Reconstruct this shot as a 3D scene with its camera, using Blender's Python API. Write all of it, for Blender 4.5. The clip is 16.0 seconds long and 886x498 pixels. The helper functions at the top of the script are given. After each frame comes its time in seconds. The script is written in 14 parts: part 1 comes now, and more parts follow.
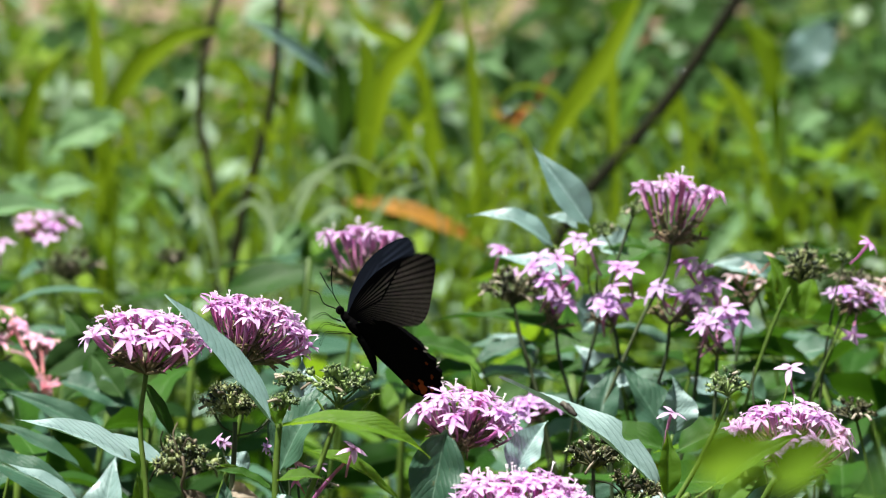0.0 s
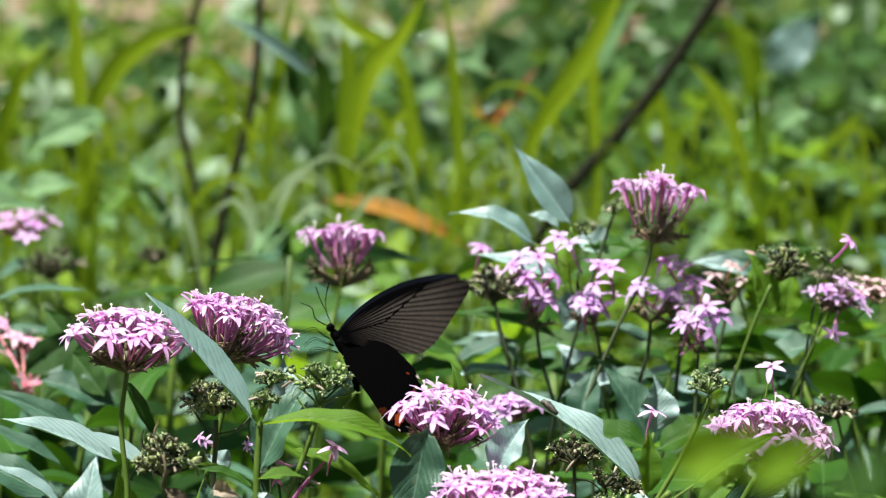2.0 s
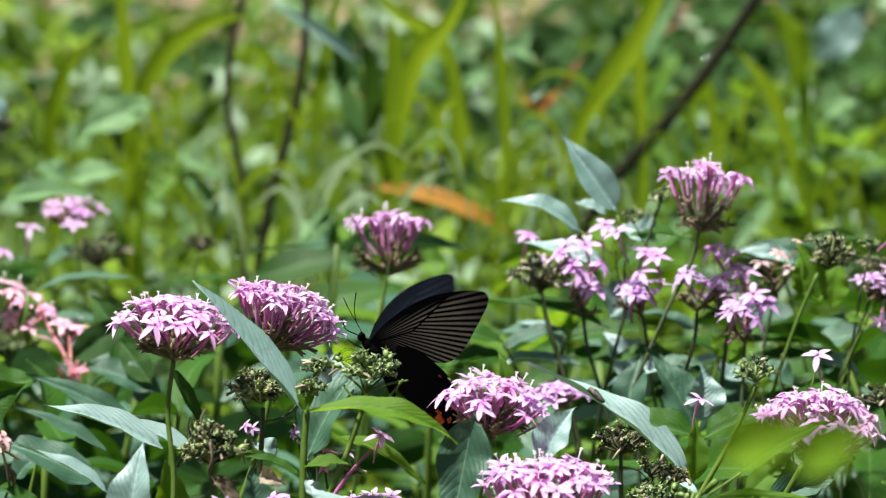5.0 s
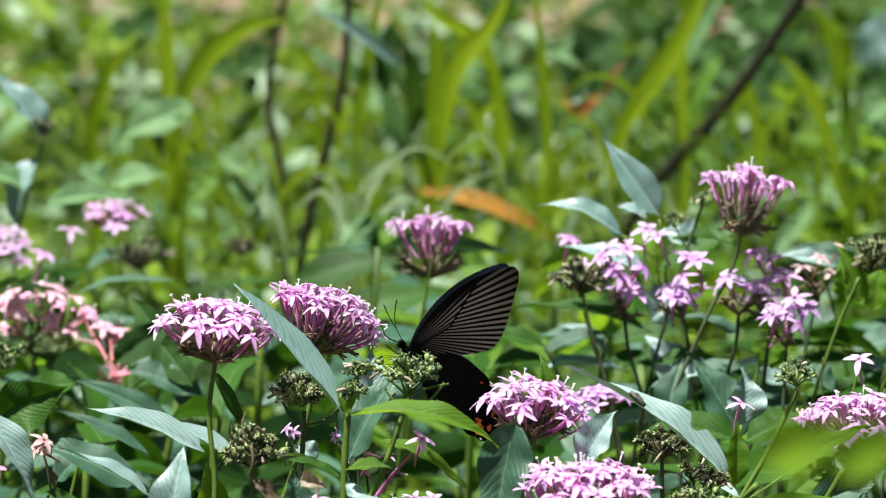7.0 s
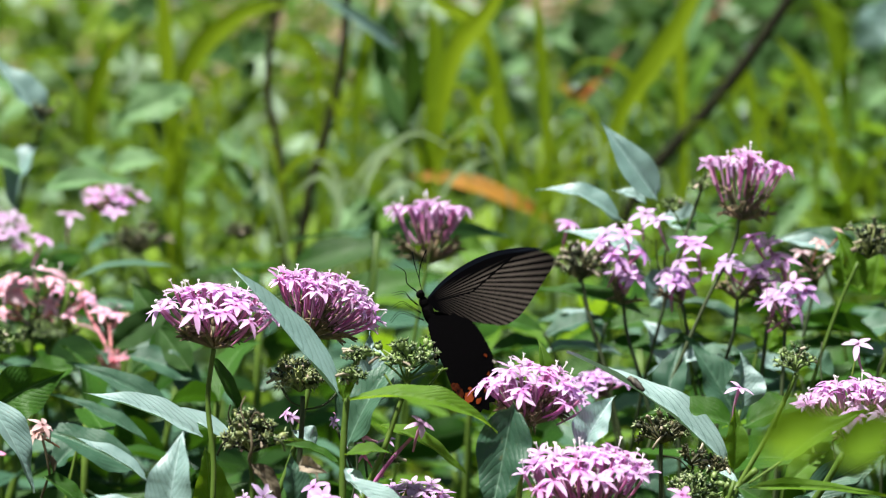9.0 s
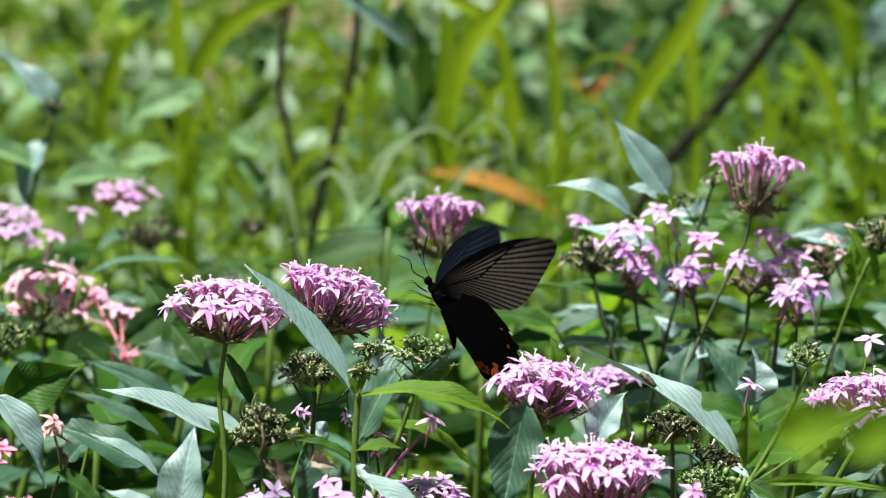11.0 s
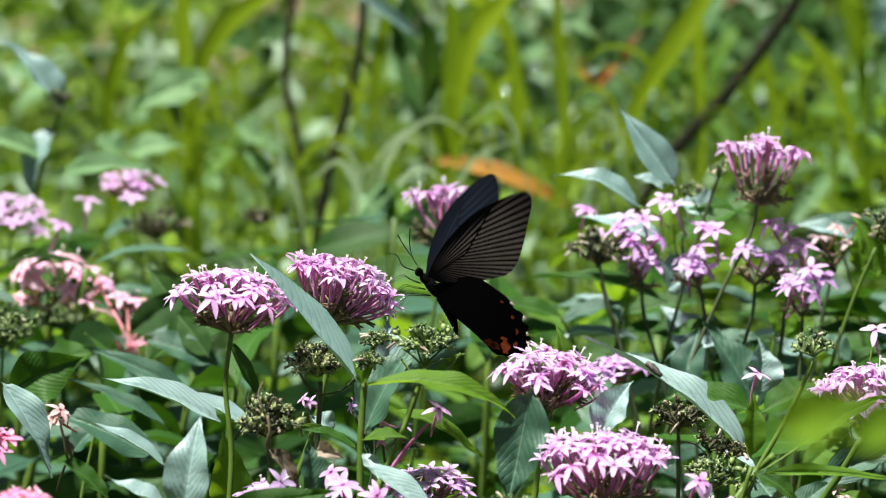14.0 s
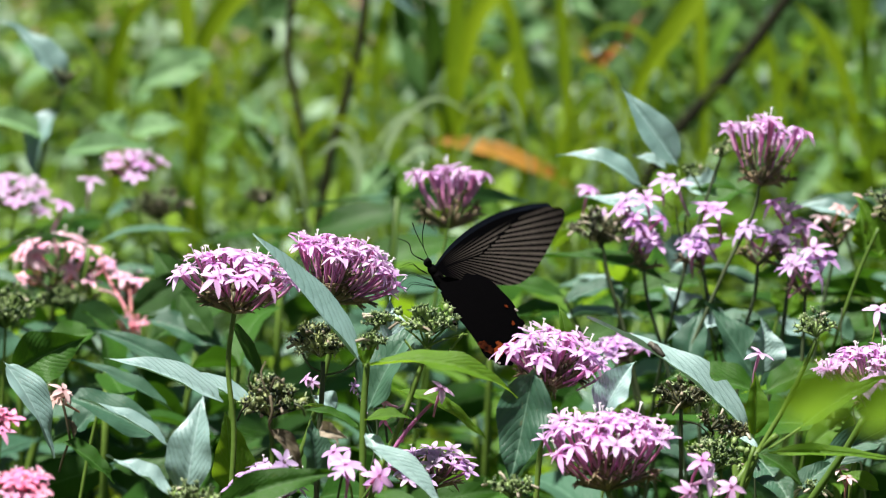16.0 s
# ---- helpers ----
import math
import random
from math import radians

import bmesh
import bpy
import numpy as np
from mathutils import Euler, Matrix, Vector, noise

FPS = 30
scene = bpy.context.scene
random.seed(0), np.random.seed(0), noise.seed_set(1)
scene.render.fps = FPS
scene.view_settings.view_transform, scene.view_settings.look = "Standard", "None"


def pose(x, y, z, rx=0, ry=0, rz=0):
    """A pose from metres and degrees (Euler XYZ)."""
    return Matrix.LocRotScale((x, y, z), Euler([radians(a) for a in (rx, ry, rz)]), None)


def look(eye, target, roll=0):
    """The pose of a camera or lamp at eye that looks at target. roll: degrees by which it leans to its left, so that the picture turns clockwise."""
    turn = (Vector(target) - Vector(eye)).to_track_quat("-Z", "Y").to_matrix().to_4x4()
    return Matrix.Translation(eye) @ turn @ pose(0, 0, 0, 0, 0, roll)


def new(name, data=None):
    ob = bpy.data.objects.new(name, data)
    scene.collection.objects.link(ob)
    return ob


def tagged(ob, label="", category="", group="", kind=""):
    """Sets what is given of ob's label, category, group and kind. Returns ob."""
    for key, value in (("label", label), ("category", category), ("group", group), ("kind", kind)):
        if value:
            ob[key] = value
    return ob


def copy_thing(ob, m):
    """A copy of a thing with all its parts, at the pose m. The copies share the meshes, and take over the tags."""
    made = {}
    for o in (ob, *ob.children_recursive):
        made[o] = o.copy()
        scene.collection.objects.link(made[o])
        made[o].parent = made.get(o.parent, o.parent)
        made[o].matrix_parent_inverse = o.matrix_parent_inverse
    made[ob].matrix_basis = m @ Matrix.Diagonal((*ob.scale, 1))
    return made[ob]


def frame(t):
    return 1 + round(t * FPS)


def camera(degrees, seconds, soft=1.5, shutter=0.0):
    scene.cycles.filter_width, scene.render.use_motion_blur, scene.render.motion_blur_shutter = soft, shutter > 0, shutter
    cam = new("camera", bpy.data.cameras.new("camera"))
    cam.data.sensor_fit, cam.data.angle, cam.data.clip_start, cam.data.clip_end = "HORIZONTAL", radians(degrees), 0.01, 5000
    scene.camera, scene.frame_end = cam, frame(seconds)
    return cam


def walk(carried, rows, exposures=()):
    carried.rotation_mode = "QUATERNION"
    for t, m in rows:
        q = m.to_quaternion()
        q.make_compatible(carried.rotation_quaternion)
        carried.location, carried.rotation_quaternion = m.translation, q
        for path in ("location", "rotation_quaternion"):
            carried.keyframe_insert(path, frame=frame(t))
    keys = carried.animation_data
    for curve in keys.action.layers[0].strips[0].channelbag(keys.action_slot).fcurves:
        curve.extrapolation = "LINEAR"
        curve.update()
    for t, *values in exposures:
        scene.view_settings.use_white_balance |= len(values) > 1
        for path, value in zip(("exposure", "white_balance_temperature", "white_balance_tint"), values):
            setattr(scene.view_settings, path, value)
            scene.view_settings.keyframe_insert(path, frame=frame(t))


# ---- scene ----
# a long lens on a tripod, swung slowly over a flower bed
cam = camera(8, 16.0, 1.1, 0.5)
cam.data.dof.use_dof = True
cam.data.dof.focus_distance = 2.72
cam.data.dof.aperture_fstop = 14.0
walk(cam, [
    (0, pose(0, 0, 1.1, 78.5000, 0, 0.0000)),
    (0.5, pose(0, 0, 1.1, 78.5547, 0, 0.0564)),
    (1, pose(0, 0, 1.1, 78.5000, 0, 0.0721)),
    (1.5, pose(0, 0, 1.1, 78.5235, 0, -0.0878)),
    (2, pose(0, 0, 1.1, 78.4842, 0, -0.1761)),
    (2.5, pose(0, 0, 1.1, 78.4688, 0, -0.3281)),
    (3, pose(0, 0, 1.1, 78.4295, 0, -0.3281)),
    (3.5, pose(0, 0, 1.1, 78.4060, 0, -0.2638)),
    (4, pose(0, 0, 1.1, 78.4607, 0, -0.1358)),
    (4.5, pose(0, 0, 1.1, 78.4141, 0, 0.0559)),
    (5, pose(0, 0, 1.1, 78.3748, 0, 0.2560)),
    (5.2, pose(0, 0, 1.1, 78.3201, 0, 0.3521)),
    (7.3, pose(0, 0, 1.1, 78.4111, 0, 0.6509)),
    (7.5, pose(0, 0, 1.1, 78.3679, 0, 0.6588)),
    (8, pose(0, 0, 1.1, 78.2935, 0, 0.6387)),
    (8.5, pose(0, 0, 1.1, 78.2859, 0, 0.5945)),
    (9, pose(0, 0, 1.1, 78.2700, 0, 0.6269)),
    (9.5, pose(0, 0, 1.1, 78.2465, 0, 0.6671)),
    (12, pose(0, 0, 1.1, 78.2154, 0, 0.7465)),
    (12.5, pose(0, 0, 1.1, 78.1722, 0, 0.7309)),
    (13, pose(0, 0, 1.1, 78.1525, 0, 0.7147)),
    (13.5, pose(0, 0, 1.1, 78.1566, 0, 0.7549)),
    (14, pose(0, 0, 1.1, 78.1372, 0, 0.7907)),
    (14.5, pose(0, 0, 1.1, 78.1295, 0, 0.7471)),
    (15, pose(0, 0, 1.1, 78.1132, 0, 0.8027)),
    (15.5, pose(0, 0, 1.1, 78.0902, 0, 0.7868)),
    (16, pose(0, 0, 1.1, 77.9568, 0, 0.8147)),
])

# ---- world and sun: bright hazy daylight ----
world = bpy.data.worlds.new("sky")
scene.world = world
world.use_nodes = True
sky = world.node_tree.nodes.new("ShaderNodeTexSky")
sky.sky_type, sky.sun_disc = "NISHITA", False
sky.sun_elevation, sky.sun_rotation = radians(73), radians(249)
sky.air_density, sky.dust_density = 1.0, 2.5
world.node_tree.links.new(sky.outputs[0], world.node_tree.nodes["Background"].inputs[0])
world.node_tree.nodes["Background"].inputs[1].default_value = 0.0215
sun_data = bpy.data.lights.new("sun", "SUN")
sun_data.energy, sun_data.angle, sun_data.color = 5.0, radians(3), (1.0, 0.945, 0.93)
sun = new("sun", sun_data)
sun.matrix_world = look((-0.9, -0.35, 3.2), (0, 0, 0))
scene.view_settings.exposure = 1.34

# ---- materials ----
def mat_base(name, rough=0.5, spec=0.4):
    m = bpy.data.materials.new(name)
    m.use_nodes = True
    b = m.node_tree.nodes["Principled BSDF"]
    b.inputs["Roughness"].default_value = rough
    b.inputs["Specular IOR Level"].default_value = spec
    return m, m.node_tree.nodes, m.node_tree.links, b


def ramp(nodes, stops):
    r = nodes.new("ShaderNodeValToRGB")
    while len(r.color_ramp.elements) < len(stops):
        r.color_ramp.elements.new(0.5)
    for e, (p, c) in zip(r.color_ramp.elements, stops):
        e.position, e.color = p, (*c, 1)
    return r


def noise_tex(nodes, links, scale, detail=3.0, coord="Object"):
    tc = nodes.new("ShaderNodeTexCoord")
    n = nodes.new("ShaderNodeTexNoise")
    n.inputs["Scale"].default_value, n.inputs["Detail"].default_value = scale, detail
    links.new(tc.outputs[coord], n.inputs["Vector"])
    return n


def math_node(nodes, links, op, a, b=None):
    n = nodes.new("ShaderNodeMath")
    n.operation = op
    for i, v in enumerate((a, b)):
        if v is None:
            continue
        if isinstance(v, (int, float)):
            n.inputs[i].default_value = v
        else:
            links.new(v, n.inputs[i])
    return n.outputs[0]


def mix_colour(nodes, links, fac, a, b, blend="MIX"):
    n = nodes.new("ShaderNodeMix")
    n.data_type, n.blend_type = "RGBA", blend
    for i, v in ((0, fac), (6, a), (7, b)):
        if isinstance(v, (int, float)):
            n.inputs[i].default_value = v
        elif isinstance(v, tuple):
            n.inputs[i].default_value = (*v, 1)
        else:
            links.new(v, n.inputs[i])
    return n.outputs[2]


def add_translucent(m, nodes, links, b, colour, amount):
    """Light that shines through a thin leaf or petal."""
    tr = nodes.new("ShaderNodeBsdfTranslucent")
    if isinstance(colour, tuple):
        tr.inputs["Color"].default_value = (*colour, 1)
    else:
        links.new(colour, tr.inputs["Color"])
    mx = nodes.new("ShaderNodeMixShader")
    mx.inputs[0].default_value = amount
    out = nodes["Material Output"]
    links.new(b.outputs[0], mx.inputs[1])
    links.new(tr.outputs[0], mx.inputs[2])
    links.new(mx.outputs[0], out.inputs["Surface"])


VEINS = {}


def leaf_material(name, dark, light, vein, through_colour, amount=0.3, rough=0.42, veins=12.0, spec=0.5, island=False):
    """Leaf with a midrib, side veins, patchy colour and a waxy gloss."""
    m, nodes, links, b = mat_base(name, rough, spec)
    uv = nodes.new("ShaderNodeUVMap")
    sep = nodes.new("ShaderNodeSeparateXYZ")
    links.new(uv.outputs[0], sep.inputs[0])
    u, v = sep.outputs[0], sep.outputs[1]
    av = math_node(nodes, links, "ABSOLUTE", math_node(nodes, links, "SUBTRACT", v, 0.5))
    wob = noise_tex(nodes, links, 2.2, 2.0)
    k = math_node(nodes, links, "SUBTRACT", u, math_node(nodes, links, "MULTIPLY", math_node(nodes, links, "POWER", math_node(nodes, links, "MULTIPLY", av, 2.0), 1.35), 0.5))
    k = math_node(nodes, links, "ADD", k, math_node(nodes, links, "MULTIPLY", wob.outputs[0], 0.03))
    saw = math_node(nodes, links, "FRACT", math_node(nodes, links, "MULTIPLY", k, veins))
    tri = math_node(nodes, links, "ABSOLUTE", math_node(nodes, links, "SUBTRACT", saw, 0.5))
    side = math_node(nodes, links, "MULTIPLY", math_node(nodes, links, "POWER", math_node(nodes, links, "MULTIPLY", tri, 2.0), 9.0), 0.7)
    rib = math_node(nodes, links, "LESS_THAN", av, 0.011)
    lines = math_node(nodes, links, "MAXIMUM", side, rib)
    n = noise_tex(nodes, links, 3.5, 4.0)
    rnd = nodes.new("ShaderNodeNewGeometry").outputs["Random Per Island"] if island else nodes.new("ShaderNodeObjectInfo").outputs["Random"]
    f = math_node(nodes, links, "ADD", math_node(nodes, links, "MULTIPLY", rnd, 0.6), math_node(nodes, links, "MULTIPLY", n.outputs[0], 0.5))
    f = math_node(nodes, links, "SUBTRACT", f, 0.05)
    body = ramp(nodes, [(0.1, dark), (0.95, light)])
    links.new(f, body.inputs[0])
    net = nodes.new("ShaderNodeTexVoronoi")
    net.feature = "DISTANCE_TO_EDGE"
    net.inputs["Scale"].default_value = 55.0
    squeeze = nodes.new("ShaderNodeCombineXYZ")
    links.new(u, squeeze.inputs[0])
    links.new(math_node(nodes, links, "MULTIPLY", v, 0.55), squeeze.inputs[1])
    links.new(squeeze.outputs[0], net.inputs["Vector"])
    mesh_lines = math_node(nodes, links, "SUBTRACT", 1.0, math_node(nodes, links, "MINIMUM", 1.0, math_node(nodes, links, "MULTIPLY", net.outputs["Distance"], 9.0)))
    dark_lines = math_node(nodes, links, "MAXIMUM", math_node(nodes, links, "MULTIPLY", lines, 0.85 if name.startswith("pale") else 0.45), math_node(nodes, links, "MULTIPLY", mesh_lines, 0.14))
    col = mix_colour(nodes, links, dark_lines, body.outputs[0], vein)
    col = mix_colour(nodes, links, math_node(nodes, links, "MULTIPLY", rib, 0.55), col, tuple(min(0.8, 1.5 * c + 0.06) for c in light))
    spots = noise_tex(nodes, links, 14.0, 2.0)
    sp = math_node(nodes, links, "GREATER_THAN", spots.outputs[0], 0.72)
    col = mix_colour(nodes, links, math_node(nodes, links, "MULTIPLY", sp, 0.35), col, (0.16, 0.12, 0.04))
    links.new(col, b.inputs["Base Color"])
    bump = nodes.new("ShaderNodeBump")
    bump.inputs["Strength"].default_value, bump.inputs["Distance"].default_value = 0.4, 0.001
    h = math_node(nodes, links, "ADD", math_node(nodes, links, "MULTIPLY", lines, -0.6), math_node(nodes, links, "MULTIPLY", tri, -0.4))
    fine = noise_tex(nodes, links, 26.0, 3.0)
    h = math_node(nodes, links, "ADD", h, math_node(nodes, links, "MULTIPLY", fine.outputs[0], 0.5))
    h = math_node(nodes, links, "ADD", h, math_node(nodes, links, "MULTIPLY", mesh_lines, -0.12))
    links.new(h, bump.inputs["Height"])
    links.new(bump.outputs[0], b.inputs["Normal"])
    b.inputs["Coat Weight"].default_value, b.inputs["Coat Roughness"].default_value = (0.25 if name.startswith("pale") else 0.0), 0.3
    gloss = noise_tex(nodes, links, 9.0, 3.0)
    links.new(math_node(nodes, links, "ADD", math_node(nodes, links, "MULTIPLY", gloss.outputs[0], 0.34), rough - 0.17), b.inputs["Roughness"])
    tcol = mix_colour(nodes, links, 0.75, col, through_colour)
    VEINS[name] = veins
    add_translucent(m, nodes, links, b, tcol, amount)
    return m


def grain_material(name, dark, light, scale, rough=0.6, through_colour=None, amount=0.3, bump_amount=0.2, island=False, spec=0.4, ends=(0.2, 0.85)):
    """Two-tone surface with grain at two scales."""
    m, nodes, links, b = mat_base(name, rough, spec)
    n1, n2 = noise_tex(nodes, links, scale, 5.0), noise_tex(nodes, links, scale * 0.13, 2.0)
    f = math_node(nodes, links, "ADD", math_node(nodes, links, "MULTIPLY", n1.outputs[0], 0.5), math_node(nodes, links, "MULTIPLY", n2.outputs[0], 0.5))
    rnd = nodes.new("ShaderNodeNewGeometry").outputs["Random Per Island"] if island else nodes.new("ShaderNodeObjectInfo").outputs["Random"]
    f = math_node(nodes, links, "ADD", math_node(nodes, links, "MULTIPLY", f, 0.6), math_node(nodes, links, "MULTIPLY", rnd, 0.45))
    r = ramp(nodes, [(ends[0], dark), (ends[1], light)])
    links.new(f, r.inputs[0])
    links.new(r.outputs[0], b.inputs["Base Color"])
    bump = nodes.new("ShaderNodeBump")
    bump.inputs["Strength"].default_value, bump.inputs["Distance"].default_value = bump_amount, 0.003
    links.new(n1.outputs[0], bump.inputs["Height"])
    links.new(bump.outputs[0], b.inputs["Normal"])
    if through_colour:
        add_translucent(m, nodes, links, b, mix_colour(nodes, links, 0.6, r.outputs[0], through_colour), amount)
    return m


def petal_material(name, centre, edge, tube, amount=0.35):
    """Petal that fades from a darker throat and tube (u below 0.3) to a pale lobe."""
    m, nodes, links, b = mat_base(name, 0.55, 0.25)
    uv = nodes.new("ShaderNodeUVMap")
    sep = nodes.new("ShaderNodeSeparateXYZ")
    links.new(uv.outputs[0], sep.inputs[0])
    rnd = nodes.new("ShaderNodeObjectInfo").outputs["Random"]
    n = noise_tex(nodes, links, 260.0, 2.0)
    u = math_node(nodes, links, "ADD", sep.outputs[0], math_node(nodes, links, "MULTIPLY", math_node(nodes, links, "SUBTRACT", n.outputs[0], 0.5), 0.25))
    r = ramp(nodes, [(0.0, tube), (0.28, tube), (0.36, centre), (0.74, edge), (1.0, edge)])
    links.new(u, r.inputs[0])
    hsv = nodes.new("ShaderNodeHueSaturation")
    links.new(math_node(nodes, links, "ADD", math_node(nodes, links, "MULTIPLY", rnd, 0.5), 0.75), hsv.inputs["Saturation"])
    links.new(math_node(nodes, links, "ADD", math_node(nodes, links, "MULTIPLY", rnd, 0.25), 0.85), hsv.inputs["Value"])
    other = math_node(nodes, links, "FRACT", math_node(nodes, links, "MULTIPLY", rnd, 7.31))
    links.new(math_node(nodes, links, "ADD", math_node(nodes, links, "MULTIPLY", other, 0.05), 0.464), hsv.inputs["Hue"])
    links.new(r.outputs[0], hsv.inputs["Color"])
    links.new(hsv.outputs[0], b.inputs["Base Color"])
    add_translucent(m, nodes, links, b, hsv.outputs[0], amount)
    return m


def wing_material(name, field, vein, fore=True):
    """Smoky wing with dark veins that fan out from the root."""
    m, nodes, links, b = mat_base(name, 0.75, 0.02)
    uv = nodes.new("ShaderNodeUVMap")
    sep = nodes.new("ShaderNodeSeparateXYZ")
    links.new(uv.outputs[0], sep.inputs[0])
    u, v = sep.outputs[0], sep.outputs[1]
    n = noise_tex(nodes, links, 600.0, 3.0)
    if fore:
        # stripes run from a long cell out to the margin; finer lines run along the cell
        def stripes(du, dv, count):
            ang = math_node(nodes, links, "ARCTAN2", math_node(nodes, links, "ADD", v, dv), math_node(nodes, links, "ADD", u, du))
            ang = math_node(nodes, links, "ADD", ang, math_node(nodes, links, "MULTIPLY", n.outputs[0], 0.006))
            saw = math_node(nodes, links, "FRACT", math_node(nodes, links, "MULTIPLY", ang, count))
            return math_node(nodes, links, "MULTIPLY", math_node(nodes, links, "ABSOLUTE", math_node(nodes, links, "SUBTRACT", saw, 0.5)), 2.0)
        lower = math_node(nodes, links, "MINIMUM", math_node(nodes, links, "MULTIPLY", u, 0.118), math_node(nodes, links, "SUBTRACT", 0.146, math_node(nodes, links, "MULTIPLY", u, 0.32)))
        gap = math_node(nodes, links, "SUBTRACT", v, lower)
        in_cell = math_node(nodes, links, "LESS_THAN", gap, 0.0)
        outer, inner = stripes(0.055, 0.17, 21.0), stripes(0.08, 0.01, 19.0)
        tri = math_node(nodes, links, "ADD", math_node(nodes, links, "MULTIPLY", in_cell, inner), math_node(nodes, links, "MULTIPLY", math_node(nodes, links, "SUBTRACT", 1.0, in_cell), outer))
        tri = math_node(nodes, links, "MULTIPLY", tri, math_node(nodes, links, "MINIMUM", 1.0, math_node(nodes, links, "MULTIPLY", math_node(nodes, links, "ABSOLUTE", gap), 110.0)))
        r = ramp(nodes, [(0.34, vein), (0.72, field)])
        links.new(tri, r.inputs[0])
        # dark leading edge and root, paler towards the margin
        lead = math_node(nodes, links, "MULTIPLY", math_node(nodes, links, "ADD", v, 0.082), 18.0)
        lead = math_node(nodes, links, "MINIMUM", math_node(nodes, links, "MAXIMUM", lead, 0.0), 1.0)
        root = math_node(nodes, links, "MINIMUM", math_node(nodes, links, "MULTIPLY", math_node(nodes, links, "SUBTRACT", u, 0.06), 2.6), 1.0)
        f = math_node(nodes, links, "MULTIPLY", lead, math_node(nodes, links, "MAXIMUM", root, 0.0))
        tip = math_node(nodes, links, "MINIMUM", 1.0, math_node(nodes, links, "ADD", 0.25, math_node(nodes, links, "MULTIPLY", math_node(nodes, links, "SUBTRACT", 0.98, u), 2.6)))
        f = math_node(nodes, links, "MULTIPLY", f, math_node(nodes, links, "MAXIMUM", tip, 0.0))
        col = mix_colour(nodes, links, f, vein, r.outputs[0])
    else:
        col = vein
    col = mix_colour(nodes, links, math_node(nodes, links, "MULTIPLY", n.outputs[0], 0.35), col, (0.003, 0.003, 0.004))
    links.new(col, b.inputs["Base Color"])
    add_translucent(m, nodes, links, b, col, 0.45 if fore else 0.1)
    return m


PENTAS_LEAF = leaf_material("pentas_leaf", (0.01, 0.042, 0.004), (0.034, 0.104, 0.01), (0.009, 0.034, 0.004), (0.12, 0.34, 0.012), 0.15, 0.45, spec=0.18)
# sky sheen is put into this pale bluish base colour
PALE_SHEEN_LEAF = leaf_material("pale_pentas_leaf", (0.13, 0.245, 0.21), (0.305, 0.45, 0.41), (0.03, 0.09, 0.068), (0.14, 0.33, 0.07), 0.14, 0.4, 11.0, spec=0.8)
TEAL_LEAF = leaf_material("teal_pentas_leaf", (0.024, 0.074, 0.042), (0.064, 0.148, 0.084), (0.011, 0.038, 0.02), (0.1, 0.26, 0.05), 0.12, 0.44, 10.0, spec=0.36)
# shade among the weeds is put into this deep green
WEED_DEEP_SHADE = leaf_material("deep_green_weed_leaf", (0.012, 0.036, 0.006), (0.04, 0.10, 0.018), (0.01, 0.03, 0.006), (0.1, 0.22, 0.02), 0.2, 0.5, spec=0.2, island=True)
FRESH_LEAF = leaf_material("fresh_pentas_leaf", (0.055, 0.14, 0.008), (0.105, 0.225, 0.014), (0.035, 0.1, 0.008), (0.28, 0.48, 0.015), 0.42, 0.48, spec=0.24)
LIME_LEAF = leaf_material("lime_leaf", (0.085, 0.18, 0.003), (0.14, 0.255, 0.006), (0.13, 0.22, 0.016), (0.26, 0.46, 0.007), 0.34, 0.6, spec=0.12)
WEED_LEAF = leaf_material("weed_leaf", (0.010, 0.036, 0.003), (0.165, 0.27, 0.016), (0.035, 0.09, 0.008), (0.22, 0.42, 0.012), 0.2, spec=0.2, island=True)
# glossy leaf whose pale colour also carries sheen and small glints
WEED_WAXY_SHEEN = leaf_material("waxy_small_leaf", (0.06, 0.14, 0.05), (0.32, 0.45, 0.29), (0.05, 0.12, 0.04), (0.15, 0.3, 0.08), 0.2, 0.36, spec=0.5, island=True)
WEED_LEAF_ONE = leaf_material("broad_weed_leaf", (0.04, 0.11, 0.01), (0.11, 0.23, 0.025), (0.16, 0.27, 0.06), (0.22, 0.42, 0.04), 0.35, spec=0.22)
# dark copy of the weed leaf; shade is put into its colour
WEED_SHADED = leaf_material("shaded_weed_leaf", (0.014, 0.045, 0.008), (0.035, 0.095, 0.016), (0.01, 0.03, 0.006), (0.1, 0.22, 0.02), 0.22, 0.65, spec=0.15)
WEED_BLUE = leaf_material("waxy_weed_leaf", (0.07, 0.165, 0.055), (0.16, 0.29, 0.12), (0.05, 0.13, 0.04), (0.15, 0.32, 0.06), 0.25, 0.5, spec=0.25)
GRASS = grain_material("grass_blade", (0.085, 0.165, 0.004), (0.3, 0.42, 0.012), 30, 0.5, (0.45, 0.62, 0.012), 0.5, 0.1, spec=0.18)
GRASS_PALE = grain_material("pale_grass_blade", (0.16, 0.27, 0.1), (0.36, 0.48, 0.27), 30, 0.5, (0.3, 0.45, 0.1), 0.3, 0.1, spec=0.25)
GRASS_STUFF = grain_material("meadow_grass", (0.012, 0.035, 0.002), (0.31, 0.43, 0.013), 30, 0.5, (0.3, 0.45, 0.012), 0.36, 0.1, island=True, spec=0.18)
DRY_LEAF = leaf_material("dry_curled_leaf", (0.04, 0.035, 0.02), (0.19, 0.16, 0.1), (0.08, 0.06, 0.035), (0.2, 0.15, 0.06), 0.15, 0.6, 5.0, spec=0.2)
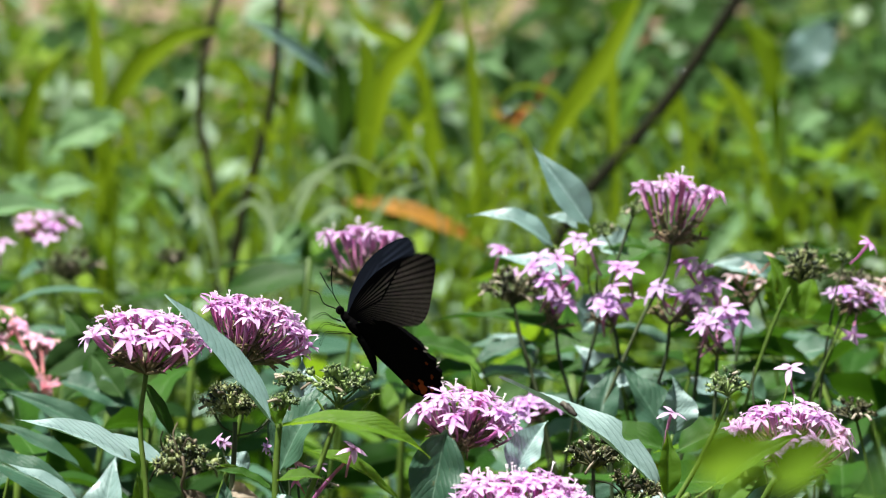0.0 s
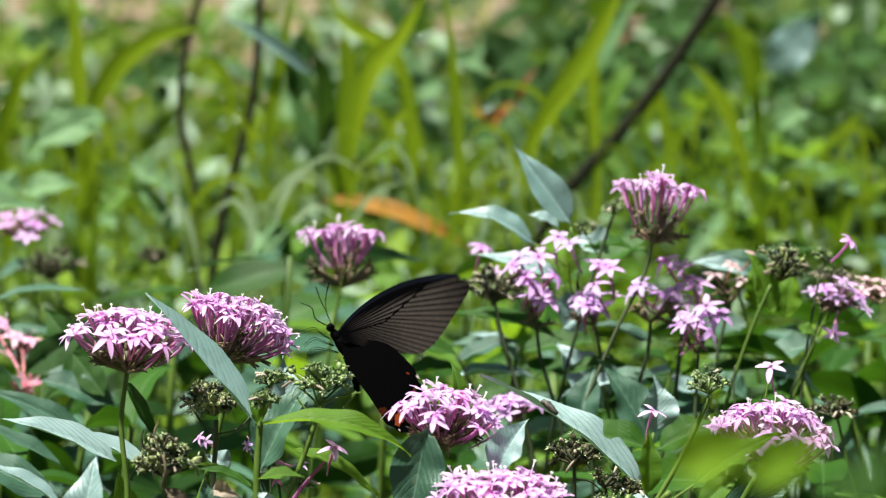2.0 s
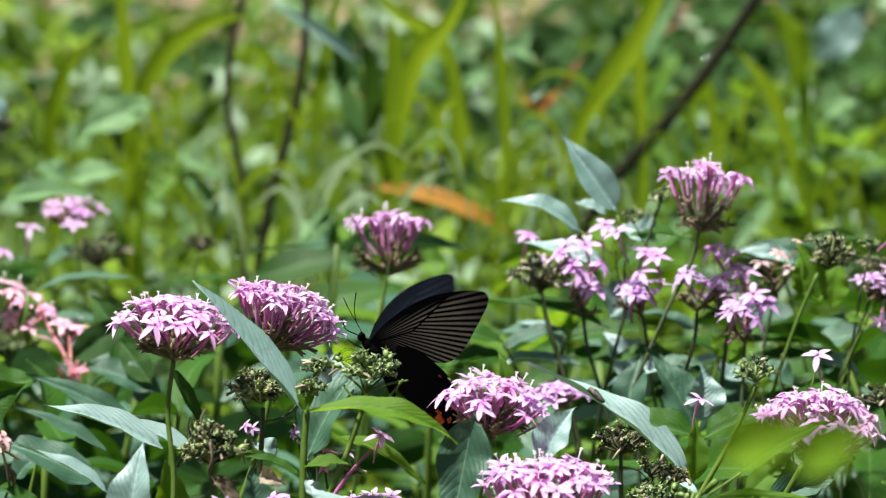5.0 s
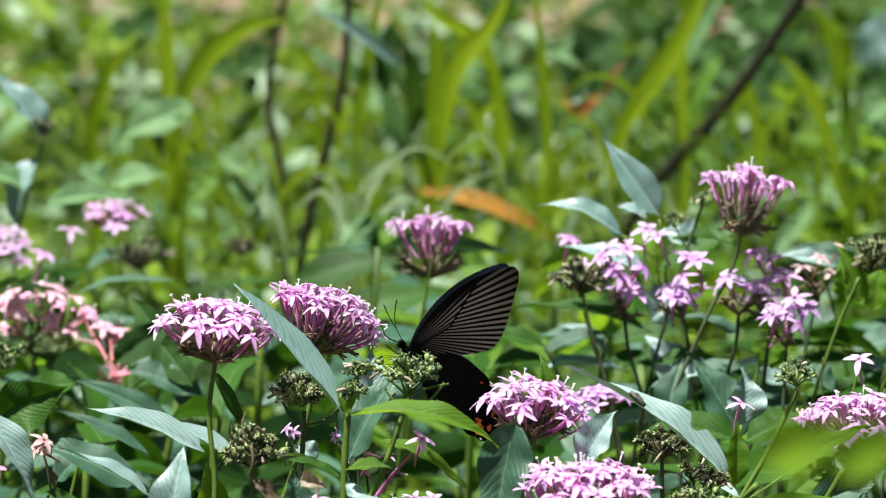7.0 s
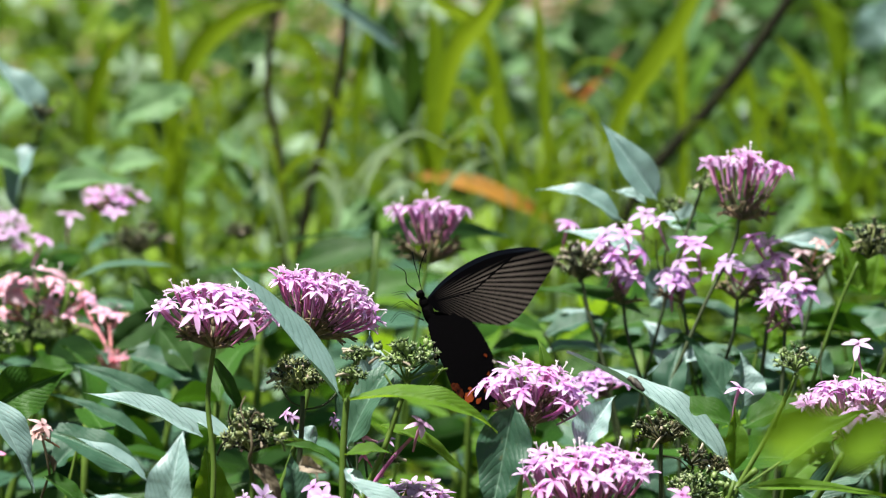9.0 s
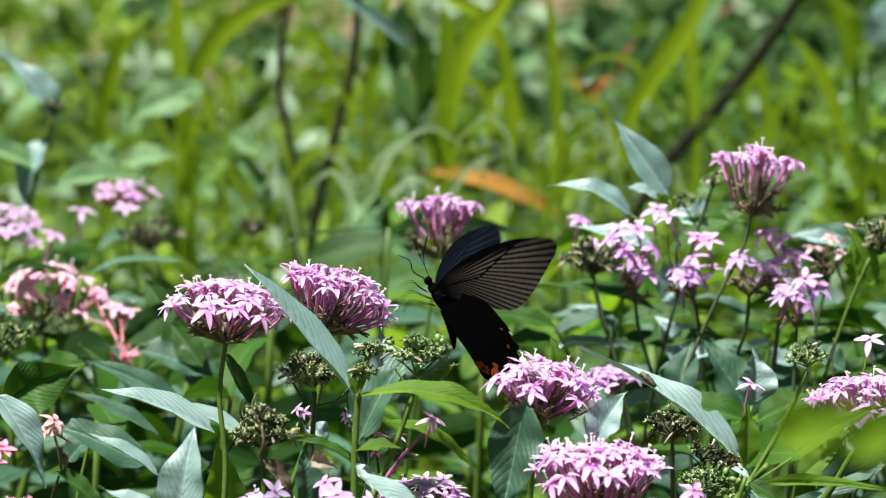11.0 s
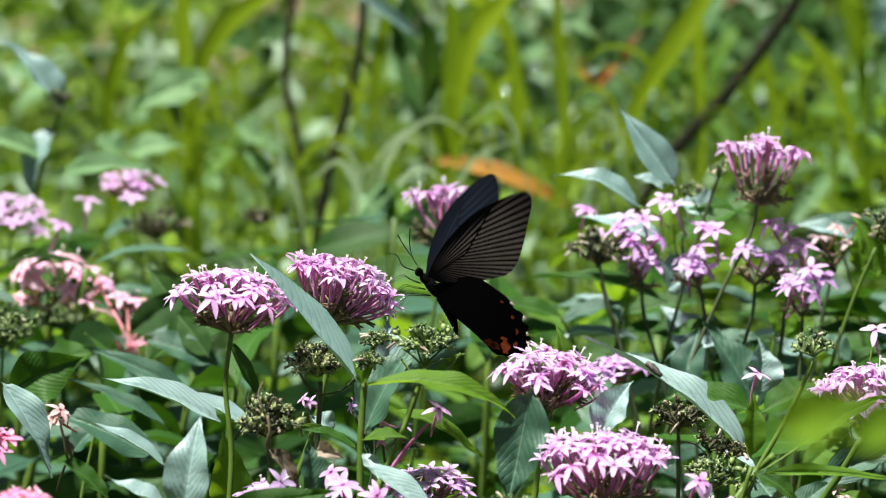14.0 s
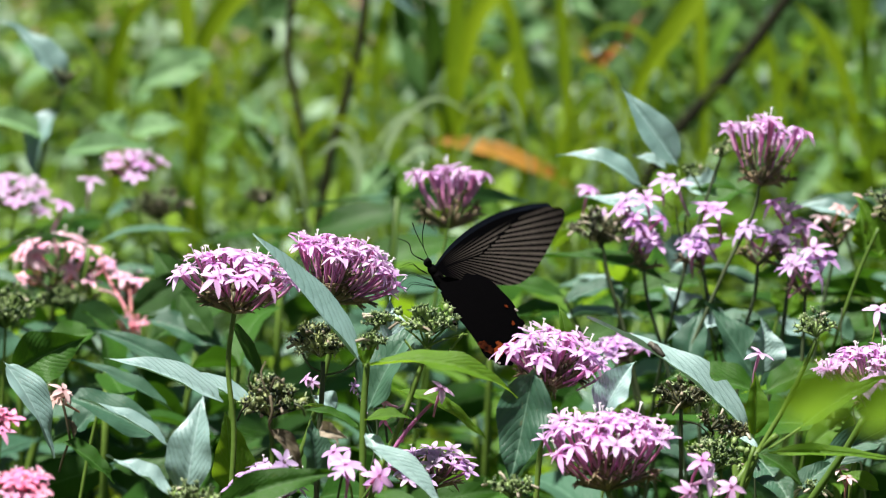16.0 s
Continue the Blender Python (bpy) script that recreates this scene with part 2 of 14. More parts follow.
WILT_LEAF = leaf_material("wilted_leaf", (0.2, 0.17, 0.11), (0.62, 0.56, 0.44), (0.3, 0.24, 0.16), (0.2, 0.15, 0.06), 0.2, 0.6, 5.0, spec=0.2)
ORANGE_LEAF = grain_material("orange_dead_leaf", (0.2, 0.085, 0.01), (0.56, 0.29, 0.03), 45, 0.6, (0.8, 0.33, 0.012), 0.35)
RUST_LEAF = grain_material("rust_dead_leaf", (0.008, 0.006, 0.003), (0.3, 0.085, 0.008), 24, 0.6, (0.3, 0.09, 0.01), 0.25)
STEM = grain_material("green_stem", (0.045, 0.095, 0.012), (0.12, 0.195, 0.03), 120, 0.5, spec=0.25)
STEM_DARK = grain_material("purple_green_stem", (0.025, 0.045, 0.02), (0.07, 0.09, 0.04), 120, 0.5, spec=0.25)
TWIG = grain_material("dark_twig", (0.005, 0.007, 0.003), (0.032, 0.031, 0.015), 90, 0.9, spec=0.1)
SEED = grain_material("green_seed_capsule", (0.012, 0.034, 0.007), (0.25, 0.36, 0.11), 40, 0.42, island=True, ends=(0.38, 0.76))
SEED_DRY = grain_material("dried_seed_capsule", (0.007, 0.016, 0.004), (0.27, 0.32, 0.11), 40, 0.5, island=True, ends=(0.42, 0.74))
SEED_BROWN = grain_material("brown_seed_capsule", (0.012, 0.018, 0.005), (0.12, 0.115, 0.045), 40, 0.6, island=True, ends=(0.36, 0.82))
SEED_TIP = grain_material("pale_capsule_crown", (0.12, 0.19, 0.07), (0.42, 0.5, 0.26), 60, 0.55, island=True)
HUSK = grain_material("grey_husk", (0.03, 0.028, 0.018), (0.42, 0.40, 0.3), 420, 0.6, ends=(0.4, 0.62))
CALYX = grain_material("flower_calyx", (0.03, 0.045, 0.012), (0.21, 0.15, 0.08), 60, 0.6, island=True)
STYLE = grain_material("white_style", (0.7, 0.68, 0.66), (0.85, 0.83, 0.8), 60, 0.5)
LILAC = petal_material("lilac_petal", (0.66, 0.34, 0.65), (0.88, 0.58, 0.89), (0.55, 0.25, 0.41), 0.44)
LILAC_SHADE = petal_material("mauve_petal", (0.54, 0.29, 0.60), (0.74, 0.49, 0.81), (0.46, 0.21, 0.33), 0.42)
SALMON = petal_material("salmon_petal", (0.84, 0.4, 0.5), (0.93, 0.6, 0.69), (0.78, 0.42, 0.44))
PINK = petal_material("bright_pink_petal", (0.8, 0.2, 0.35), (0.88, 0.38, 0.52), (0.6, 0.12, 0.2))
WILT = petal_material("wilted_petal", (0.52, 0.33, 0.32), (0.7, 0.54, 0.5), (0.42, 0.24, 0.2))
# mirror metal, no water: stands in for bright glints on leaves
GLINT_MIRROR = grain_material("water_drop", (0.9, 0.9, 0.9), (1, 1, 1), 5, 0.06, bump_amount=0.0)
GLINT_MIRROR.node_tree.nodes["Principled BSDF"].inputs["Metallic"].default_value = 1.0
SOIL = grain_material("bare_soil", (0.10, 0.066, 0.04), (0.29, 0.205, 0.135), 18, 0.9, bump_amount=0.6)


def moss_over(m):
    """Large patches of thin moss and dead grass on the soil."""
    nodes, links = m.node_tree.nodes, m.node_tree.links
    b = nodes["Principled BSDF"]
    below = b.inputs["Base Color"].links[0].from_socket
    big, small = noise_tex(nodes, links, 0.9, 4.0), noise_tex(nodes, links, 30.0, 3.0)
    f = math_node(nodes, links, "ADD", math_node(nodes, links, "MULTIPLY", big.outputs[0], 1.4), math_node(nodes, links, "MULTIPLY", small.outputs[0], 0.7))
    r = ramp(nodes, [(0.0, (0, 0, 0)), (0.55, (0.9, 0.9, 0.9))])
    # a trodden path behind the bed keeps more of its bare earth
    sep = nodes.new("ShaderNodeSeparateXYZ")
    links.new(nodes.new("ShaderNodeTexCoord").outputs["Object"], sep.inputs[0])
    off = math_node(nodes, links, "ABSOLUTE", math_node(nodes, links, "SUBTRACT", sep.outputs[1], 6.3))
    away = math_node(nodes, links, "MINIMUM", math_node(nodes, links, "MAXIMUM", math_node(nodes, links, "SUBTRACT", off, 1.4), 0.0), 0.5)
    f = math_node(nodes, links, "ADD", f, away)
    links.new(math_node(nodes, links, "SUBTRACT", f, 0.85), r.inputs[0])
    links.new(mix_colour(nodes, links, r.outputs[0], below, (0.05, 0.062, 0.02)), b.inputs["Base Color"])


moss_over(SOIL)
WING_FORE = wing_material("forewing_membrane", (0.225, 0.19, 0.155), (0.003, 0.003, 0.0035))
# upper side of the far forewing, with its bluish sheen put into the colour
WING_UPPER_SHEEN = wing_material("forewing_upper_side", (0.022, 0.03, 0.047), (0.008, 0.011, 0.017))
WING_HIND = wing_material("hindwing_membrane", (0.002, 0.002, 0.0025), (0.0015, 0.0014, 0.0015), False)
SPOT_RED = grain_material("red_wing_scales", (0.008, 0.003, 0.002), (0.26, 0.055, 0.015), 520, 0.9, spec=0.03, ends=(0.22, 0.66))
SPOT_PALE = grain_material("pale_wing_fringe", (0.55, 0.48, 0.42), (0.7, 0.62, 0.55), 900, 0.7)
CHITIN = grain_material("black_chitin", (0.001, 0.001, 0.001), (0.003, 0.003, 0.003), 700, 0.7, spec=0.03)

# ---- shared builders ----
def finish(bm, name, *mats):
    me = bpy.data.meshes.new(name)
    bm.normal_update()
    for f in bm.faces:
        f.smooth = True
    bm.to_mesh(me)
    bm.free()
    for m in mats:
        me.materials.append(m)
    return me


def part(name, data, material, parent, label=""):
    """A mesh as one object under a thing or a part; data is a bmesh or a shared mesh."""
    if isinstance(data, bmesh.types.BMesh):
        data = finish(data, name, material)
    ob = new(name, data)
    ob.parent = parent
    return tagged(ob, label)


def thing(name, at, label, category, group=""):
    ob = new(name)
    ob.empty_display_size = 0.01
    ob.location = at
    return tagged(ob, label, category, group)


def spline(points, steps):
    """A smooth line through the points, without overshoot where they stand unevenly."""
    p = [Vector(q) for q in points]
    gap = [max(1e-6, (b - a).length) for a, b in zip(p, p[1:])]
    slope = [(b - a) / g for a, b, g in zip(p, p[1:], gap)]
    tang = [slope[0]] + [(slope[k - 1] * gap[k] + slope[k] * gap[k - 1]) / (gap[k] + gap[k - 1]) for k in range(1, len(slope))] + [slope[-1]]
    out = []
    for k, g in enumerate(gap):
        for q in range(steps):
            t = q / steps
            a, b, c, d = 2 * t ** 3 - 3 * t * t + 1, t ** 3 - 2 * t * t + t, 3 * t * t - 2 * t ** 3, t ** 3 - t * t
            out.append(p[k] * a + tang[k] * (b * g) + p[k + 1] * c + tang[k + 1] * (d * g))
    return out + [p[-1]]


def tube_into(bm, line, radii, sides=7, mat_index=0, caps=True):
    """A round tapered tube along a line."""
    n, rings = len(line), []
    up = Vector((0.3, 1, 0.2))
    for i, c in enumerate(line):
        d = (line[min(i + 1, n - 1)] - line[max(i - 1, 0)]).normalized()
        a = d.cross(up).normalized()
        b = d.cross(a)
        r = radii[0] + (radii[1] - radii[0]) * i / (n - 1)
        rings.append([bm.verts.new(c + r * (math.cos(t) * a + math.sin(t) * b)) for t in (2 * math.pi * k / sides for k in range(sides))])
    for r0, r1 in zip(rings, rings[1:]):
        for k in range(sides):
            bm.faces.new((r0[k], r0[(k + 1) % sides], r1[(k + 1) % sides], r1[k])).material_index = mat_index
    if caps:
        bm.faces.new(rings[0][::-1]).material_index = mat_index
        bm.faces.new(rings[-1]).material_index = mat_index


def stem_part(parent, points, r0, r1, material=None, name="stem", steps=5, sides=8):
    base = parent.location
    bm = bmesh.new()
    tube_into(bm, [p - base for p in spline(points, steps)], (r0, r1), sides)
    return part(name, bm, material or STEM, parent)


LEAVES = {}


def leaf_mesh(arch, fold, wave, material, broad=0.75, bite=0, fine=True):
    """A unit leaf along x, one wide in y: pointed, folded at the midrib, arched, quilted between its veins, with a wavy edge."""
    key = (round(arch, 2), round(fold, 2), round(wave, 2), material.name, broad, bite, fine)
    if key in LEAVES:
        return LEAVES[key]
    rng = random.Random(str(key))
    ph, ph2 = rng.uniform(0, 6), rng.uniform(0, 6)
    tip, twist = rng.uniform(0.02, 0.09), rng.uniform(-0.22, 0.22)
    veins = VEINS.get(material.name, 10.0)
    bm = bmesh.new()
    uv = bm.loops.layers.uv.new("UVMap")
    nx, ny, rows = (60, 10, []) if fine else (14, 6, [])
    for i in range(nx + 1):
        x = i / nx
        w = max(0.012, math.sin(math.pi * min(1, x ** broad)) ** 1.15 * (1 - 0.2 * x)) * 0.56
        if x < 0.06:
            w = max(w * 0.5, 0.02)
        row = []
        for j in range(ny + 1):
            s = j / ny * 2 - 1
            lobe = 1 + 0.05 * wave * math.sin(17 * x + ph + 2 * (s > 0)) * abs(s)
            if s * bite > 0 and 0.28 < x < 0.37:
                s *= 1 - 0.48 * math.sin(math.pi * (x - 0.28) / 0.09) ** 0.5
            z = 4 * arch * x * (1 - x) + fold * abs(s) ** 0.85 * w + wave * 0.05 * math.sin(9 * x + ph + (1.5 if s > 0 else 0)) * s * s + wave * 0.025 * math.sin(21 * x + ph2) * abs(s)
            z += twist * s * w * (x - 0.3) - tip * max(0.0, x - 0.55) ** 2 * 2
            if fine:
                k = x - (abs(s) * w / 0.56) ** 1.35 * 0.5 + 0.015
                q = abs((k * veins) % 1.0 - 0.5) * 2
                z += (0.0024 * (1 - q ** 4) - 0.010 * math.exp(-(s / 0.13) ** 2)) * min(1.0, w * 4)
            y = s * w * lobe + 0.03 * wave * math.sin(4 * x + ph2)
            row.append((bm.verts.new((x, y, z)), (x, 0.5 + 0.5 * s * w / 0.56)))
        rows.append(row)
    for a, b in zip(rows, rows[1:]):
        for j in range(ny):
            q = (a[j], b[j], b[j + 1], a[j + 1])
            f = bm.faces.new([k[0] for k in q])
            for loop, k in zip(f.loops, q):
                loop[uv].uv = k[1]
    LEAVES[key] = finish(bm, "leaf", material)
    return LEAVES[key]


def leaf(parent, base, tip, width, roll=40, arch=0.06, material=None, fold=0.25, wave=0.6, name="leaf", label="", broad=0.75, bite=0, fine=True):
    """A leaf from base to tip; roll turns its face from the viewer's side (0) towards the sky (90)."""
    base, tip = Vector(base), Vector(tip)
    ax = tip - base
    length = ax.length
    ax.normalize()
    toward = Vector((0, -1, 0.2))
    n = (toward - toward.dot(ax) * ax).normalized()
    s = ax.cross(n)
    sky = 1 if s.z >= 0 else -1
    a = radians(roll)
    n = (n * math.cos(a) + sky * s * math.sin(a)).normalized()
    y = n.cross(ax)
    slim = max(0.15, round(width / length * 10) / 10)
    me = leaf_mesh(arch, fold * slim * ((2.2 if material is PALE_SHEEN_LEAF else 1.6) if fine else 1.0), wave * slim * 1.4, material or PENTAS_LEAF, broad, bite, fine)
    ob = part(name, me, None, parent, label)
    origin = parent.matrix_world.translation if parent.parent else parent.location
    m = Matrix.Identity(4)
    for i, c in enumerate((ax * length, y * width, n * length)):
        m[0][i], m[1][i], m[2][i] = c
    ob.matrix_basis = Matrix.Translation(base - origin) @ m
    return ob


FLORETS = {}


def floret_mesh(kind, material, bend=0):
    """One star flower on its tube, which may bend (degrees): five pointed lobes, narrow throat, white style; the lobes lie at z = 0."""
    key = (kind, material.name, bend)
    if key in FLORETS:
        return FLORETS[key]
    rng = random.Random(str(key))
    bm = bmesh.new()
    uv = bm.loops.layers.uv.new("UVMap")
    length, cup = (0.0172, (0.12, -0.06, 0.26, -0.16)[kind % 4])
    cb, sb = math.cos(radians(bend)), math.sin(radians(bend))
    tube = [Vector((-length * sb * u, 0.0005 * math.sin(4 * u), -length * (0.22 * min(1, u * 3) + 0.78 * u) * cb - 0.0001)) for u in (1, 0.75, 0.5, 0.25, 0)]
    tube_into(bm, tube, (0.00042, 0.00085), 6, 0, False)
    for f in bm.faces:
        for loop in f.loops:
            loop[uv].uv = (0.05 + 0.2 * max(0.0, 1 + loop.vert.co.z / length), 0.5)
    for k in range(5):
        a = 2 * math.pi * k / 5 + rng.uniform(-0.12, 0.12)
        lift, reach = cup + rng.uniform(-0.25, 0.25), rng.uniform(0.0058, 0.0074)
        twist = rng.uniform(-0.35, 0.35)
        ca, sa = math.cos(a), math.sin(a)
        prev = None
        for i in range(6):
            t = i / 5
            r = 0.0009 + reach * t
            w = 0.0004 + 0.00112 * math.sin(math.pi * (0.14 + 0.82 * t ** 0.85)) ** 1.1 if i < 5 else 0.0001
            z = lift * r - 24 * (0.5 + 1.6 * max(0, -cup * 3)) * (r ** 2)
            row = []
            for s in (-1, 0, 1):
                y = s * w
                row.append(bm.verts.new((r * ca - y * sa, r * sa + y * ca, z + (0.0004 if s else 0) * math.sin(math.pi * t) + twist * y * t)))
            if prev:
                for j in range(2):
                    f = bm.faces.new((prev[j], row[j], row[j + 1], prev[j + 1]))
                    for loop, q in zip(f.loops, ((i - 1), i, i, (i - 1))):
                        loop[uv].uv = (0.36 + 0.6 * q / 5, 0.5)
            prev = row
    if kind % 2 == 0:
        tall = 0.0026 if kind % 4 else 0.0044
        tube_into(bm, [Vector((0, 0, -0.001)), Vector((0.0002, 0.0002, tall * 0.5)), Vector((0.0005, 0.0003, tall))], (0.00022, 0.00032), 4, 1)
        for a in (0.3, 2.4, 4.5):
            tube_into(bm, [Vector((0.0005, 0.0003, tall - 0.0003)), Vector((0.0005 + 0.0008 * math.cos(a), 0.0003 + 0.0008 * math.sin(a), tall + 0.0004))], (0.0003, 0.00022), 4, 1)
    FLORETS[key] = finish(bm, "floret", material, STYLE)
    return FLORETS[key]


def frame_along(d, spin=0.0):
    """A turn that takes z to the direction d."""
    return Vector(d).to_track_quat("Z", "Y").to_matrix().to_4x4() @ Matrix.Rotation(spin, 4, "Z")


def sepal_mass(n, radius, seed):
    """Short stalks and pointed sepals at the base of a flower head."""
    rng = random.Random(seed)
    bm = bmesh.new()
    for k in range(n):
        th, ph = math.acos(1 - rng.random() * 0.75), rng.uniform(0, 6.283)
        d = Vector((math.sin(th) * math.cos(ph), math.sin(th) * math.sin(ph), math.cos(th)))
        r = radius * rng.uniform(0.22, 0.52)
        tube_into(bm, [Vector((0, 0, 0)), d * r * 0.6, d * r], (0.0006, 0.0011), 5)
        urn_into(bm, d * r, d, 0.0034, 0.0011)
        for q in range(4):
            e = (d + Vector((rng.uniform(-0.9, 0.9), rng.uniform(-0.9, 0.9), rng.uniform(-0.9, 0.4)))).normalized()
            o = d * (r + 0.0026)
            tube_into(bm, [o, o + e * 0.0025, o + e * 0.005], (0.0008, 0.0002), 4)
    return finish(bm, "flower_head", CALYX)


def urn_into(bm, base, along, length, radius, mat_index=0, sides=6):
    """A small rounded capsule that narrows at its mouth."""
    turn = frame_along(along)
    rings = []
    for t, r in ((0, 0.35), (0.22, 0.85), (0.55, 1.0), (0.85, 0.82), (1.0, 0.5)):
        rings.append([bm.verts.new(Vector(base) + (turn @ Vector((radius * r * math.cos(a), radius * r * math.sin(a), length * t)))) for a in (6.2832 * k / sides for k in range(sides))])
    for r0, r1 in zip(rings, rings[1:]):
        for k in range(sides):
            bm.faces.new((r0[k], r0[(k + 1) % sides], r1[(k + 1) % sides], r1[k])).material_index = mat_index
    bm.faces.new(rings[-1]).material_index = mat_index


SEPALS = {}


def head(parent, hub, axis, radius, n=42, spread=78, material=None, seed=1, flat=0.8, kinds=(0, 1, 2, 3), label="", size=1.0):
    """A domed flower head of many florets round an axis."""
    hub, axis = Vector(hub), Vector(axis).normalized()
    rng = random.Random(seed)
    key = (round(radius, 3), seed)
    if key not in SEPALS:
        SEPALS[key] = sepal_mass(max(5, min(44, n)), radius, seed)
    ob = part("flower_head", SEPALS[key], None, parent, label)
    turn = frame_along(axis, rng.uniform(0, 6.28))
    ob.matrix_basis = Matrix.Translation(hub - parent.location) @ turn
    cmax = math.cos(radians(spread))
    n = round(n * 1.15)
    for k in range(n):
        c = 1 - (k + 0.5) / n * (1 - cmax)
        th, ph = min(math.acos(c) + rng.gauss(0, 0.07), radians(spread) * 1.06), k * 2.39996 + rng.gauss(0, 0.22)
        d = Vector((math.sin(th) * math.cos(ph), math.sin(th) * math.sin(ph), math.cos(th))).normalized()
        r = radius * (flat + (1 - flat) * math.sin(th)) * rng.uniform(0.94, 1.04)
        if spread < 50:
            # a narrow head: all its stars lie level in one flat canopy, shaped to fit the view
            r = min(radius * 1.15, radius * flat / math.cos(th) ** 0.9) * rng.uniform(0.96, 1.04)
        face = (d * 0.55 + Vector((rng.gauss(0, 0.17), rng.gauss(0, 0.17), 1.0 if spread < 50 else 0.75))).normalized()
        bend = 15 * round(min(45, math.degrees(face.angle(d))) / 15)
        out = d - d.dot(face) * face
        out = out.normalized() if out.length > 0.05 else face.orthogonal().normalized()
        fl = part("floret", floret_mesh(rng.choice(kinds), material or LILAC, bend), None, ob)
        s = rng.uniform(0.74, 0.95) * size
        turn_in = Matrix((out, face.cross(out), face)).transposed().to_4x4()
        if bend == 0:
            turn_in = turn_in @ Matrix.Rotation(rng.uniform(0, 6.28), 4, "Z")
        fl.matrix_basis = Matrix.Translation(d * r) @ turn_in @ Matrix.Diagonal((s, s, max(0.6, min(1.6, r / 0.026)), 1))
    return ob


def floret(parent, at, facing, size=1.0, material=None, seed=1):
    """A single star flower at a place."""
    rng = random.Random(seed)
    ob = part("floret", floret_mesh(rng.choice((0, 1, 3, 3)), material or LILAC), None, parent)
    ob.matrix_basis = Matrix.Translation(Vector(at) - parent.location) @ frame_along(Vector(facing).normalized(), rng.uniform(0, 6)) @ Matrix.Scale(size, 4)
    return ob


def seed_head_mesh(radius, n, material, seed, flat):
    """Forked stalks, each with a cluster of small rounded capsules that end in short teeth."""
    small = max(0.75, min(1.15, radius / 0.0105)) * (1.2 if material is SEED_DRY else 1.0)
    rng = random.Random(seed)
    bm = bmesh.new()
    lean = Vector((rng.gauss(0, 0.2), rng.gauss(0, 0.2), 0))
    for k in range(n):
        th = math.acos(1 - (k + 0.5) / n * (1 - math.cos(1.6)))
        ph = k * 2.39996 + rng.gauss(0, 0.45)
        d = Vector((math.sin(th) * math.cos(ph), math.sin(th) * math.sin(ph), flat * math.cos(th))) + lean * rng.random()
        lump = 1 + 0.22 * math.sin(3 * ph + seed) * math.sin(th)
        knot = d * radius * lump * rng.choice((0.35, 0.55, 0.75, 0.9)) * rng.uniform(0.88, 1.1)
        tube_into(bm, [Vector((0, 0, -0.3 * radius)), knot * 0.45 + Vector((0, 0, -0.14 * radius)), knot], (0.0006, 0.0004), 4)
        for q in range(rng.choice((1, 2, 2, 3))):
            e = (d.normalized() + Vector((rng.gauss(0, 0.6), rng.gauss(0, 0.6), rng.gauss(0.3, 0.5)))).normalized()
            g, pale = rng.uniform(0.65, 1.1) * small, rng.random() < 0.3
            base = knot + e * rng.uniform(0.0, 0.0016) * small
            urn_into(bm, base, e, 0.0029 * g, 0.00115 * g)
            o = base + e * 0.0027 * g
            turn = frame_along(e)
            for c in range(4):
                a = turn @ Vector((math.cos(c * 1.57), math.sin(c * 1.57), rng.uniform(0.4, 1.1)))
                tube_into(bm, [o + a * 0.0003 * g, o + a * 0.0016 * g], (0.0005 * g, 0.00015), 3, 1 if pale else 0)
        if rng.random() < 0.12:
            # a withered flower still hanging on
            e = (d.normalized() + Vector((rng.gauss(0, 0.6), rng.gauss(0, 0.6), -0.3))).normalized()
            tube_into(bm, [knot, knot + e * 0.003, knot + e * 0.0065 + Vector((0, 0, -0.0015))], (0.0005, 0.0007), 5, 2)
    return finish(bm, "seed_head", material, SEED_TIP, WILT_LEAF)


def seeds(parent, at, radius, axis=(0, 0, 1), material=None, seed=1, n=46, flat=0.8, label=""):
    """A spent head of seed capsules."""
    material = material or SEED
    me = seed_head_mesh(radius, n, material, seed, flat)
    ob = part("seed_head", me, None, parent, label)
    ob.matrix_basis = Matrix.Translation(Vector(at) - parent.location) @ frame_along(Vector(axis).normalized(), seed)
    return ob


def blade_into(bm, line, width, fold=0.3, uv=None, face=(0, -1, 0.3)):
    """A grass blade along a line, folded at the middle, narrowing to the tip."""
    n, prev = len(line), None
    for i, c in enumerate(line):
        t = i / (n - 1)
        d = (line[min(i + 1, n - 1)] - line[max(i - 1, 0)]).normalized()
        f = Vector(face)
        s = d.cross(f).normalized()
        nn = s.cross(d)
        w = width * 0.5 * max(0.03, min(1, max(0.0, (t - 0.1) * 2.4)) * (1 - t ** 3.5))
        row = [bm.verts.new(c - s * w + nn * fold * w), bm.verts.new(c), bm.verts.new(c + s * w + nn * fold * w)]
        if prev:
            for j in range(2):
                bm.faces.new((prev[j], prev[j + 1], row[j + 1], row[j]))
        prev = row


# ---- ground ----
def build_ground():
    bm = bmesh.new()
    n = 60
    rows = []
    for i in range(n + 1):
        row = []
        for j in range(n + 1):
            x, y = (j / n - 0.5), (i / n)
            x, y = 8 * x + 1500 * x ** 7 * 64, -6 + 16 * y + 900 * y ** 8 - 900 * (1 - y) ** 14
            row.append(bm.verts.new((x, y, -0.012 + 0.02 * noise.noise(Vector((x, y, 0)) * 2.5) + 0.008 * noise.noise(Vector((x, y, 3)) * 11))))
        rows.append(row)
    for a, b in zip(rows, rows[1:]):
        for j in range(n):
            bm.faces.new((a[j], a[j + 1], b[j + 1], b[j]))
    ob = new("ground", finish(bm, "ground", SOIL))
    tagged(ob, "bare light brown soil between the plants", "ground", kind="structure")


build_ground()


def blade(parent, points, width, material):
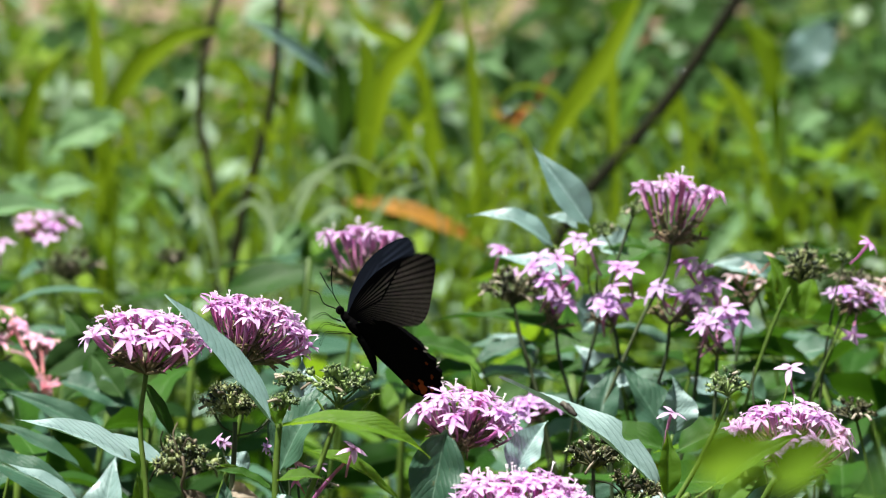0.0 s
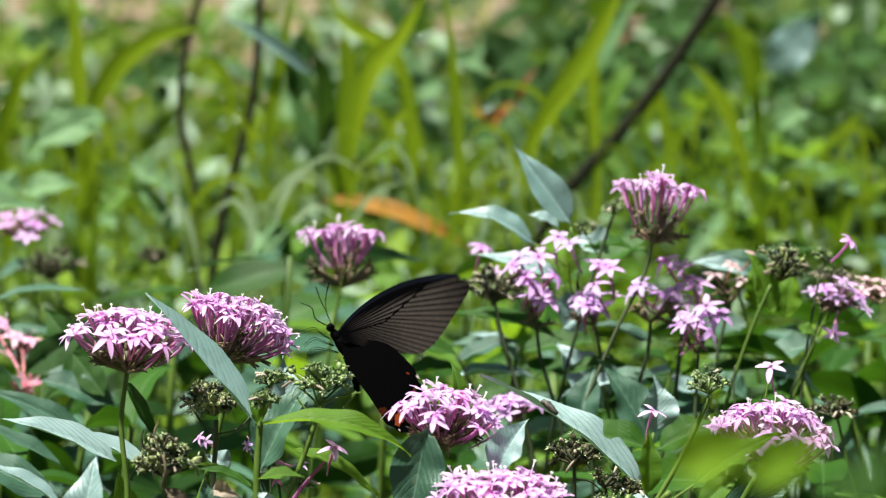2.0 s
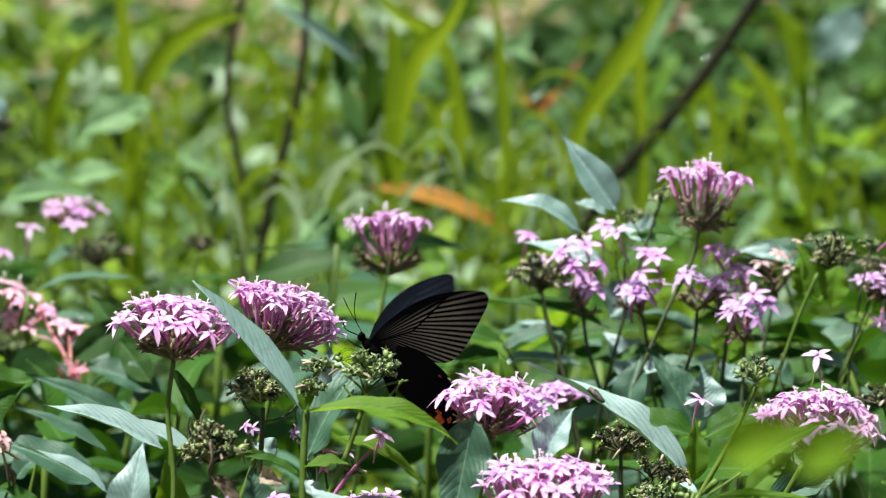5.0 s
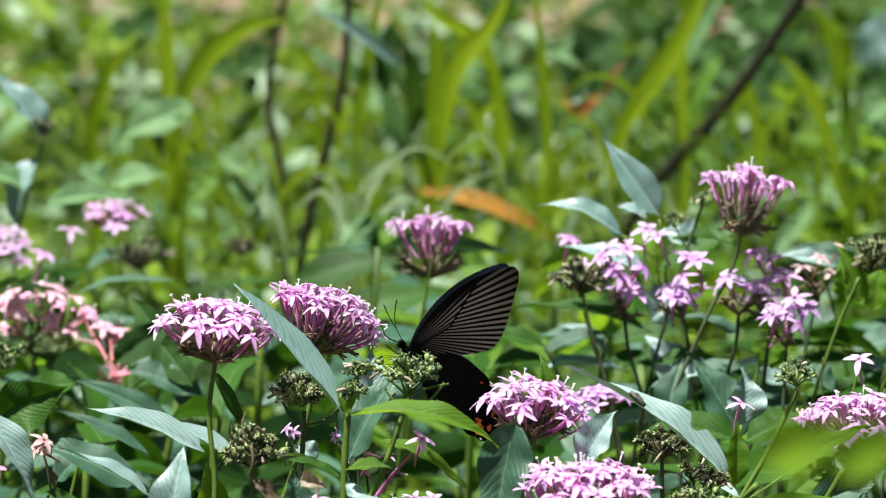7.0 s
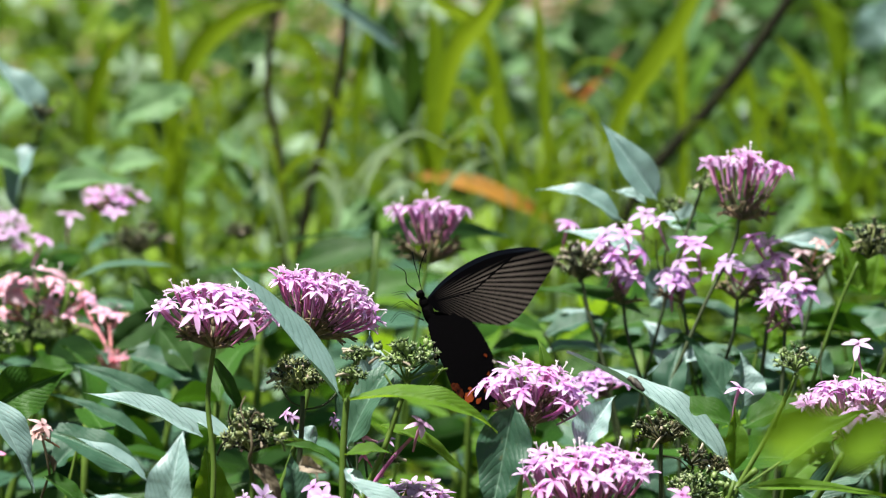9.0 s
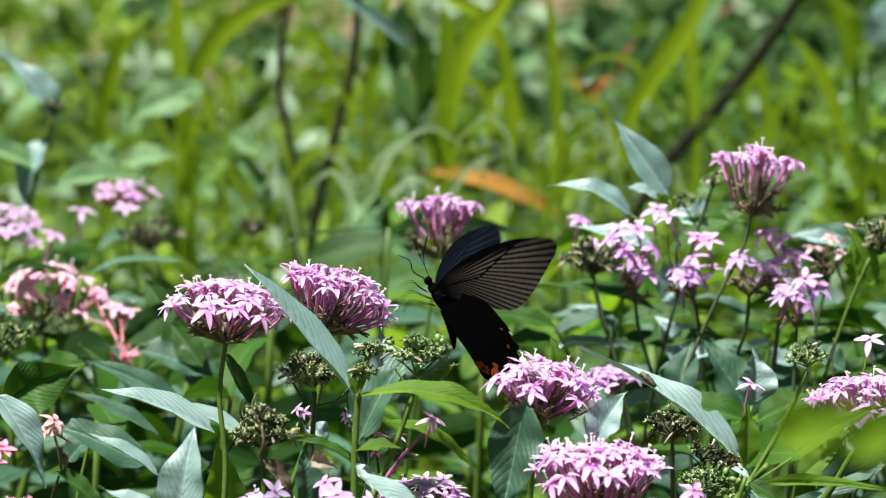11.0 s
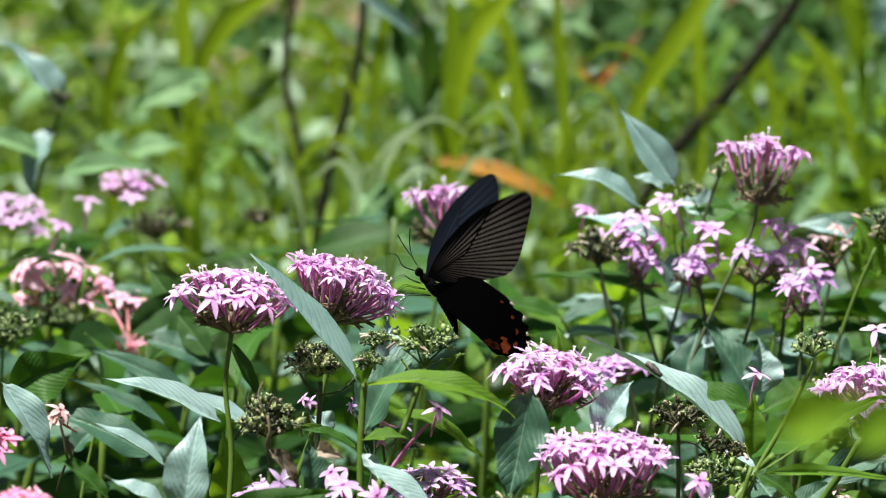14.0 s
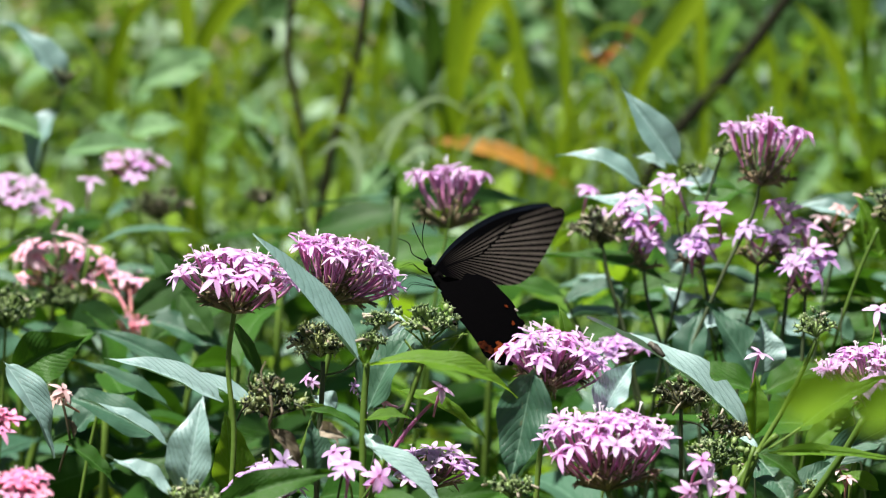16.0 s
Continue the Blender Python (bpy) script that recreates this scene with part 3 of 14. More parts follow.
    bm = bmesh.new()
    blade_into(bm, [p - parent.location for p in spline(points, 6)], width, 0.3)
    return part("blade", bm, material, parent)


def dead_bud(at, along, length):
    """A small insect-like scrap lying on a leaf, not known to be a bud."""
    bm = bmesh.new()
    tube_into(bm, [Vector((0, 0, length * (t - 0.5))) for t in (0, 0.08, 0.2, 0.35, 0.5, 0.65, 0.8, 0.92, 1)], (length * 0.2, length * 0.17), 9)
    for q in bm.verts:
        t = q.co.z / length + 0.5
        s = 0.25 + 0.75 * math.sin(math.pi * min(1, 0.12 + 0.8 * t)) + 0.1 * math.sin(23 * t)
        q.co.x, q.co.y = q.co.x * s + 0.07 * length * math.sin(5 * t), q.co.y * s
    ob = new("dead_bud", finish(bm, "dead_bud", HUSK))
    ob.matrix_basis = Matrix.Translation(at) @ frame_along(along)
    return tagged(ob, "small grey-brown insect-like scrap lying on a pale leaf", "bud")


# A small mirror ball added wherever a leaf glint is wanted.
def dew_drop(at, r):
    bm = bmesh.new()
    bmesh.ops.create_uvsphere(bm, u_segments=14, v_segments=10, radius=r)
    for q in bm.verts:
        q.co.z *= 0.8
    ob = new("water_drop", finish(bm, "water_drop", GLINT_MIRROR))
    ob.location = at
    return tagged(ob, "small mirror ball standing in for a bright glint among the leaves", "water drop", "water drops")


def meadow(count, seed, y0, y1, half, height, name, material, label, leafy, low=0.0):
    """Low growth too dense to count: grass blades or small leaves, as one mesh."""
    rng = random.Random(seed)
    verts, faces, uvs = [], [], []
    for k in range(count):
        y = y0 + (y1 - y0) * rng.random()
        x = rng.uniform(-half, half) * (y / y1 if half < 1 else 1)
        hmax = height(x, y)
        if hmax <= 0.01:
            continue
        if leafy:
            z = hmax * (low + (1 - low) * rng.random() ** 0.5)
            length = 0.015 + 0.044 * rng.random() ** 1.6
            a, e = rng.uniform(0, 6.283), rng.uniform(-0.3, 0.9)
            d = Vector((math.cos(a) * math.cos(e), math.sin(a) * math.cos(e), math.sin(e)))
            c = Vector((x, y, z))
            s = d.cross(Vector((rng.gauss(0, 0.5), rng.gauss(0, 0.5), 1))).normalized() * length * rng.uniform(0.09, 0.22)
            nn = s.cross(d).normalized() * length * 0.12
            i = len(verts)
            verts += [c, c + d * length * 0.35 + s + nn, c + d * length * 0.35 - s + nn, c + d * length * 0.7 + s * 0.75, c + d * length * 0.7 - s * 0.75, c + d * length - nn * 0.8, c + d * length * 0.35, c + d * length * 0.7 - nn * 0.3]
            faces += [(i, i + 6, i + 1), (i, i + 2, i + 6), (i + 1, i + 6, i + 7, i + 3), (i + 6, i + 2, i + 4, i + 7), (i + 3, i + 7, i + 5), (i + 7, i + 4, i + 5)]
        else:
            h = hmax * rng.uniform(0.45, 1.1)
            a, lean = rng.uniform(0, 6.283), rng.uniform(0.15, 1.25) * h
            d = Vector((math.cos(a), math.sin(a), 0))
            w = (0.0007 + 0.0042 * rng.random() ** 2.2) * (1.0 if half < 1 else 2.2)
            s = Vector((-math.sin(a + 0.6), math.cos(a + 0.6), 0)) * w
            i = len(verts)
            for q in range(6):
                t = q / 5
                c = Vector((x, y, 0)) + d * lean * t * t + Vector((0, 0, h * (t + 0.25 * t - (0.25 + 0.45 * lean / h) * t * t)))
                taper = 1 - t ** 2 * 0.95
                verts += [c - s * taper, c + s * taper]
            faces += [(i + 2 * q, i + 2 * q + 1, i + 2 * q + 3, i + 2 * q + 2) for q in range(5)]
    me = bpy.data.meshes.new(name)
    me.from_pydata([tuple(p) for p in verts], [], faces)
    me.uv_layers.new(name="UVMap")
    for p in me.polygons:
        p.use_smooth = True
    me.materials.append(material)
    return tagged(new(name, me), label, name.replace("_", " ").split()[-1], kind="stuff")


def bump_at(x, c, w):
    return math.exp(-((x - c) / w) ** 2)


def weed_height(x, y):
    # knee-high weeds behind the bed, with two gaps through which bare soil shows
    patch = noise.noise(Vector((x * 3.6, y * 1.9, 2.0)))
    h = 0.335 + 0.055 * (y - 3.85) + 0.085 * patch
    return min(h, 0.395) - 0.13 * bump_at(x / y, -0.0275, 0.0035) - 0.10 * bump_at(x / y, 0.0125, 0.003)


def far_height(x, y):
    # patchy rough grass all round, with a bare path behind the bed
    if 4.95 < y + 0.3 * noise.noise(Vector((x * 1.2, 0.0, 1.0))) < 7.6:
        return 0.0
    n = noise.noise(Vector((x * 0.5, y * 0.5, 5.0))) + 0.5 * noise.noise(Vector((x * 2.6, y * 2.6, 9.0)))
    away = max(0.0, math.hypot(x, (y - 3.0) * 0.9) - 2.4)
    return max(0.0, min(0.3, 0.23 + 0.16 * n - 0.035 * away) - (0.06 if y < 2.6 else 0.0))


meadow(11000, 3, 3.5, 4.95, 0.47, weed_height, "meadow_grass", GRASS_STUFF, "dense bright green grass growing behind the flower bed", False)
meadow(9000, 4, 3.5, 4.95, 0.47, weed_height, "weed_leaves", WEED_LEAF, "mass of small green weed leaves behind the flowers", True)
meadow(3400, 8, 3.5, 4.7, 0.45, weed_height, "waxy_leaves", WEED_WAXY_SHEEN, "waxy weed leaves among the grass, sheen put into their pale colour", True)


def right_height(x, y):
    # dark leaves placed to darken the right of the view, shade in their colour
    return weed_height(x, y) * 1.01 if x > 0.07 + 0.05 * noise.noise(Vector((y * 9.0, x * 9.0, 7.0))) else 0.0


meadow(5200, 9, 3.8, 4.95, 0.47, right_height, "dark_leaves", WEED_DEEP_SHADE, "weed leaves behind the flowers, shade put into their dark green", True, 0.87)
def side_height(x, y):
    # the weedy strip runs on to both sides of the plot and thins out
    if abs(x) < 0.095 * y:
        return 0.0
    return weed_height(x, y) * max(0.0, min(1.0, 2.6 - abs(x) * 1.25 + 0.5 * noise.noise(Vector((x * 2.0, y * 2.0, 3.0)))))


meadow(9000, 21, 3.3, 4.95, 2.1, side_height, "meadow_grass", GRASS_STUFF, "green grass of the weedy strip beside the plot", False)
meadow(12000, 22, 3.3, 4.95, 2.1, side_height, "weed_leaves", WEED_LEAF, "small green weed leaves of the strip beside the plot", True, 0.3)
meadow(72000, 5, -5.0, 12.0, 8.0, far_height, "rough_grass", GRASS_STUFF, "rough green grass round the flower bed", False)
meadow(40000, 6, -5.0, 12.0, 8.0, far_height, "ground_leaves", WEED_LEAF, "low green weeds round the flower bed", True)


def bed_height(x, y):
    # low leaves, out of view, that fill the bed under and beside the flower heads and block light off the soil
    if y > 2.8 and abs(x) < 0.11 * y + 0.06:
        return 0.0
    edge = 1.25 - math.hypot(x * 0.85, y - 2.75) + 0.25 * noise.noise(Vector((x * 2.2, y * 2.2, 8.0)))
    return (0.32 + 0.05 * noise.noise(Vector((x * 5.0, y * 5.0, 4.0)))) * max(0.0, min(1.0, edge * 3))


meadow(17000, 12, 1.4, 4.2, 1.7, bed_height, "bed_leaves", WEED_DEEP_SHADE, "unseen dark green leaves added low in the flower bed", True, 0.3)


def leafy_shoot(seed, material, label):
    """A flowerless pentas shoot with opposite pairs of leaves, 0.45 m tall."""
    rng = random.Random(seed)
    s = thing("pentas_shoot", (0, 0, 0), label, "leafy shoot", "leafy shoots of the bed")
    top = Vector((rng.uniform(-0.1, 0.1), rng.uniform(-0.05, 0.05), 0.41))
    line = [Vector((0, 0, 0)), top * 0.5 + Vector((rng.uniform(-0.02, 0.02), rng.uniform(-0.02, 0.02), 0)), top]
    stem_part(s, line, 0.003, 0.0016, STEM)
    for k in range(7):
        t = 0.38 + 0.62 * k / 6
        c = top * t
        a = k * 1.57 + rng.uniform(-0.4, 0.4)
        for side in (0, math.pi):
            e = rng.uniform(-0.5, 0.45)
            n = rng.uniform(0.065, 0.105) * (1.1 - 0.45 * (k / 6) ** 2)
            d = Vector((math.cos(a + side) * math.cos(e), math.sin(a + side) * math.cos(e), math.sin(e)))
            leaf(s, c, c + d * n, n * rng.uniform(0.2, 0.32), rng.uniform(0, 85), rng.choice((0.03, 0.08, 0.14)), material, fine=False)
    return s


def plant_bed():
    rng = random.Random(11)
    kinds = [leafy_shoot(k, m, "leafy green pentas shoot without flowers in the bed") for k, m in enumerate((PENTAS_LEAF, TEAL_LEAF, PENTAS_LEAF, TEAL_LEAF, FRESH_LEAF, PENTAS_LEAF))]
    first = set()
    for k in range(330):
        y = rng.uniform(2.8, 3.45)
        x = rng.uniform(-0.65, 0.65) * y / 2.9
        h = rng.choice((0.62, 0.78, 0.9, 1.0, 1.08)) * rng.uniform(0.94, 1.05) * (1.0 - 0.12 * max(0, y - 3.1) / 0.3)
        h = min(h, 1.0) if y > 3.15 else h
        m = pose(x, y, 0, 0, 0, rng.uniform(0, 360))
        q = rng.randrange(6)
        kinds[q].scale = (h, h, h)
        if q in first:
            copy_thing(kinds[q], m)
        else:
            first.add(q)
            kinds[q].matrix_basis = m @ Matrix.Scale(h, 4)


plant_bed()


def slender_weed(seed, material, label):
    """A wild shoot with long narrow leaves that hang outwards, 0.4 m tall."""
    rng = random.Random(seed)
    s = thing("slender_weed", (0, 0, 0), label, "weed", "slender weeds in the grass")
    top = Vector((rng.uniform(-0.05, 0.05), rng.uniform(-0.03, 0.03), 0.40))
    stem_part(s, [Vector((0, 0, 0)), top * 0.5 + Vector((rng.uniform(-0.02, 0.02), 0, 0)), top], 0.0022, 0.0011, STEM)
    for k in range(9):
        c = top * (0.62 + 0.38 * k / 8)
        a, e = k * 2.4 + rng.uniform(-0.4, 0.4), rng.uniform(-0.35, 0.95)
        n = rng.uniform(0.06, 0.115)
        d = Vector((math.cos(a) * math.cos(e), 0.6 * math.sin(a) * math.cos(e), math.sin(e)))
        leaf(s, c, c + d * n, n * rng.uniform(0.09, 0.19), rng.uniform(0, 80), rng.choice((0.04, 0.1, 0.16)), material, fine=False)
    return s


def plant_weeds():
    rng = random.Random(23)
    kinds = [slender_weed(40 + k, m, t) for k, (m, t) in enumerate((
        (WEED_LEAF_ONE, "slender green weed with hanging leaves in the grass"), (WEED_BLUE, "slender weed with pale waxy leaves in the grass"),
        (WEED_SHADED, "slender dark green weed in the grass"), (LIME_LEAF, "slender yellow-green weed in the grass")))]
    first = set()
    for k in range(40):
        y = rng.uniform(3.65, 4.75)
        x = (rng.random() * 2 - 1) * 0.11 * y
        if abs(x / y + 0.0275) < 0.006 or abs(x / y - 0.0125) < 0.005:
            continue
        h = rng.uniform(0.78, 1.0)
        m = pose(x, y, 0, 0, 0, rng.uniform(-60, 60))
        q = rng.choice((0, 0, 1, 1, 2, 3))
        kinds[q].scale = (h, h, h)
        if q in first:
            copy_thing(kinds[q], m)
        else:
            first.add(q)
            kinds[q].matrix_basis = m @ Matrix.Scale(h, 4)


plant_weeds()

# ---- flowering stems, weeds and grasses, one by one ----
s = thing("pentas_plant", (-0.1295, 2.6271, 0.0000), "upright pentas stem with a domed head of lilac-pink star flowers", "flower", "flowering stems in the bed")
stem_part(s, [(-0.1295, 2.6271, 0.0000), (-0.1290, 2.6121, 0.2179), (-0.1268, 2.5971, 0.4359), (-0.1255, 2.6036, 0.4662), (-0.1280, 2.6095, 0.4943), (-0.1254, 2.6135, 0.5155)], 0.00145, 0.00108, STEM)
head(s, (-0.1254, 2.6132, 0.5145), (0.14, 0.05, 0.985), 0.0300, 42, 60, LILAC, 51, 0.86, (0, 1, 3, 3))
leaf(s, (-0.1280, 2.6326, 0.5067), (-0.1130, 2.6262, 0.4756), 0.0082, 50, 0.05, PENTAS_LEAF, 0.25, 1.0, broad=0.75)
leaf(s, (-0.1320, 2.6448, 0.4682), (-0.1821, 2.6385, 0.4899), 0.0155, 58, 0.03, PALE_SHEEN_LEAF, 0.25, 0.4, broad=0.75)
leaf(s, (-0.1200, 2.6737, 0.4588), (-0.1548, 2.6766, 0.4749), 0.0118, 60, 0.03, PALE_SHEEN_LEAF, 0.25, 0.4, broad=0.75)
leaf(s, (-0.1268, 2.6170, 0.4333), (-0.1298, 2.6245, 0.4686), 0.0193, 25, 0.04, FRESH_LEAF, 0.25, 1.0, broad=0.75)

s = thing("pentas_plant", (-0.1286, 2.6855, 0.0000), "upright pentas stem with a domed head of lilac-pink star flowers", "flower", "flowering stems in the bed")
stem_part(s, [(-0.1286, 2.6855, 0.0000), (-0.1251, 2.6705, 0.2105), (-0.1072, 2.6555, 0.4210), (-0.0926, 2.6644, 0.4616), (-0.0862, 2.6706, 0.4903), (-0.0842, 2.6738, 0.5068)], 0.00148, 0.00110, STEM)
head(s, (-0.0866, 2.6741, 0.5052), (0.34, 0.34, 0.88), 0.0298, 64, 56, LILAC, 2, 0.98, (0, 2, 3, 3), size=0.88)

s = thing("pentas_plant", (-0.0030, 2.6095, 0.0000), "upright pentas stem with a domed head of lilac-pink star flowers", "flower", "flowering stems in the bed")
stem_part(s, [(-0.0030, 2.6095, 0.0000), (-0.0021, 2.5945, 0.2204), (0.0022, 2.5795, 0.4408), (0.0038, 2.5835, 0.4594), (0.0062, 2.5868, 0.4745), (0.0085, 2.5894, 0.4868)], 0.00144, 0.00107, STEM)
head(s, (0.0078, 2.5894, 0.4868), (0.20, 0.09, 0.97), 0.0272, 42, 60, LILAC, 3, 0.92, (1, 3, 0, 3))
leaf(s, (0.0016, 2.5619, 0.5022), (-0.0095, 2.5516, 0.4547), 0.0225, 12, -0.05, TEAL_LEAF, 0.15, 1.0, broad=0.75)
leaf(s, (0.0299, 2.5680, 0.4808), (0.0435, 2.5731, 0.5038), 0.0151, 25, 0.12, PALE_SHEEN_LEAF, 0.25, 1.0, broad=0.75)
leaf(s, (0.0147, 2.6505, 0.4853), (0.0122, 2.6556, 0.5090), 0.0073, 30, 0.1, FRESH_LEAF, 0.25, 1.0, broad=0.75)

s = thing("pentas_plant", (0.0434, 2.8714, 0.0000), "pentas stem with a small mauve flower head behind others", "flower", "flowering stems in the bed")
stem_part(s, [(0.0189, 2.8714, 0.0000), (0.0211, 2.8564, 0.2098), (0.0377, 2.8414, 0.4197), (0.0398, 2.8452, 0.4375)], 0.00092, 0.00059, STEM)
head(s, (0.0398, 2.8455, 0.4388), (0.0000, -0.0068, 1.0000), 0.0146, 12, 70, LILAC_SHADE, 33, 0.85, (0, 1, 2, 3))

s = thing("pentas_plant", (0.0764, 2.6718, 0.0000), "withered pentas stem with a dry brown head", "flower", "spent seed heads in the bed")
stem_part(s, [(0.0764, 2.6718, 0.0000), (0.0766, 2.6568, 0.2201), (0.0779, 2.6418, 0.4402), (0.0784, 2.6454, 0.4568)], 0.00067, 0.00049, TWIG)
seeds(s, (0.0784, 2.6458, 0.4587), 0.0097, (0.3419, -0.0416, 0.9388), SEED_BROWN, 41, 13, 0.5)
stem_part(s, [(0.0645, 2.6459, 0.4603), (0.0718, 2.6457, 0.4587), (0.0779, 2.6446, 0.4532)], 0.00036, 0.00029, TWIG, "stalk", 4, 6)
stem_part(s, [(0.0900, 2.6465, 0.4615), (0.0852, 2.6455, 0.4568), (0.0784, 2.6438, 0.4497)], 0.00036, 0.00029, TWIG, "stalk", 4, 6)

s = thing("pentas_plant", (0.0317, 2.5659, 0.0000), "upright pentas stem with a domed head of lilac-pink star flowers", "flower", "flowering stems in the bed")
stem_part(s, [(0.0317, 2.5659, 0.0000), (0.0325, 2.5509, 0.2128), (0.0366, 2.5359, 0.4256), (0.0377, 2.5388, 0.4393), (0.0319, 2.5417, 0.4558)], 0.00141, 0.00105, STEM)
head(s, (0.0319, 2.5421, 0.4558), (-0.03, 0.06, 0.99), 0.0362, 52, 54, LILAC, 4, 0.84, (1, 3, 0, 3))

s = thing("pentas_plant", (0.1257, 2.7091, 0.0000), "upright pentas stem with a domed head of lilac-pink star flowers", "flower", "flowering stems in the bed")
stem_part(s, [(0.1257, 2.7091, 0.0000), (0.1280, 2.6941, 0.2123), (0.1393, 2.6791, 0.4245), (0.1443, 2.6835, 0.4463), (0.1479, 2.6855, 0.4559)], 0.00149, 0.00111, STEM)
head(s, (0.1507, 2.6855, 0.4559), (0.1450, 0.0947, 0.9849), 0.0300, 48, 64, LILAC, 5, 0.95, (1, 3, 0, 3))

s = thing("pentas_plant", (-0.0361, 2.9766, 0.0000), "upright pentas stem with a domed head of lilac-pink star flowers", "flower", "flowering stems in the bed")
stem_part(s, [(-0.0724, 2.9766, 0.0000), (-0.0693, 2.9616, 0.2193), (-0.0470, 2.9466, 0.4385), (-0.0405, 2.9545, 0.4754), (-0.0385, 2.9564, 0.4846)], 0.00106, 0.00071, STEM)
head(s, (-0.0388, 2.9556, 0.4792), (0.0199, 0.36, 0.93), 0.0300, 19, 36, LILAC, 6, 0.90, (0, 1, 3, 3))

s = thing("pentas_plant", (0.0833, 2.8765, 0.0000), "upright pentas stem with a domed head of lilac-pink star flowers", "flower", "flowering stems in the bed")
stem_part(s, [(0.0266, 2.8765, 0.0000), (0.0327, 2.8615, 0.2200), (0.0715, 2.8465, 0.4401), (0.0904, 2.8559, 0.4834), (0.1038, 2.8619, 0.5114), (0.1054, 2.8638, 0.5203)], 0.00104, 0.00072, STEM_DARK)
head(s, (0.1062, 2.8637, 0.5195), (0.0989, 0.35, 0.93), 0.0296, 20, 37, LILAC, 7, 0.93, (0, 1, 3, 3))

s = thing("pentas_plant", (-0.2000, 3.2054, 0.0000), "pentas stem with a small loose lilac flower head", "flower", "flowering stems in the bed")
stem_part(s, [(-0.1736, 3.2054, 0.0000), (-0.1768, 3.1904, 0.2097), (-0.1976, 3.1754, 0.4193), (-0.2044, 3.1823, 0.4572)], 0.00102, 0.00065, STEM)
head(s, (-0.2044, 3.1823, 0.4572), (0.1048, -0.1201, 0.9872), 0.0172, 9, 68, LILAC, 8, 0.8, (0, 1, 2, 3))

s = thing("pentas_plant", (-0.2582, 3.1734, 0.0000), "pentas stem with a small loose lilac flower head", "flower", "flowering stems in the bed")
stem_part(s, [(-0.2838, 3.1734, 0.0000), (-0.2816, 3.1584, 0.2086), (-0.2660, 3.1434, 0.4172), (-0.2628, 3.1497, 0.4467)], 0.00101, 0.00064, STEM)
head(s, (-0.2642, 3.1501, 0.4487), (0.1048, -0.1201, 0.9872), 0.0195, 13, 80, LILAC, 9, 0.8, (0, 1, 2, 3))
floret(s, (-0.2241, 3.1536, 0.4627), (0.1111, -0.2583, 0.9597), 1.05, LILAC, 4)
stem_part(s, [(-0.2241, 3.1532, 0.4607), (-0.2355, 3.1486, 0.4397), (-0.2584, 3.1440, 0.4200)], 0.00057, 0.00046, STEM, "stalk", 4, 6)
floret(s, (-0.2363, 3.1315, 0.4555), (0.3313, -0.1485, 0.9318), 1.0, LILAC, 5)
stem_part(s, [(-0.2363, 3.1312, 0.4544), (-0.2454, 3.1276, 0.4382), (-0.2568, 3.1242, 0.4228)], 0.00057, 0.00046, STEM, "stalk", 4, 6)

s = thing("pentas_plant", (-0.2174, 3.0440, 0.0000), "pentas stem with a loose head of salmon-pink star flowers", "flower", "flowering stems in the bed")
stem_part(s, [(-0.1923, 3.0440, 0.0000), (-0.1956, 3.0290, 0.1916), (-0.2165, 3.0140, 0.3832), (-0.2234, 3.0197, 0.4102), (-0.2294, 3.0237, 0.4291)], 0.00110, 0.00073, STEM)
head(s, (-0.2299, 3.0247, 0.4340), (0.0000, -0.1207, 0.9927), 0.0300, 17, 66, SALMON, 10, 0.80, (0, 1, 2, 3))
seeds(s, (-0.2251, 3.0039, 0.4321), 0.0143, (0.0000, 0.1726, 0.9850), SEED, 11, 50, 0.5)
head(s, (-0.1971, 3.0038, 0.4294), (0.2018, -0.0066, 0.9794), 0.0181, 8, 35, SALMON, 12, 0.9, (0, 1, 2, 3))
stem_part(s, [(-0.1971, 3.0040, 0.4308), (-0.1990, 3.0017, 0.4200), (-0.2196, 2.9980, 0.4039)], 0.00069, 0.00055, STEM, "stalk", 4, 6)
floret(s, (-0.1942, 2.9818, 0.4223), (0.3015, -0.9465, -0.1151), 0.9, SALMON, 3)
stem_part(s, [(-0.2092, 3.0000, 0.4546), (-0.2044, 3.0000, 0.4434), (-0.1992, 2.9950, 0.4361), (-0.1951, 2.9900, 0.4293), (-0.1930, 2.9850, 0.4243)], 0.00090, 0.00072, SALMON, "stalk", 4, 6)
stem_part(s, [(-0.1987, 2.9950, 0.4355), (-0.2036, 2.9950, 0.4388), (-0.2096, 2.9950, 0.4405)], 0.00080, 0.00064, SALMON, "stalk", 4, 6)
stem_part(s, [(-0.1962, 2.9900, 0.4316), (-0.1891, 2.9900, 0.4344), (-0.1863, 2.9900, 0.4386)], 0.00050, 0.00040, STEM, "stalk", 4, 6)
floret(s, (-0.1921, 2.9800, 0.4254), (0.1, -0.5, -0.86), 1.1, SALMON, 44)
floret(s, (-0.1951, 2.9800, 0.4232), (-0.5, -0.6, -0.6), 1.0, WILT, 45)
floret(s, (-0.1910, 2.9850, 0.4260), (0.5, -0.75, 0.3), 0.9, PINK, 46)
floret(s, (-0.2407, 3.0000, 0.4578), (-0.4, -0.7, 0.6), 1.2, SALMON, 47)
floret(s, (-0.2443, 3.0000, 0.4562), (-0.7, -0.5, 0.5), 1.1, SALMON, 48)
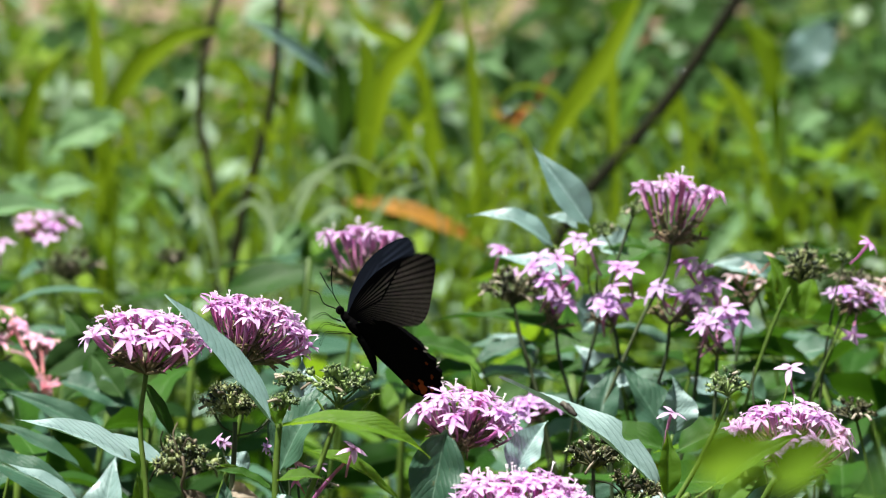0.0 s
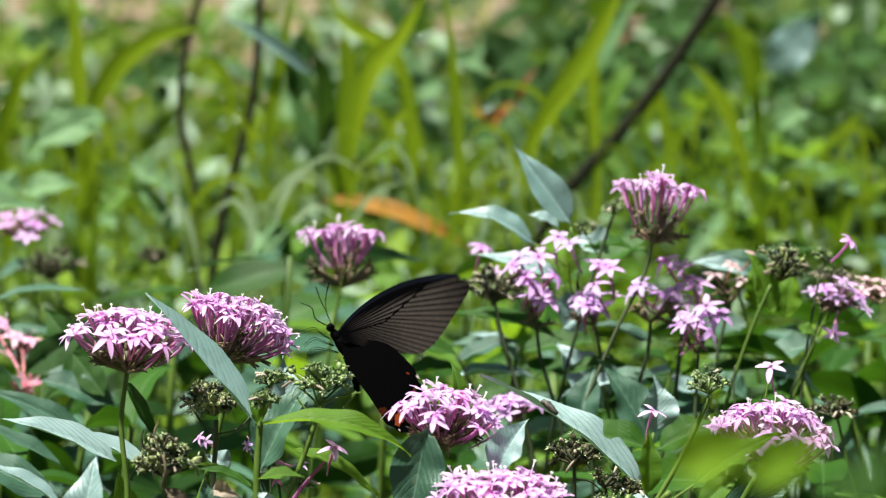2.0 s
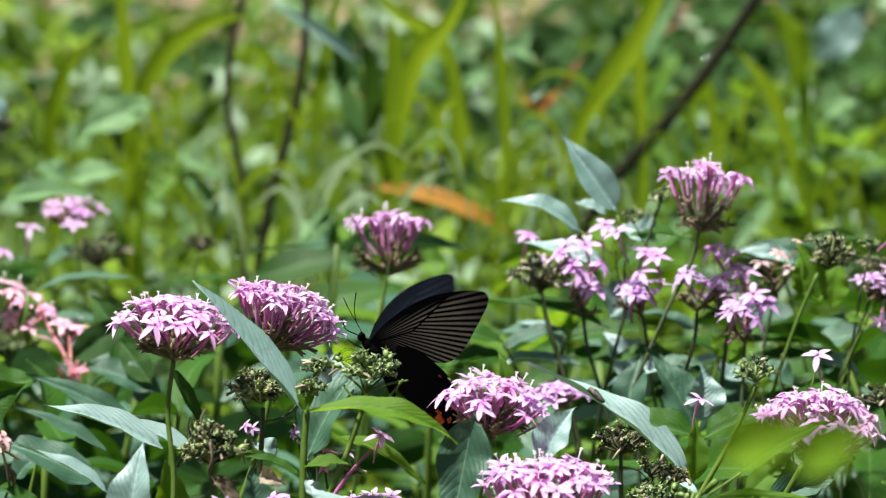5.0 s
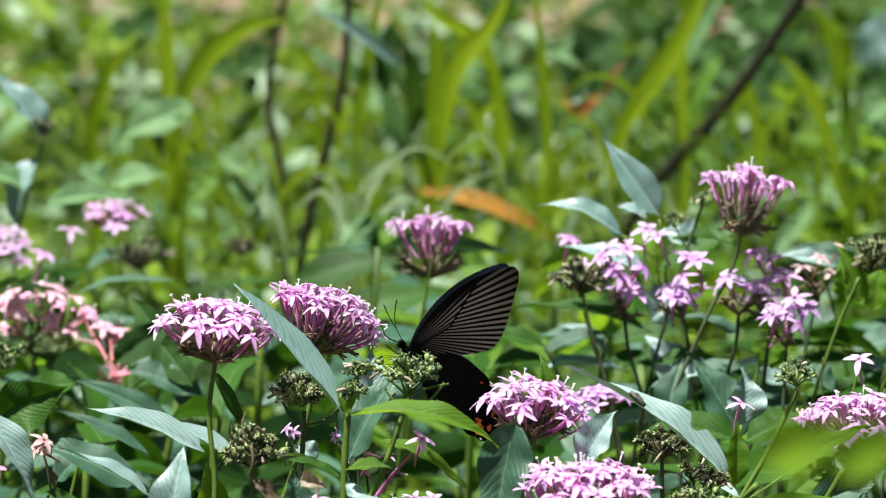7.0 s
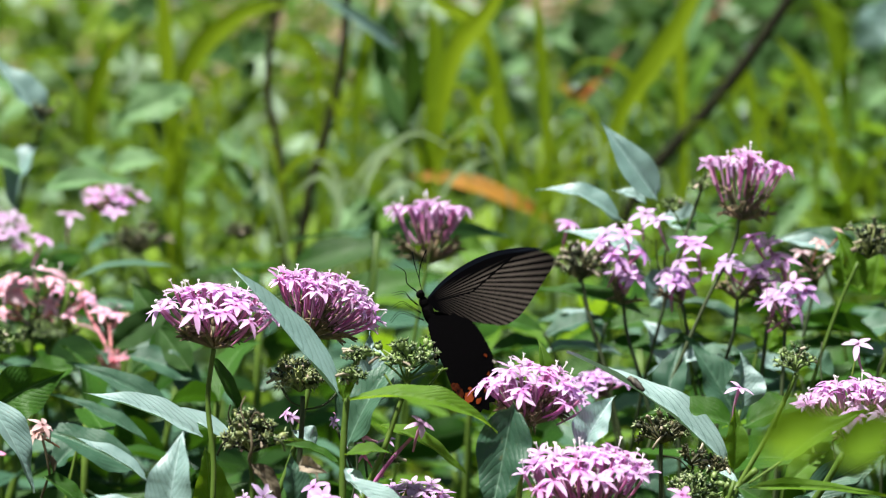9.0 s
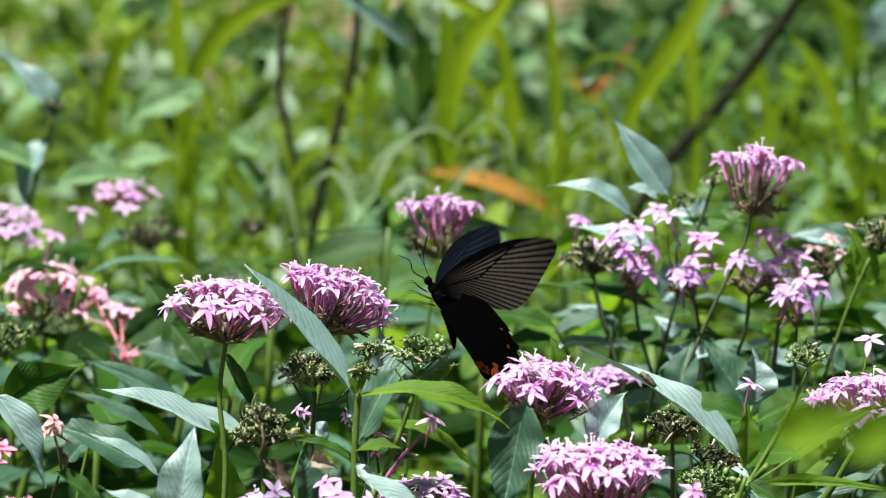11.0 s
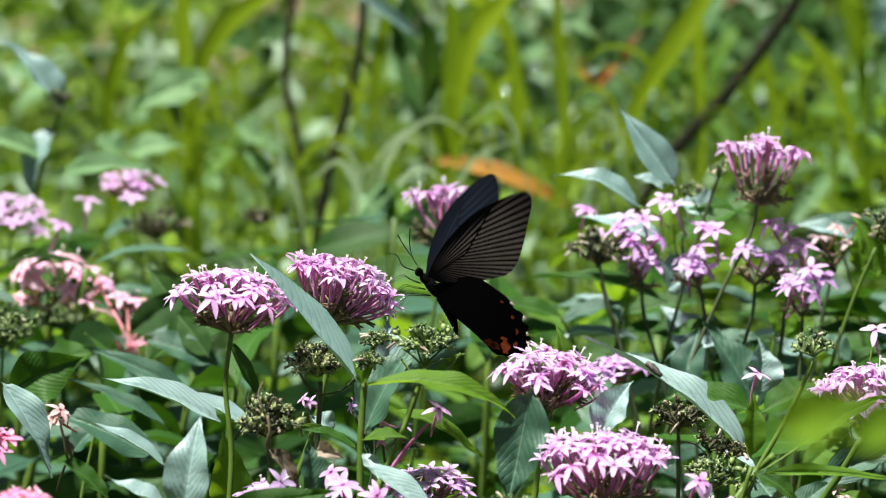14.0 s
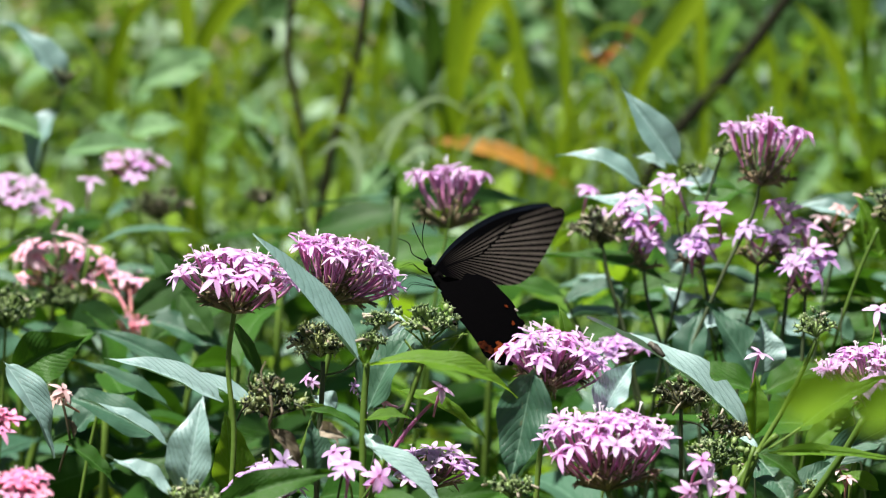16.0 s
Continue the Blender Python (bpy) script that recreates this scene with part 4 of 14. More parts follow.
stem_part(s, [(-0.2419, 3.0050, 0.4548), (-0.2410, 3.0050, 0.4464), (-0.2345, 3.0050, 0.4380)], 0.00080, 0.00064, SALMON, "stalk", 4, 6)
leaf(s, (-0.2031, 2.8840, 0.4439), (-0.2321, 2.8817, 0.4349), 0.0158, 40, 0.08, PENTAS_LEAF, 0.25, 1.0, broad=0.75)

s = thing("pentas_plant", (-0.1943, 2.4482, 0.0000), "pentas stem with a small bright pink flower head", "flower", "flowering stems in the bed")
stem_part(s, [(-0.1943, 2.4482, 0.0000), (-0.1951, 2.4332, 0.2326), (-0.1992, 2.4182, 0.4652), (-0.2003, 2.4213, 0.4794)], 0.00110, 0.00078, STEM)
head(s, (-0.2003, 2.4214, 0.4800), (0.0000, -0.2158, 0.9764), 0.0140, 12, 62, PINK, 13, 0.8, (0, 1, 2, 3))

s = thing("pentas_plant", (-0.2162, 2.5477, 0.0000), "pentas stem with a small bright pink flower head", "flower", "flowering stems in the bed")
stem_part(s, [(-0.2162, 2.5477, 0.0000), (-0.2167, 2.5327, 0.2267), (-0.2188, 2.5177, 0.4534), (-0.2200, 2.5240, 0.4829)], 0.00115, 0.00081, STEM)
head(s, (-0.2196, 2.5242, 0.4840), (0.0000, -0.2158, 0.9764), 0.0102, 9, 65, PINK, 14, 0.8, (0, 1, 2, 3))

s = thing("pentas_plant", (0.0903, 2.9021, 0.0000), "branching pentas stem with loose scattered mauve star flowers", "flower", "flowering stems in the bed")
stem_part(s, [(0.0662, 2.9021, 0.0000), (0.0675, 2.8871, 0.2089), (0.0668, 2.8721, 0.4178), (0.0597, 2.8775, 0.4436), (0.0537, 2.8818, 0.4642), (0.0524, 2.8842, 0.4755)], 0.00116, 0.00079, STEM_DARK)
head(s, (0.0524, 2.8842, 0.4755), (0.0000, 0.0033, 1.0000), 0.0184, 3, 40, LILAC_SHADE, 1139)
floret(s, (0.0437, 2.8790, 0.5090), (-0.2856, -0.4074, 0.5549), 1.03, LILAC_SHADE, 1107)
stem_part(s, [(0.0524, 2.8842, 0.4755), (0.0460, 2.8869, 0.4888), (0.0473, 2.8881, 0.4942)], 0.00046, 0.00037, STEM_DARK, "stalk", 4, 6)
floret(s, (0.0530, 2.8851, 0.5086), (-0.1467, -0.3028, 0.7912), 1.03, LILAC_SHADE, 1142)
stem_part(s, [(0.0524, 2.8842, 0.4755), (0.0501, 2.8872, 0.4899), (0.0528, 2.8883, 0.4945)], 0.00046, 0.00037, STEM_DARK, "stalk", 4, 6)
floret(s, (0.0406, 2.8767, 0.5063), (-0.6557, -0.2772, 0.7376), 1.02, LILAC_SHADE, 1095)
stem_part(s, [(0.0524, 2.8842, 0.4755), (0.0449, 2.8866, 0.4872), (0.0457, 2.8875, 0.4916)], 0.00046, 0.00037, STEM_DARK, "stalk", 4, 6)
floret(s, (0.0505, 2.8712, 0.4989), (0.2516, -0.3580, 0.6822), 1.04, LILAC_SHADE, 1133)
stem_part(s, [(0.0524, 2.8842, 0.4755), (0.0500, 2.8860, 0.4843), (0.0518, 2.8857, 0.4825)], 0.00046, 0.00037, STEM_DARK, "stalk", 4, 6)
floret(s, (0.0611, 2.8805, 0.5010), (0.7349, -0.1837, 0.8235), 1.01, LILAC_SHADE, 1173)
stem_part(s, [(0.0524, 2.8842, 0.4755), (0.0545, 2.8866, 0.4868), (0.0568, 2.8867, 0.4871)], 0.00046, 0.00037, STEM_DARK, "stalk", 4, 6)
floret(s, (0.0575, 2.8799, 0.4896), (0.2647, -0.3864, 0.6154), 1.05, LILAC_SHADE, 1159)
floret(s, (0.0471, 2.8732, 0.5022), (-0.5083, -0.2899, 0.7578), 1.01, LILAC_SHADE, 1120)
stem_part(s, [(0.0524, 2.8842, 0.4755), (0.0482, 2.8863, 0.4856), (0.0501, 2.8865, 0.4863)], 0.00046, 0.00037, STEM_DARK, "stalk", 4, 6)

s = thing("pentas_plant", (0.0509, 2.9010, 0.0000), "branching pentas stem with loose scattered mauve star flowers", "flower", "flowering stems in the bed")
stem_part(s, [(0.0994, 2.9010, 0.0000), (0.0960, 2.8860, 0.2063), (0.0784, 2.8710, 0.4127), (0.0790, 2.8766, 0.4384), (0.0823, 2.8816, 0.4616), (0.0798, 2.8846, 0.4755)], 0.00116, 0.00079, STEM_DARK)
head(s, (0.0798, 2.8846, 0.4755), (0.0000, 0.0033, 1.0000), 0.0184, 3, 40, LILAC_SHADE, 1243)
floret(s, (0.0678, 2.8807, 0.5157), (-0.2941, -0.2722, 0.8207), 1.03, LILAC_SHADE, 1199)
stem_part(s, [(0.0798, 2.8846, 0.4755), (0.0714, 2.8879, 0.4916), (0.0719, 2.8899, 0.5010)], 0.00046, 0.00037, STEM_DARK, "stalk", 4, 6)
floret(s, (0.0624, 2.8872, 0.5178), (0.0398, -0.3822, 0.6442), 1.03, LILAC_SHADE, 1178)
stem_part(s, [(0.0798, 2.8846, 0.4755), (0.0686, 2.8881, 0.4927), (0.0675, 2.8906, 0.5047)], 0.00046, 0.00037, STEM_DARK, "stalk", 4, 6)
floret(s, (0.0809, 2.8775, 0.5070), (0.0486, -0.3170, 0.7729), 1.02, LILAC_SHADE, 1249)
stem_part(s, [(0.0798, 2.8846, 0.4755), (0.0781, 2.8873, 0.4886), (0.0806, 2.8880, 0.4915)], 0.00046, 0.00037, STEM_DARK, "stalk", 4, 6)
floret(s, (0.0784, 2.8715, 0.4984), (-0.4044, -0.2292, 0.8563), 1.04, LILAC_SHADE, 1240)
stem_part(s, [(0.0798, 2.8846, 0.4755), (0.0778, 2.8864, 0.4841), (0.0795, 2.8859, 0.4819)], 0.00046, 0.00037, STEM_DARK, "stalk", 4, 6)
floret(s, (0.0811, 2.8778, 0.4869), (0.1025, -0.4007, 0.5952), 1.01, LILAC_SHADE, 1249)
floret(s, (0.0719, 2.8805, 0.4916), (-0.4629, -0.2774, 0.7862), 1.05, LILAC_SHADE, 1214)
floret(s, (0.0863, 2.8745, 0.5055), (-0.1190, -0.3043, 0.7904), 1.01, LILAC_SHADE, 1270)
stem_part(s, [(0.0798, 2.8846, 0.4755), (0.0807, 2.8873, 0.4881), (0.0835, 2.8877, 0.4898)], 0.00046, 0.00037, STEM_DARK, "stalk", 4, 6)
floret(s, (0.0754, 2.8712, 0.4885), (0.0326, -0.3639, 0.6855), 1.06, LILAC_SHADE, 1228)

s = thing("pentas_plant", (0.0751, 2.8819, 0.0000), "branching pentas stem with loose scattered mauve star flowers", "flower", "flowering stems in the bed")
stem_part(s, [(0.1031, 2.8819, 0.0000), (0.1013, 2.8669, 0.2087), (0.0947, 2.8519, 0.4174), (0.0985, 2.8591, 0.4506), (0.1036, 2.8630, 0.4685), (0.1048, 2.8657, 0.4812)], 0.00115, 0.00078, STEM_DARK)
head(s, (0.1048, 2.8657, 0.4812), (0.0000, 0.0033, 1.0000), 0.0183, 2, 40, LILAC_SHADE, 1341)
floret(s, (0.0999, 2.8577, 0.5013), (-0.1756, -0.3754, 0.6525), 1.03, LILAC_SHADE, 1324)
floret(s, (0.0965, 2.8631, 0.4983), (-0.8464, -0.1537, 0.8109), 1.03, LILAC_SHADE, 1310)

s = thing("pentas_plant", (0.0952, 2.8919, 0.0000), "branching pentas stem with loose scattered mauve star flowers", "flower", "flowering stems in the bed")
stem_part(s, [(0.1061, 2.8919, 0.0000), (0.1057, 2.8769, 0.2075), (0.1097, 2.8619, 0.4150), (0.1165, 2.8686, 0.4458), (0.1186, 2.8724, 0.4637), (0.1204, 2.8752, 0.4766)], 0.00115, 0.00079, STEM_DARK)
head(s, (0.1204, 2.8752, 0.4766), (0.0000, 0.0033, 1.0000), 0.0184, 3, 40, LILAC, 1399)
floret(s, (0.1115, 2.8700, 0.5103), (-0.4112, -0.2944, 0.7712), 1.03, LILAC, 1367)
stem_part(s, [(0.1204, 2.8752, 0.4766), (0.1140, 2.8779, 0.4900), (0.1153, 2.8791, 0.4955)], 0.00046, 0.00037, STEM_DARK, "stalk", 4, 6)
floret(s, (0.1230, 2.8742, 0.5009), (-0.2344, -0.2979, 0.7912), 1.03, LILAC, 1410)
stem_part(s, [(0.1204, 2.8752, 0.4766), (0.1198, 2.8774, 0.4872), (0.1217, 2.8774, 0.4869)], 0.00046, 0.00037, STEM_DARK, "stalk", 4, 6)
floret(s, (0.1159, 2.8657, 0.4973), (-0.1460, -0.3857, 0.6306), 1.02, LILAC, 1384)
floret(s, (0.1264, 2.8624, 0.5007), (-0.0522, -0.1650, 0.9435), 1.04, LILAC, 1425)
stem_part(s, [(0.1204, 2.8752, 0.4766), (0.1218, 2.8773, 0.4863), (0.1231, 2.8770, 0.4849)], 0.00046, 0.00037, STEM_DARK, "stalk", 4, 6)
floret(s, (0.1189, 2.8722, 0.5061), (-0.3495, -0.3372, 0.7092), 1.01, LILAC, 1395)
stem_part(s, [(0.1204, 2.8752, 0.4766), (0.1176, 2.8778, 0.4890), (0.1198, 2.8783, 0.4915)], 0.00046, 0.00037, STEM_DARK, "stalk", 4, 6)
floret(s, (0.1130, 2.8706, 0.4904), (-0.5146, -0.3613, 0.6215), 1.05, LILAC, 1372)

s = thing("pentas_plant", (0.1303, 2.8727, 0.0000), "branching pentas stem with loose scattered mauve star flowers", "flower", "flowering stems in the bed")
stem_part(s, [(0.1113, 2.8727, 0.0000), (0.1130, 2.8577, 0.2098), (0.1235, 2.8427, 0.4197), (0.1258, 2.8503, 0.4553), (0.1264, 2.8533, 0.4693)], 0.00115, 0.00078, STEM_DARK)
head(s, (0.1264, 2.8533, 0.4693), (0.0000, 0.0033, 1.0000), 0.0182, 3, 40, LILAC_SHADE, 1425)
floret(s, (0.1227, 2.8452, 0.4894), (0.2047, -0.2016, 0.9071), 1.11, LILAC_SHADE, 1413)
floret(s, (0.1357, 2.8514, 0.4890), (0.1566, -0.4122, 0.5586), 1.11, LILAC_SHADE, 1462)
stem_part(s, [(0.1264, 2.8533, 0.4693), (0.1292, 2.8552, 0.4784), (0.1300, 2.8548, 0.4764)], 0.00046, 0.00036, STEM_DARK, "stalk", 4, 6)
floret(s, (0.1317, 2.8423, 0.4824), (0.7589, -0.2760, 0.7043), 1.10, LILAC_SHADE, 1448)
floret(s, (0.1196, 2.8390, 0.4871), (-0.5088, -0.3116, 0.7226), 1.12, LILAC_SHADE, 1402)
floret(s, (0.1298, 2.8491, 0.4929), (-0.1924, -0.3632, 0.6779), 1.09, LILAC_SHADE, 1440)
stem_part(s, [(0.1264, 2.8533, 0.4693), (0.1263, 2.8554, 0.4794), (0.1280, 2.8552, 0.4785)], 0.00046, 0.00036, STEM_DARK, "stalk", 4, 6)

s = thing("pentas_plant", (0.1396, 2.9552, 0.0000), "branching pentas stem with loose scattered mauve star flowers", "flower", "flowering stems in the bed")
stem_part(s, [(0.1127, 2.9552, 0.0000), (0.1152, 2.9402, 0.2110), (0.1335, 2.9252, 0.4220), (0.1394, 2.9319, 0.4534), (0.1445, 2.9364, 0.4743)], 0.00118, 0.00080, STEM_DARK)
head(s, (0.1445, 2.9364, 0.4743), (0.0000, 0.0033, 1.0000), 0.0187, 2, 40, WILT, 1480)
floret(s, (0.1455, 2.9287, 0.4958), (0.2434, -0.2994, 0.7879), 0.72, WILT, 1486)
floret(s, (0.1564, 2.9355, 0.4986), (0.6098, -0.2773, 0.7509), 0.72, WILT, 1526)
stem_part(s, [(0.1445, 2.9364, 0.4743), (0.1481, 2.9388, 0.4856), (0.1506, 2.9389, 0.4857)], 0.00047, 0.00037, STEM_DARK, "stalk", 4, 6)

s = thing("pentas_plant", (0.0495, 2.9777, 0.0000), "branching pentas stem with loose scattered mauve star flowers", "flower", "flowering stems in the bed")
stem_part(s, [(0.0601, 2.9777, 0.0000), (0.0586, 2.9627, 0.2193), (0.0420, 2.9477, 0.4385), (0.0357, 2.9521, 0.4596), (0.0323, 2.9549, 0.4728)], 0.00119, 0.00081, STEM_DARK)
head(s, (0.0323, 2.9549, 0.4728), (0.0000, 0.0033, 1.0000), 0.0189, 1, 40, LILAC_SHADE, 1060)
floret(s, (0.0276, 2.9486, 0.5010), (0.2052, -0.2016, 0.9071), 0.93, LILAC_SHADE, 1043)
stem_part(s, [(0.0323, 2.9549, 0.4728), (0.0281, 2.9573, 0.4840), (0.0300, 2.9576, 0.4856)], 0.00047, 0.00038, STEM_DARK, "stalk", 4, 6)

s = thing("pentas_plant", (0.1343, 2.8155, 0.0000), "thin pentas stalk with a hanging lilac flower", "flower", "flowering stems in the bed")
stem_part(s, [(0.1709, 2.8155, 0.0000), (0.1677, 2.8005, 0.2193), (0.1449, 2.7855, 0.4386), (0.1399, 2.7919, 0.4686), (0.1406, 2.7938, 0.4773)], 0.00045, 0.00038, STEM_DARK)
floret(s, (0.1522, 2.7140, 0.4945), (-0.1500, -0.4500, 0.8800), 1.0, LILAC, 8)
stem_part(s, [(0.1533, 2.7331, 0.4894), (0.1513, 2.7309, 0.4784), (0.1463, 2.7269, 0.4588)], 0.00050, 0.00040, STEM, "stalk", 4, 6)

s = thing("pentas_plant", (0.1490, 2.9069, 0.0000), "branching pentas stem with loose scattered mauve star flowers", "flower", "flowering stems in the bed")
stem_part(s, [(0.1626, 2.9069, 0.0000), (0.1622, 2.8919, 0.2228), (0.1713, 2.8769, 0.4457), (0.1807, 2.8816, 0.4689), (0.1868, 2.8850, 0.4856)], 0.00085, 0.00065, STEM_DARK)
head(s, (0.1926, 2.8845, 0.4831), (0.1562, -0.1193, 0.9805), 0.0153, 9, 75, LILAC_SHADE, 19, 0.85, (0, 1, 2, 3))
seeds(s, (0.1900, 2.8847, 0.4844), 0.0089, (0.0000, 0.1726, 0.9850), SEED_BROWN, 61, 22, 0.7)
head(s, (0.2104, 2.8950, 0.4849), (0.2063, -0.1181, 0.9713), 0.0116, 6, 75, WILT, 20, 0.85, (0, 1, 2, 3))
stem_part(s, [(0.2104, 2.8950, 0.4849), (0.2012, 2.8934, 0.4771), (0.1853, 2.8929, 0.4745)], 0.00053, 0.00042, STEM, "stalk", 4, 6)
floret(s, (0.1895, 2.8628, 0.4770), (-0.1716, -0.8501, -0.4979), 0.85, LILAC_SHADE, 10)

s = thing("pentas_plant", (0.1473, 2.8900, 0.0000), "thin pentas stalk with one lilac flower at its tip", "flower", "flowering stems in the bed")
stem_part(s, [(0.1794, 2.8900, 0.0000), (0.1798, 2.8750, 0.2315), (0.1759, 2.8600, 0.4629), (0.1812, 2.8662, 0.4937), (0.1850, 2.8696, 0.5103)], 0.00075, 0.00055, STEM_DARK)
seeds(s, (0.1850, 2.8698, 0.5111), 0.0031, (0.0000, 0.1726, 0.9850), SEED, 62, 8, 0.8)
stem_part(s, [(0.1944, 2.8708, 0.5162), (0.1918, 2.8699, 0.5116), (0.1856, 2.8694, 0.5090)], 0.00052, 0.00042, STEM_DARK, "stalk", 4, 6)
floret(s, (0.1969, 2.8616, 0.5212), (0.6092, -0.1821, 0.7718), 0.85, LILAC, 9)
leaf(s, (0.1707, 2.8341, 0.4859), (0.1805, 2.8332, 0.4816), 0.0078, 50, 0.05, FRESH_LEAF, 0.25, 1.0, broad=0.75)
stem_part(s, [(0.1815, 2.8527, 0.4773), (0.1776, 2.8512, 0.4702), (0.1711, 2.8481, 0.4549)], 0.00052, 0.00042, STEM, "stalk", 4, 6)

s = thing("pentas_plant", (-0.0334, 2.6661, 0.0000), "low pentas stem with fading mauve flowers", "flower", "flowering stems in the bed")
stem_part(s, [(-0.0334, 2.6661, 0.0000), (-0.0344, 2.6511, 0.2106), (-0.0397, 2.6361, 0.4212), (-0.0409, 2.6386, 0.4331)], 0.00107, 0.00073, STEM_DARK)
head(s, (-0.0421, 2.6383, 0.4319), (-0.1103, -0.1373, 0.9844), 0.0205, 17, 66, LILAC_SHADE, 20, 0.8, (0, 1, 2, 3))

s = thing("pentas_plant", (-0.0997, 2.6055, 0.0000), "low pentas stem with fading mauve flowers", "flower", "flowering stems in the bed")
stem_part(s, [(-0.0997, 2.6055, 0.0000), (-0.1010, 2.5905, 0.2146), (-0.1076, 2.5755, 0.4292), (-0.1088, 2.5774, 0.4385)], 0.00104, 0.00071, STEM_DARK)
head(s, (-0.1093, 2.5777, 0.4397), (-0.0531, -0.2365, 0.9702), 0.0195, 13, 66, LILAC_SHADE, 21, 0.8, (0, 1, 2, 3))

s = thing("pentas_plant", (-0.0706, 2.6060, 0.0000), "low pentas stem with fading mauve flowers", "flower", "flowering stems in the bed")
stem_part(s, [(-0.0706, 2.6060, 0.0000), (-0.0712, 2.5910, 0.2146), (-0.0739, 2.5760, 0.4292), (-0.0744, 2.5779, 0.4385)], 0.00104, 0.00071, STEM_DARK)
floret(s, (-0.0758, 2.5235, 0.4711), (0.0000, -0.4565, 0.8897), 1.1, LILAC, 11)
floret(s, (-0.0618, 2.5227, 0.4666), (0.3665, -0.7649, 0.5296), 0.95, LILAC, 12)
stem_part(s, [(-0.0764, 2.5423, 0.4633), (-0.0740, 2.5406, 0.4553), (-0.0733, 2.5389, 0.4473)], 0.00058, 0.00047, STEM, "stalk", 4, 6)
stem_part(s, [(-0.0623, 2.5423, 0.4622), (-0.0674, 2.5407, 0.4553), (-0.0728, 2.5389, 0.4473)], 0.00058, 0.00047, STEM, "stalk", 4, 6)
floret(s, (-0.0373, 2.5890, 0.4877), (0.2500, -0.4000, 0.8800), 0.9, LILAC, 13)
stem_part(s, [(-0.0385, 2.6078, 0.4803), (-0.0488, 2.6054, 0.4698), (-0.0571, 2.6031, 0.4592), (-0.0714, 2.5979, 0.4359)], 0.00070, 0.00100, LILAC_SHADE, "stalk", 4, 6)
floret(s, (-0.0689, 2.6463, 0.4710), (-0.6667, -0.5868, 0.4596), 1.0, LILAC_SHADE, 14)
floret(s, (-0.0753, 2.6300, 0.4790), (-0.75, -0.55, 0.35), 0.5, LILAC_SHADE, 31)
floret(s, (-0.0725, 2.6320, 0.4768), (0.35, -0.80, -0.45), 0.5, LILAC_SHADE, 32)
stem_part(s, [(-0.0740, 2.6350, 0.4741), (-0.0718, 2.6350, 0.4666), (-0.0679, 2.6300, 0.4579)], 0.00060, 0.00048, STEM_DARK, "stalk", 4, 6)
floret(s, (-0.0630, 2.6300, 0.4723), (-0.1, -0.3, 0.95), 0.5, PINK, 33)
floret(s, (-0.0618, 2.6300, 0.4683), (0.3, -0.5, 0.8), 0.5, LILAC_SHADE, 34)
floret(s, (-0.0626, 2.6300, 0.4639), (-0.4, -0.5, 0.75), 0.5, PINK, 35)
stem_part(s, [(-0.0626, 2.6340, 0.4694), (-0.0622, 2.6340, 0.4619), (-0.0611, 2.6300, 0.4542)], 0.00070, 0.00056, STEM_DARK, "stalk", 4, 6)
floret(s, (-0.0527, 2.6200, 0.4732), (0.1, -0.3, 0.95), 0.6, LILAC, 36)
stem_part(s, [(-0.0528, 2.6240, 0.4705), (-0.0537, 2.6240, 0.4631), (-0.0546, 2.6200, 0.4567)], 0.00060, 0.00048, LILAC_SHADE, "stalk", 4, 6)
seeds(s, (-0.0533, 2.6250, 0.4621), 0.0052, (0, 0.17, 0.985), SEED, 37, 16, 0.7)
floret(s, (-0.0942, 2.6600, 0.4736), (-0.5, -0.7, 0.5), 0.5, LILAC_SHADE, 38)
floret(s, (-0.0971, 2.6600, 0.4751), (-0.7, -0.4, 0.6), 0.5, LILAC_SHADE, 39)
stem_part(s, [(-0.0953, 2.6650, 0.4714), (-0.0941, 2.6650, 0.4656), (-0.0911, 2.6600, 0.4580)], 0.00060, 0.00048, STEM_DARK, "stalk", 4, 6)
floret(s, (-0.0771, 2.5300, 0.4690), (-0.10, -0.80, 0.60), 1.00, LILAC_SHADE, 42)
floret(s, (-0.0616, 2.5300, 0.4633), (0.25, -0.85, 0.45), 0.90, LILAC_SHADE, 41)
floret(s, (-0.0817, 2.5500, 0.4698), (-0.40, -0.50, 0.80), 0.90, LILAC_SHADE, 40)
floret(s, (-0.1134, 2.5350, 0.4619), (-0.40, -0.60, 0.70), 1.10, LILAC_SHADE, 53)
floret(s, (-0.1195, 2.5300, 0.4583), (-0.50, -0.70, 0.50), 1.05, LILAC, 54)
floret(s, (-0.1017, 2.5400, 0.4679), (0.50, -0.60, 0.60), 1.00, LILAC_SHADE, 55)
floret(s, (-0.1076, 2.5400, 0.4630), (0.10, -0.50, 0.85), 1.00, LILAC_SHADE, 56)
stem_part(s, [(-0.0776, 2.5450, 0.4626), (-0.0796, 2.5550, 0.4516), (-0.0821, 2.5600, 0.4382)], 0.00060, 0.00050, STEM_DARK, "stalk", 4, 6)
stem_part(s, [(-0.1099, 2.5500, 0.4576), (-0.1080, 2.5600, 0.4454), (-0.1036, 2.5650, 0.4320)], 0.00060, 0.00050, STEM_DARK, "stalk", 4, 6)
stem_part(s, [(-0.0682, 2.6658, 0.4664), (-0.0662, 2.6628, 0.4521), (-0.0730, 2.6560, 0.4210)], 0.00061, 0.00049, STEM_DARK, "stalk", 4, 6)
floret(s, (0.0984, 2.6525, 0.4888), (0.2063, -0.1181, 0.9713), 0.9, LILAC, 15)

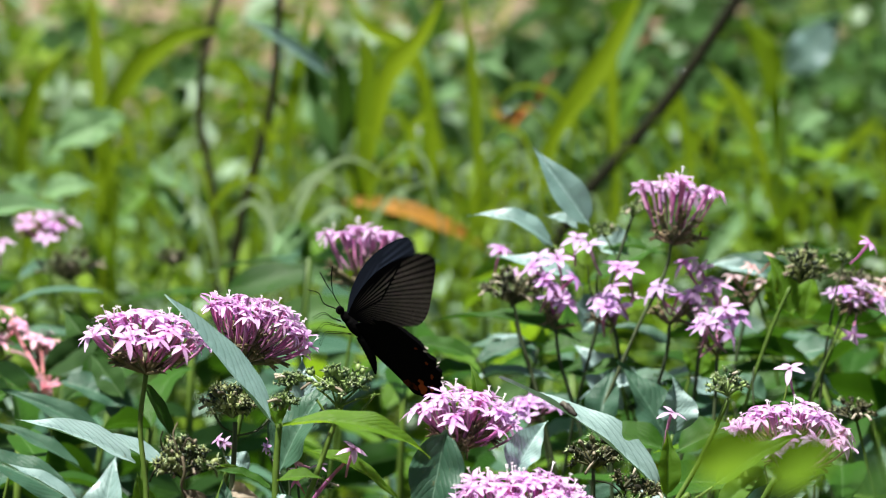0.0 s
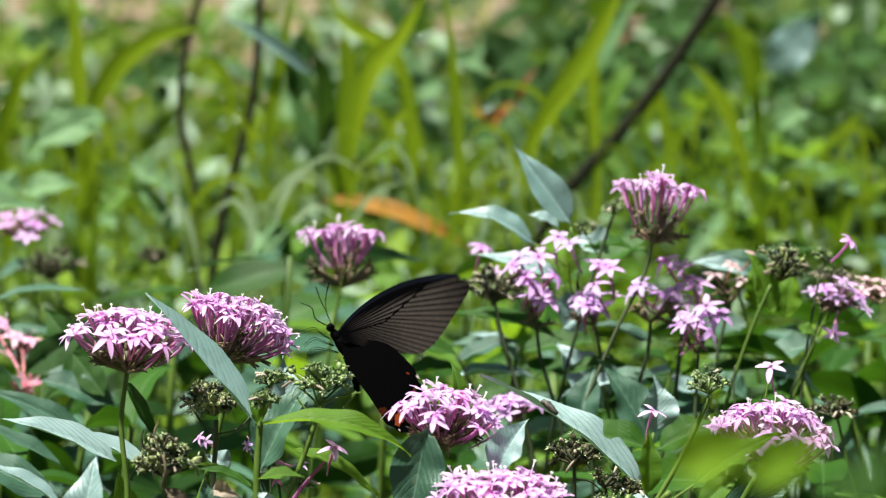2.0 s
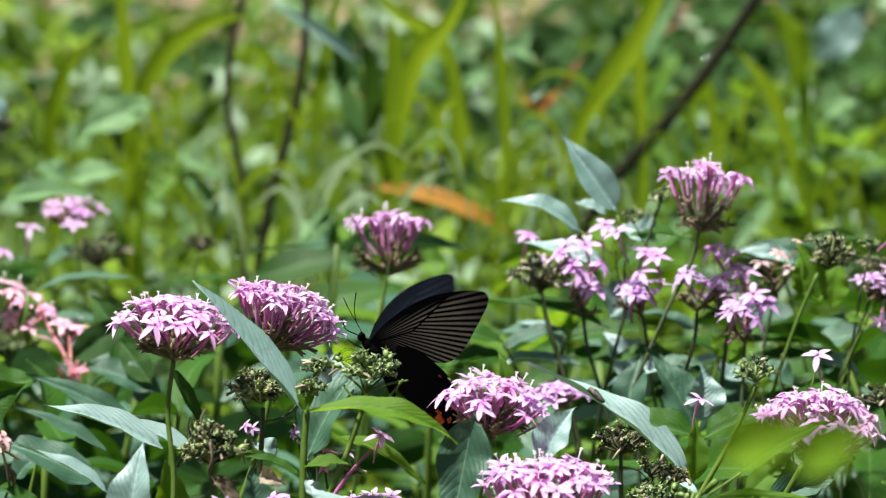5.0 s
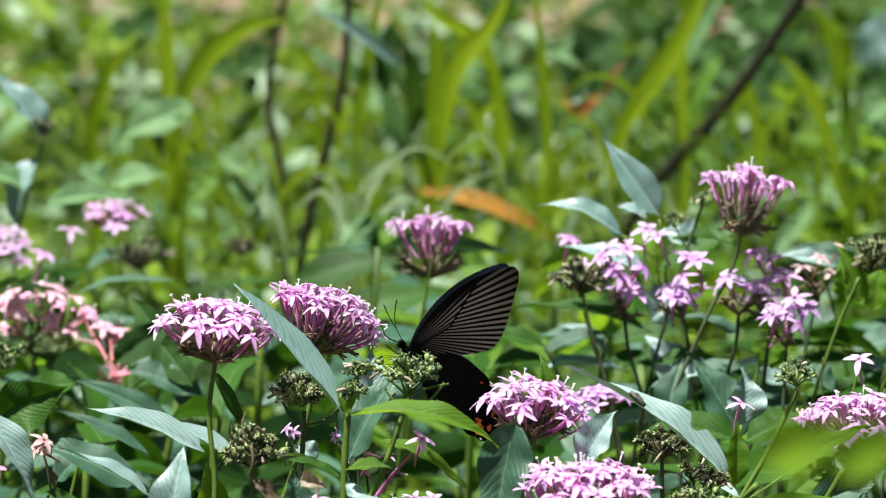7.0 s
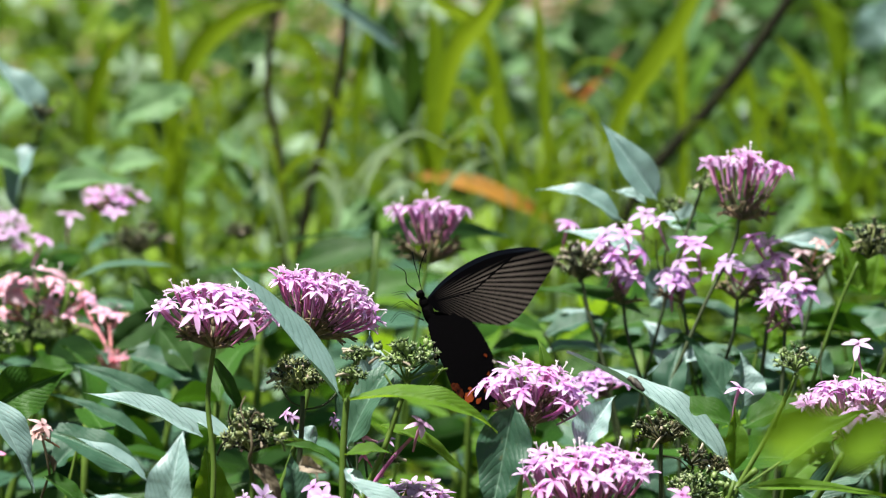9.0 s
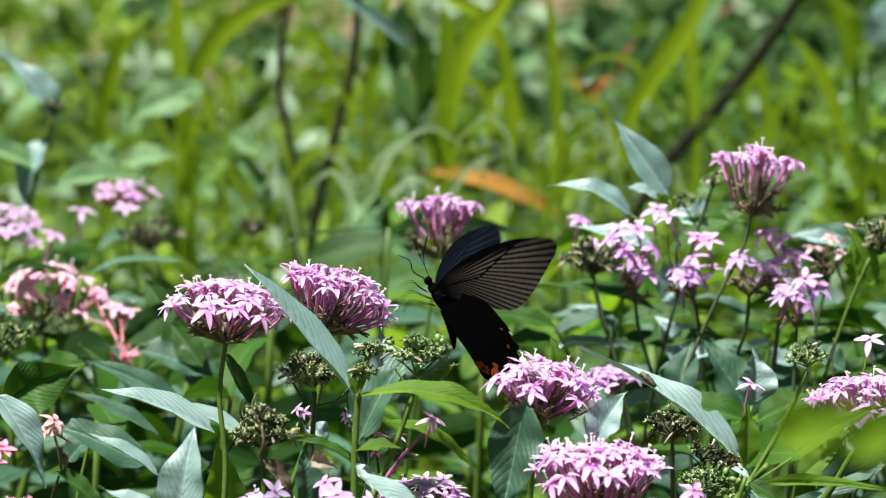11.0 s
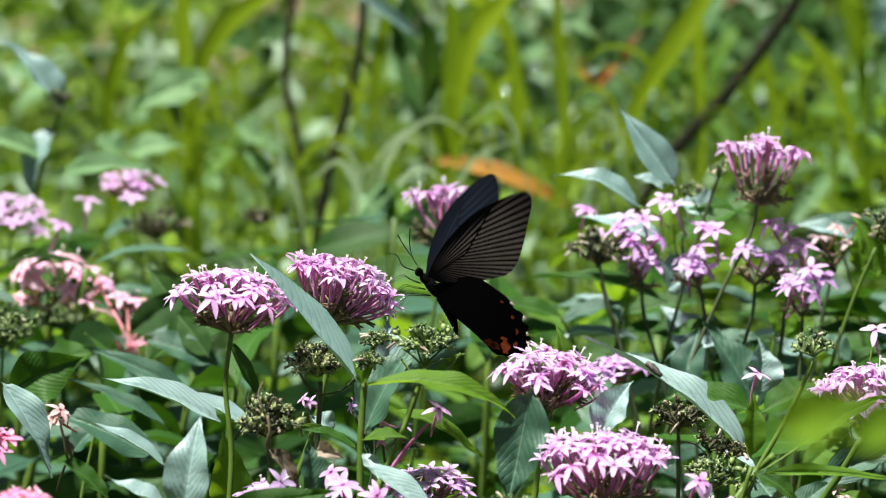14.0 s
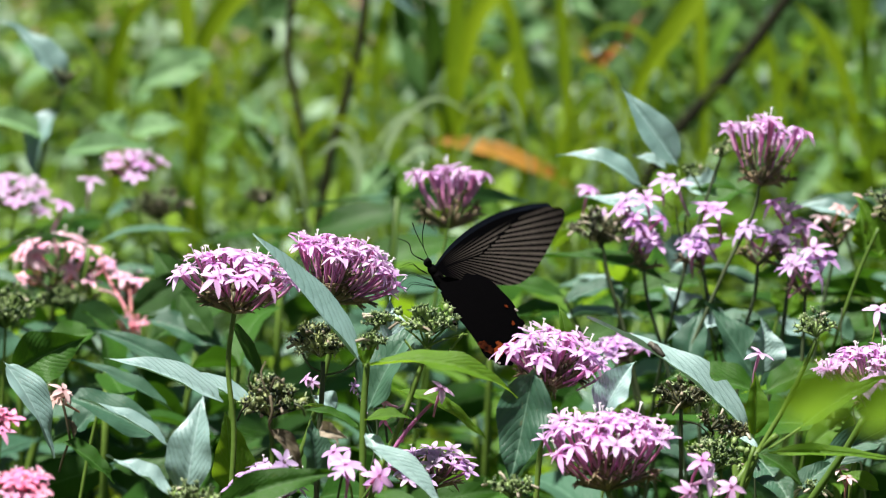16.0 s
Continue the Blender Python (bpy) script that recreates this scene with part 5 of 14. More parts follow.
s = thing("pentas_plant", (0.0992, 2.6833, 0.0000), "thin pentas stalk with one lilac flower", "flower", "flowering stems in the bed")
stem_part(s, [(0.0992, 2.6833, 0.0000), (0.0987, 2.6683, 0.2224), (0.0964, 2.6533, 0.4449), (0.0951, 2.6594, 0.4735), (0.0980, 2.6619, 0.4849)], 0.00054, 0.00049, STEM_DARK)

s = thing("pentas_plant", (-0.1090, 2.5886, 0.0000), "pentas stem with a shrivelled brown-green seed head", "flower", "spent seed heads in the bed")
stem_part(s, [(-0.1090, 2.5886, 0.0000), (-0.1088, 2.5736, 0.2229), (-0.1080, 2.5586, 0.4458), (-0.1076, 2.5635, 0.4688), (-0.1086, 2.5662, 0.4815)], 0.00142, 0.00106, STEM)
seeds(s, (-0.1082, 2.5663, 0.4836), 0.0104, (-0.0545, 0.1815, 0.9834), SEED_DRY, 1, 84, 1.2)
stem_part(s, [(-0.1081, 2.5560, 0.4863), (-0.1098, 2.5530, 0.4955), (-0.1118, 2.5560, 0.5020), (-0.1100, 2.5600, 0.5058)], 0.00040, 0.00030, DRY_LEAF, "withered_stalk", 4, 6)
stem_part(s, [(-0.1078, 2.5500, 0.4962), (-0.1049, 2.5480, 0.5019), (-0.1014, 2.5480, 0.4979), (-0.0999, 2.5500, 0.4938)], 0.00050, 0.00030, DRY_LEAF, "withered_stalk", 4, 6)
stem_part(s, [(-0.1157, 2.5530, 0.4954), (-0.1168, 2.5530, 0.4998), (-0.1158, 2.5530, 0.5039)], 0.00040, 0.00030, TWIG, "withered_stalk", 4, 6)
stem_part(s, [(-0.1078, 2.5490, 0.4940), (-0.1068, 2.5470, 0.4873), (-0.1083, 2.5490, 0.4815), (-0.1061, 2.5520, 0.4752)], 0.00070, 0.00050, DRY_LEAF, "withered_stalk", 4, 6)
stem_part(s, [(-0.1169, 2.5530, 0.4894), (-0.1197, 2.5520, 0.4865), (-0.1216, 2.5530, 0.4822)], 0.00050, 0.00040, TWIG, "withered_stalk", 4, 6)
stem_part(s, [(-0.0981, 2.5530, 0.4895), (-0.0948, 2.5520, 0.4881), (-0.0935, 2.5530, 0.4840)], 0.00060, 0.00040, SEED_DRY, "withered_stalk", 4, 6)
leaf(s, (-0.1081, 2.5552, 0.4781), (-0.0947, 2.5515, 0.4597), 0.0075, 30, 0.18, DRY_LEAF, 0.5, 1.6, broad=0.75)

s = thing("pentas_plant", (-0.0923, 2.6470, 0.0000), "pentas stem with a spent head of green seed capsules", "flower", "spent seed heads in the bed")
stem_part(s, [(-0.0923, 2.6470, 0.0000), (-0.0921, 2.6320, 0.2154), (-0.0912, 2.6170, 0.4309), (-0.0907, 2.6215, 0.4521), (-0.0889, 2.6271, 0.4780), (-0.0885, 2.6296, 0.4898)], 0.00146, 0.00108, STEM_DARK)
stem_part(s, [(-0.0721, 2.6306, 0.4933), (-0.0793, 2.6290, 0.4862), (-0.0884, 2.6283, 0.4839)], 0.00060, 0.00048, STEM_DARK, "stalk", 4, 6)
stem_part(s, [(-0.0974, 2.6302, 0.4933), (-0.0937, 2.6290, 0.4874), (-0.0884, 2.6286, 0.4851)], 0.00060, 0.00048, STEM_DARK, "stalk", 4, 6)
seeds(s, (-0.0897, 2.6307, 0.4950), 0.0111, (0.0000, 0.1815, 0.9834), SEED_DRY, 2, 46, 0.7)

s = thing("pentas_plant", (-0.0711, 2.6085, 0.0000), "pentas stem with a spent head of green seed capsules", "flower", "spent seed heads in the bed")
stem_part(s, [(-0.0711, 2.6085, 0.0000), (-0.0710, 2.5935, 0.2204), (-0.0704, 2.5785, 0.4408), (-0.0698, 2.5879, 0.4849), (-0.0686, 2.5909, 0.4988)], 0.00183, 0.00142, STEM)
stem_part(s, [(-0.0698, 2.5906, 0.4965), (-0.0689, 2.5918, 0.5021), (-0.0668, 2.5930, 0.5074), (-0.0644, 2.5946, 0.5151)], 0.00107, 0.00085, STEM, "stalk", 4, 6)
leaf(s, (-0.0695, 2.5860, 0.4986), (-0.0738, 2.5882, 0.5097), 0.0038, 30, 0.05, FRESH_LEAF, 0.25, 1.0, broad=0.75)
leaf(s, (-0.0692, 2.5860, 0.4986), (-0.0636, 2.5884, 0.5097), 0.0038, 30, 0.05, FRESH_LEAF, 0.25, 1.0, broad=0.75)
seeds(s, (-0.0644, 2.5943, 0.5146), 0.0047, (0.0091, 0.1815, 0.9833), SEED, 3, 34, 0.7)
seeds(s, (-0.0665, 2.5828, 0.5085), 0.0045, (0.0000, 0.1726, 0.9850), SEED, 4, 24, 0.6)
leaf(s, (-0.0710, 2.5906, 0.4977), (-0.1158, 2.6016, 0.5522), 0.0157, 62, 0.0, PALE_SHEEN_LEAF, 0.3, 0.4, broad=0.75, label="leaf pointing up, sky sheen in its pale colour")
leaf(s, (-0.0667, 2.5613, 0.5038), (-0.0050, 2.5598, 0.4925), 0.0122, 62, 0.12, FRESH_LEAF, 0.25, 1.0, broad=0.75, label="yellow-green sunlit leaf")
leaf(s, (-0.0605, 2.6485, 0.4805), (-0.0606, 2.6553, 0.5125), 0.0170, 25, 0.06, PALE_SHEEN_LEAF, 0.25, 1.0, broad=0.75)
leaf(s, (-0.0696, 2.6253, 0.4686), (-0.0469, 2.6342, 0.5086), 0.0217, 40, 0.05, TEAL_LEAF, 0.25, 1.0, broad=0.75)
leaf(s, (-0.0692, 2.5662, 0.4792), (-0.0480, 2.5667, 0.4798), 0.0080, 60, 0.08, FRESH_LEAF, 0.25, 1.0, broad=0.75)
leaf(s, (-0.0572, 2.6080, 0.4826), (-0.0184, 2.6044, 0.4627), 0.0086, 60, 0.08, FRESH_LEAF, 0.25, 1.0, broad=0.75)
leaf(s, (-0.0375, 2.6100, 0.4978), (-0.0048, 2.6100, 0.4794), 0.0048, 72, 0.06, PALE_SHEEN_LEAF, 0.25, 0.4, broad=0.75)
leaf(s, (-0.0719, 2.5850, 0.4708), (-0.0944, 2.5850, 0.4798), 0.0062, 66, 0.08, PENTAS_LEAF, 0.25, 1.0, broad=0.75)
leaf(s, (-0.0692, 2.5700, 0.4725), (-0.0614, 2.5600, 0.4629), 0.0075, 35, 0.08, PALE_SHEEN_LEAF, 0.25, 1.0, broad=0.8)
leaf(s, (-0.0825, 2.6200, 0.4677), (-0.0974, 2.6200, 0.4731), 0.0050, 60, 0.10, FRESH_LEAF, 0.25, 1.0, broad=0.8)
leaf(s, (-0.0838, 2.6600, 0.4606), (-0.0947, 2.6600, 0.4676), 0.0110, 40, 0.08, PALE_SHEEN_LEAF, 0.25, 1.0, broad=0.8)

s = thing("pentas_plant", (-0.0888, 2.6129, 0.0000), "pentas stem with a spent head of green seed capsules", "flower", "spent seed heads in the bed")
stem_part(s, [(-0.0888, 2.6129, 0.0000), (-0.0855, 2.5979, 0.2186), (-0.0686, 2.5829, 0.4372), (-0.0639, 2.5859, 0.4512), (-0.0533, 2.5913, 0.4756), (-0.0462, 2.5956, 0.4954), (-0.0415, 2.5981, 0.5070)], 0.00144, 0.00107, STEM)
seeds(s, (-0.0414, 2.5944, 0.5137), 0.0142, (0.0485, -0.0442, 0.9978), SEED, 5, 36, 0.42)
stem_part(s, [(-0.0440, 2.5927, 0.5048), (-0.0485, 2.5936, 0.5092), (-0.0530, 2.5943, 0.5127)], 0.00059, 0.00047, STEM, "stalk", 4, 6)
stem_part(s, [(-0.0440, 2.5927, 0.5048), (-0.0459, 2.5938, 0.5100), (-0.0478, 2.5949, 0.5155)], 0.00059, 0.00047, STEM, "stalk", 4, 6)
stem_part(s, [(-0.0440, 2.5927, 0.5048), (-0.0428, 2.5939, 0.5103), (-0.0416, 2.5952, 0.5165)], 0.00059, 0.00047, STEM, "stalk", 4, 6)
stem_part(s, [(-0.0440, 2.5927, 0.5048), (-0.0388, 2.5938, 0.5097), (-0.0336, 2.5949, 0.5146)], 0.00059, 0.00047, STEM, "stalk", 4, 6)
stem_part(s, [(-0.0440, 2.5927, 0.5048), (-0.0352, 2.5936, 0.5083), (-0.0264, 2.5940, 0.5100)], 0.00059, 0.00047, STEM, "stalk", 4, 6)
stem_part(s, [(-0.0283, 2.5939, 0.5104), (-0.0354, 2.5921, 0.5023), (-0.0454, 2.5910, 0.4977)], 0.00059, 0.00047, STEM, "stalk", 4, 6)
stem_part(s, [(-0.0532, 2.5931, 0.5081), (-0.0485, 2.5917, 0.5011), (-0.0459, 2.5908, 0.4970)], 0.00059, 0.00047, STEM, "stalk", 4, 6)

s = thing("pentas_plant", (0.0613, 2.6149, 0.0000), "pentas stem with a spent head of green seed capsules", "flower", "spent seed heads in the bed")
stem_part(s, [(0.0613, 2.6149, 0.0000), (0.0672, 2.5999, 0.2315), (0.0963, 2.5849, 0.4630), (0.1058, 2.5882, 0.4792), (0.1141, 2.5915, 0.4955), (0.1200, 2.5941, 0.5083)], 0.00130, 0.00095, STEM)
seeds(s, (0.1196, 2.5948, 0.5118), 0.0081, (0.0000, 0.1815, 0.9834), SEED, 6, 34, 0.85)
leaf(s, (0.0932, 2.5664, 0.4724), (0.0932, 2.5720, 0.5001), 0.0099, 20, 0.03, FRESH_LEAF, 0.25, 1.0, broad=0.75)
leaf(s, (0.0935, 2.6054, 0.4633), (0.0241, 2.6155, 0.5132), 0.0155, 52, 0.07, PALE_SHEEN_LEAF, 0.3, 1.0, broad=0.75, bite=-1, label="long leaf with a nibbled edge, sky sheen in its pale colour")
leaf(s, (0.1108, 2.5283, 0.4860), (0.1452, 2.5327, 0.5073), 0.0116, 42, 0.05, FRESH_LEAF, 0.25, 1.0, broad=0.75)
stem_part(s, [(0.1113, 2.5381, 0.4836), (0.1050, 2.5372, 0.4795), (0.0980, 2.5363, 0.4749)], 0.00058, 0.00047, STEM, "stalk", 4, 6)

s = thing("pentas_plant", (0.0421, 2.9180, 0.0000), "pentas stem with a spent head of green seed capsules", "flower", "spent seed heads in the bed")
stem_part(s, [(0.0767, 2.9180, 0.0000), (0.0723, 2.9030, 0.2233), (0.0434, 2.8880, 0.4465), (0.0357, 2.8935, 0.4723), (0.0330, 2.8962, 0.4852)], 0.00105, 0.00069, STEM_DARK)
seeds(s, (0.0325, 2.8970, 0.4891), 0.0158, (0.0000, 0.1815, 0.9834), SEED_BROWN, 7, 46, 0.7)

s = thing("pentas_plant", (0.1408, 2.8782, 0.0000), "pentas stem with a spent head of green seed capsules", "flower", "spent seed heads in the bed")
stem_part(s, [(0.1027, 2.8782, 0.0000), (0.1080, 2.8632, 0.2274), (0.1415, 2.8482, 0.4549), (0.1529, 2.8544, 0.4855), (0.1599, 2.8575, 0.5008)], 0.00103, 0.00078, STEM)
seeds(s, (0.1646, 2.8585, 0.5054), 0.0094, (0.0091, 0.1815, 0.9833), SEED_DRY, 8, 44, 1.5)
leaf(s, (0.1539, 2.8750, 0.4864), (0.1526, 2.8788, 0.5049), 0.0131, 25, 0.05, FRESH_LEAF, 0.25, 1.0, broad=0.75)
leaf(s, (0.1689, 2.8837, 0.4792), (0.1721, 2.8884, 0.5024), 0.0142, 25, 0.05, FRESH_LEAF, 0.25, 1.0, broad=0.75)
leaf(s, (0.1610, 2.8650, 0.4854), (0.1505, 2.8707, 0.5135), 0.0157, 40, 0.05, FRESH_LEAF, 0.25, 1.0, broad=0.75)

s = thing("pentas_plant", (0.0785, 2.9264, 0.0000), "pentas stem with a spent head of green seed capsules", "flower", "spent seed heads in the bed")
stem_part(s, [(0.0336, 2.9264, 0.0000), (0.0389, 2.9114, 0.2413), (0.0744, 2.8964, 0.4827), (0.0847, 2.9031, 0.5136), (0.0889, 2.9056, 0.5253)], 0.00093, 0.00069, STEM_DARK)
seeds(s, (0.0886, 2.9058, 0.5265), 0.0069, (0.0000, 0.1815, 0.9834), SEED, 9, 18, 0.7)
seeds(s, (0.0762, 2.9134, 0.5148), 0.0053, (0.0000, 0.1815, 0.9834), SEED, 10, 15, 0.7)
stem_part(s, [(0.0762, 2.9131, 0.5137), (0.0807, 2.9114, 0.5052), (0.0861, 2.9092, 0.4948)], 0.00053, 0.00042, STEM, "stalk", 4, 6)

s = thing("pentas_plant", (-0.2347, 2.8891, 0.0000), "pentas stem with a spent head of green seed capsules", "flower", "spent seed heads in the bed")
stem_part(s, [(-0.2595, 2.8891, 0.0000), (-0.2580, 2.8741, 0.2126), (-0.2450, 2.8591, 0.4253), (-0.2437, 2.8645, 0.4509)], 0.00104, 0.00069, STEM)
seeds(s, (-0.2437, 2.8656, 0.4561), 0.0184, (0.0000, 0.1815, 0.9834), SEED, 12, 50, 0.7)

s = thing("pentas_plant", (0.0641, 2.6542, 0.0000), "pentas stem with a spent head of green seed capsules", "flower", "spent seed heads in the bed")
stem_part(s, [(0.0641, 2.6542, 0.0000), (0.0641, 2.6392, 0.2279), (0.0641, 2.6242, 0.4557), (0.0641, 2.6271, 0.4699)], 0.00106, 0.00084, STEM_DARK)
seeds(s, (0.0641, 2.6278, 0.4734), 0.0106, (0.0000, 0.1815, 0.9834), SEED_BROWN, 13, 36, 0.7)

s = thing("pentas_plant", (0.0856, 2.6101, 0.0000), "pentas stem with a spent head of green seed capsules", "flower", "spent seed heads in the bed")
stem_part(s, [(0.0856, 2.6101, 0.0000), (0.0848, 2.5951, 0.2192), (0.0810, 2.5801, 0.4385), (0.0798, 2.5836, 0.4547)], 0.00104, 0.00083, STEM)
seeds(s, (0.0767, 2.5841, 0.4575), 0.0128, (0.0000, 0.1815, 0.9834), SEED, 14, 46, 0.7)

s = thing("pentas_plant", (-0.0076, 2.5493, 0.0000), "pentas stem with a spent head of green seed capsules", "flower", "spent seed heads in the bed")
stem_part(s, [(-0.0076, 2.5493, 0.0000), (-0.0076, 2.5343, 0.2233), (-0.0078, 2.5193, 0.4466), (-0.0078, 2.5217, 0.4579)], 0.00115, 0.00093, STEM)
seeds(s, (-0.0078, 2.5222, 0.4602), 0.0093, (0.0000, 0.1726, 0.9850), SEED, 15, 36, 0.5)

s = thing("pentas_plant", (-0.1897, 3.2544, 0.0000), "pentas stem with a spent head of green seed capsules", "flower", "spent seed heads in the bed")
stem_part(s, [(-0.1387, 3.2544, 0.0000), (-0.1442, 3.2394, 0.1981), (-0.1820, 3.2244, 0.3962), (-0.1940, 3.2309, 0.4280)], 0.00104, 0.00077, STEM_DARK)
seeds(s, (-0.1940, 3.2315, 0.4308), 0.0159, (0.0000, 0.1815, 0.9834), SEED_BROWN, 16, 40, 0.7)

s = thing("pentas_plant", (0.1735, 2.9159, 0.0000), "pentas stem with a spent head of green seed capsules", "flower", "spent seed heads in the bed")
stem_part(s, [(0.1299, 2.9159, 0.0000), (0.1355, 2.9009, 0.2188), (0.1714, 2.8859, 0.4377), (0.1837, 2.8922, 0.4687), (0.1943, 2.8964, 0.4894)], 0.00093, 0.00069, STEM)
seeds(s, (0.1928, 2.9073, 0.4926), 0.0079, (0.0000, 0.1815, 0.9834), SEED_BROWN, 17, 24, 0.8)

s = thing("pentas_plant", (0.1787, 2.8113, 0.0000), "pentas stem with a spent head of green seed capsules", "flower", "spent seed heads in the bed")
stem_part(s, [(0.2331, 2.8113, 0.0000), (0.2284, 2.7963, 0.2125), (0.1938, 2.7813, 0.4251), (0.1865, 2.7873, 0.4546)], 0.00090, 0.00067, STEM)
seeds(s, (0.1865, 2.7876, 0.4563), 0.0087, (0.0000, 0.1815, 0.9834), SEED_BROWN, 18, 30, 0.8)

s = thing("pentas_plant", (-0.1382, 3.3057, 0.0000), "pentas stem with a faded seed head", "flower", "spent seed heads in the bed")
stem_part(s, [(-0.1755, 3.3057, 0.0000), (-0.1723, 3.2907, 0.1986), (-0.1481, 3.2757, 0.3973), (-0.1431, 3.2810, 0.4236)], 0.00105, 0.00079, STEM)
seeds(s, (-0.1431, 3.2815, 0.4260), 0.0081, (0.0000, 0.1815, 0.9834), SEED_BROWN, 19, 40, 0.7)

s = thing("pentas_plant", (-0.1284, 2.5276, 0.0000), "pentas stem with a spent head of green seed capsules", "flower", "spent seed heads in the bed")
stem_part(s, [(-0.1284, 2.5276, 0.0000), (-0.1296, 2.5126, 0.2247), (-0.1354, 2.4976, 0.4494), (-0.1366, 2.4997, 0.4595)], 0.00114, 0.00092, STEM)
seeds(s, (-0.1366, 2.5002, 0.4618), 0.0101, (0.0000, 0.1726, 0.9850), SEED, 20, 36, 0.5)
leaf(s, (-0.1411, 2.5193, 0.4557), (-0.1348, 2.5286, 0.4988), 0.0195, 15, 0.06, PALE_SHEEN_LEAF, 0.2, 1.0, broad=0.88)
leaf(s, (-0.1458, 2.5003, 0.4629), (-0.1728, 2.5035, 0.4795), 0.0115, 62, 0.03, PALE_SHEEN_LEAF, 0.25, 1.0, broad=0.75)
leaf(s, (-0.1493, 2.5435, 0.4736), (-0.1867, 2.5472, 0.4937), 0.0084, 60, 0.04, PALE_SHEEN_LEAF, 0.25, 1.0, broad=0.75)
leaf(s, (-0.0878, 2.5450, 0.4794), (-0.0753, 2.5400, 0.4783), 0.0069, 15, 0.30, WILT_LEAF, 0.70, 2.2, broad=0.9, label="curled cream leaf scrap")
leaf(s, (-0.0861, 2.5430, 0.4775), (-0.0790, 2.5400, 0.4747), 0.0037, 60, 0.30, WILT_LEAF, 0.60, 1.5, broad=0.75)
leaf(s, (-0.0675, 2.5447, 0.4740), (-0.0347, 2.5397, 0.4484), 0.0140, 60, 0.03, PALE_SHEEN_LEAF, 0.25, 0.4, broad=0.75)
leaf(s, (-0.0892, 2.5608, 0.4550), (-0.0921, 2.5663, 0.4808), 0.0141, 35, 0.05, TEAL_LEAF, 0.25, 1.0, broad=0.75)
leaf(s, (-0.1275, 2.4802, 0.4634), (-0.0773, 2.4842, 0.4785), 0.0142, 22, 0.1, PENTAS_LEAF, 0.25, 1.0, broad=0.75)

s = thing("pentas_plant", (0.0605, 2.9293, 0.0000), "tall leafy pentas shoot with pointed leaves, sky sheen in the pale ones' colour", "leafy shoot")
stem_part(s, [(0.1172, 2.9293, 0.0000), (0.1131, 2.9143, 0.2247), (0.0831, 2.8993, 0.4495), (0.0727, 2.9092, 0.4961), (0.0688, 2.9137, 0.5168)], 0.00105, 0.00070, STEM)
leaf(s, (0.0688, 2.9140, 0.5181), (0.0422, 2.9213, 0.5544), 0.0159, 18, 0.02, PALE_SHEEN_LEAF, 0.25, 0.5, broad=0.75)
leaf(s, (0.0519, 2.9314, 0.5051), (0.0119, 2.9341, 0.5202), 0.0133, 50, 0.12, PALE_SHEEN_LEAF, 0.25, 1.0, broad=0.75)
leaf(s, (0.0639, 2.9332, 0.5129), (0.0479, 2.9344, 0.5194), 0.0080, 50, 0.06, PALE_SHEEN_LEAF, 0.25, 1.0, broad=0.75)
stem_part(s, [(0.0519, 2.9314, 0.5051), (0.0599, 2.9307, 0.5012), (0.0672, 2.9294, 0.4947)], 0.00067, 0.00053, STEM, "stalk", 4, 6)
leaf(s, (0.0664, 2.9179, 0.4889), (0.0191, 2.9203, 0.5032), 0.0122, 50, 0.06, PALE_SHEEN_LEAF, 0.25, 1.0, broad=0.75)
leaf(s, (0.0882, 2.9409, 0.4992), (0.0695, 2.9420, 0.5057), 0.0161, 40, 0.05, PALE_SHEEN_LEAF, 0.25, 1.0, broad=0.75)
leaf(s, (0.0654, 2.9221, 0.4608), (-0.0040, 2.9237, 0.4725), 0.0117, 62, 0.08, PENTAS_LEAF, 0.25, 1.0, broad=0.75)
leaf(s, (0.0656, 2.9330, 0.4638), (0.0856, 2.9367, 0.4795), 0.0214, 30, 0.05, PALE_SHEEN_LEAF, 0.25, 1.0, broad=0.75)
leaf(s, (0.0695, 2.9415, 0.5031), (0.1070, 2.9411, 0.4992), 0.0134, 60, 0.05, PENTAS_LEAF, 0.25, 1.0, broad=0.75)
leaf(s, (0.0680, 2.9865, 0.4745), (0.1359, 2.9931, 0.5011), 0.0163, 60, 0.06, PENTAS_LEAF, 0.25, 1.0, broad=0.75)
leaf(s, (0.0646, 2.8797, 0.4539), (0.1027, 2.8811, 0.4577), 0.0105, 65, 0.06, PENTAS_LEAF, 0.25, 1.0, broad=0.75)

s = thing("pentas_plant", (0.1564, 3.0101, 0.0000), "leafy pentas shoot with broad leaves", "leafy shoot")
stem_part(s, [(0.1874, 3.0101, 0.0000), (0.1834, 2.9951, 0.2248), (0.1571, 2.9801, 0.4495), (0.1485, 2.9867, 0.4815)], 0.00108, 0.00071, STEM)
leaf(s, (0.1676, 2.9867, 0.4815), (0.1268, 2.9875, 0.4855), 0.0125, 35, 0.08, TEAL_LEAF, 0.25, 1.0, broad=0.75)
leaf(s, (0.1504, 2.9954, 0.4742), (0.1954, 2.9986, 0.4902), 0.0153, 55, 0.08, PENTAS_LEAF, 0.25, 1.0, broad=0.75)
leaf(s, (0.1485, 2.9823, 0.4602), (0.1240, 2.9856, 0.4762), 0.0163, 40, 0.06, PENTAS_LEAF, 0.25, 1.0, broad=0.75)

s = thing("pentas_plant", (0.1036, 2.8118, 0.0000), "leafy pentas shoot with broad leaves", "leafy shoot")
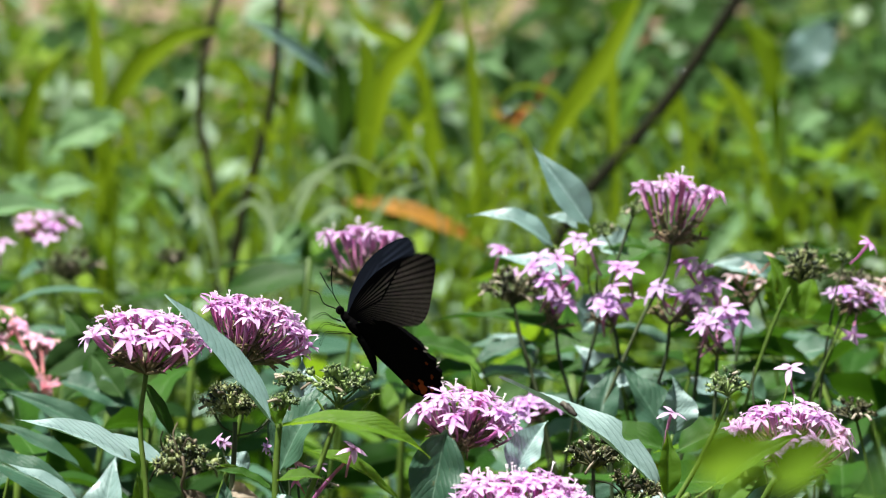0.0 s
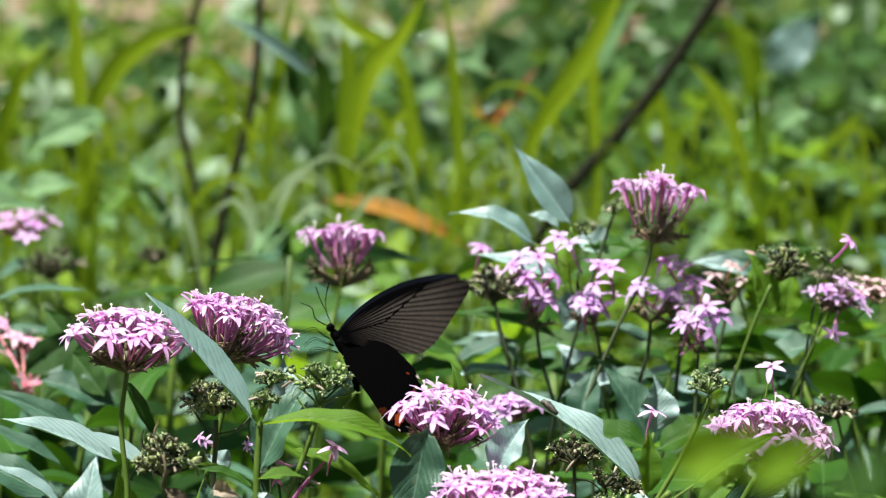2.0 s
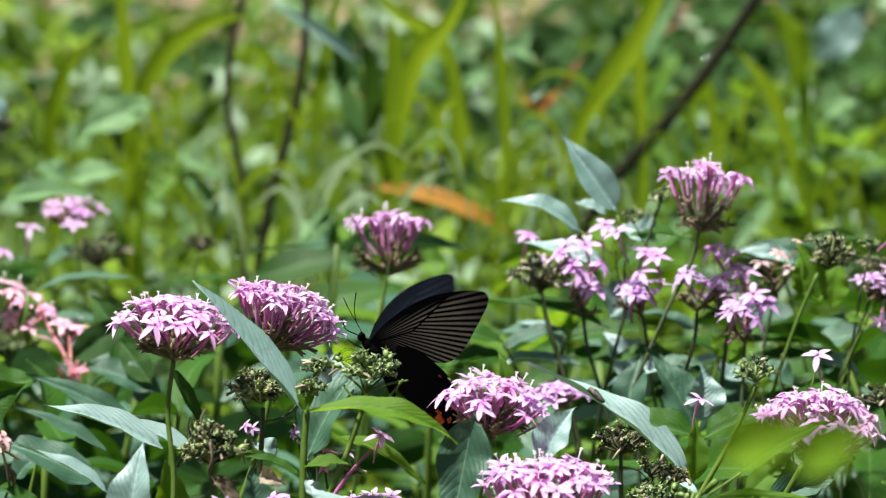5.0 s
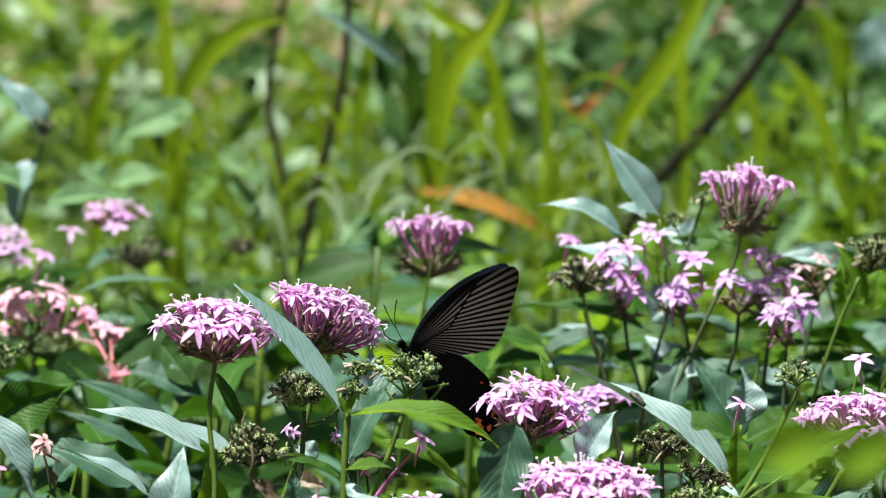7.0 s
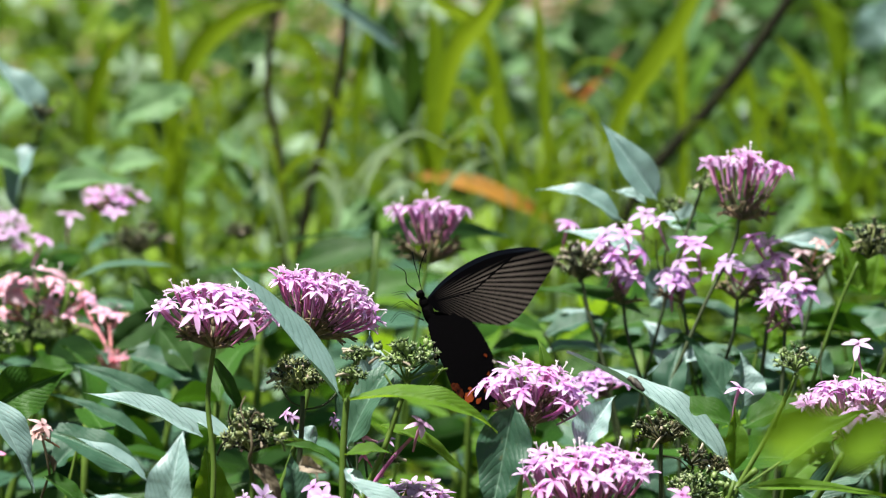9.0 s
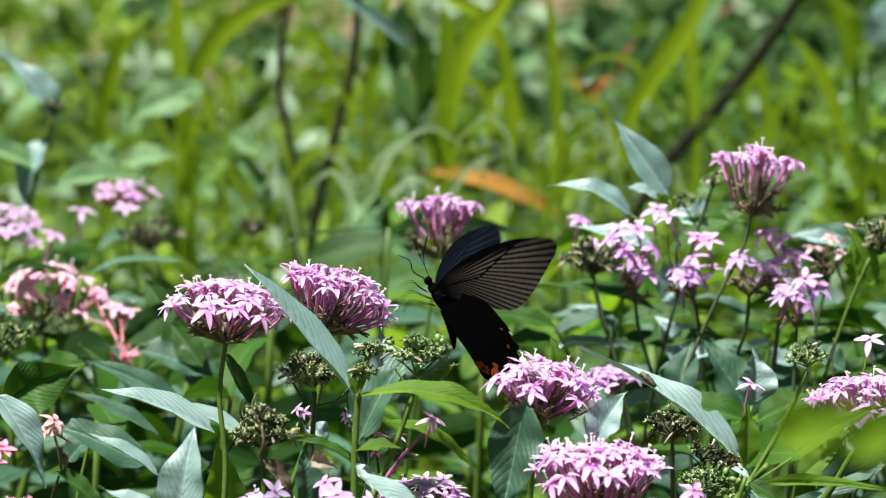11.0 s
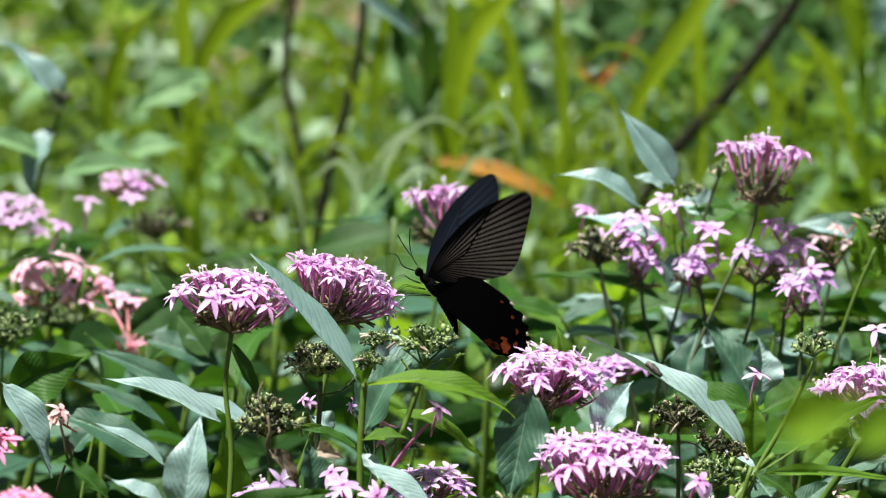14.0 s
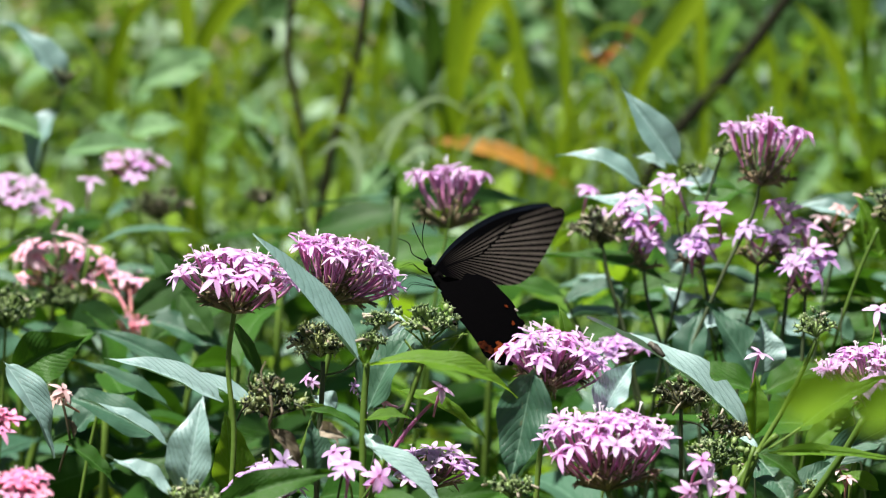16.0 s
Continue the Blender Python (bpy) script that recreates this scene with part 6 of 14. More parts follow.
stem_part(s, [(0.0711, 2.8118, 0.0000), (0.0746, 2.7968, 0.2138), (0.0994, 2.7818, 0.4276), (0.1036, 2.7859, 0.4476)], 0.00101, 0.00067, STEM)
leaf(s, (0.1048, 2.7859, 0.4476), (0.1036, 2.7910, 0.4731), 0.0179, 20, 0.04, PALE_SHEEN_LEAF, 0.25, 1.0, broad=0.75)
leaf(s, (0.1063, 2.8233, 0.4308), (0.0791, 2.8315, 0.4714), 0.0233, 35, 0.06, TEAL_LEAF, 0.25, 1.0, broad=0.75)
leaf(s, (0.1043, 2.8038, 0.4355), (0.0581, 2.8048, 0.4405), 0.0180, 50, 0.08, PENTAS_LEAF, 0.25, 1.0, broad=0.75)
leaf(s, (0.1056, 2.8038, 0.4355), (0.1403, 2.8058, 0.4455), 0.0180, 50, 0.08, PENTAS_LEAF, 0.25, 1.0, broad=0.75)

s = thing("pentas_plant", (0.0944, 2.9519, 0.0000), "leafy pentas shoot with bluish leaves under the flowers", "leafy shoot")
stem_part(s, [(0.1266, 2.9519, 0.0000), (0.1223, 2.9369, 0.2049), (0.0948, 2.9219, 0.4098), (0.0882, 2.9262, 0.4308), (0.0798, 2.9306, 0.4517)], 0.00094, 0.00060, STEM_DARK)
leaf(s, (0.0852, 2.9254, 0.4269), (0.0624, 2.9317, 0.4583), 0.0246, 30, 0.05, PALE_SHEEN_LEAF, 0.25, 1.0, broad=0.75)
leaf(s, (0.0825, 2.9279, 0.4386), (0.1119, 2.9288, 0.4413), 0.0123, 60, 0.06, TEAL_LEAF, 0.25, 1.0, broad=0.75)
leaf(s, (0.0817, 2.9496, 0.4448), (0.0521, 2.9475, 0.4369), 0.0119, 60, 0.08, PENTAS_LEAF, 0.25, 1.0, broad=0.75)
leaf(s, (0.1086, 2.9516, 0.4527), (0.0776, 2.9531, 0.4619), 0.0108, 60, 0.08, TEAL_LEAF, 0.25, 1.0, broad=0.75)

s = thing("pentas_plant", (0.1217, 2.9372, 0.0000), "fresh green pentas shoot tip between flower stems", "leafy shoot")
stem_part(s, [(0.0766, 2.9372, 0.0000), (0.0810, 2.9222, 0.2176), (0.1133, 2.9072, 0.4353), (0.1183, 2.9116, 0.4561)], 0.00082, 0.00060, STEM)
leaf(s, (0.1200, 2.9099, 0.4483), (0.1130, 2.9126, 0.4613), 0.0117, 30, 0.05, FRESH_LEAF, 0.25, 1.0, broad=0.75)
leaf(s, (0.1205, 2.9098, 0.4477), (0.1263, 2.9130, 0.4626), 0.0106, 30, 0.05, FRESH_LEAF, 0.25, 1.0, broad=0.75)
leaf(s, (0.1205, 2.9094, 0.4457), (0.1391, 2.9114, 0.4540), 0.0090, 55, 0.05, FRESH_LEAF, 0.25, 1.0, broad=0.75)
leaf(s, (0.1200, 2.9262, 0.4282), (0.0999, 2.9292, 0.4439), 0.0139, 50, 0.05, PENTAS_LEAF, 0.25, 1.0, broad=0.75)
leaf(s, (0.1534, 2.9271, 0.4308), (0.1320, 2.9296, 0.4439), 0.0139, 50, 0.05, TEAL_LEAF, 0.25, 1.0, broad=0.75)
leaf(s, (0.1556, 2.9589, 0.4843), (0.1260, 2.9599, 0.4909), 0.0092, 40, 0.06, PALE_SHEEN_LEAF, 0.25, 1.0, broad=0.75)

s = thing("pentas_plant", (0.0214, 2.9710, 0.0000), "leafy pentas shoot with dark pointed leaves", "leafy shoot")
stem_part(s, [(0.0813, 2.9710, 0.0000), (0.0751, 2.9560, 0.2039), (0.0330, 2.9410, 0.4079), (0.0234, 2.9460, 0.4316), (0.0157, 2.9493, 0.4474)], 0.00083, 0.00061, STEM_DARK)
leaf(s, (0.0157, 2.9493, 0.4474), (-0.0214, 2.9502, 0.4540), 0.0108, 50, 0.07, PENTAS_LEAF, 0.25, 1.0, broad=0.75)
leaf(s, (0.0157, 2.9486, 0.4443), (0.0477, 2.9511, 0.4543), 0.0129, 56, 0.07, TEAL_LEAF, 0.25, 1.0, broad=0.75)
leaf(s, (0.0157, 2.9479, 0.4411), (-0.0146, 2.9464, 0.4358), 0.0151, 62, 0.07, PENTAS_LEAF, 0.25, 1.0, broad=0.75)
leaf(s, (0.0157, 2.9473, 0.4379), (0.0561, 2.9473, 0.4353), 0.0108, 68, 0.07, PALE_SHEEN_LEAF, 0.25, 1.0, broad=0.75)

s = thing("pentas_plant", (0.0513, 2.9917, 0.0000), "leafy pentas shoot with dark pointed leaves", "leafy shoot")
stem_part(s, [(0.0025, 2.9917, 0.0000), (0.0066, 2.9767, 0.2036), (0.0365, 2.9617, 0.4073), (0.0423, 2.9667, 0.4312), (0.0456, 2.9700, 0.4471)], 0.00083, 0.00061, STEM_DARK)
leaf(s, (0.0456, 2.9700, 0.4471), (0.0049, 2.9692, 0.4457), 0.0130, 68, 0.07, TEAL_LEAF, 0.25, 1.0, broad=0.75)
leaf(s, (0.0456, 2.9694, 0.4439), (0.0897, 2.9711, 0.4492), 0.0152, 50, 0.07, PENTAS_LEAF, 0.25, 1.0, broad=0.75)
leaf(s, (0.0456, 2.9687, 0.4407), (0.0219, 2.9712, 0.4540), 0.0108, 56, 0.07, PALE_SHEEN_LEAF, 0.25, 1.0, broad=0.75)
leaf(s, (0.0456, 2.9680, 0.4375), (0.0779, 2.9665, 0.4282), 0.0130, 62, 0.07, PENTAS_LEAF, 0.25, 1.0, broad=0.75)

s = thing("pentas_plant", (0.1103, 3.0089, 0.0000), "leafy pentas shoot with dark pointed leaves", "leafy shoot")
stem_part(s, [(0.0508, 3.0089, 0.0000), (0.0560, 2.9939, 0.1940), (0.0923, 2.9789, 0.3880), (0.0999, 2.9839, 0.4121), (0.1046, 2.9873, 0.4281)], 0.00084, 0.00061, STEM_DARK)
leaf(s, (0.1046, 2.9873, 0.4281), (0.0620, 2.9875, 0.4321), 0.0153, 62, 0.07, PENTAS_LEAF, 0.25, 1.0, broad=0.75)
leaf(s, (0.1046, 2.9866, 0.4249), (0.1421, 2.9888, 0.4329), 0.0109, 68, 0.07, PALE_SHEEN_LEAF, 0.25, 1.0, broad=0.75)
leaf(s, (0.1046, 2.9859, 0.4217), (0.0774, 2.9839, 0.4137), 0.0131, 50, 0.07, PENTAS_LEAF, 0.25, 1.0, broad=0.75)
leaf(s, (0.1046, 2.9852, 0.4185), (0.1388, 2.9843, 0.4118), 0.0153, 56, 0.07, TEAL_LEAF, 0.25, 1.0, broad=0.75)

s = thing("pentas_plant", (0.1440, 2.9682, 0.0000), "leafy pentas shoot with dark pointed leaves", "leafy shoot")
stem_part(s, [(0.1653, 2.9682, 0.0000), (0.1628, 2.9532, 0.1934), (0.1465, 2.9382, 0.3868), (0.1423, 2.9431, 0.4105), (0.1383, 2.9464, 0.4263)], 0.00083, 0.00061, STEM_DARK)
leaf(s, (0.1383, 2.9464, 0.4263), (0.0979, 2.9475, 0.4337), 0.0108, 56, 0.07, PALE_SHEEN_LEAF, 0.25, 1.0, broad=0.75)
leaf(s, (0.1383, 2.9458, 0.4232), (0.1770, 2.9474, 0.4284), 0.0129, 62, 0.07, PENTAS_LEAF, 0.25, 1.0, broad=0.75)
leaf(s, (0.1383, 2.9451, 0.4200), (0.1063, 2.9433, 0.4134), 0.0151, 68, 0.07, TEAL_LEAF, 0.25, 1.0, broad=0.75)
leaf(s, (0.1383, 2.9445, 0.4168), (0.1686, 2.9482, 0.4327), 0.0108, 50, 0.07, PENTAS_LEAF, 0.25, 1.0, broad=0.75)

s = thing("pentas_plant", (0.1693, 2.9924, 0.0000), "leafy pentas shoot with dark pointed leaves", "leafy shoot")
stem_part(s, [(0.2224, 2.9924, 0.0000), (0.2169, 2.9774, 0.2016), (0.1795, 2.9624, 0.4033), (0.1707, 2.9674, 0.4272), (0.1636, 2.9707, 0.4431)], 0.00083, 0.00061, STEM_DARK)
leaf(s, (0.1636, 2.9707, 0.4431), (0.1296, 2.9714, 0.4484), 0.0130, 50, 0.07, PENTAS_LEAF, 0.25, 1.0, broad=0.75)
leaf(s, (0.1636, 2.9701, 0.4399), (0.1940, 2.9721, 0.4479), 0.0152, 56, 0.07, TEAL_LEAF, 0.25, 1.0, broad=0.75)
leaf(s, (0.1636, 2.9694, 0.4367), (0.1229, 2.9675, 0.4301), 0.0108, 62, 0.07, PENTAS_LEAF, 0.25, 1.0, broad=0.75)
leaf(s, (0.1636, 2.9687, 0.4335), (0.1907, 2.9674, 0.4256), 0.0130, 68, 0.07, PALE_SHEEN_LEAF, 0.25, 1.0, broad=0.75)

s = thing("pentas_plant", (0.0749, 3.0050, 0.0000), "leafy pentas shoot with dark pointed leaves", "leafy shoot")
stem_part(s, [(0.1209, 3.0050, 0.0000), (0.1162, 2.9900, 0.1860), (0.0842, 2.9750, 0.3720), (0.0761, 2.9801, 0.3960), (0.0692, 2.9834, 0.4121)], 0.00084, 0.00061, STEM_DARK)
leaf(s, (0.0692, 2.9834, 0.4121), (0.0317, 2.9835, 0.4147), 0.0153, 68, 0.07, TEAL_LEAF, 0.25, 1.0, broad=0.75)
leaf(s, (0.0692, 2.9827, 0.4089), (0.1067, 2.9846, 0.4155), 0.0109, 50, 0.07, PENTAS_LEAF, 0.25, 1.0, broad=0.75)
leaf(s, (0.0692, 2.9821, 0.4057), (0.0419, 2.9798, 0.3963), 0.0131, 56, 0.07, PALE_SHEEN_LEAF, 0.25, 1.0, broad=0.75)
leaf(s, (0.0692, 2.9814, 0.4024), (0.0999, 2.9849, 0.4171), 0.0153, 62, 0.07, PENTAS_LEAF, 0.25, 1.0, broad=0.75)

s = thing("pentas_plant", (-0.2464, 3.2322, 0.0000), "tall leafy pentas shoot, sky sheen in its pale bluish leaf colour", "leafy shoot")
stem_part(s, [(-0.2686, 3.2322, 0.0000), (-0.2674, 3.2172, 0.2022), (-0.2587, 3.2022, 0.4045), (-0.2560, 3.2114, 0.4474), (-0.2476, 3.2187, 0.4817), (-0.2430, 3.2215, 0.4946)], 0.00116, 0.00077, STEM_DARK)
leaf(s, (-0.2424, 3.2215, 0.4946), (-0.2753, 3.2290, 0.5318), 0.0176, 50, 0.1, PALE_SHEEN_LEAF, 0.25, 1.0, broad=0.75)
leaf(s, (-0.2445, 3.2200, 0.4874), (-0.2569, 3.2119, 0.4502), 0.0180, 48, 0.12, PALE_SHEEN_LEAF, 0.25, 1.0, broad=0.75)
leaf(s, (-0.2429, 3.2150, 0.4640), (-0.1909, 3.2161, 0.4657), 0.0135, 40, 0.1, WEED_BLUE, 0.25, 1.0, broad=0.75)
leaf(s, (-0.2473, 3.2163, 0.4703), (-0.2927, 3.2187, 0.4846), 0.0129, 40, 0.1, WEED_BLUE, 0.25, 1.0, broad=0.75)
seeds(s, (-0.2430, 3.2231, 0.5017), 0.0088, (0.0000, 0.1815, 0.9834), SEED_BROWN, 22, 20, 0.8)

s = thing("pentas_plant", (-0.1814, 2.8008, 0.0000), "leafy pentas shoot with broad dark leaves", "leafy shoot")
stem_part(s, [(-0.2335, 2.8008, 0.0000), (-0.2300, 2.7858, 0.1956), (-0.2035, 2.7708, 0.3912), (-0.1994, 2.7755, 0.4137), (-0.1936, 2.7808, 0.4386)], 0.00101, 0.00067, STEM)
leaf(s, (-0.2321, 2.7632, 0.4528), (-0.1992, 2.7672, 0.4695), 0.0233, 2, 0.1, PENTAS_LEAF, 0.25, 1.0, broad=0.75)
leaf(s, (-0.1529, 2.8222, 0.4366), (-0.2034, 2.8265, 0.4602), 0.0114, 45, 0.05, TEAL_LEAF, 0.25, 1.0, broad=0.75)
leaf(s, (-0.1634, 2.7997, 0.4274), (-0.2092, 2.8039, 0.4505), 0.0087, 60, 0.05, TEAL_LEAF, 0.25, 1.0, broad=0.75)
leaf(s, (-0.1674, 2.7582, 0.4248), (-0.2189, 2.7618, 0.4454), 0.0187, 40, 0.08, TEAL_LEAF, 0.25, 1.0, broad=0.75)
leaf(s, (-0.2071, 2.7970, 0.4173), (-0.1904, 2.8004, 0.4324), 0.0128, 40, 0.05, TEAL_LEAF, 0.25, 1.0, broad=0.75)
leaf(s, (-0.2250, 2.6276, 0.4898), (-0.2025, 2.6194, 0.4497), 0.0154, 45, 0.08, PALE_SHEEN_LEAF, 0.25, 1.0, broad=0.75)
leaf(s, (-0.2048, 2.6990, 0.4374), (-0.1824, 2.6955, 0.4192), 0.0114, 55, 0.06, PENTAS_LEAF, 0.25, 1.0, broad=0.75)
leaf(s, (-0.1810, 2.9250, 0.4413), (-0.1435, 2.9224, 0.4269), 0.0161, 45, 0.06, TEAL_LEAF, 0.25, 1.0, broad=0.75)
leaf(s, (-0.1432, 2.9472, 0.4474), (-0.1822, 2.9423, 0.4263), 0.0226, 30, 0.06, PENTAS_LEAF, 0.25, 1.0, broad=0.75)
floret(s, (-0.2048, 2.7000, 0.4604), (0.50, -0.40, 0.80), 0.90, WILT, 81)
floret(s, (-0.2083, 2.7000, 0.4565), (-0.60, -0.50, 0.50), 0.90, WILT, 82)
floret(s, (-0.2033, 2.7050, 0.4566), (0.80, -0.30, 0.30), 0.80, WILT, 83)
stem_part(s, [(-0.2066, 2.7100, 0.4542), (-0.2047, 2.7100, 0.4465), (-0.2029, 2.7100, 0.4355)], 0.00070, 0.00060, DRY_LEAF, "stalk", 4, 6)
stem_part(s, [(-0.2029, 2.7100, 0.4355), (-0.2061, 2.7120, 0.4268), (-0.2082, 2.7150, 0.4196)], 0.00060, 0.00050, DRY_LEAF, "stalk", 4, 6)
leaf(s, (-0.2039, 2.7050, 0.4464), (-0.2012, 2.7000, 0.4362), 0.0030, 40, 0.20, DRY_LEAF, 0.50, 1.6, broad=0.75)
# dark leaves added behind the head, the shade there put into their colour
leaf(s, (-0.1912, 2.9500, 0.4379), (-0.1610, 2.9700, 0.4558), 0.0150, 8, 0.06, WEED_SHADED, 0.25, 1.0, broad=0.75)
leaf(s, (-0.1606, 2.9600, 0.4385), (-0.1832, 2.9800, 0.4647), 0.0162, 5, 0.06, WEED_SHADED, 0.25, 1.0, broad=0.75)
leaf(s, (-0.1506, 2.9200, 0.4338), (-0.1676, 2.9400, 0.4512), 0.0133, 10, 0.06, WEED_SHADED, 0.25, 1.0, broad=0.75)
leaf(s, (-0.2179, 2.7406, 0.4414), (-0.2083, 2.7424, 0.4493), 0.0075, 30, 0.2, DRY_LEAF, 0.25, 1.5, broad=0.75, label="withered brown leaf scrap")

s = thing("pentas_plant", (0.0651, 2.5714, 0.0000), "leafy pentas shoot in fresh green", "leafy shoot")
stem_part(s, [(0.0651, 2.5714, 0.0000), (0.0683, 2.5564, 0.2242), (0.0845, 2.5414, 0.4484), (0.0926, 2.5469, 0.4736)], 0.00129, 0.00093, STEM)
leaf(s, (0.0962, 2.6000, 0.4551), (0.1104, 2.5750, 0.4399), 0.0156, 20, 0.06, TEAL_LEAF, 0.20, 1.0, broad=0.85)
leaf(s, (0.0976, 2.6200, 0.4531), (0.0779, 2.6300, 0.4605), 0.0062, 60, 0.06, PALE_SHEEN_LEAF, 0.25, 1.0, broad=0.75)
leaf(s, (0.1369, 2.6600, 0.4434), (0.1568, 2.6700, 0.4531), 0.0131, 25, 0.08, TEAL_LEAF, 0.20, 1.0, broad=0.85)
leaf(s, (0.1200, 2.6900, 0.4359), (0.1400, 2.7000, 0.4501), 0.0113, 30, 0.06, FRESH_LEAF, 0.25, 1.0, broad=0.75)
leaf(s, (0.1128, 2.6600, 0.4232), (0.1326, 2.6700, 0.4371), 0.0116, 30, 0.06, TEAL_LEAF, 0.25, 1.0, broad=0.75)
leaf(s, (0.1506, 2.6600, 0.4263), (0.1351, 2.6700, 0.4321), 0.0082, 30, 0.06, FRESH_LEAF, 0.25, 1.0, broad=0.75)
leaf(s, (0.1323, 2.7200, 0.4491), (0.1557, 2.7300, 0.4519), 0.0084, 40, 0.06, FRESH_LEAF, 0.25, 1.0, broad=0.75)
leaf(s, (0.0717, 2.8400, 0.4362), (0.0785, 2.8600, 0.4624), 0.0155, 15, 0.05, TEAL_LEAF, 0.25, 1.0, broad=0.75)
leaf(s, (0.0919, 2.8700, 0.4535), (0.0631, 2.8700, 0.4453), 0.0078, 50, 0.05, PALE_SHEEN_LEAF, 0.25, 1.0, broad=0.75)
stem_part(s, [(0.1180, 2.6400, 0.4233), (0.1288, 2.6400, 0.4396), (0.1359, 2.6400, 0.4508), (0.1425, 2.6400, 0.4628)], 0.00170, 0.00140, STEM, "branch", 4, 6)
stem_part(s, [(0.0855, 2.5750, 0.4496), (0.0915, 2.5800, 0.4569), (0.0956, 2.5850, 0.4618), (0.1034, 2.5850, 0.4691)], 0.00220, 0.00150, STEM, "branch", 4, 6)
seeds(s, (0.1225, 2.6600, 0.4257), 0.0062, (0.0, 0.17, 0.985), SEED, 71, 22, 0.7)
seeds(s, (0.0861, 2.6000, 0.4654), 0.0060, (0.0, 0.17, 0.985), SEED_BROWN, 72, 20, 0.7)
floret(s, (0.0701, 2.5100, 0.4767), (0.30, -0.50, 0.80), 0.95, LILAC, 73)
floret(s, (0.0721, 2.5050, 0.4696), (0.75, -0.55, 0.35), 1.00, LILAC, 74)
floret(s, (0.0818, 2.5050, 0.4668), (0.20, -0.70, 0.70), 1.00, LILAC, 75)
floret(s, (0.0652, 2.5050, 0.4644), (0.50, -0.70, 0.50), 1.00, LILAC, 76)
floret(s, (0.1366, 2.6500, 0.4346), (0.10, -0.20, 0.97), 0.70, WILT, 77)
stem_part(s, [(0.1367, 2.6520, 0.4316), (0.1365, 2.6550, 0.4233), (0.1349, 2.6600, 0.4132)], 0.00050, 0.00040, STEM_DARK, "stalk", 4, 6)
floret(s, (0.1334, 2.6600, 0.4358), (-0.30, -0.10, 0.95), 0.60, WILT, 78)
stem_part(s, [(0.0748, 2.5150, 0.4588), (0.0791, 2.5200, 0.4527), (0.0838, 2.5200, 0.4468)], 0.00120, 0.00100, STEM, "stalk", 4, 6)
leaf(s, (0.0990, 2.5563, 0.4686), (0.1612, 2.5562, 0.4643), 0.0059, 35, 0.05, FRESH_LEAF, 0.25, 1.0, broad=0.75)
leaf(s, (0.0944, 2.5659, 0.4665), (0.1133, 2.5632, 0.4527), 0.0118, 45, 0.08, PENTAS_LEAF, 0.25, 1.0, broad=0.75)
leaf(s, (0.1264, 2.6627, 0.4382), (0.1654, 2.6674, 0.4585), 0.0147, 5, 0.08, TEAL_LEAF, 0.25, 1.0, broad=0.75)

s = thing("pentas_plant", (0.0720, 1.6910, 0.0000), "young lime-green shoot close in front of the flowers", "leafy shoot")
stem_part(s, [(0.0720, 1.6910, 0.0000), (0.0717, 1.6777, 0.4031), (0.0698, 1.6646, 0.6741), (0.0690, 1.6683, 0.6928)], 0.00059, 0.00040, STEM)
leaf(s, (0.0618, 1.5410, 0.7293), (0.0840, 1.5430, 0.7390), 0.0132, 10, 0.05, LIME_LEAF, 0.25, 1.0, broad=0.75)
leaf(s, (0.0781, 1.4978, 0.7378), (0.0984, 1.5000, 0.7485), 0.0126, 10, 0.05, LIME_LEAF, 0.25, 1.0, broad=0.75)

s = thing("pentas_plant", (0.0887, 1.3482, 0.0000), "young lime-green shoot close in front of the flowers", "leafy shoot")
stem_part(s, [(0.0887, 1.3482, 0.0000), (0.0883, 1.3351, 0.4437), (0.0865, 1.3218, 0.7554), (0.0859, 1.3248, 0.7697)], 0.00047, 0.00032, STEM)
leaf(s, (0.0776, 1.1968, 0.8029), (0.0941, 1.1994, 0.8158), 0.0079, 30, 0.05, PENTAS_LEAF, 0.25, 1.0, broad=0.75)

s = thing("bare_sapling", (-0.1272, 3.6188, 0.0000), "thin dark bare sapling rising among the grass", "sapling", "bare saplings")
stem_part(s, [(-0.1272, 3.6188, 0.0000), (-0.1279, 3.6029, 0.1572), (-0.1318, 3.5869, 0.3838), (-0.1334, 3.5915, 0.4062), (-0.1409, 3.6006, 0.4510), (-0.1384, 3.6059, 0.4766), (-0.1259, 3.6156, 0.5246)], 0.00257, 0.00207, TWIG)

s = thing("bare_sapling", (-0.1338, 3.6221, 0.0000), "thin dark bare sapling rising among the grass", "sapling", "bare saplings")
stem_part(s, [(-0.1338, 3.6221, 0.0000), (-0.1309, 3.6061, 0.1599), (-0.1161, 3.5901, 0.3899), (-0.1073, 3.5966, 0.4220), (-0.0992, 3.6031, 0.4539), (-0.0953, 3.6109, 0.4923), (-0.0944, 3.6174, 0.5243)], 0.00295, 0.00237, TWIG)

s = thing("bare_sapling", (0.0240, 3.6272, 0.0000), "thin dark bare sapling rising among the grass", "sapling", "bare saplings")
stem_part(s, [(0.0240, 3.6272, 0.0000), (0.0337, 3.6112, 0.1647), (0.0820, 3.5952, 0.4005), (0.0951, 3.5982, 0.4150), (0.1130, 3.6021, 0.4341), (0.1327, 3.6069, 0.4583), (0.1653, 3.6164, 0.5045), (0.1784, 3.6204, 0.5237)], 0.00411, 0.00340, TWIG)
stem_part(s, [(0.1339, 3.6418, 0.4519), (0.1306, 3.6434, 0.4600), (0.1207, 3.6460, 0.4730)], 0.00108, 0.00086, TWIG, "side_twig", 4, 6)

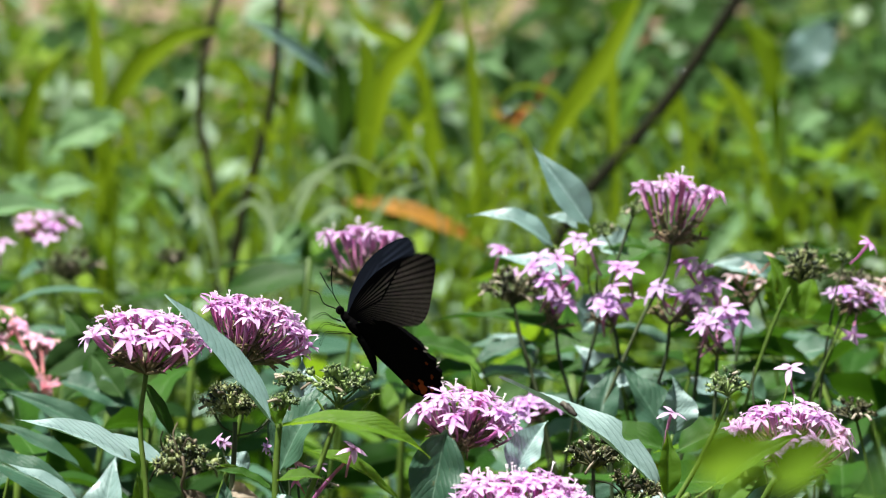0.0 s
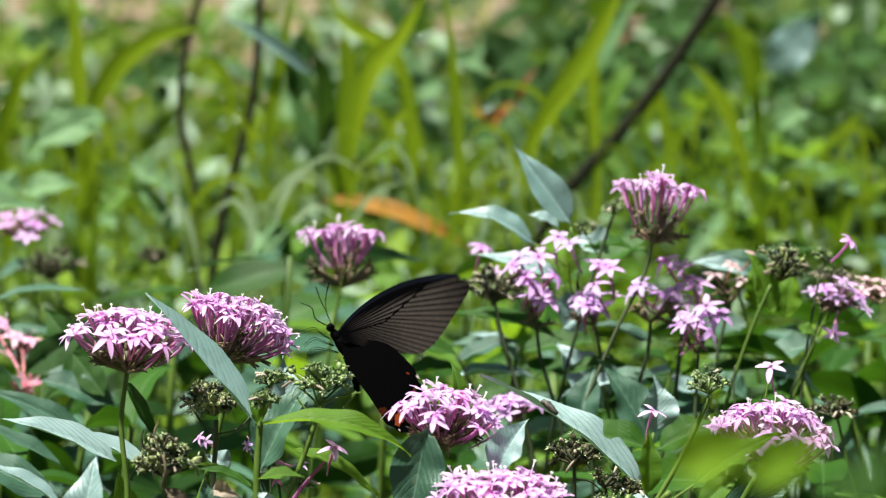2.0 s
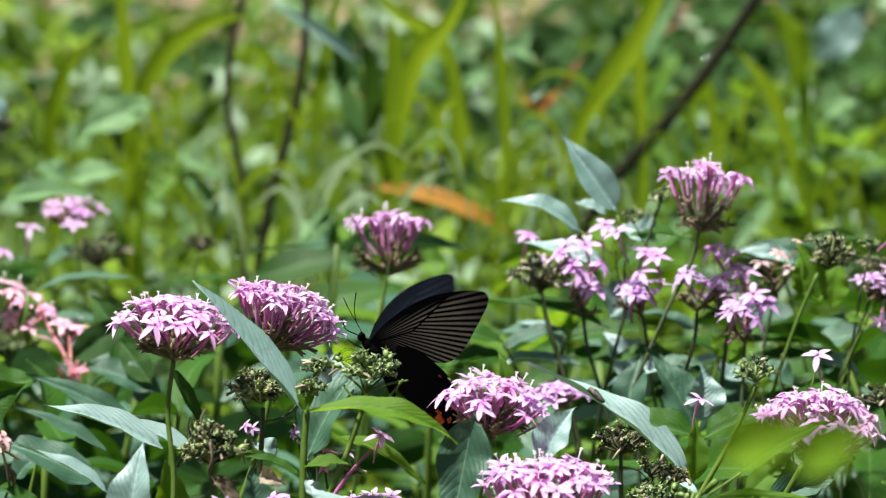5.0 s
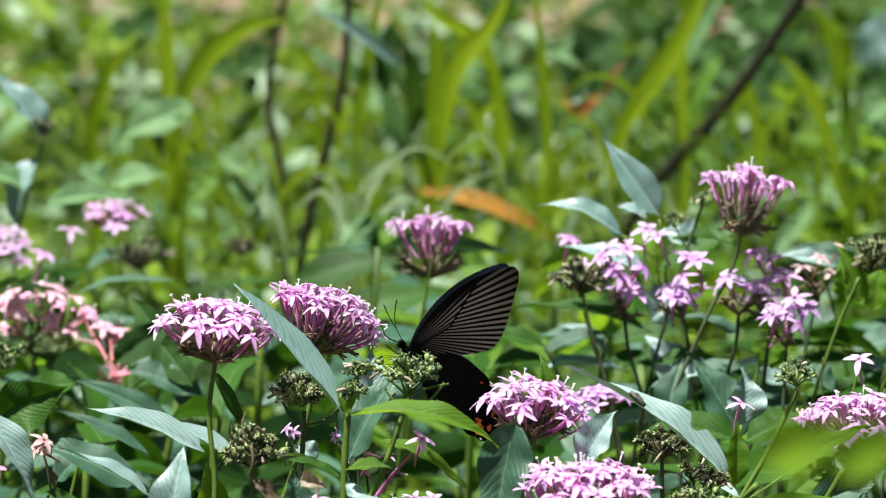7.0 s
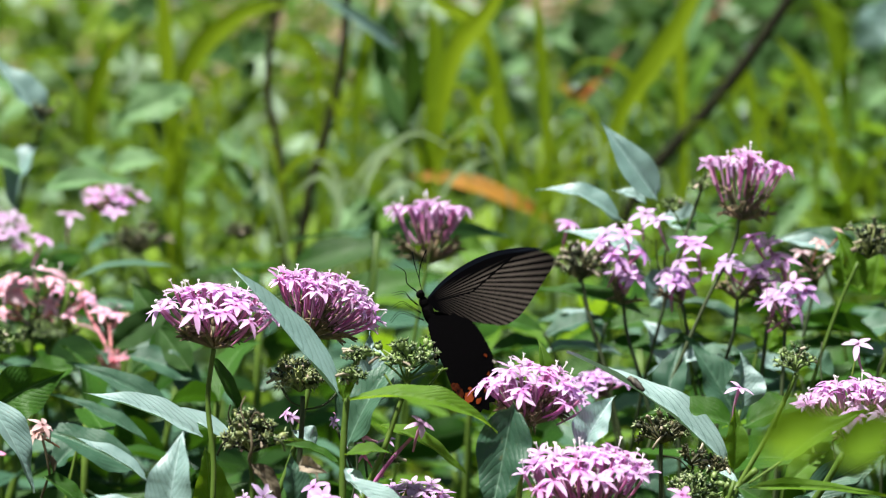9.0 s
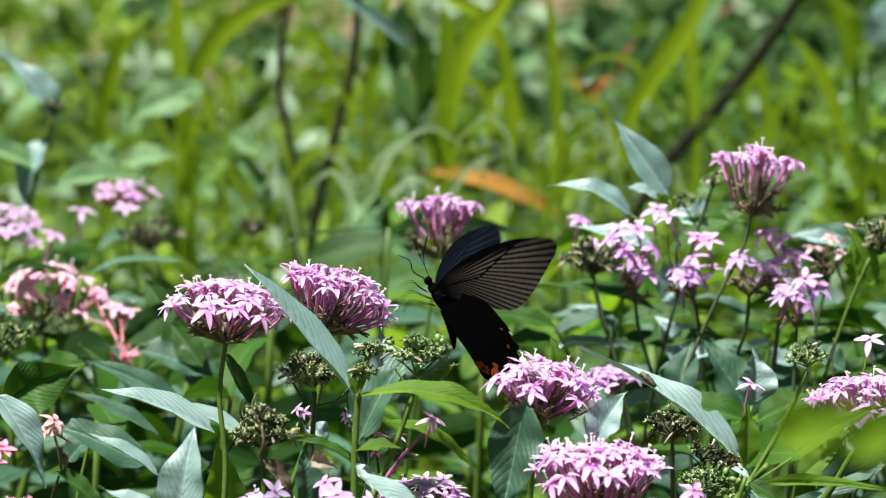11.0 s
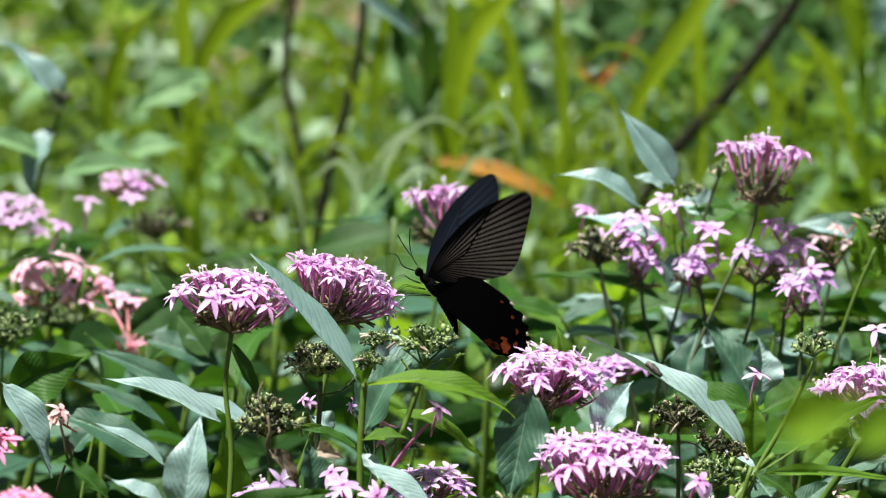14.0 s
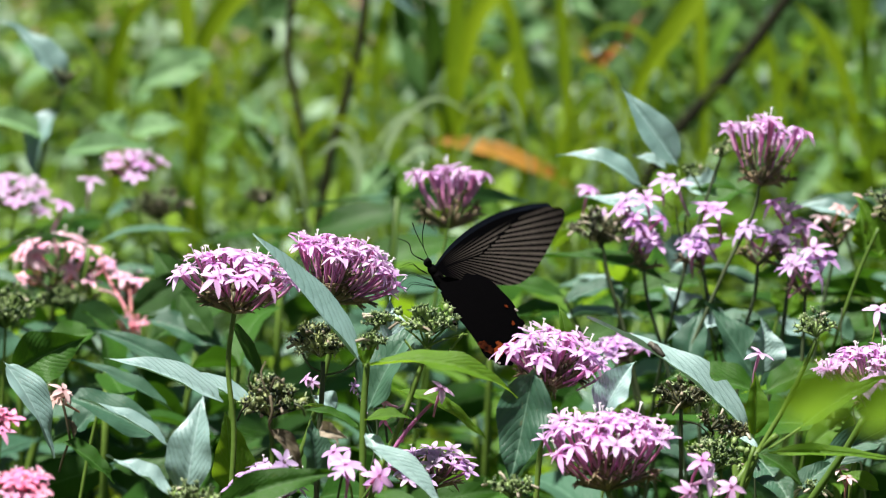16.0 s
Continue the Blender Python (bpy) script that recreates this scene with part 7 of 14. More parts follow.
s = thing("broadleaf_weed", (0.2046, 3.7532, 0.0000), "weed with one pale grey-green leaf pointing up", "weed", "weeds behind the bed")
stem_part(s, [(0.2050, 3.7532, 0.0000), (0.2050, 3.7245, 0.3806), (0.2053, 3.7245, 0.4150), (0.2069, 3.7245, 0.4485)], 0.00180, 0.00120, STEM)
leaf(s, (0.2069, 3.7245, 0.4475), (0.2375, 3.7245, 0.4875), 0.0246, 4, 0.03, PALE_SHEEN_LEAF, 0.06, 1.0, broad=0.75, fine=False)
leaf(s, (0.1933, 3.7054, 0.4389), (0.1828, 3.7054, 0.4865), 0.0081, 20, 0.04, LIME_LEAF, 0.25, 1.0, broad=0.75)
leaf(s, (0.2044, 3.7245, 0.4389), (0.1907, 3.7054, 0.4270), 0.0101, 40, 0.10, WEED_LEAF_ONE, 0.25, 1.0, broad=0.75)
leaf(s, (0.2068, 3.7245, 0.4115), (0.2383, 3.7245, 0.4270), 0.0116, 40, 0.10, WEED_BLUE, 0.25, 1.0, broad=0.75)
leaf(s, (0.2065, 3.7245, 0.4047), (0.1776, 3.7245, 0.4150), 0.0101, 40, 0.10, WEED_LEAF_ONE, 0.25, 1.0, broad=0.75)
leaf(s, (0.1530, 3.7054, 0.4389), (0.1732, 3.7054, 0.4304), 0.0088, 20, 0.08, LIME_LEAF, 0.25, 1.0, broad=0.75)

s = thing("broadleaf_weed", (0.1020, 3.8285, 0.0000), "tall weed with long soft pale green leaves", "weed", "weeds behind the bed")
stem_part(s, [(0.1004, 3.8285, 0.0000), (0.1004, 3.8000, 0.3659), (0.0985, 3.8000, 0.4011), (0.0950, 3.8000, 0.4256)], 0.00180, 0.00120, STEM)
leaf(s, (0.0950, 3.8000, 0.4238), (0.1324, 3.8000, 0.4848), 0.0159, 25, 0.06, WEED_BLUE, 0.25, 1.0, broad=0.75)
leaf(s, (0.0998, 3.7810, 0.3976), (0.1286, 3.7810, 0.4463), 0.0172, 25, 0.08, WEED_LEAF_ONE, 0.25, 1.0, broad=0.75)
leaf(s, (0.0968, 3.8000, 0.4011), (0.0778, 3.8000, 0.4221), 0.0104, 30, 0.10, WEED_LEAF_ONE, 0.25, 1.0, broad=0.75)

s = thing("broadleaf_weed", (-0.0642, 3.5900, 0.0000), "weed with a long pale drooping leaf", "weed", "weeds behind the bed")
stem_part(s, [(-0.0595, 3.5900, 0.0000), (-0.0595, 3.5600, 0.4123), (-0.0600, 3.5600, 0.4452), (-0.0625, 3.5600, 0.4747)], 0.00140, 0.00100, STEM)
leaf(s, (-0.0625, 3.5600, 0.4747), (-0.1155, 3.5600, 0.5113), 0.0071, 25, 0.06, PALE_SHEEN_LEAF, 0.25, 0.5, broad=0.75)
leaf(s, (-0.0613, 3.6000, 0.4478), (-0.0864, 3.6200, 0.4907), 0.0085, 40, 0.05, WEED_SHADED, 0.25, 1.0, broad=0.75)
leaf(s, (-0.0755, 3.7200, 0.4295), (-0.0702, 3.7200, 0.4824), 0.0156, 20, 0.05, WEED_SHADED, 0.25, 1.0, broad=0.75)

s = thing("broadleaf_weed", (-0.0586, 3.9700, 0.0000), "weed with a tuft of pale waxy leaves", "weed", "weeds behind the bed")
stem_part(s, [(-0.0580, 3.9700, 0.0000), (-0.0580, 3.9400, 0.3389), (-0.0586, 3.9400, 0.3753), (-0.0592, 3.9400, 0.4224)], 0.00140, 0.00090, STEM)
leaf(s, (-0.0591, 3.9400, 0.4333), (-0.0424, 3.9400, 0.4416), 0.0068, 53, 0.10, WEED_WAXY_SHEEN, 0.25, 1.0, broad=0.75)
leaf(s, (-0.0592, 3.9400, 0.4264), (-0.0691, 3.9400, 0.4369), 0.0061, 23, 0.10, WEED_WAXY_SHEEN, 0.25, 1.0, broad=0.75)
leaf(s, (-0.0592, 3.9400, 0.4195), (-0.0392, 3.9400, 0.4268), 0.0054, 43, 0.10, WEED_WAXY_SHEEN, 0.25, 1.0, broad=0.75)
leaf(s, (-0.0592, 3.9400, 0.4127), (-0.0745, 3.9400, 0.4206), 0.0072, 54, 0.10, WEED_WAXY_SHEEN, 0.25, 1.0, broad=0.75)
leaf(s, (-0.0592, 3.9400, 0.4058), (-0.0481, 3.9400, 0.4177), 0.0061, 20, 0.10, WEED_WAXY_SHEEN, 0.25, 1.0, broad=0.75)
leaf(s, (-0.0592, 3.9400, 0.3989), (-0.0774, 3.9400, 0.4065), 0.0072, 37, 0.10, WEED_WAXY_SHEEN, 0.25, 1.0, broad=0.75)
leaf(s, (-0.0593, 3.9400, 0.3920), (-0.0474, 3.9400, 0.4061), 0.0072, 30, 0.10, WEED_WAXY_SHEEN, 0.25, 1.0, broad=0.75)
leaf(s, (-0.0593, 3.9400, 0.3851), (-0.0778, 3.9400, 0.3996), 0.0054, 28, 0.10, WEED_WAXY_SHEEN, 0.25, 1.0, broad=0.75)
leaf(s, (-0.0593, 3.9400, 0.3782), (-0.0425, 3.9400, 0.3906), 0.0075, 28, 0.10, WEED_WAXY_SHEEN, 0.25, 1.0, broad=0.75)

# leaves strewn over the right of the view, turned skyward to brighten it
s = thing("broadleaf_weed", (0.2274, 3.7300, 0.0000), "loose leaves added behind the flowers to brighten that part of the view", "weed", "weeds behind the bed")
stem_part(s, [(0.2244, 3.7300, 0.0000), (0.2244, 3.7000, 0.3407), (0.2207, 3.7000, 0.3682), (0.2244, 3.7000, 0.3921)], 0.00140, 0.00090, STEM)
leaf(s, (0.2117, 3.6707, 0.3878), (0.1816, 3.6907, 0.3932), 0.0087, 80, 0.10, LIME_LEAF, 0.25, 1.0, broad=0.75)
leaf(s, (0.2658, 3.7627, 0.3535), (0.2871, 3.7827, 0.3526), 0.0059, 52, 0.10, WEED_BLUE, 0.25, 1.0, broad=0.75)
leaf(s, (0.1822, 3.7384, 0.3497), (0.1975, 3.7584, 0.3471), 0.0110, 59, 0.10, WEED_LEAF_ONE, 0.25, 1.0, broad=0.75)
leaf(s, (0.2386, 3.6795, 0.3838), (0.2209, 3.6995, 0.3873), 0.0050, 71, 0.10, WEED_BLUE, 0.25, 1.0, broad=0.75)
leaf(s, (0.1737, 3.7304, 0.3760), (0.1922, 3.7504, 0.3668), 0.0113, 52, 0.10, WEED_BLUE, 0.25, 1.0, broad=0.75)
leaf(s, (0.2397, 3.6400, 0.4024), (0.2201, 3.6600, 0.3995), 0.0080, 79, 0.10, WEED_BLUE, 0.25, 1.0, broad=0.75)
leaf(s, (0.2614, 3.7251, 0.3750), (0.2319, 3.7451, 0.3757), 0.0111, 48, 0.10, WEED_BLUE, 0.25, 1.0, broad=0.75)
leaf(s, (0.1909, 3.6382, 0.3790), (0.1630, 3.6582, 0.3807), 0.0109, 55, 0.10, WEED_LEAF_ONE, 0.25, 1.0, broad=0.75)
leaf(s, (0.2312, 3.7501, 0.3891), (0.2009, 3.7701, 0.3913), 0.0108, 73, 0.10, LIME_LEAF, 0.25, 1.0, broad=0.75)
leaf(s, (0.1898, 3.7399, 0.3832), (0.2180, 3.7599, 0.3914), 0.0077, 59, 0.10, WEED_LEAF_ONE, 0.25, 1.0, broad=0.75)
leaf(s, (0.2113, 3.6976, 0.3850), (0.1866, 3.7176, 0.3943), 0.0073, 76, 0.10, WEED_BLUE, 0.25, 1.0, broad=0.75)
leaf(s, (0.1983, 3.6344, 0.3752), (0.1814, 3.6544, 0.3678), 0.0080, 53, 0.10, LIME_LEAF, 0.25, 1.0, broad=0.75)
leaf(s, (0.2378, 3.7609, 0.3806), (0.2187, 3.7809, 0.3782), 0.0066, 52, 0.10, WEED_LEAF_ONE, 0.25, 1.0, broad=0.75)
leaf(s, (0.2255, 3.6641, 0.4069), (0.2439, 3.6841, 0.4138), 0.0100, 54, 0.10, LIME_LEAF, 0.25, 1.0, broad=0.75)
leaf(s, (0.2166, 3.7244, 0.3822), (0.2443, 3.7444, 0.3935), 0.0078, 55, 0.10, WEED_BLUE, 0.25, 1.0, broad=0.75)
leaf(s, (0.2294, 3.6349, 0.3996), (0.2601, 3.6549, 0.4011), 0.0081, 50, 0.10, WEED_LEAF_ONE, 0.25, 1.0, broad=0.75)

s = thing("broadleaf_weed", (-0.1896, 3.9790, 0.0000), "weed with broad soft leaves in the grass", "weed", "weeds behind the bed")
stem_part(s, [(-0.1896, 3.9790, 0.0000), (-0.1815, 3.9625, 0.1488), (-0.1409, 3.9460, 0.4075), (-0.1229, 3.9510, 0.4321), (-0.1278, 3.9541, 0.4468)], 0.00133, 0.00080, STEM)
leaf(s, (-0.1268, 3.9541, 0.4468), (-0.0661, 3.9457, 0.4075), 0.0161, 30, 0.08, WEED_BLUE, 0.25, 1.0, broad=0.85)
leaf(s, (-0.1289, 3.9538, 0.4460), (-0.1440, 3.9503, 0.4286), 0.0121, 30, 0.08, WEED_LEAF_ONE, 0.25, 1.0, broad=0.85)

s = thing("broadleaf_weed", (0.1532, 3.9249, 0.0000), "weed with broad soft leaves in the grass", "weed", "weeds behind the bed")
stem_part(s, [(0.1532, 3.9249, 0.0000), (0.1610, 3.9084, 0.1301), (0.2005, 3.8919, 0.3703), (0.2179, 3.8968, 0.3945), (0.2131, 3.9039, 0.4290)], 0.00130, 0.00078, STEM)
leaf(s, (0.2144, 3.9021, 0.4204), (0.2504, 3.9092, 0.4557), 0.0295, 15, 0.08, WEED_BLUE, 0.25, 1.0, broad=0.85)
leaf(s, (0.2144, 3.9021, 0.4204), (0.1967, 3.8962, 0.3909), 0.0118, 30, 0.08, GRASS, 0.25, 1.0, broad=0.85)
leaf(s, (0.2126, 3.9039, 0.4290), (0.2302, 3.8999, 0.4100), 0.0196, 30, 0.08, WEED_BLUE, 0.25, 1.0, broad=0.85)
leaf(s, (0.2108, 3.8996, 0.4083), (0.1868, 3.9093, 0.4550), 0.0157, 30, 0.08, GRASS, 0.25, 1.0, broad=0.85)

s = thing("broadleaf_weed", (-0.2612, 3.8247, 0.0000), "weed with broad soft leaves in the grass", "weed", "weeds behind the bed")
stem_part(s, [(-0.2612, 3.8247, 0.0000), (-0.2570, 3.8084, 0.1284), (-0.2363, 3.7921, 0.3507), (-0.2272, 3.7969, 0.3744), (-0.2321, 3.8003, 0.3912)], 0.00125, 0.00076, STEM)
leaf(s, (-0.2321, 3.8003, 0.3912), (-0.2044, 3.8044, 0.4115), 0.0264, 20, 0.08, WEED_BLUE, 0.25, 1.0, broad=0.85)
leaf(s, (-0.2321, 3.8000, 0.3896), (-0.1941, 3.8019, 0.3997), 0.0189, 30, 0.08, WEED_BLUE, 0.25, 1.0, broad=0.85)
leaf(s, (-0.2321, 3.7997, 0.3878), (-0.2459, 3.7984, 0.3811), 0.0227, 40, 0.08, WEED_BLUE, 0.25, 1.0, broad=0.85)

s = thing("broadleaf_weed", (0.1353, 4.0099, 0.0000), "weed with broad soft leaves in the grass", "weed", "weeds behind the bed")
stem_part(s, [(0.1353, 4.0099, 0.0000), (0.1333, 3.9934, 0.1176), (0.1238, 3.9769, 0.3452), (0.1195, 3.9820, 0.3699), (0.1144, 3.9853, 0.3859)], 0.00136, 0.00083, STEM)
leaf(s, (0.1144, 3.9853, 0.3859), (0.1324, 3.9925, 0.4212), 0.0288, 20, 0.08, WEED_LEAF_ONE, 0.25, 1.0, broad=0.85)
leaf(s, (0.1144, 3.9850, 0.3841), (0.1397, 3.9830, 0.3752), 0.0248, 40, 0.08, WEED_SHADED, 0.25, 1.0, broad=0.85)

s = thing("broadleaf_weed", (0.1840, 4.0101, 0.0000), "weed with broad soft leaves in the grass", "weed", "weeds behind the bed")
stem_part(s, [(0.1840, 4.0101, 0.0000), (0.1823, 3.9936, 0.1185), (0.1738, 3.9771, 0.3469), (0.1700, 3.9821, 0.3717), (0.1649, 3.9859, 0.3894)], 0.00136, 0.00083, STEM)
leaf(s, (0.1649, 3.9859, 0.3894), (0.1848, 3.9835, 0.3787), 0.0186, 20, 0.08, LIME_LEAF, 0.25, 1.0, broad=0.85)
leaf(s, (0.1649, 3.9851, 0.3859), (0.1433, 3.9859, 0.3894), 0.0206, 40, 0.08, WEED_SHADED, 0.25, 1.0, broad=0.85)

s = thing("broadleaf_weed", (0.1584, 4.0477, 0.0000), "weed with broad soft leaves in the grass", "weed", "weeds behind the bed")
stem_part(s, [(0.1584, 4.0477, 0.0000), (0.1668, 4.0312, 0.1010), (0.2087, 4.0147, 0.3120), (0.2278, 4.0197, 0.3369), (0.2226, 4.0234, 0.3549)], 0.00140, 0.00085, STEM)
leaf(s, (0.2214, 4.0234, 0.3549), (0.2580, 4.0266, 0.3709), 0.0338, 30, 0.08, WEED_BLUE, 0.25, 1.0, broad=0.85)
leaf(s, (0.2233, 4.0230, 0.3531), (0.2069, 4.0260, 0.3674), 0.0253, 40, 0.08, WEED_LEAF_ONE, 0.25, 1.0, broad=0.85)
leaf(s, (0.2233, 4.0226, 0.3512), (0.2433, 4.0207, 0.3423), 0.0253, 40, 0.08, WEED_LEAF_ONE, 0.25, 1.0, broad=0.85)

s = thing("broadleaf_weed", (0.2428, 4.0511, 0.0000), "weed with broad soft leaves in the grass", "weed", "weeds behind the bed")
stem_part(s, [(0.2428, 4.0511, 0.0000), (0.2471, 4.0346, 0.1099), (0.2681, 4.0181, 0.3298), (0.2776, 4.0231, 0.3549), (0.2726, 4.0264, 0.3709)], 0.00140, 0.00085, STEM)
leaf(s, (0.2726, 4.0264, 0.3709), (0.3047, 4.0285, 0.3817), 0.0253, 30, 0.08, WEED_BLUE, 0.25, 1.0, broad=0.85)
leaf(s, (0.2726, 4.0261, 0.3692), (0.2507, 4.0295, 0.3852), 0.0211, 40, 0.08, WEED_LEAF_ONE, 0.25, 1.0, broad=0.85)

s = thing("broadleaf_weed", (-0.0053, 4.0569, 0.0000), "weed with broad soft leaves in the grass", "weed", "weeds behind the bed")
stem_part(s, [(-0.0053, 4.0569, 0.0000), (0.0017, 4.0404, 0.1215), (0.0359, 4.0239, 0.3531), (0.0514, 4.0290, 0.3781), (0.0463, 4.0326, 0.3960)], 0.00140, 0.00085, STEM)
leaf(s, (0.0463, 4.0326, 0.3960), (0.0244, 4.0341, 0.4032), 0.0253, 30, 0.08, WEED_BLUE, 0.25, 1.0, broad=0.85)
leaf(s, (0.0463, 4.0326, 0.3960), (0.0718, 4.0361, 0.4138), 0.0295, 30, 0.08, WEED_SHADED, 0.25, 1.0, broad=0.85)
leaf(s, (0.0463, 4.0323, 0.3941), (0.0391, 4.0378, 0.4210), 0.0253, 30, 0.08, WEED_SHADED, 0.25, 1.0, broad=0.85)
leaf(s, (0.0463, 4.0318, 0.3924), (0.0609, 4.0296, 0.3817), 0.0253, 30, 0.08, WEED_SHADED, 0.25, 1.0, broad=0.85)

s = thing("broadleaf_weed", (0.0032, 4.0970, 0.0000), "weed with broad soft leaves in the grass", "weed", "weeds behind the bed")
stem_part(s, [(0.0032, 4.0970, 0.0000), (0.0019, 4.0804, 0.1093), (-0.0043, 4.0640, 0.3288), (-0.0070, 4.0692, 0.3541), (-0.0122, 4.0725, 0.3703)], 0.00143, 0.00086, STEM)
leaf(s, (-0.0122, 4.0725, 0.3703), (-0.0343, 4.0756, 0.3848), 0.0259, 30, 0.08, WEED_BLUE, 0.25, 1.0, broad=0.85)
leaf(s, (-0.0122, 4.0725, 0.3703), (0.0136, 4.0746, 0.3811), 0.0259, 30, 0.08, WEED_BLUE, 0.25, 1.0, broad=0.85)
leaf(s, (-0.0122, 4.0722, 0.3685), (-0.0158, 4.0800, 0.4064), 0.0216, 20, 0.08, WEED_BLUE, 0.25, 1.0, broad=0.85)

s = thing("broadleaf_weed", (-0.0747, 3.9651, 0.0000), "weed with broad soft leaves in the grass", "weed", "weeds behind the bed")
stem_part(s, [(-0.0747, 3.9651, 0.0000), (-0.0719, 3.9486, 0.1156), (-0.0578, 3.9321, 0.3411), (-0.0515, 3.9370, 0.3656), (-0.0565, 3.9399, 0.3796)], 0.00133, 0.00080, STEM)
leaf(s, (-0.0565, 3.9399, 0.3796), (-0.0564, 3.9475, 0.4163), 0.0105, 20, 0.08, WEED_BLUE, 0.25, 1.0, broad=0.85)
leaf(s, (-0.0565, 3.9399, 0.3796), (-0.0725, 3.9450, 0.4041), 0.0097, 20, 0.08, WEED_BLUE, 0.25, 1.0, broad=0.85)
leaf(s, (-0.0565, 3.9399, 0.3796), (-0.0404, 3.9456, 0.4075), 0.0097, 20, 0.08, WEED_BLUE, 0.25, 1.0, broad=0.85)
leaf(s, (-0.0565, 3.9399, 0.3796), (-0.0672, 3.9471, 0.4146), 0.0088, 20, 0.08, WEED_BLUE, 0.25, 1.0, broad=0.85)
leaf(s, (-0.0565, 3.9399, 0.3796), (-0.0458, 3.9474, 0.4163), 0.0088, 20, 0.08, WEED_BLUE, 0.25, 1.0, broad=0.85)

s = thing("broadleaf_weed", (-0.1948, 3.5246, 0.0000), "weed with broad soft leaves in the grass", "weed", "weeds behind the bed")
stem_part(s, [(-0.1948, 3.5246, 0.0000), (-0.1983, 3.5090, 0.1719), (-0.2153, 3.4935, 0.3838), (-0.2224, 3.4979, 0.4056), (-0.2269, 3.5005, 0.4181)], 0.00110, 0.00066, STEM)
leaf(s, (-0.2269, 3.5005, 0.4181), (-0.1950, 3.5017, 0.4243), 0.0167, 40, 0.08, WEED_BLUE, 0.25, 1.0, broad=0.85)
leaf(s, (-0.2269, 3.5005, 0.4181), (-0.2459, 3.5025, 0.4274), 0.0167, 40, 0.08, WEED_BLUE, 0.25, 1.0, broad=0.85)

s = thing("broadleaf_weed", (-0.0614, 3.4214, 0.0000), "weed with broad soft leaves in the grass", "weed", "weeds behind the bed")
stem_part(s, [(-0.0614, 3.4214, 0.0000), (-0.0629, 3.4061, 0.1740), (-0.0708, 3.3908, 0.3700), (-0.0741, 3.3952, 0.3912), (-0.0784, 3.3977, 0.4033)], 0.00105, 0.00063, STEM)
leaf(s, (-0.0784, 3.3977, 0.4033), (-0.0938, 3.4003, 0.4155), 0.0287, 20, 0.08, WEED_BLUE, 0.25, 1.0, broad=0.85)
leaf(s, (-0.0784, 3.3977, 0.4033), (-0.0537, 3.3951, 0.3912), 0.0287, 20, 0.08, WEED_BLUE, 0.25, 1.0, broad=0.85)
leaf(s, (-0.0784, 3.3977, 0.4033), (-0.0598, 3.4007, 0.4184), 0.0255, 30, 0.08, WEED_LEAF_ONE, 0.25, 1.0, broad=0.85)

s = thing("broadleaf_weed", (-0.1694, 3.8192, 0.0000), "weed with broad soft leaves in the grass", "weed", "weeds behind the bed")
stem_part(s, [(-0.1694, 3.8192, 0.0000), (-0.1702, 3.8029, 0.1241), (-0.1737, 3.7866, 0.3412), (-0.1754, 3.7915, 0.3649), (-0.1803, 3.7942, 0.3783)], 0.00125, 0.00076, STEM)
leaf(s, (-0.1803, 3.7942, 0.3783), (-0.1595, 3.7928, 0.3716), 0.0189, 30, 0.08, WEED_BLUE, 0.25, 1.0, broad=0.85)
leaf(s, (-0.1803, 3.7942, 0.3783), (-0.1698, 3.7901, 0.3581), 0.0189, 30, 0.08, WEED_LEAF_ONE, 0.25, 1.0, broad=0.85)
leaf(s, (-0.1803, 3.7942, 0.3783), (-0.1974, 3.7916, 0.3649), 0.0189, 30, 0.08, WEED_SHADED, 0.25, 1.0, broad=0.85)

s = thing("broadleaf_weed", (-0.0787, 3.4188, 0.0000), "weed with broad soft leaves in the grass", "weed", "weeds behind the bed")
stem_part(s, [(-0.0787, 3.4188, 0.0000), (-0.0720, 3.4035, 0.1679), (-0.0386, 3.3882, 0.3578), (-0.0246, 3.3925, 0.3791), (-0.0289, 3.3950, 0.3912)], 0.00105, 0.00063, STEM)
leaf(s, (-0.0289, 3.3950, 0.3912), (-0.0444, 3.3981, 0.4063), 0.0191, 30, 0.08, WEED_LEAF_ONE, 0.25, 1.0, broad=0.85)
leaf(s, (-0.0289, 3.3950, 0.3912), (-0.0103, 3.3955, 0.3943), 0.0223, 30, 0.08, WEED_LEAF_ONE, 0.25, 1.0, broad=0.85)

s = thing("broadleaf_weed", (-0.2353, 3.9263, 0.0000), "weed with broad soft leaves in the grass", "weed", "weeds behind the bed")
stem_part(s, [(-0.2353, 3.9263, 0.0000), (-0.2268, 3.9098, 0.1292), (-0.1844, 3.8933, 0.3685), (-0.1658, 3.8982, 0.3927), (-0.1706, 3.9021, 0.4117)], 0.00130, 0.00078, STEM)
leaf(s, (-0.1706, 3.9021, 0.4117), (-0.1459, 3.9048, 0.4256), 0.0216, 35, 0.08, WEED_SHADED, 0.25, 1.0, broad=0.85)
leaf(s, (-0.1706, 3.9016, 0.4090), (-0.1918, 3.9022, 0.4117), 0.0216, 40, 0.08, WEED_SHADED, 0.25, 1.0, broad=0.85)
leaf(s, (-0.1706, 3.9010, 0.4066), (-0.1602, 3.8995, 0.3992), 0.0196, 40, 0.08, WEED_SHADED, 0.25, 1.0, broad=0.85)

s = thing("broadleaf_weed", (-0.2202, 3.9322, 0.0000), "weed with broad soft leaves in the grass", "weed", "weeds behind the bed")
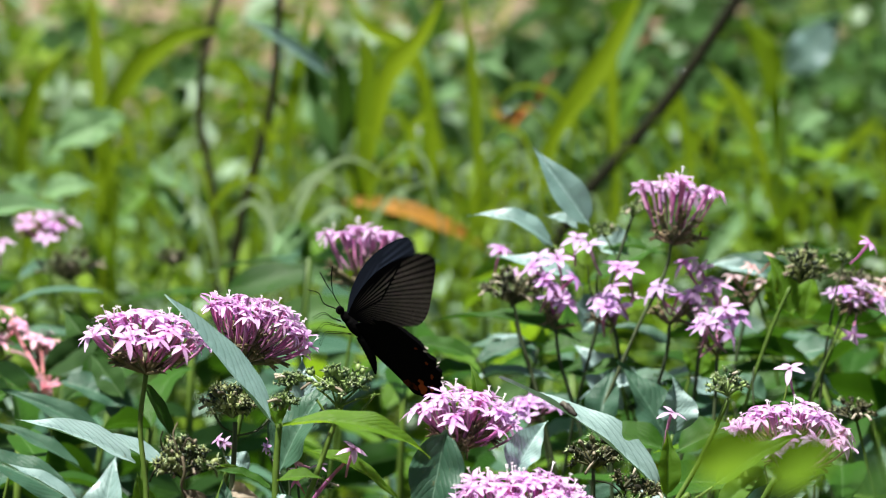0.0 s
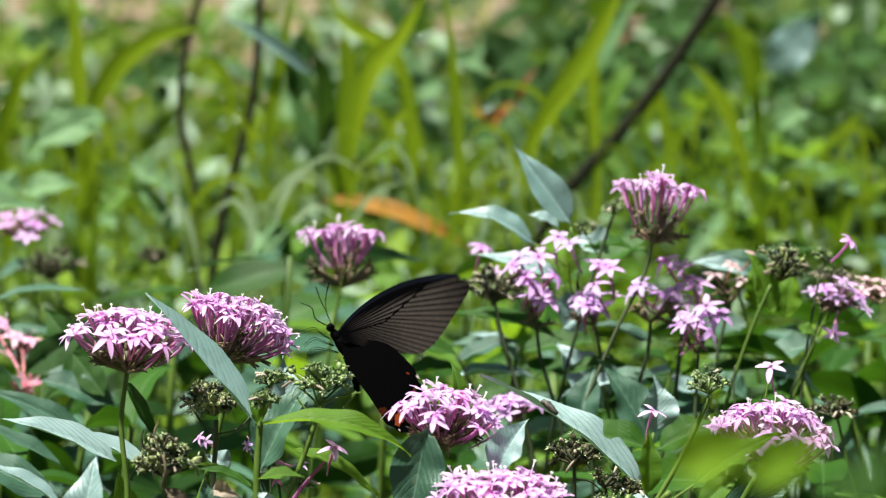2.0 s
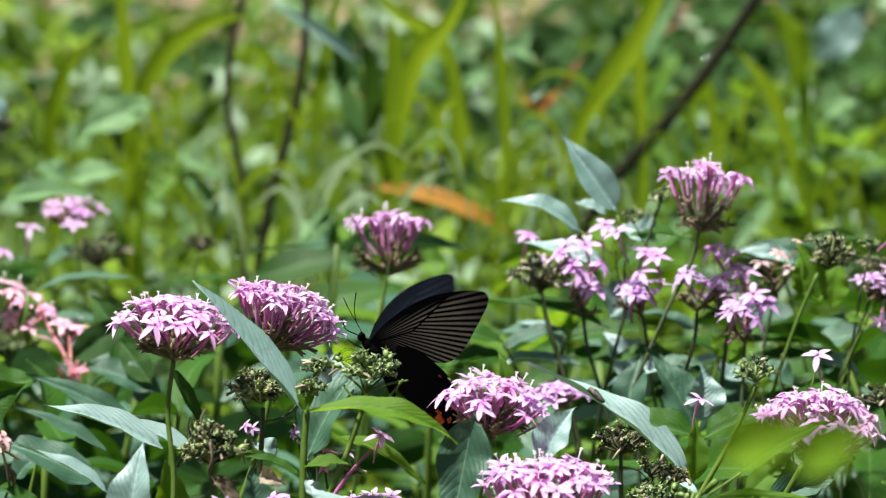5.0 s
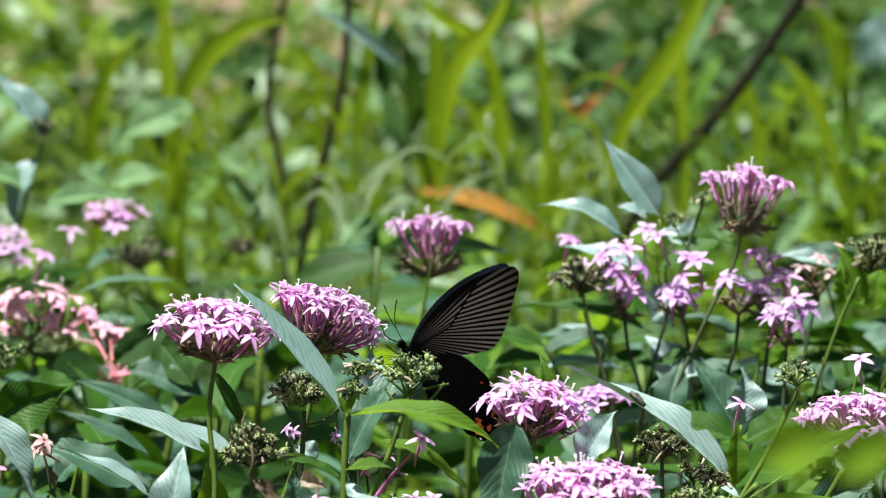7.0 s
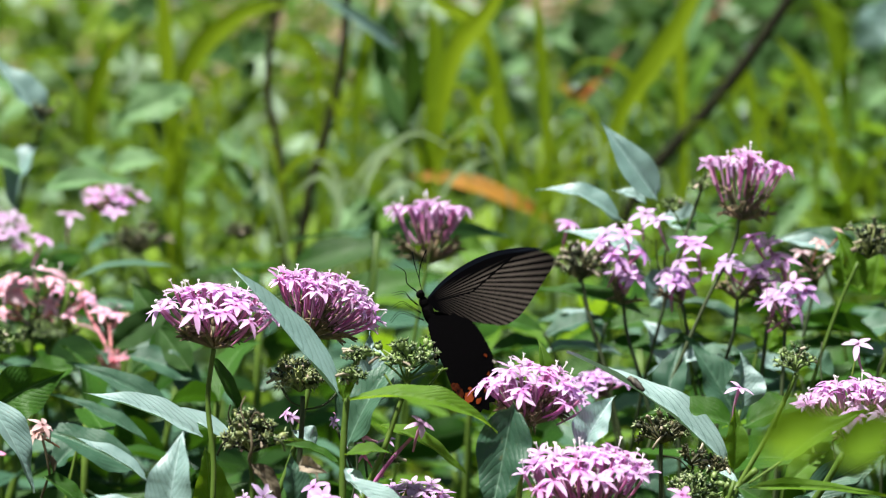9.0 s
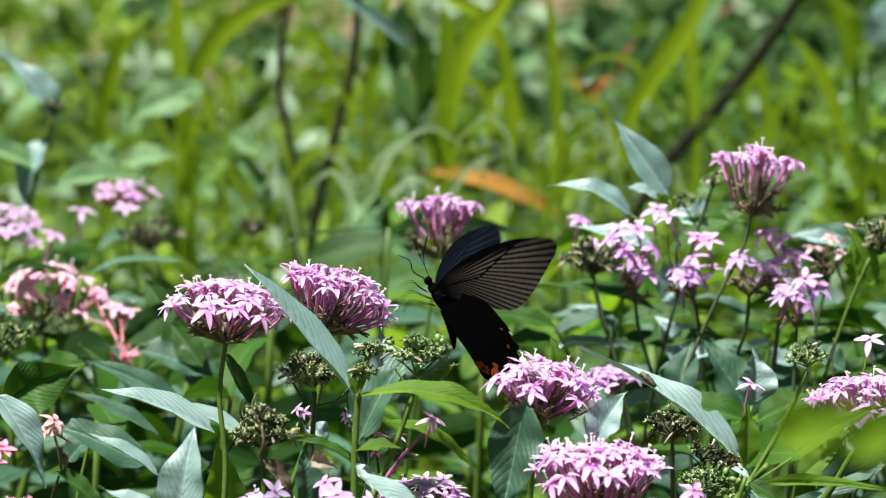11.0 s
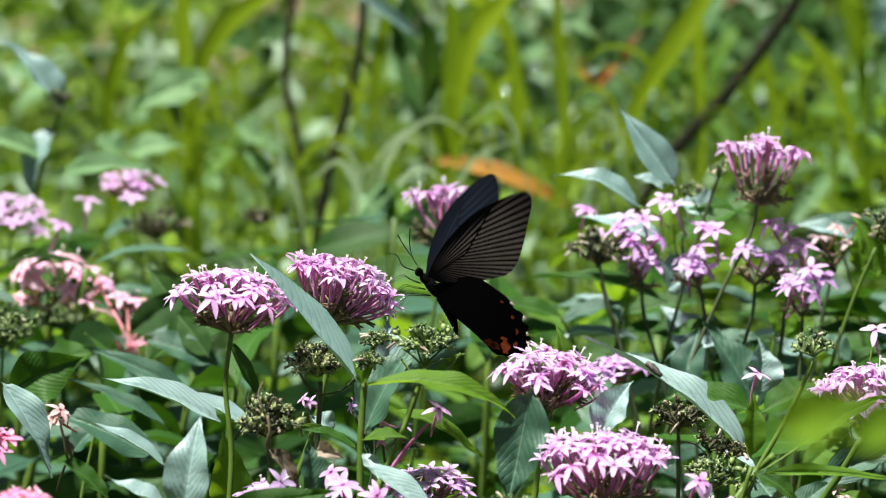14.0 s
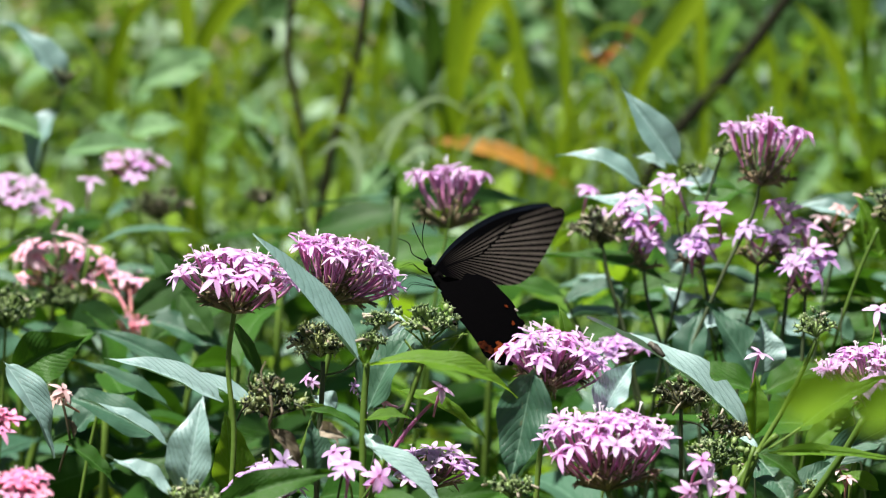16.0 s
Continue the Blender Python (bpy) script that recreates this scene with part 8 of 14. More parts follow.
stem_part(s, [(-0.2202, 3.9322, 0.0000), (-0.2115, 3.9157, 0.0890), (-0.1682, 3.8992, 0.2879), (-0.1489, 3.9040, 0.3123), (-0.1539, 3.9080, 0.3313)], 0.00131, 0.00079, STEM)
leaf(s, (-0.1539, 3.9080, 0.3313), (-0.1723, 3.9095, 0.3382), 0.0219, 35, 0.08, WEED_LEAF_ONE, 0.25, 1.0, broad=0.85)
leaf(s, (-0.1539, 3.9074, 0.3286), (-0.1321, 3.9096, 0.3396), 0.0219, 40, 0.08, WEED_LEAF_ONE, 0.25, 1.0, broad=0.85)
leaf(s, (-0.1539, 3.9070, 0.3262), (-0.1728, 3.9108, 0.3446), 0.0199, 40, 0.08, WEED_LEAF_ONE, 0.25, 1.0, broad=0.85)

s = thing("broadleaf_weed", (0.0032, 3.9565, 0.0000), "weed with broad soft leaves in the grass", "weed", "weeds behind the bed")
stem_part(s, [(0.0032, 3.9565, 0.0000), (0.0020, 3.9400, 0.0955), (-0.0042, 3.9235, 0.3008), (-0.0069, 3.9285, 0.3254), (-0.0119, 3.9325, 0.3446)], 0.00133, 0.00080, STEM)
leaf(s, (-0.0119, 3.9325, 0.3446), (-0.0097, 3.9376, 0.3690), 0.0221, 35, 0.08, WEED_SHADED, 0.25, 1.0, broad=0.85)
leaf(s, (-0.0119, 3.9320, 0.3418), (-0.0228, 3.9301, 0.3324), 0.0221, 40, 0.08, WEED_SHADED, 0.25, 1.0, broad=0.85)
leaf(s, (-0.0119, 3.9314, 0.3393), (0.0055, 3.9311, 0.3377), 0.0201, 40, 0.08, WEED_SHADED, 0.25, 1.0, broad=0.85)

s = thing("broadleaf_weed", (0.0165, 3.9807, 0.0000), "weed with broad soft leaves in the grass", "weed", "weeds behind the bed")
stem_part(s, [(0.0165, 3.9807, 0.0000), (0.0250, 3.9642, 0.1003), (0.0674, 3.9477, 0.3105), (0.0865, 3.9526, 0.3352), (0.0814, 3.9566, 0.3545)], 0.00134, 0.00081, STEM)
leaf(s, (0.0814, 3.9566, 0.3545), (0.0967, 3.9577, 0.3602), 0.0224, 35, 0.08, WEED_BLUE, 0.25, 1.0, broad=0.85)
leaf(s, (0.0814, 3.9560, 0.3518), (0.0756, 3.9586, 0.3643), 0.0224, 40, 0.08, WEED_BLUE, 0.25, 1.0, broad=0.85)
leaf(s, (0.0814, 3.9555, 0.3492), (0.0747, 3.9559, 0.3514), 0.0204, 40, 0.08, WEED_BLUE, 0.25, 1.0, broad=0.85)

s = thing("broadleaf_weed", (0.1955, 4.0017, 0.0000), "weed with broad soft leaves in the grass", "weed", "weeds behind the bed")
stem_part(s, [(0.1955, 4.0017, 0.0000), (0.1915, 3.9852, 0.0981), (0.1717, 3.9687, 0.3062), (0.1627, 3.9739, 0.3310), (0.1576, 3.9778, 0.3505)], 0.00136, 0.00083, STEM)
leaf(s, (0.1576, 3.9778, 0.3505), (0.1328, 3.9812, 0.3664), 0.0227, 35, 0.08, WEED_SHADED, 0.25, 1.0, broad=0.85)
leaf(s, (0.1576, 3.9773, 0.3476), (0.1773, 3.9773, 0.3483), 0.0227, 40, 0.08, WEED_SHADED, 0.25, 1.0, broad=0.85)
leaf(s, (0.1576, 3.9767, 0.3452), (0.1500, 3.9802, 0.3621), 0.0206, 40, 0.08, WEED_SHADED, 0.25, 1.0, broad=0.85)

s = thing("broadleaf_weed", (0.1660, 4.0203, 0.0000), "weed with broad soft leaves in the grass", "weed", "weeds behind the bed")
stem_part(s, [(0.1660, 4.0203, 0.0000), (0.1696, 4.0038, 0.0889), (0.1880, 3.9873, 0.2878), (0.1962, 3.9923, 0.3126), (0.1912, 3.9964, 0.3322)], 0.00138, 0.00084, STEM)
leaf(s, (0.1912, 3.9964, 0.3322), (0.2126, 4.0004, 0.3521), 0.0229, 35, 0.08, WEED_LEAF_ONE, 0.25, 1.0, broad=0.85)
leaf(s, (0.1912, 3.9959, 0.3293), (0.1680, 3.9951, 0.3255), 0.0229, 40, 0.08, WEED_LEAF_ONE, 0.25, 1.0, broad=0.85)
leaf(s, (0.1912, 3.9953, 0.3268), (0.2093, 3.9934, 0.3181), 0.0209, 40, 0.08, WEED_LEAF_ONE, 0.25, 1.0, broad=0.85)

s = thing("broadleaf_weed", (0.2428, 4.0422, 0.0000), "weed with broad soft leaves in the grass", "weed", "weeds behind the bed")
stem_part(s, [(0.2428, 4.0422, 0.0000), (0.2470, 4.0257, 0.0884), (0.2681, 4.0092, 0.2869), (0.2776, 4.0143, 0.3120), (0.2726, 4.0184, 0.3315)], 0.00140, 0.00085, STEM)
leaf(s, (0.2726, 4.0184, 0.3315), (0.2659, 4.0192, 0.3355), 0.0232, 35, 0.08, WEED_SHADED, 0.25, 1.0, broad=0.85)
leaf(s, (0.2726, 4.0178, 0.3287), (0.2871, 4.0208, 0.3436), 0.0232, 40, 0.08, WEED_SHADED, 0.25, 1.0, broad=0.85)
leaf(s, (0.2725, 4.0173, 0.3263), (0.2534, 4.0203, 0.3407), 0.0211, 40, 0.08, WEED_SHADED, 0.25, 1.0, broad=0.85)

s = thing("broadleaf_weed", (0.0747, 3.9193, 0.0000), "weed with broad soft leaves in the grass", "weed", "weeds behind the bed")
stem_part(s, [(0.0747, 3.9193, 0.0000), (0.0811, 3.9028, 0.1154), (0.1133, 3.8863, 0.3408), (0.1274, 3.8911, 0.3650), (0.1225, 3.8951, 0.3840)], 0.00130, 0.00078, STEM)
leaf(s, (0.1225, 3.8951, 0.3840), (0.1111, 3.8998, 0.4071), 0.0216, 35, 0.08, WEED_BLUE, 0.25, 1.0, broad=0.85)
leaf(s, (0.1224, 3.8946, 0.3813), (0.1243, 3.8929, 0.3733), 0.0216, 40, 0.08, WEED_BLUE, 0.25, 1.0, broad=0.85)
leaf(s, (0.1224, 3.8940, 0.3788), (0.1321, 3.8952, 0.3848), 0.0196, 40, 0.08, WEED_BLUE, 0.25, 1.0, broad=0.85)

s = thing("broadleaf_weed", (-0.2687, 3.9532, 0.0000), "weed with broad soft leaves in the grass", "weed", "weeds behind the bed")
stem_part(s, [(-0.2687, 3.9532, 0.0000), (-0.2644, 3.9367, 0.1394), (-0.2434, 3.9202, 0.3887), (-0.2341, 3.9251, 0.4132), (-0.2390, 3.9291, 0.4323)], 0.00131, 0.00079, STEM)
leaf(s, (-0.2390, 3.9291, 0.4323), (-0.2157, 3.9311, 0.4426), 0.0219, 35, 0.08, WEED_SHADED, 0.25, 1.0, broad=0.85)
leaf(s, (-0.2390, 3.9285, 0.4294), (-0.2560, 3.9301, 0.4365), 0.0219, 40, 0.08, WEED_SHADED, 0.25, 1.0, broad=0.85)
leaf(s, (-0.2390, 3.9280, 0.4270), (-0.2347, 3.9270, 0.4224), 0.0199, 40, 0.08, WEED_SHADED, 0.25, 1.0, broad=0.85)

s = thing("broadleaf_weed", (-0.0878, 3.9596, 0.0000), "weed with broad soft leaves in the grass", "weed", "weeds behind the bed")
stem_part(s, [(-0.0878, 3.9596, 0.0000), (-0.0805, 3.9431, 0.1024), (-0.0444, 3.9266, 0.3149), (-0.0283, 3.9315, 0.3393), (-0.0333, 3.9355, 0.3586)], 0.00133, 0.00080, STEM)
leaf(s, (-0.0333, 3.9355, 0.3586), (-0.0564, 3.9377, 0.3686), 0.0221, 35, 0.08, WEED_LEAF_ONE, 0.25, 1.0, broad=0.85)
leaf(s, (-0.0333, 3.9349, 0.3558), (-0.0101, 3.9364, 0.3633), 0.0221, 40, 0.08, WEED_LEAF_ONE, 0.25, 1.0, broad=0.85)
leaf(s, (-0.0333, 3.9344, 0.3533), (-0.0494, 3.9384, 0.3726), 0.0201, 40, 0.08, WEED_LEAF_ONE, 0.25, 1.0, broad=0.85)

s = thing("broadleaf_weed", (0.0617, 3.9755, 0.0000), "weed with broad soft leaves in the grass", "weed", "weeds behind the bed")
stem_part(s, [(0.0617, 3.9755, 0.0000), (0.0634, 3.9590, 0.0880), (0.0718, 3.9425, 0.2860), (0.0757, 3.9476, 0.3105), (0.0706, 3.9515, 0.3299)], 0.00134, 0.00081, STEM)
leaf(s, (0.0706, 3.9515, 0.3299), (0.0813, 3.9564, 0.3535), 0.0224, 35, 0.08, WEED_SHADED, 0.25, 1.0, broad=0.85)
leaf(s, (0.0706, 3.9510, 0.3271), (0.0532, 3.9493, 0.3188), 0.0224, 40, 0.08, WEED_SHADED, 0.25, 1.0, broad=0.85)
leaf(s, (0.0706, 3.9505, 0.3246), (0.0902, 3.9493, 0.3192), 0.0204, 40, 0.08, WEED_SHADED, 0.25, 1.0, broad=0.85)

s = thing("broadleaf_weed", (0.1789, 4.0146, 0.0000), "weed with broad soft leaves in the grass", "weed", "weeds behind the bed")
stem_part(s, [(0.1789, 4.0146, 0.0000), (0.1870, 3.9981, 0.1299), (0.2276, 3.9816, 0.3699), (0.2459, 3.9865, 0.3947), (0.2408, 3.9906, 0.4141)], 0.00136, 0.00083, STEM)
leaf(s, (0.2408, 3.9906, 0.4141), (0.2484, 3.9914, 0.4181), 0.0227, 35, 0.08, WEED_BLUE, 0.25, 1.0, broad=0.85)
leaf(s, (0.2408, 3.9899, 0.4113), (0.2431, 3.9930, 0.4259), 0.0227, 40, 0.08, WEED_BLUE, 0.25, 1.0, broad=0.85)
leaf(s, (0.2408, 3.9895, 0.4089), (0.2280, 3.9909, 0.4159), 0.0206, 40, 0.08, WEED_BLUE, 0.25, 1.0, broad=0.85)

s = thing("broadleaf_weed", (0.1849, 4.0379, 0.0000), "weed with broad soft leaves in the grass", "weed", "weeds behind the bed")
stem_part(s, [(0.1849, 4.0379, 0.0000), (0.1833, 4.0214, 0.1316), (0.1748, 4.0049, 0.3730), (0.1709, 4.0101, 0.3980), (0.1659, 4.0140, 0.4176)], 0.00138, 0.00084, STEM)
leaf(s, (0.1659, 4.0140, 0.4176), (0.1439, 4.0182, 0.4371), 0.0229, 35, 0.08, WEED_SHADED, 0.25, 1.0, broad=0.85)
leaf(s, (0.1659, 4.0135, 0.4147), (0.1801, 4.0127, 0.4113), 0.0229, 40, 0.08, WEED_SHADED, 0.25, 1.0, broad=0.85)
leaf(s, (0.1659, 4.0129, 0.4122), (0.1650, 4.0158, 0.4257), 0.0209, 40, 0.08, WEED_SHADED, 0.25, 1.0, broad=0.85)

s = thing("broadleaf_weed", (0.2749, 4.0590, 0.0000), "weed with broad soft leaves in the grass", "weed", "weeds behind the bed")
stem_part(s, [(0.2749, 4.0590, 0.0000), (0.2774, 4.0425, 0.1296), (0.2902, 4.0260, 0.3692), (0.2959, 4.0311, 0.3941), (0.2908, 4.0351, 0.4138)], 0.00140, 0.00085, STEM)
leaf(s, (0.2908, 4.0351, 0.4138), (0.3158, 4.0384, 0.4304), 0.0232, 35, 0.08, WEED_LEAF_ONE, 0.25, 1.0, broad=0.85)
leaf(s, (0.2908, 4.0346, 0.4110), (0.2675, 4.0347, 0.4112), 0.0232, 40, 0.08, WEED_LEAF_ONE, 0.25, 1.0, broad=0.85)
leaf(s, (0.2908, 4.0340, 0.4084), (0.3050, 4.0323, 0.3998), 0.0211, 40, 0.08, WEED_LEAF_ONE, 0.25, 1.0, broad=0.85)

s = thing("broadleaf_weed", (0.0147, 3.9182, 0.0000), "weed with broad soft leaves in the grass", "weed", "weeds behind the bed")
stem_part(s, [(0.0147, 3.9182, 0.0000), (0.0173, 3.9017, 0.1120), (0.0300, 3.8852, 0.3338), (0.0355, 3.8902, 0.3582), (0.0307, 3.8941, 0.3772)], 0.00130, 0.00078, STEM)
leaf(s, (0.0307, 3.8941, 0.3772), (0.0164, 3.8952, 0.3825), 0.0216, 35, 0.08, WEED_SHADED, 0.25, 1.0, broad=0.85)
leaf(s, (0.0307, 3.8936, 0.3743), (0.0502, 3.8960, 0.3871), 0.0216, 40, 0.08, WEED_SHADED, 0.25, 1.0, broad=0.85)
leaf(s, (0.0307, 3.8930, 0.3719), (0.0112, 3.8966, 0.3891), 0.0196, 40, 0.08, WEED_SHADED, 0.25, 1.0, broad=0.85)

s = thing("broadleaf_weed", (-0.1723, 3.5620, 0.0000), "weed with broad soft leaves in the grass", "weed", "weeds behind the bed")
stem_part(s, [(-0.1723, 3.5620, 0.0000), (-0.1728, 3.5464, 0.1868), (-0.1744, 3.5308, 0.4204), (-0.1752, 3.5352, 0.4424), (-0.1796, 3.5378, 0.4550)], 0.00112, 0.00068, STEM)
leaf(s, (-0.1789, 3.5378, 0.4550), (-0.2254, 3.5345, 0.4384), 0.0216, 30, 0.08, WEED_BLUE, 0.25, 1.0, broad=0.85)
leaf(s, (-0.1805, 3.5378, 0.4550), (-0.2013, 3.5372, 0.4519), 0.0134, 40, 0.08, WEED_BLUE, 0.25, 1.0, broad=0.85)

s = thing("broadleaf_weed", (-0.1271, 3.5433, 0.0000), "weed with broad soft leaves in the grass", "weed", "weeds behind the bed")
stem_part(s, [(-0.1271, 3.5433, 0.0000), (-0.1311, 3.5277, 0.1700), (-0.1507, 3.5121, 0.3834), (-0.1589, 3.5166, 0.4053), (-0.1634, 3.5211, 0.4271)], 0.00111, 0.00068, STEM)
leaf(s, (-0.1624, 3.5211, 0.4271), (-0.1368, 3.5181, 0.4131), 0.0134, 40, 0.08, WEED_BLUE, 0.25, 1.0, broad=0.85)
leaf(s, (-0.1656, 3.5192, 0.4178), (-0.1847, 3.5160, 0.4021), 0.0155, 40, 0.08, WEED_LEAF_ONE, 0.25, 1.0, broad=0.85)
leaf(s, (-0.1624, 3.5192, 0.4178), (-0.1400, 3.5133, 0.3896), 0.0134, 40, 0.08, WEED_BLUE, 0.25, 1.0, broad=0.85)

s = thing("broadleaf_weed", (-0.1487, 3.4620, 0.0000), "weed with broad soft leaves in the grass", "weed", "weeds behind the bed")
stem_part(s, [(-0.1487, 3.4620, 0.0000), (-0.1409, 3.4466, 0.1584), (-0.1021, 3.4313, 0.3455), (-0.0859, 3.4357, 0.3669), (-0.0902, 3.4381, 0.3792)], 0.00108, 0.00066, STEM)
leaf(s, (-0.0902, 3.4381, 0.3792), (-0.0746, 3.4432, 0.4037), 0.0150, 40, 0.08, WEED_BLUE, 0.25, 1.0, broad=0.85)
leaf(s, (-0.0902, 3.4381, 0.3792), (-0.1059, 3.4419, 0.3977), 0.0150, 40, 0.08, WEED_LEAF_ONE, 0.25, 1.0, broad=0.85)

# dark-leaved weed set to darken the upper view, shade in its colour
s = thing("broadleaf_weed", (0.1219, 3.8489, 0.0000), "weed with broad soft leaves in the grass", "weed", "weeds behind the bed")
stem_part(s, [(0.1219, 3.8489, 0.0000), (0.1188, 3.8326, 0.1546), (0.1037, 3.8162, 0.4074), (0.0972, 3.8211, 0.4310), (0.0924, 3.8249, 0.4497)], 0.00125, 0.00076, STEM)
leaf(s, (0.0924, 3.8249, 0.4497), (0.1073, 3.8249, 0.4499), 0.0280, 35, 0.08, WEED_SHADED, 0.25, 1.0, broad=0.85)
leaf(s, (0.0924, 3.8244, 0.4470), (0.0879, 3.8270, 0.4597), 0.0243, 40, 0.08, WEED_SHADED, 0.25, 1.0, broad=0.85)
leaf(s, (0.0924, 3.8239, 0.4447), (0.0830, 3.8246, 0.4476), 0.0228, 40, 0.08, WEED_SHADED, 0.25, 1.0, broad=0.85)

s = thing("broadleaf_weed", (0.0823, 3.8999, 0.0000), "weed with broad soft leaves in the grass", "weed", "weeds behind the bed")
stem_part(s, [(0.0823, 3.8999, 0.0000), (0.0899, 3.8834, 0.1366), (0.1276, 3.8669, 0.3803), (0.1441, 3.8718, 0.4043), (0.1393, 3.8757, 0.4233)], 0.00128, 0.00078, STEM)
leaf(s, (0.1393, 3.8757, 0.4233), (0.1119, 3.8774, 0.4307), 0.0286, 35, 0.08, WEED_SHADED, 0.25, 1.0, broad=0.85)
leaf(s, (0.1393, 3.8752, 0.4205), (0.1652, 3.8762, 0.4262), 0.0248, 40, 0.08, WEED_SHADED, 0.25, 1.0, broad=0.85)
leaf(s, (0.1393, 3.8746, 0.4182), (0.1227, 3.8789, 0.4385), 0.0233, 40, 0.08, WEED_SHADED, 0.25, 1.0, broad=0.85)

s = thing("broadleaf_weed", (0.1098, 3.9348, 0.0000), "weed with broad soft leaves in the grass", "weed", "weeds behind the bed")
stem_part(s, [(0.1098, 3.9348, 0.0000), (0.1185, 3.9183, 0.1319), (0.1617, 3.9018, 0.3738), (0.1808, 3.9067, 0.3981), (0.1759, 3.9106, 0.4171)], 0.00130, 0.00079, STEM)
leaf(s, (0.1759, 3.9106, 0.4171), (0.1784, 3.9152, 0.4397), 0.0292, 35, 0.08, WEED_SHADED, 0.25, 1.0, broad=0.85)
leaf(s, (0.1759, 3.9101, 0.4144), (0.1635, 3.9082, 0.4050), 0.0252, 40, 0.08, WEED_SHADED, 0.25, 1.0, broad=0.85)
leaf(s, (0.1759, 3.9095, 0.4119), (0.1962, 3.9090, 0.4094), 0.0237, 40, 0.08, WEED_SHADED, 0.25, 1.0, broad=0.85)

s = thing("broadleaf_weed", (0.2365, 3.9617, 0.0000), "weed with broad soft leaves in the grass", "weed", "weeds behind the bed")
stem_part(s, [(0.2365, 3.9617, 0.0000), (0.2407, 3.9452, 0.1330), (0.2618, 3.9287, 0.3760), (0.2712, 3.9337, 0.4004), (0.2662, 3.9377, 0.4195)], 0.00132, 0.00080, STEM)
leaf(s, (0.2662, 3.9377, 0.4195), (0.2923, 3.9387, 0.4251), 0.0296, 35, 0.08, WEED_SHADED, 0.25, 1.0, broad=0.85)
leaf(s, (0.2662, 3.9370, 0.4168), (0.2478, 3.9388, 0.4245), 0.0256, 40, 0.08, WEED_SHADED, 0.25, 1.0, broad=0.85)
leaf(s, (0.2661, 3.9366, 0.4144), (0.2697, 3.9355, 0.4092), 0.0240, 40, 0.08, WEED_SHADED, 0.25, 1.0, broad=0.85)

s = thing("broadleaf_weed", (0.3065, 3.9774, 0.0000), "weed with broad soft leaves in the grass", "weed", "weeds behind the bed")
stem_part(s, [(0.3065, 3.9774, 0.0000), (0.3050, 3.9609, 0.1060), (0.2977, 3.9444, 0.3220), (0.2944, 3.9494, 0.3466), (0.2894, 3.9535, 0.3659)], 0.00134, 0.00081, STEM)
leaf(s, (0.2894, 3.9535, 0.3659), (0.2699, 3.9538, 0.3674), 0.0300, 35, 0.08, WEED_LEAF_ONE, 0.25, 1.0, broad=0.85)
leaf(s, (0.2894, 3.9529, 0.3631), (0.3139, 3.9552, 0.3749), 0.0260, 40, 0.08, WEED_LEAF_ONE, 0.25, 1.0, broad=0.85)
leaf(s, (0.2894, 3.9524, 0.3606), (0.2664, 3.9566, 0.3805), 0.0244, 40, 0.08, WEED_LEAF_ONE, 0.25, 1.0, broad=0.85)

s = thing("broadleaf_weed", (0.2769, 3.8107, 0.0000), "weed with broad soft leaves in the grass", "weed", "weeds behind the bed")
stem_part(s, [(0.2769, 3.8107, 0.0000), (0.2733, 3.7944, 0.1211), (0.2556, 3.7782, 0.3337), (0.2478, 3.7831, 0.3574), (0.2431, 3.7869, 0.3759)], 0.00125, 0.00076, STEM)
leaf(s, (0.2431, 3.7869, 0.3759), (0.2300, 3.7911, 0.3964), 0.0278, 35, 0.08, WEED_LEAF_ONE, 0.25, 1.0, broad=0.85)
leaf(s, (0.2431, 3.7863, 0.3732), (0.2456, 3.7847, 0.3655), 0.0242, 40, 0.08, WEED_LEAF_ONE, 0.25, 1.0, broad=0.85)
leaf(s, (0.2431, 3.7858, 0.3708), (0.2539, 3.7870, 0.3769), 0.0226, 40, 0.08, WEED_LEAF_ONE, 0.25, 1.0, broad=0.85)

s = thing("broadleaf_weed", (0.1544, 3.8782, 0.0000), "weed with broad soft leaves in the grass", "weed", "weeds behind the bed")
stem_part(s, [(0.1544, 3.8782, 0.0000), (0.1603, 3.8618, 0.1174), (0.1900, 3.8454, 0.3380), (0.2030, 3.8502, 0.3620), (0.1982, 3.8542, 0.3808)], 0.00128, 0.00078, STEM)
leaf(s, (0.1982, 3.8542, 0.3808), (0.2258, 3.8566, 0.3932), 0.0286, 35, 0.08, WEED_LEAF_ONE, 0.25, 1.0, broad=0.85)
leaf(s, (0.1982, 3.8536, 0.3781), (0.1726, 3.8538, 0.3788), 0.0247, 40, 0.08, WEED_LEAF_ONE, 0.25, 1.0, broad=0.85)
leaf(s, (0.1982, 3.8531, 0.3757), (0.2134, 3.8510, 0.3659), 0.0232, 40, 0.08, WEED_LEAF_ONE, 0.25, 1.0, broad=0.85)

s = thing("broadleaf_weed", (0.0948, 3.9270, 0.0000), "weed with broad soft leaves in the grass", "weed", "weeds behind the bed")
stem_part(s, [(0.0948, 3.9270, 0.0000), (0.1031, 3.9105, 0.1129), (0.1448, 3.8940, 0.3356), (0.1631, 3.8990, 0.3599), (0.1582, 3.9029, 0.3789)], 0.00130, 0.00079, STEM)
leaf(s, (0.1582, 3.9029, 0.3789), (0.1536, 3.9026, 0.3774), 0.0292, 35, 0.08, WEED_LEAF_ONE, 0.25, 1.0, broad=0.85)
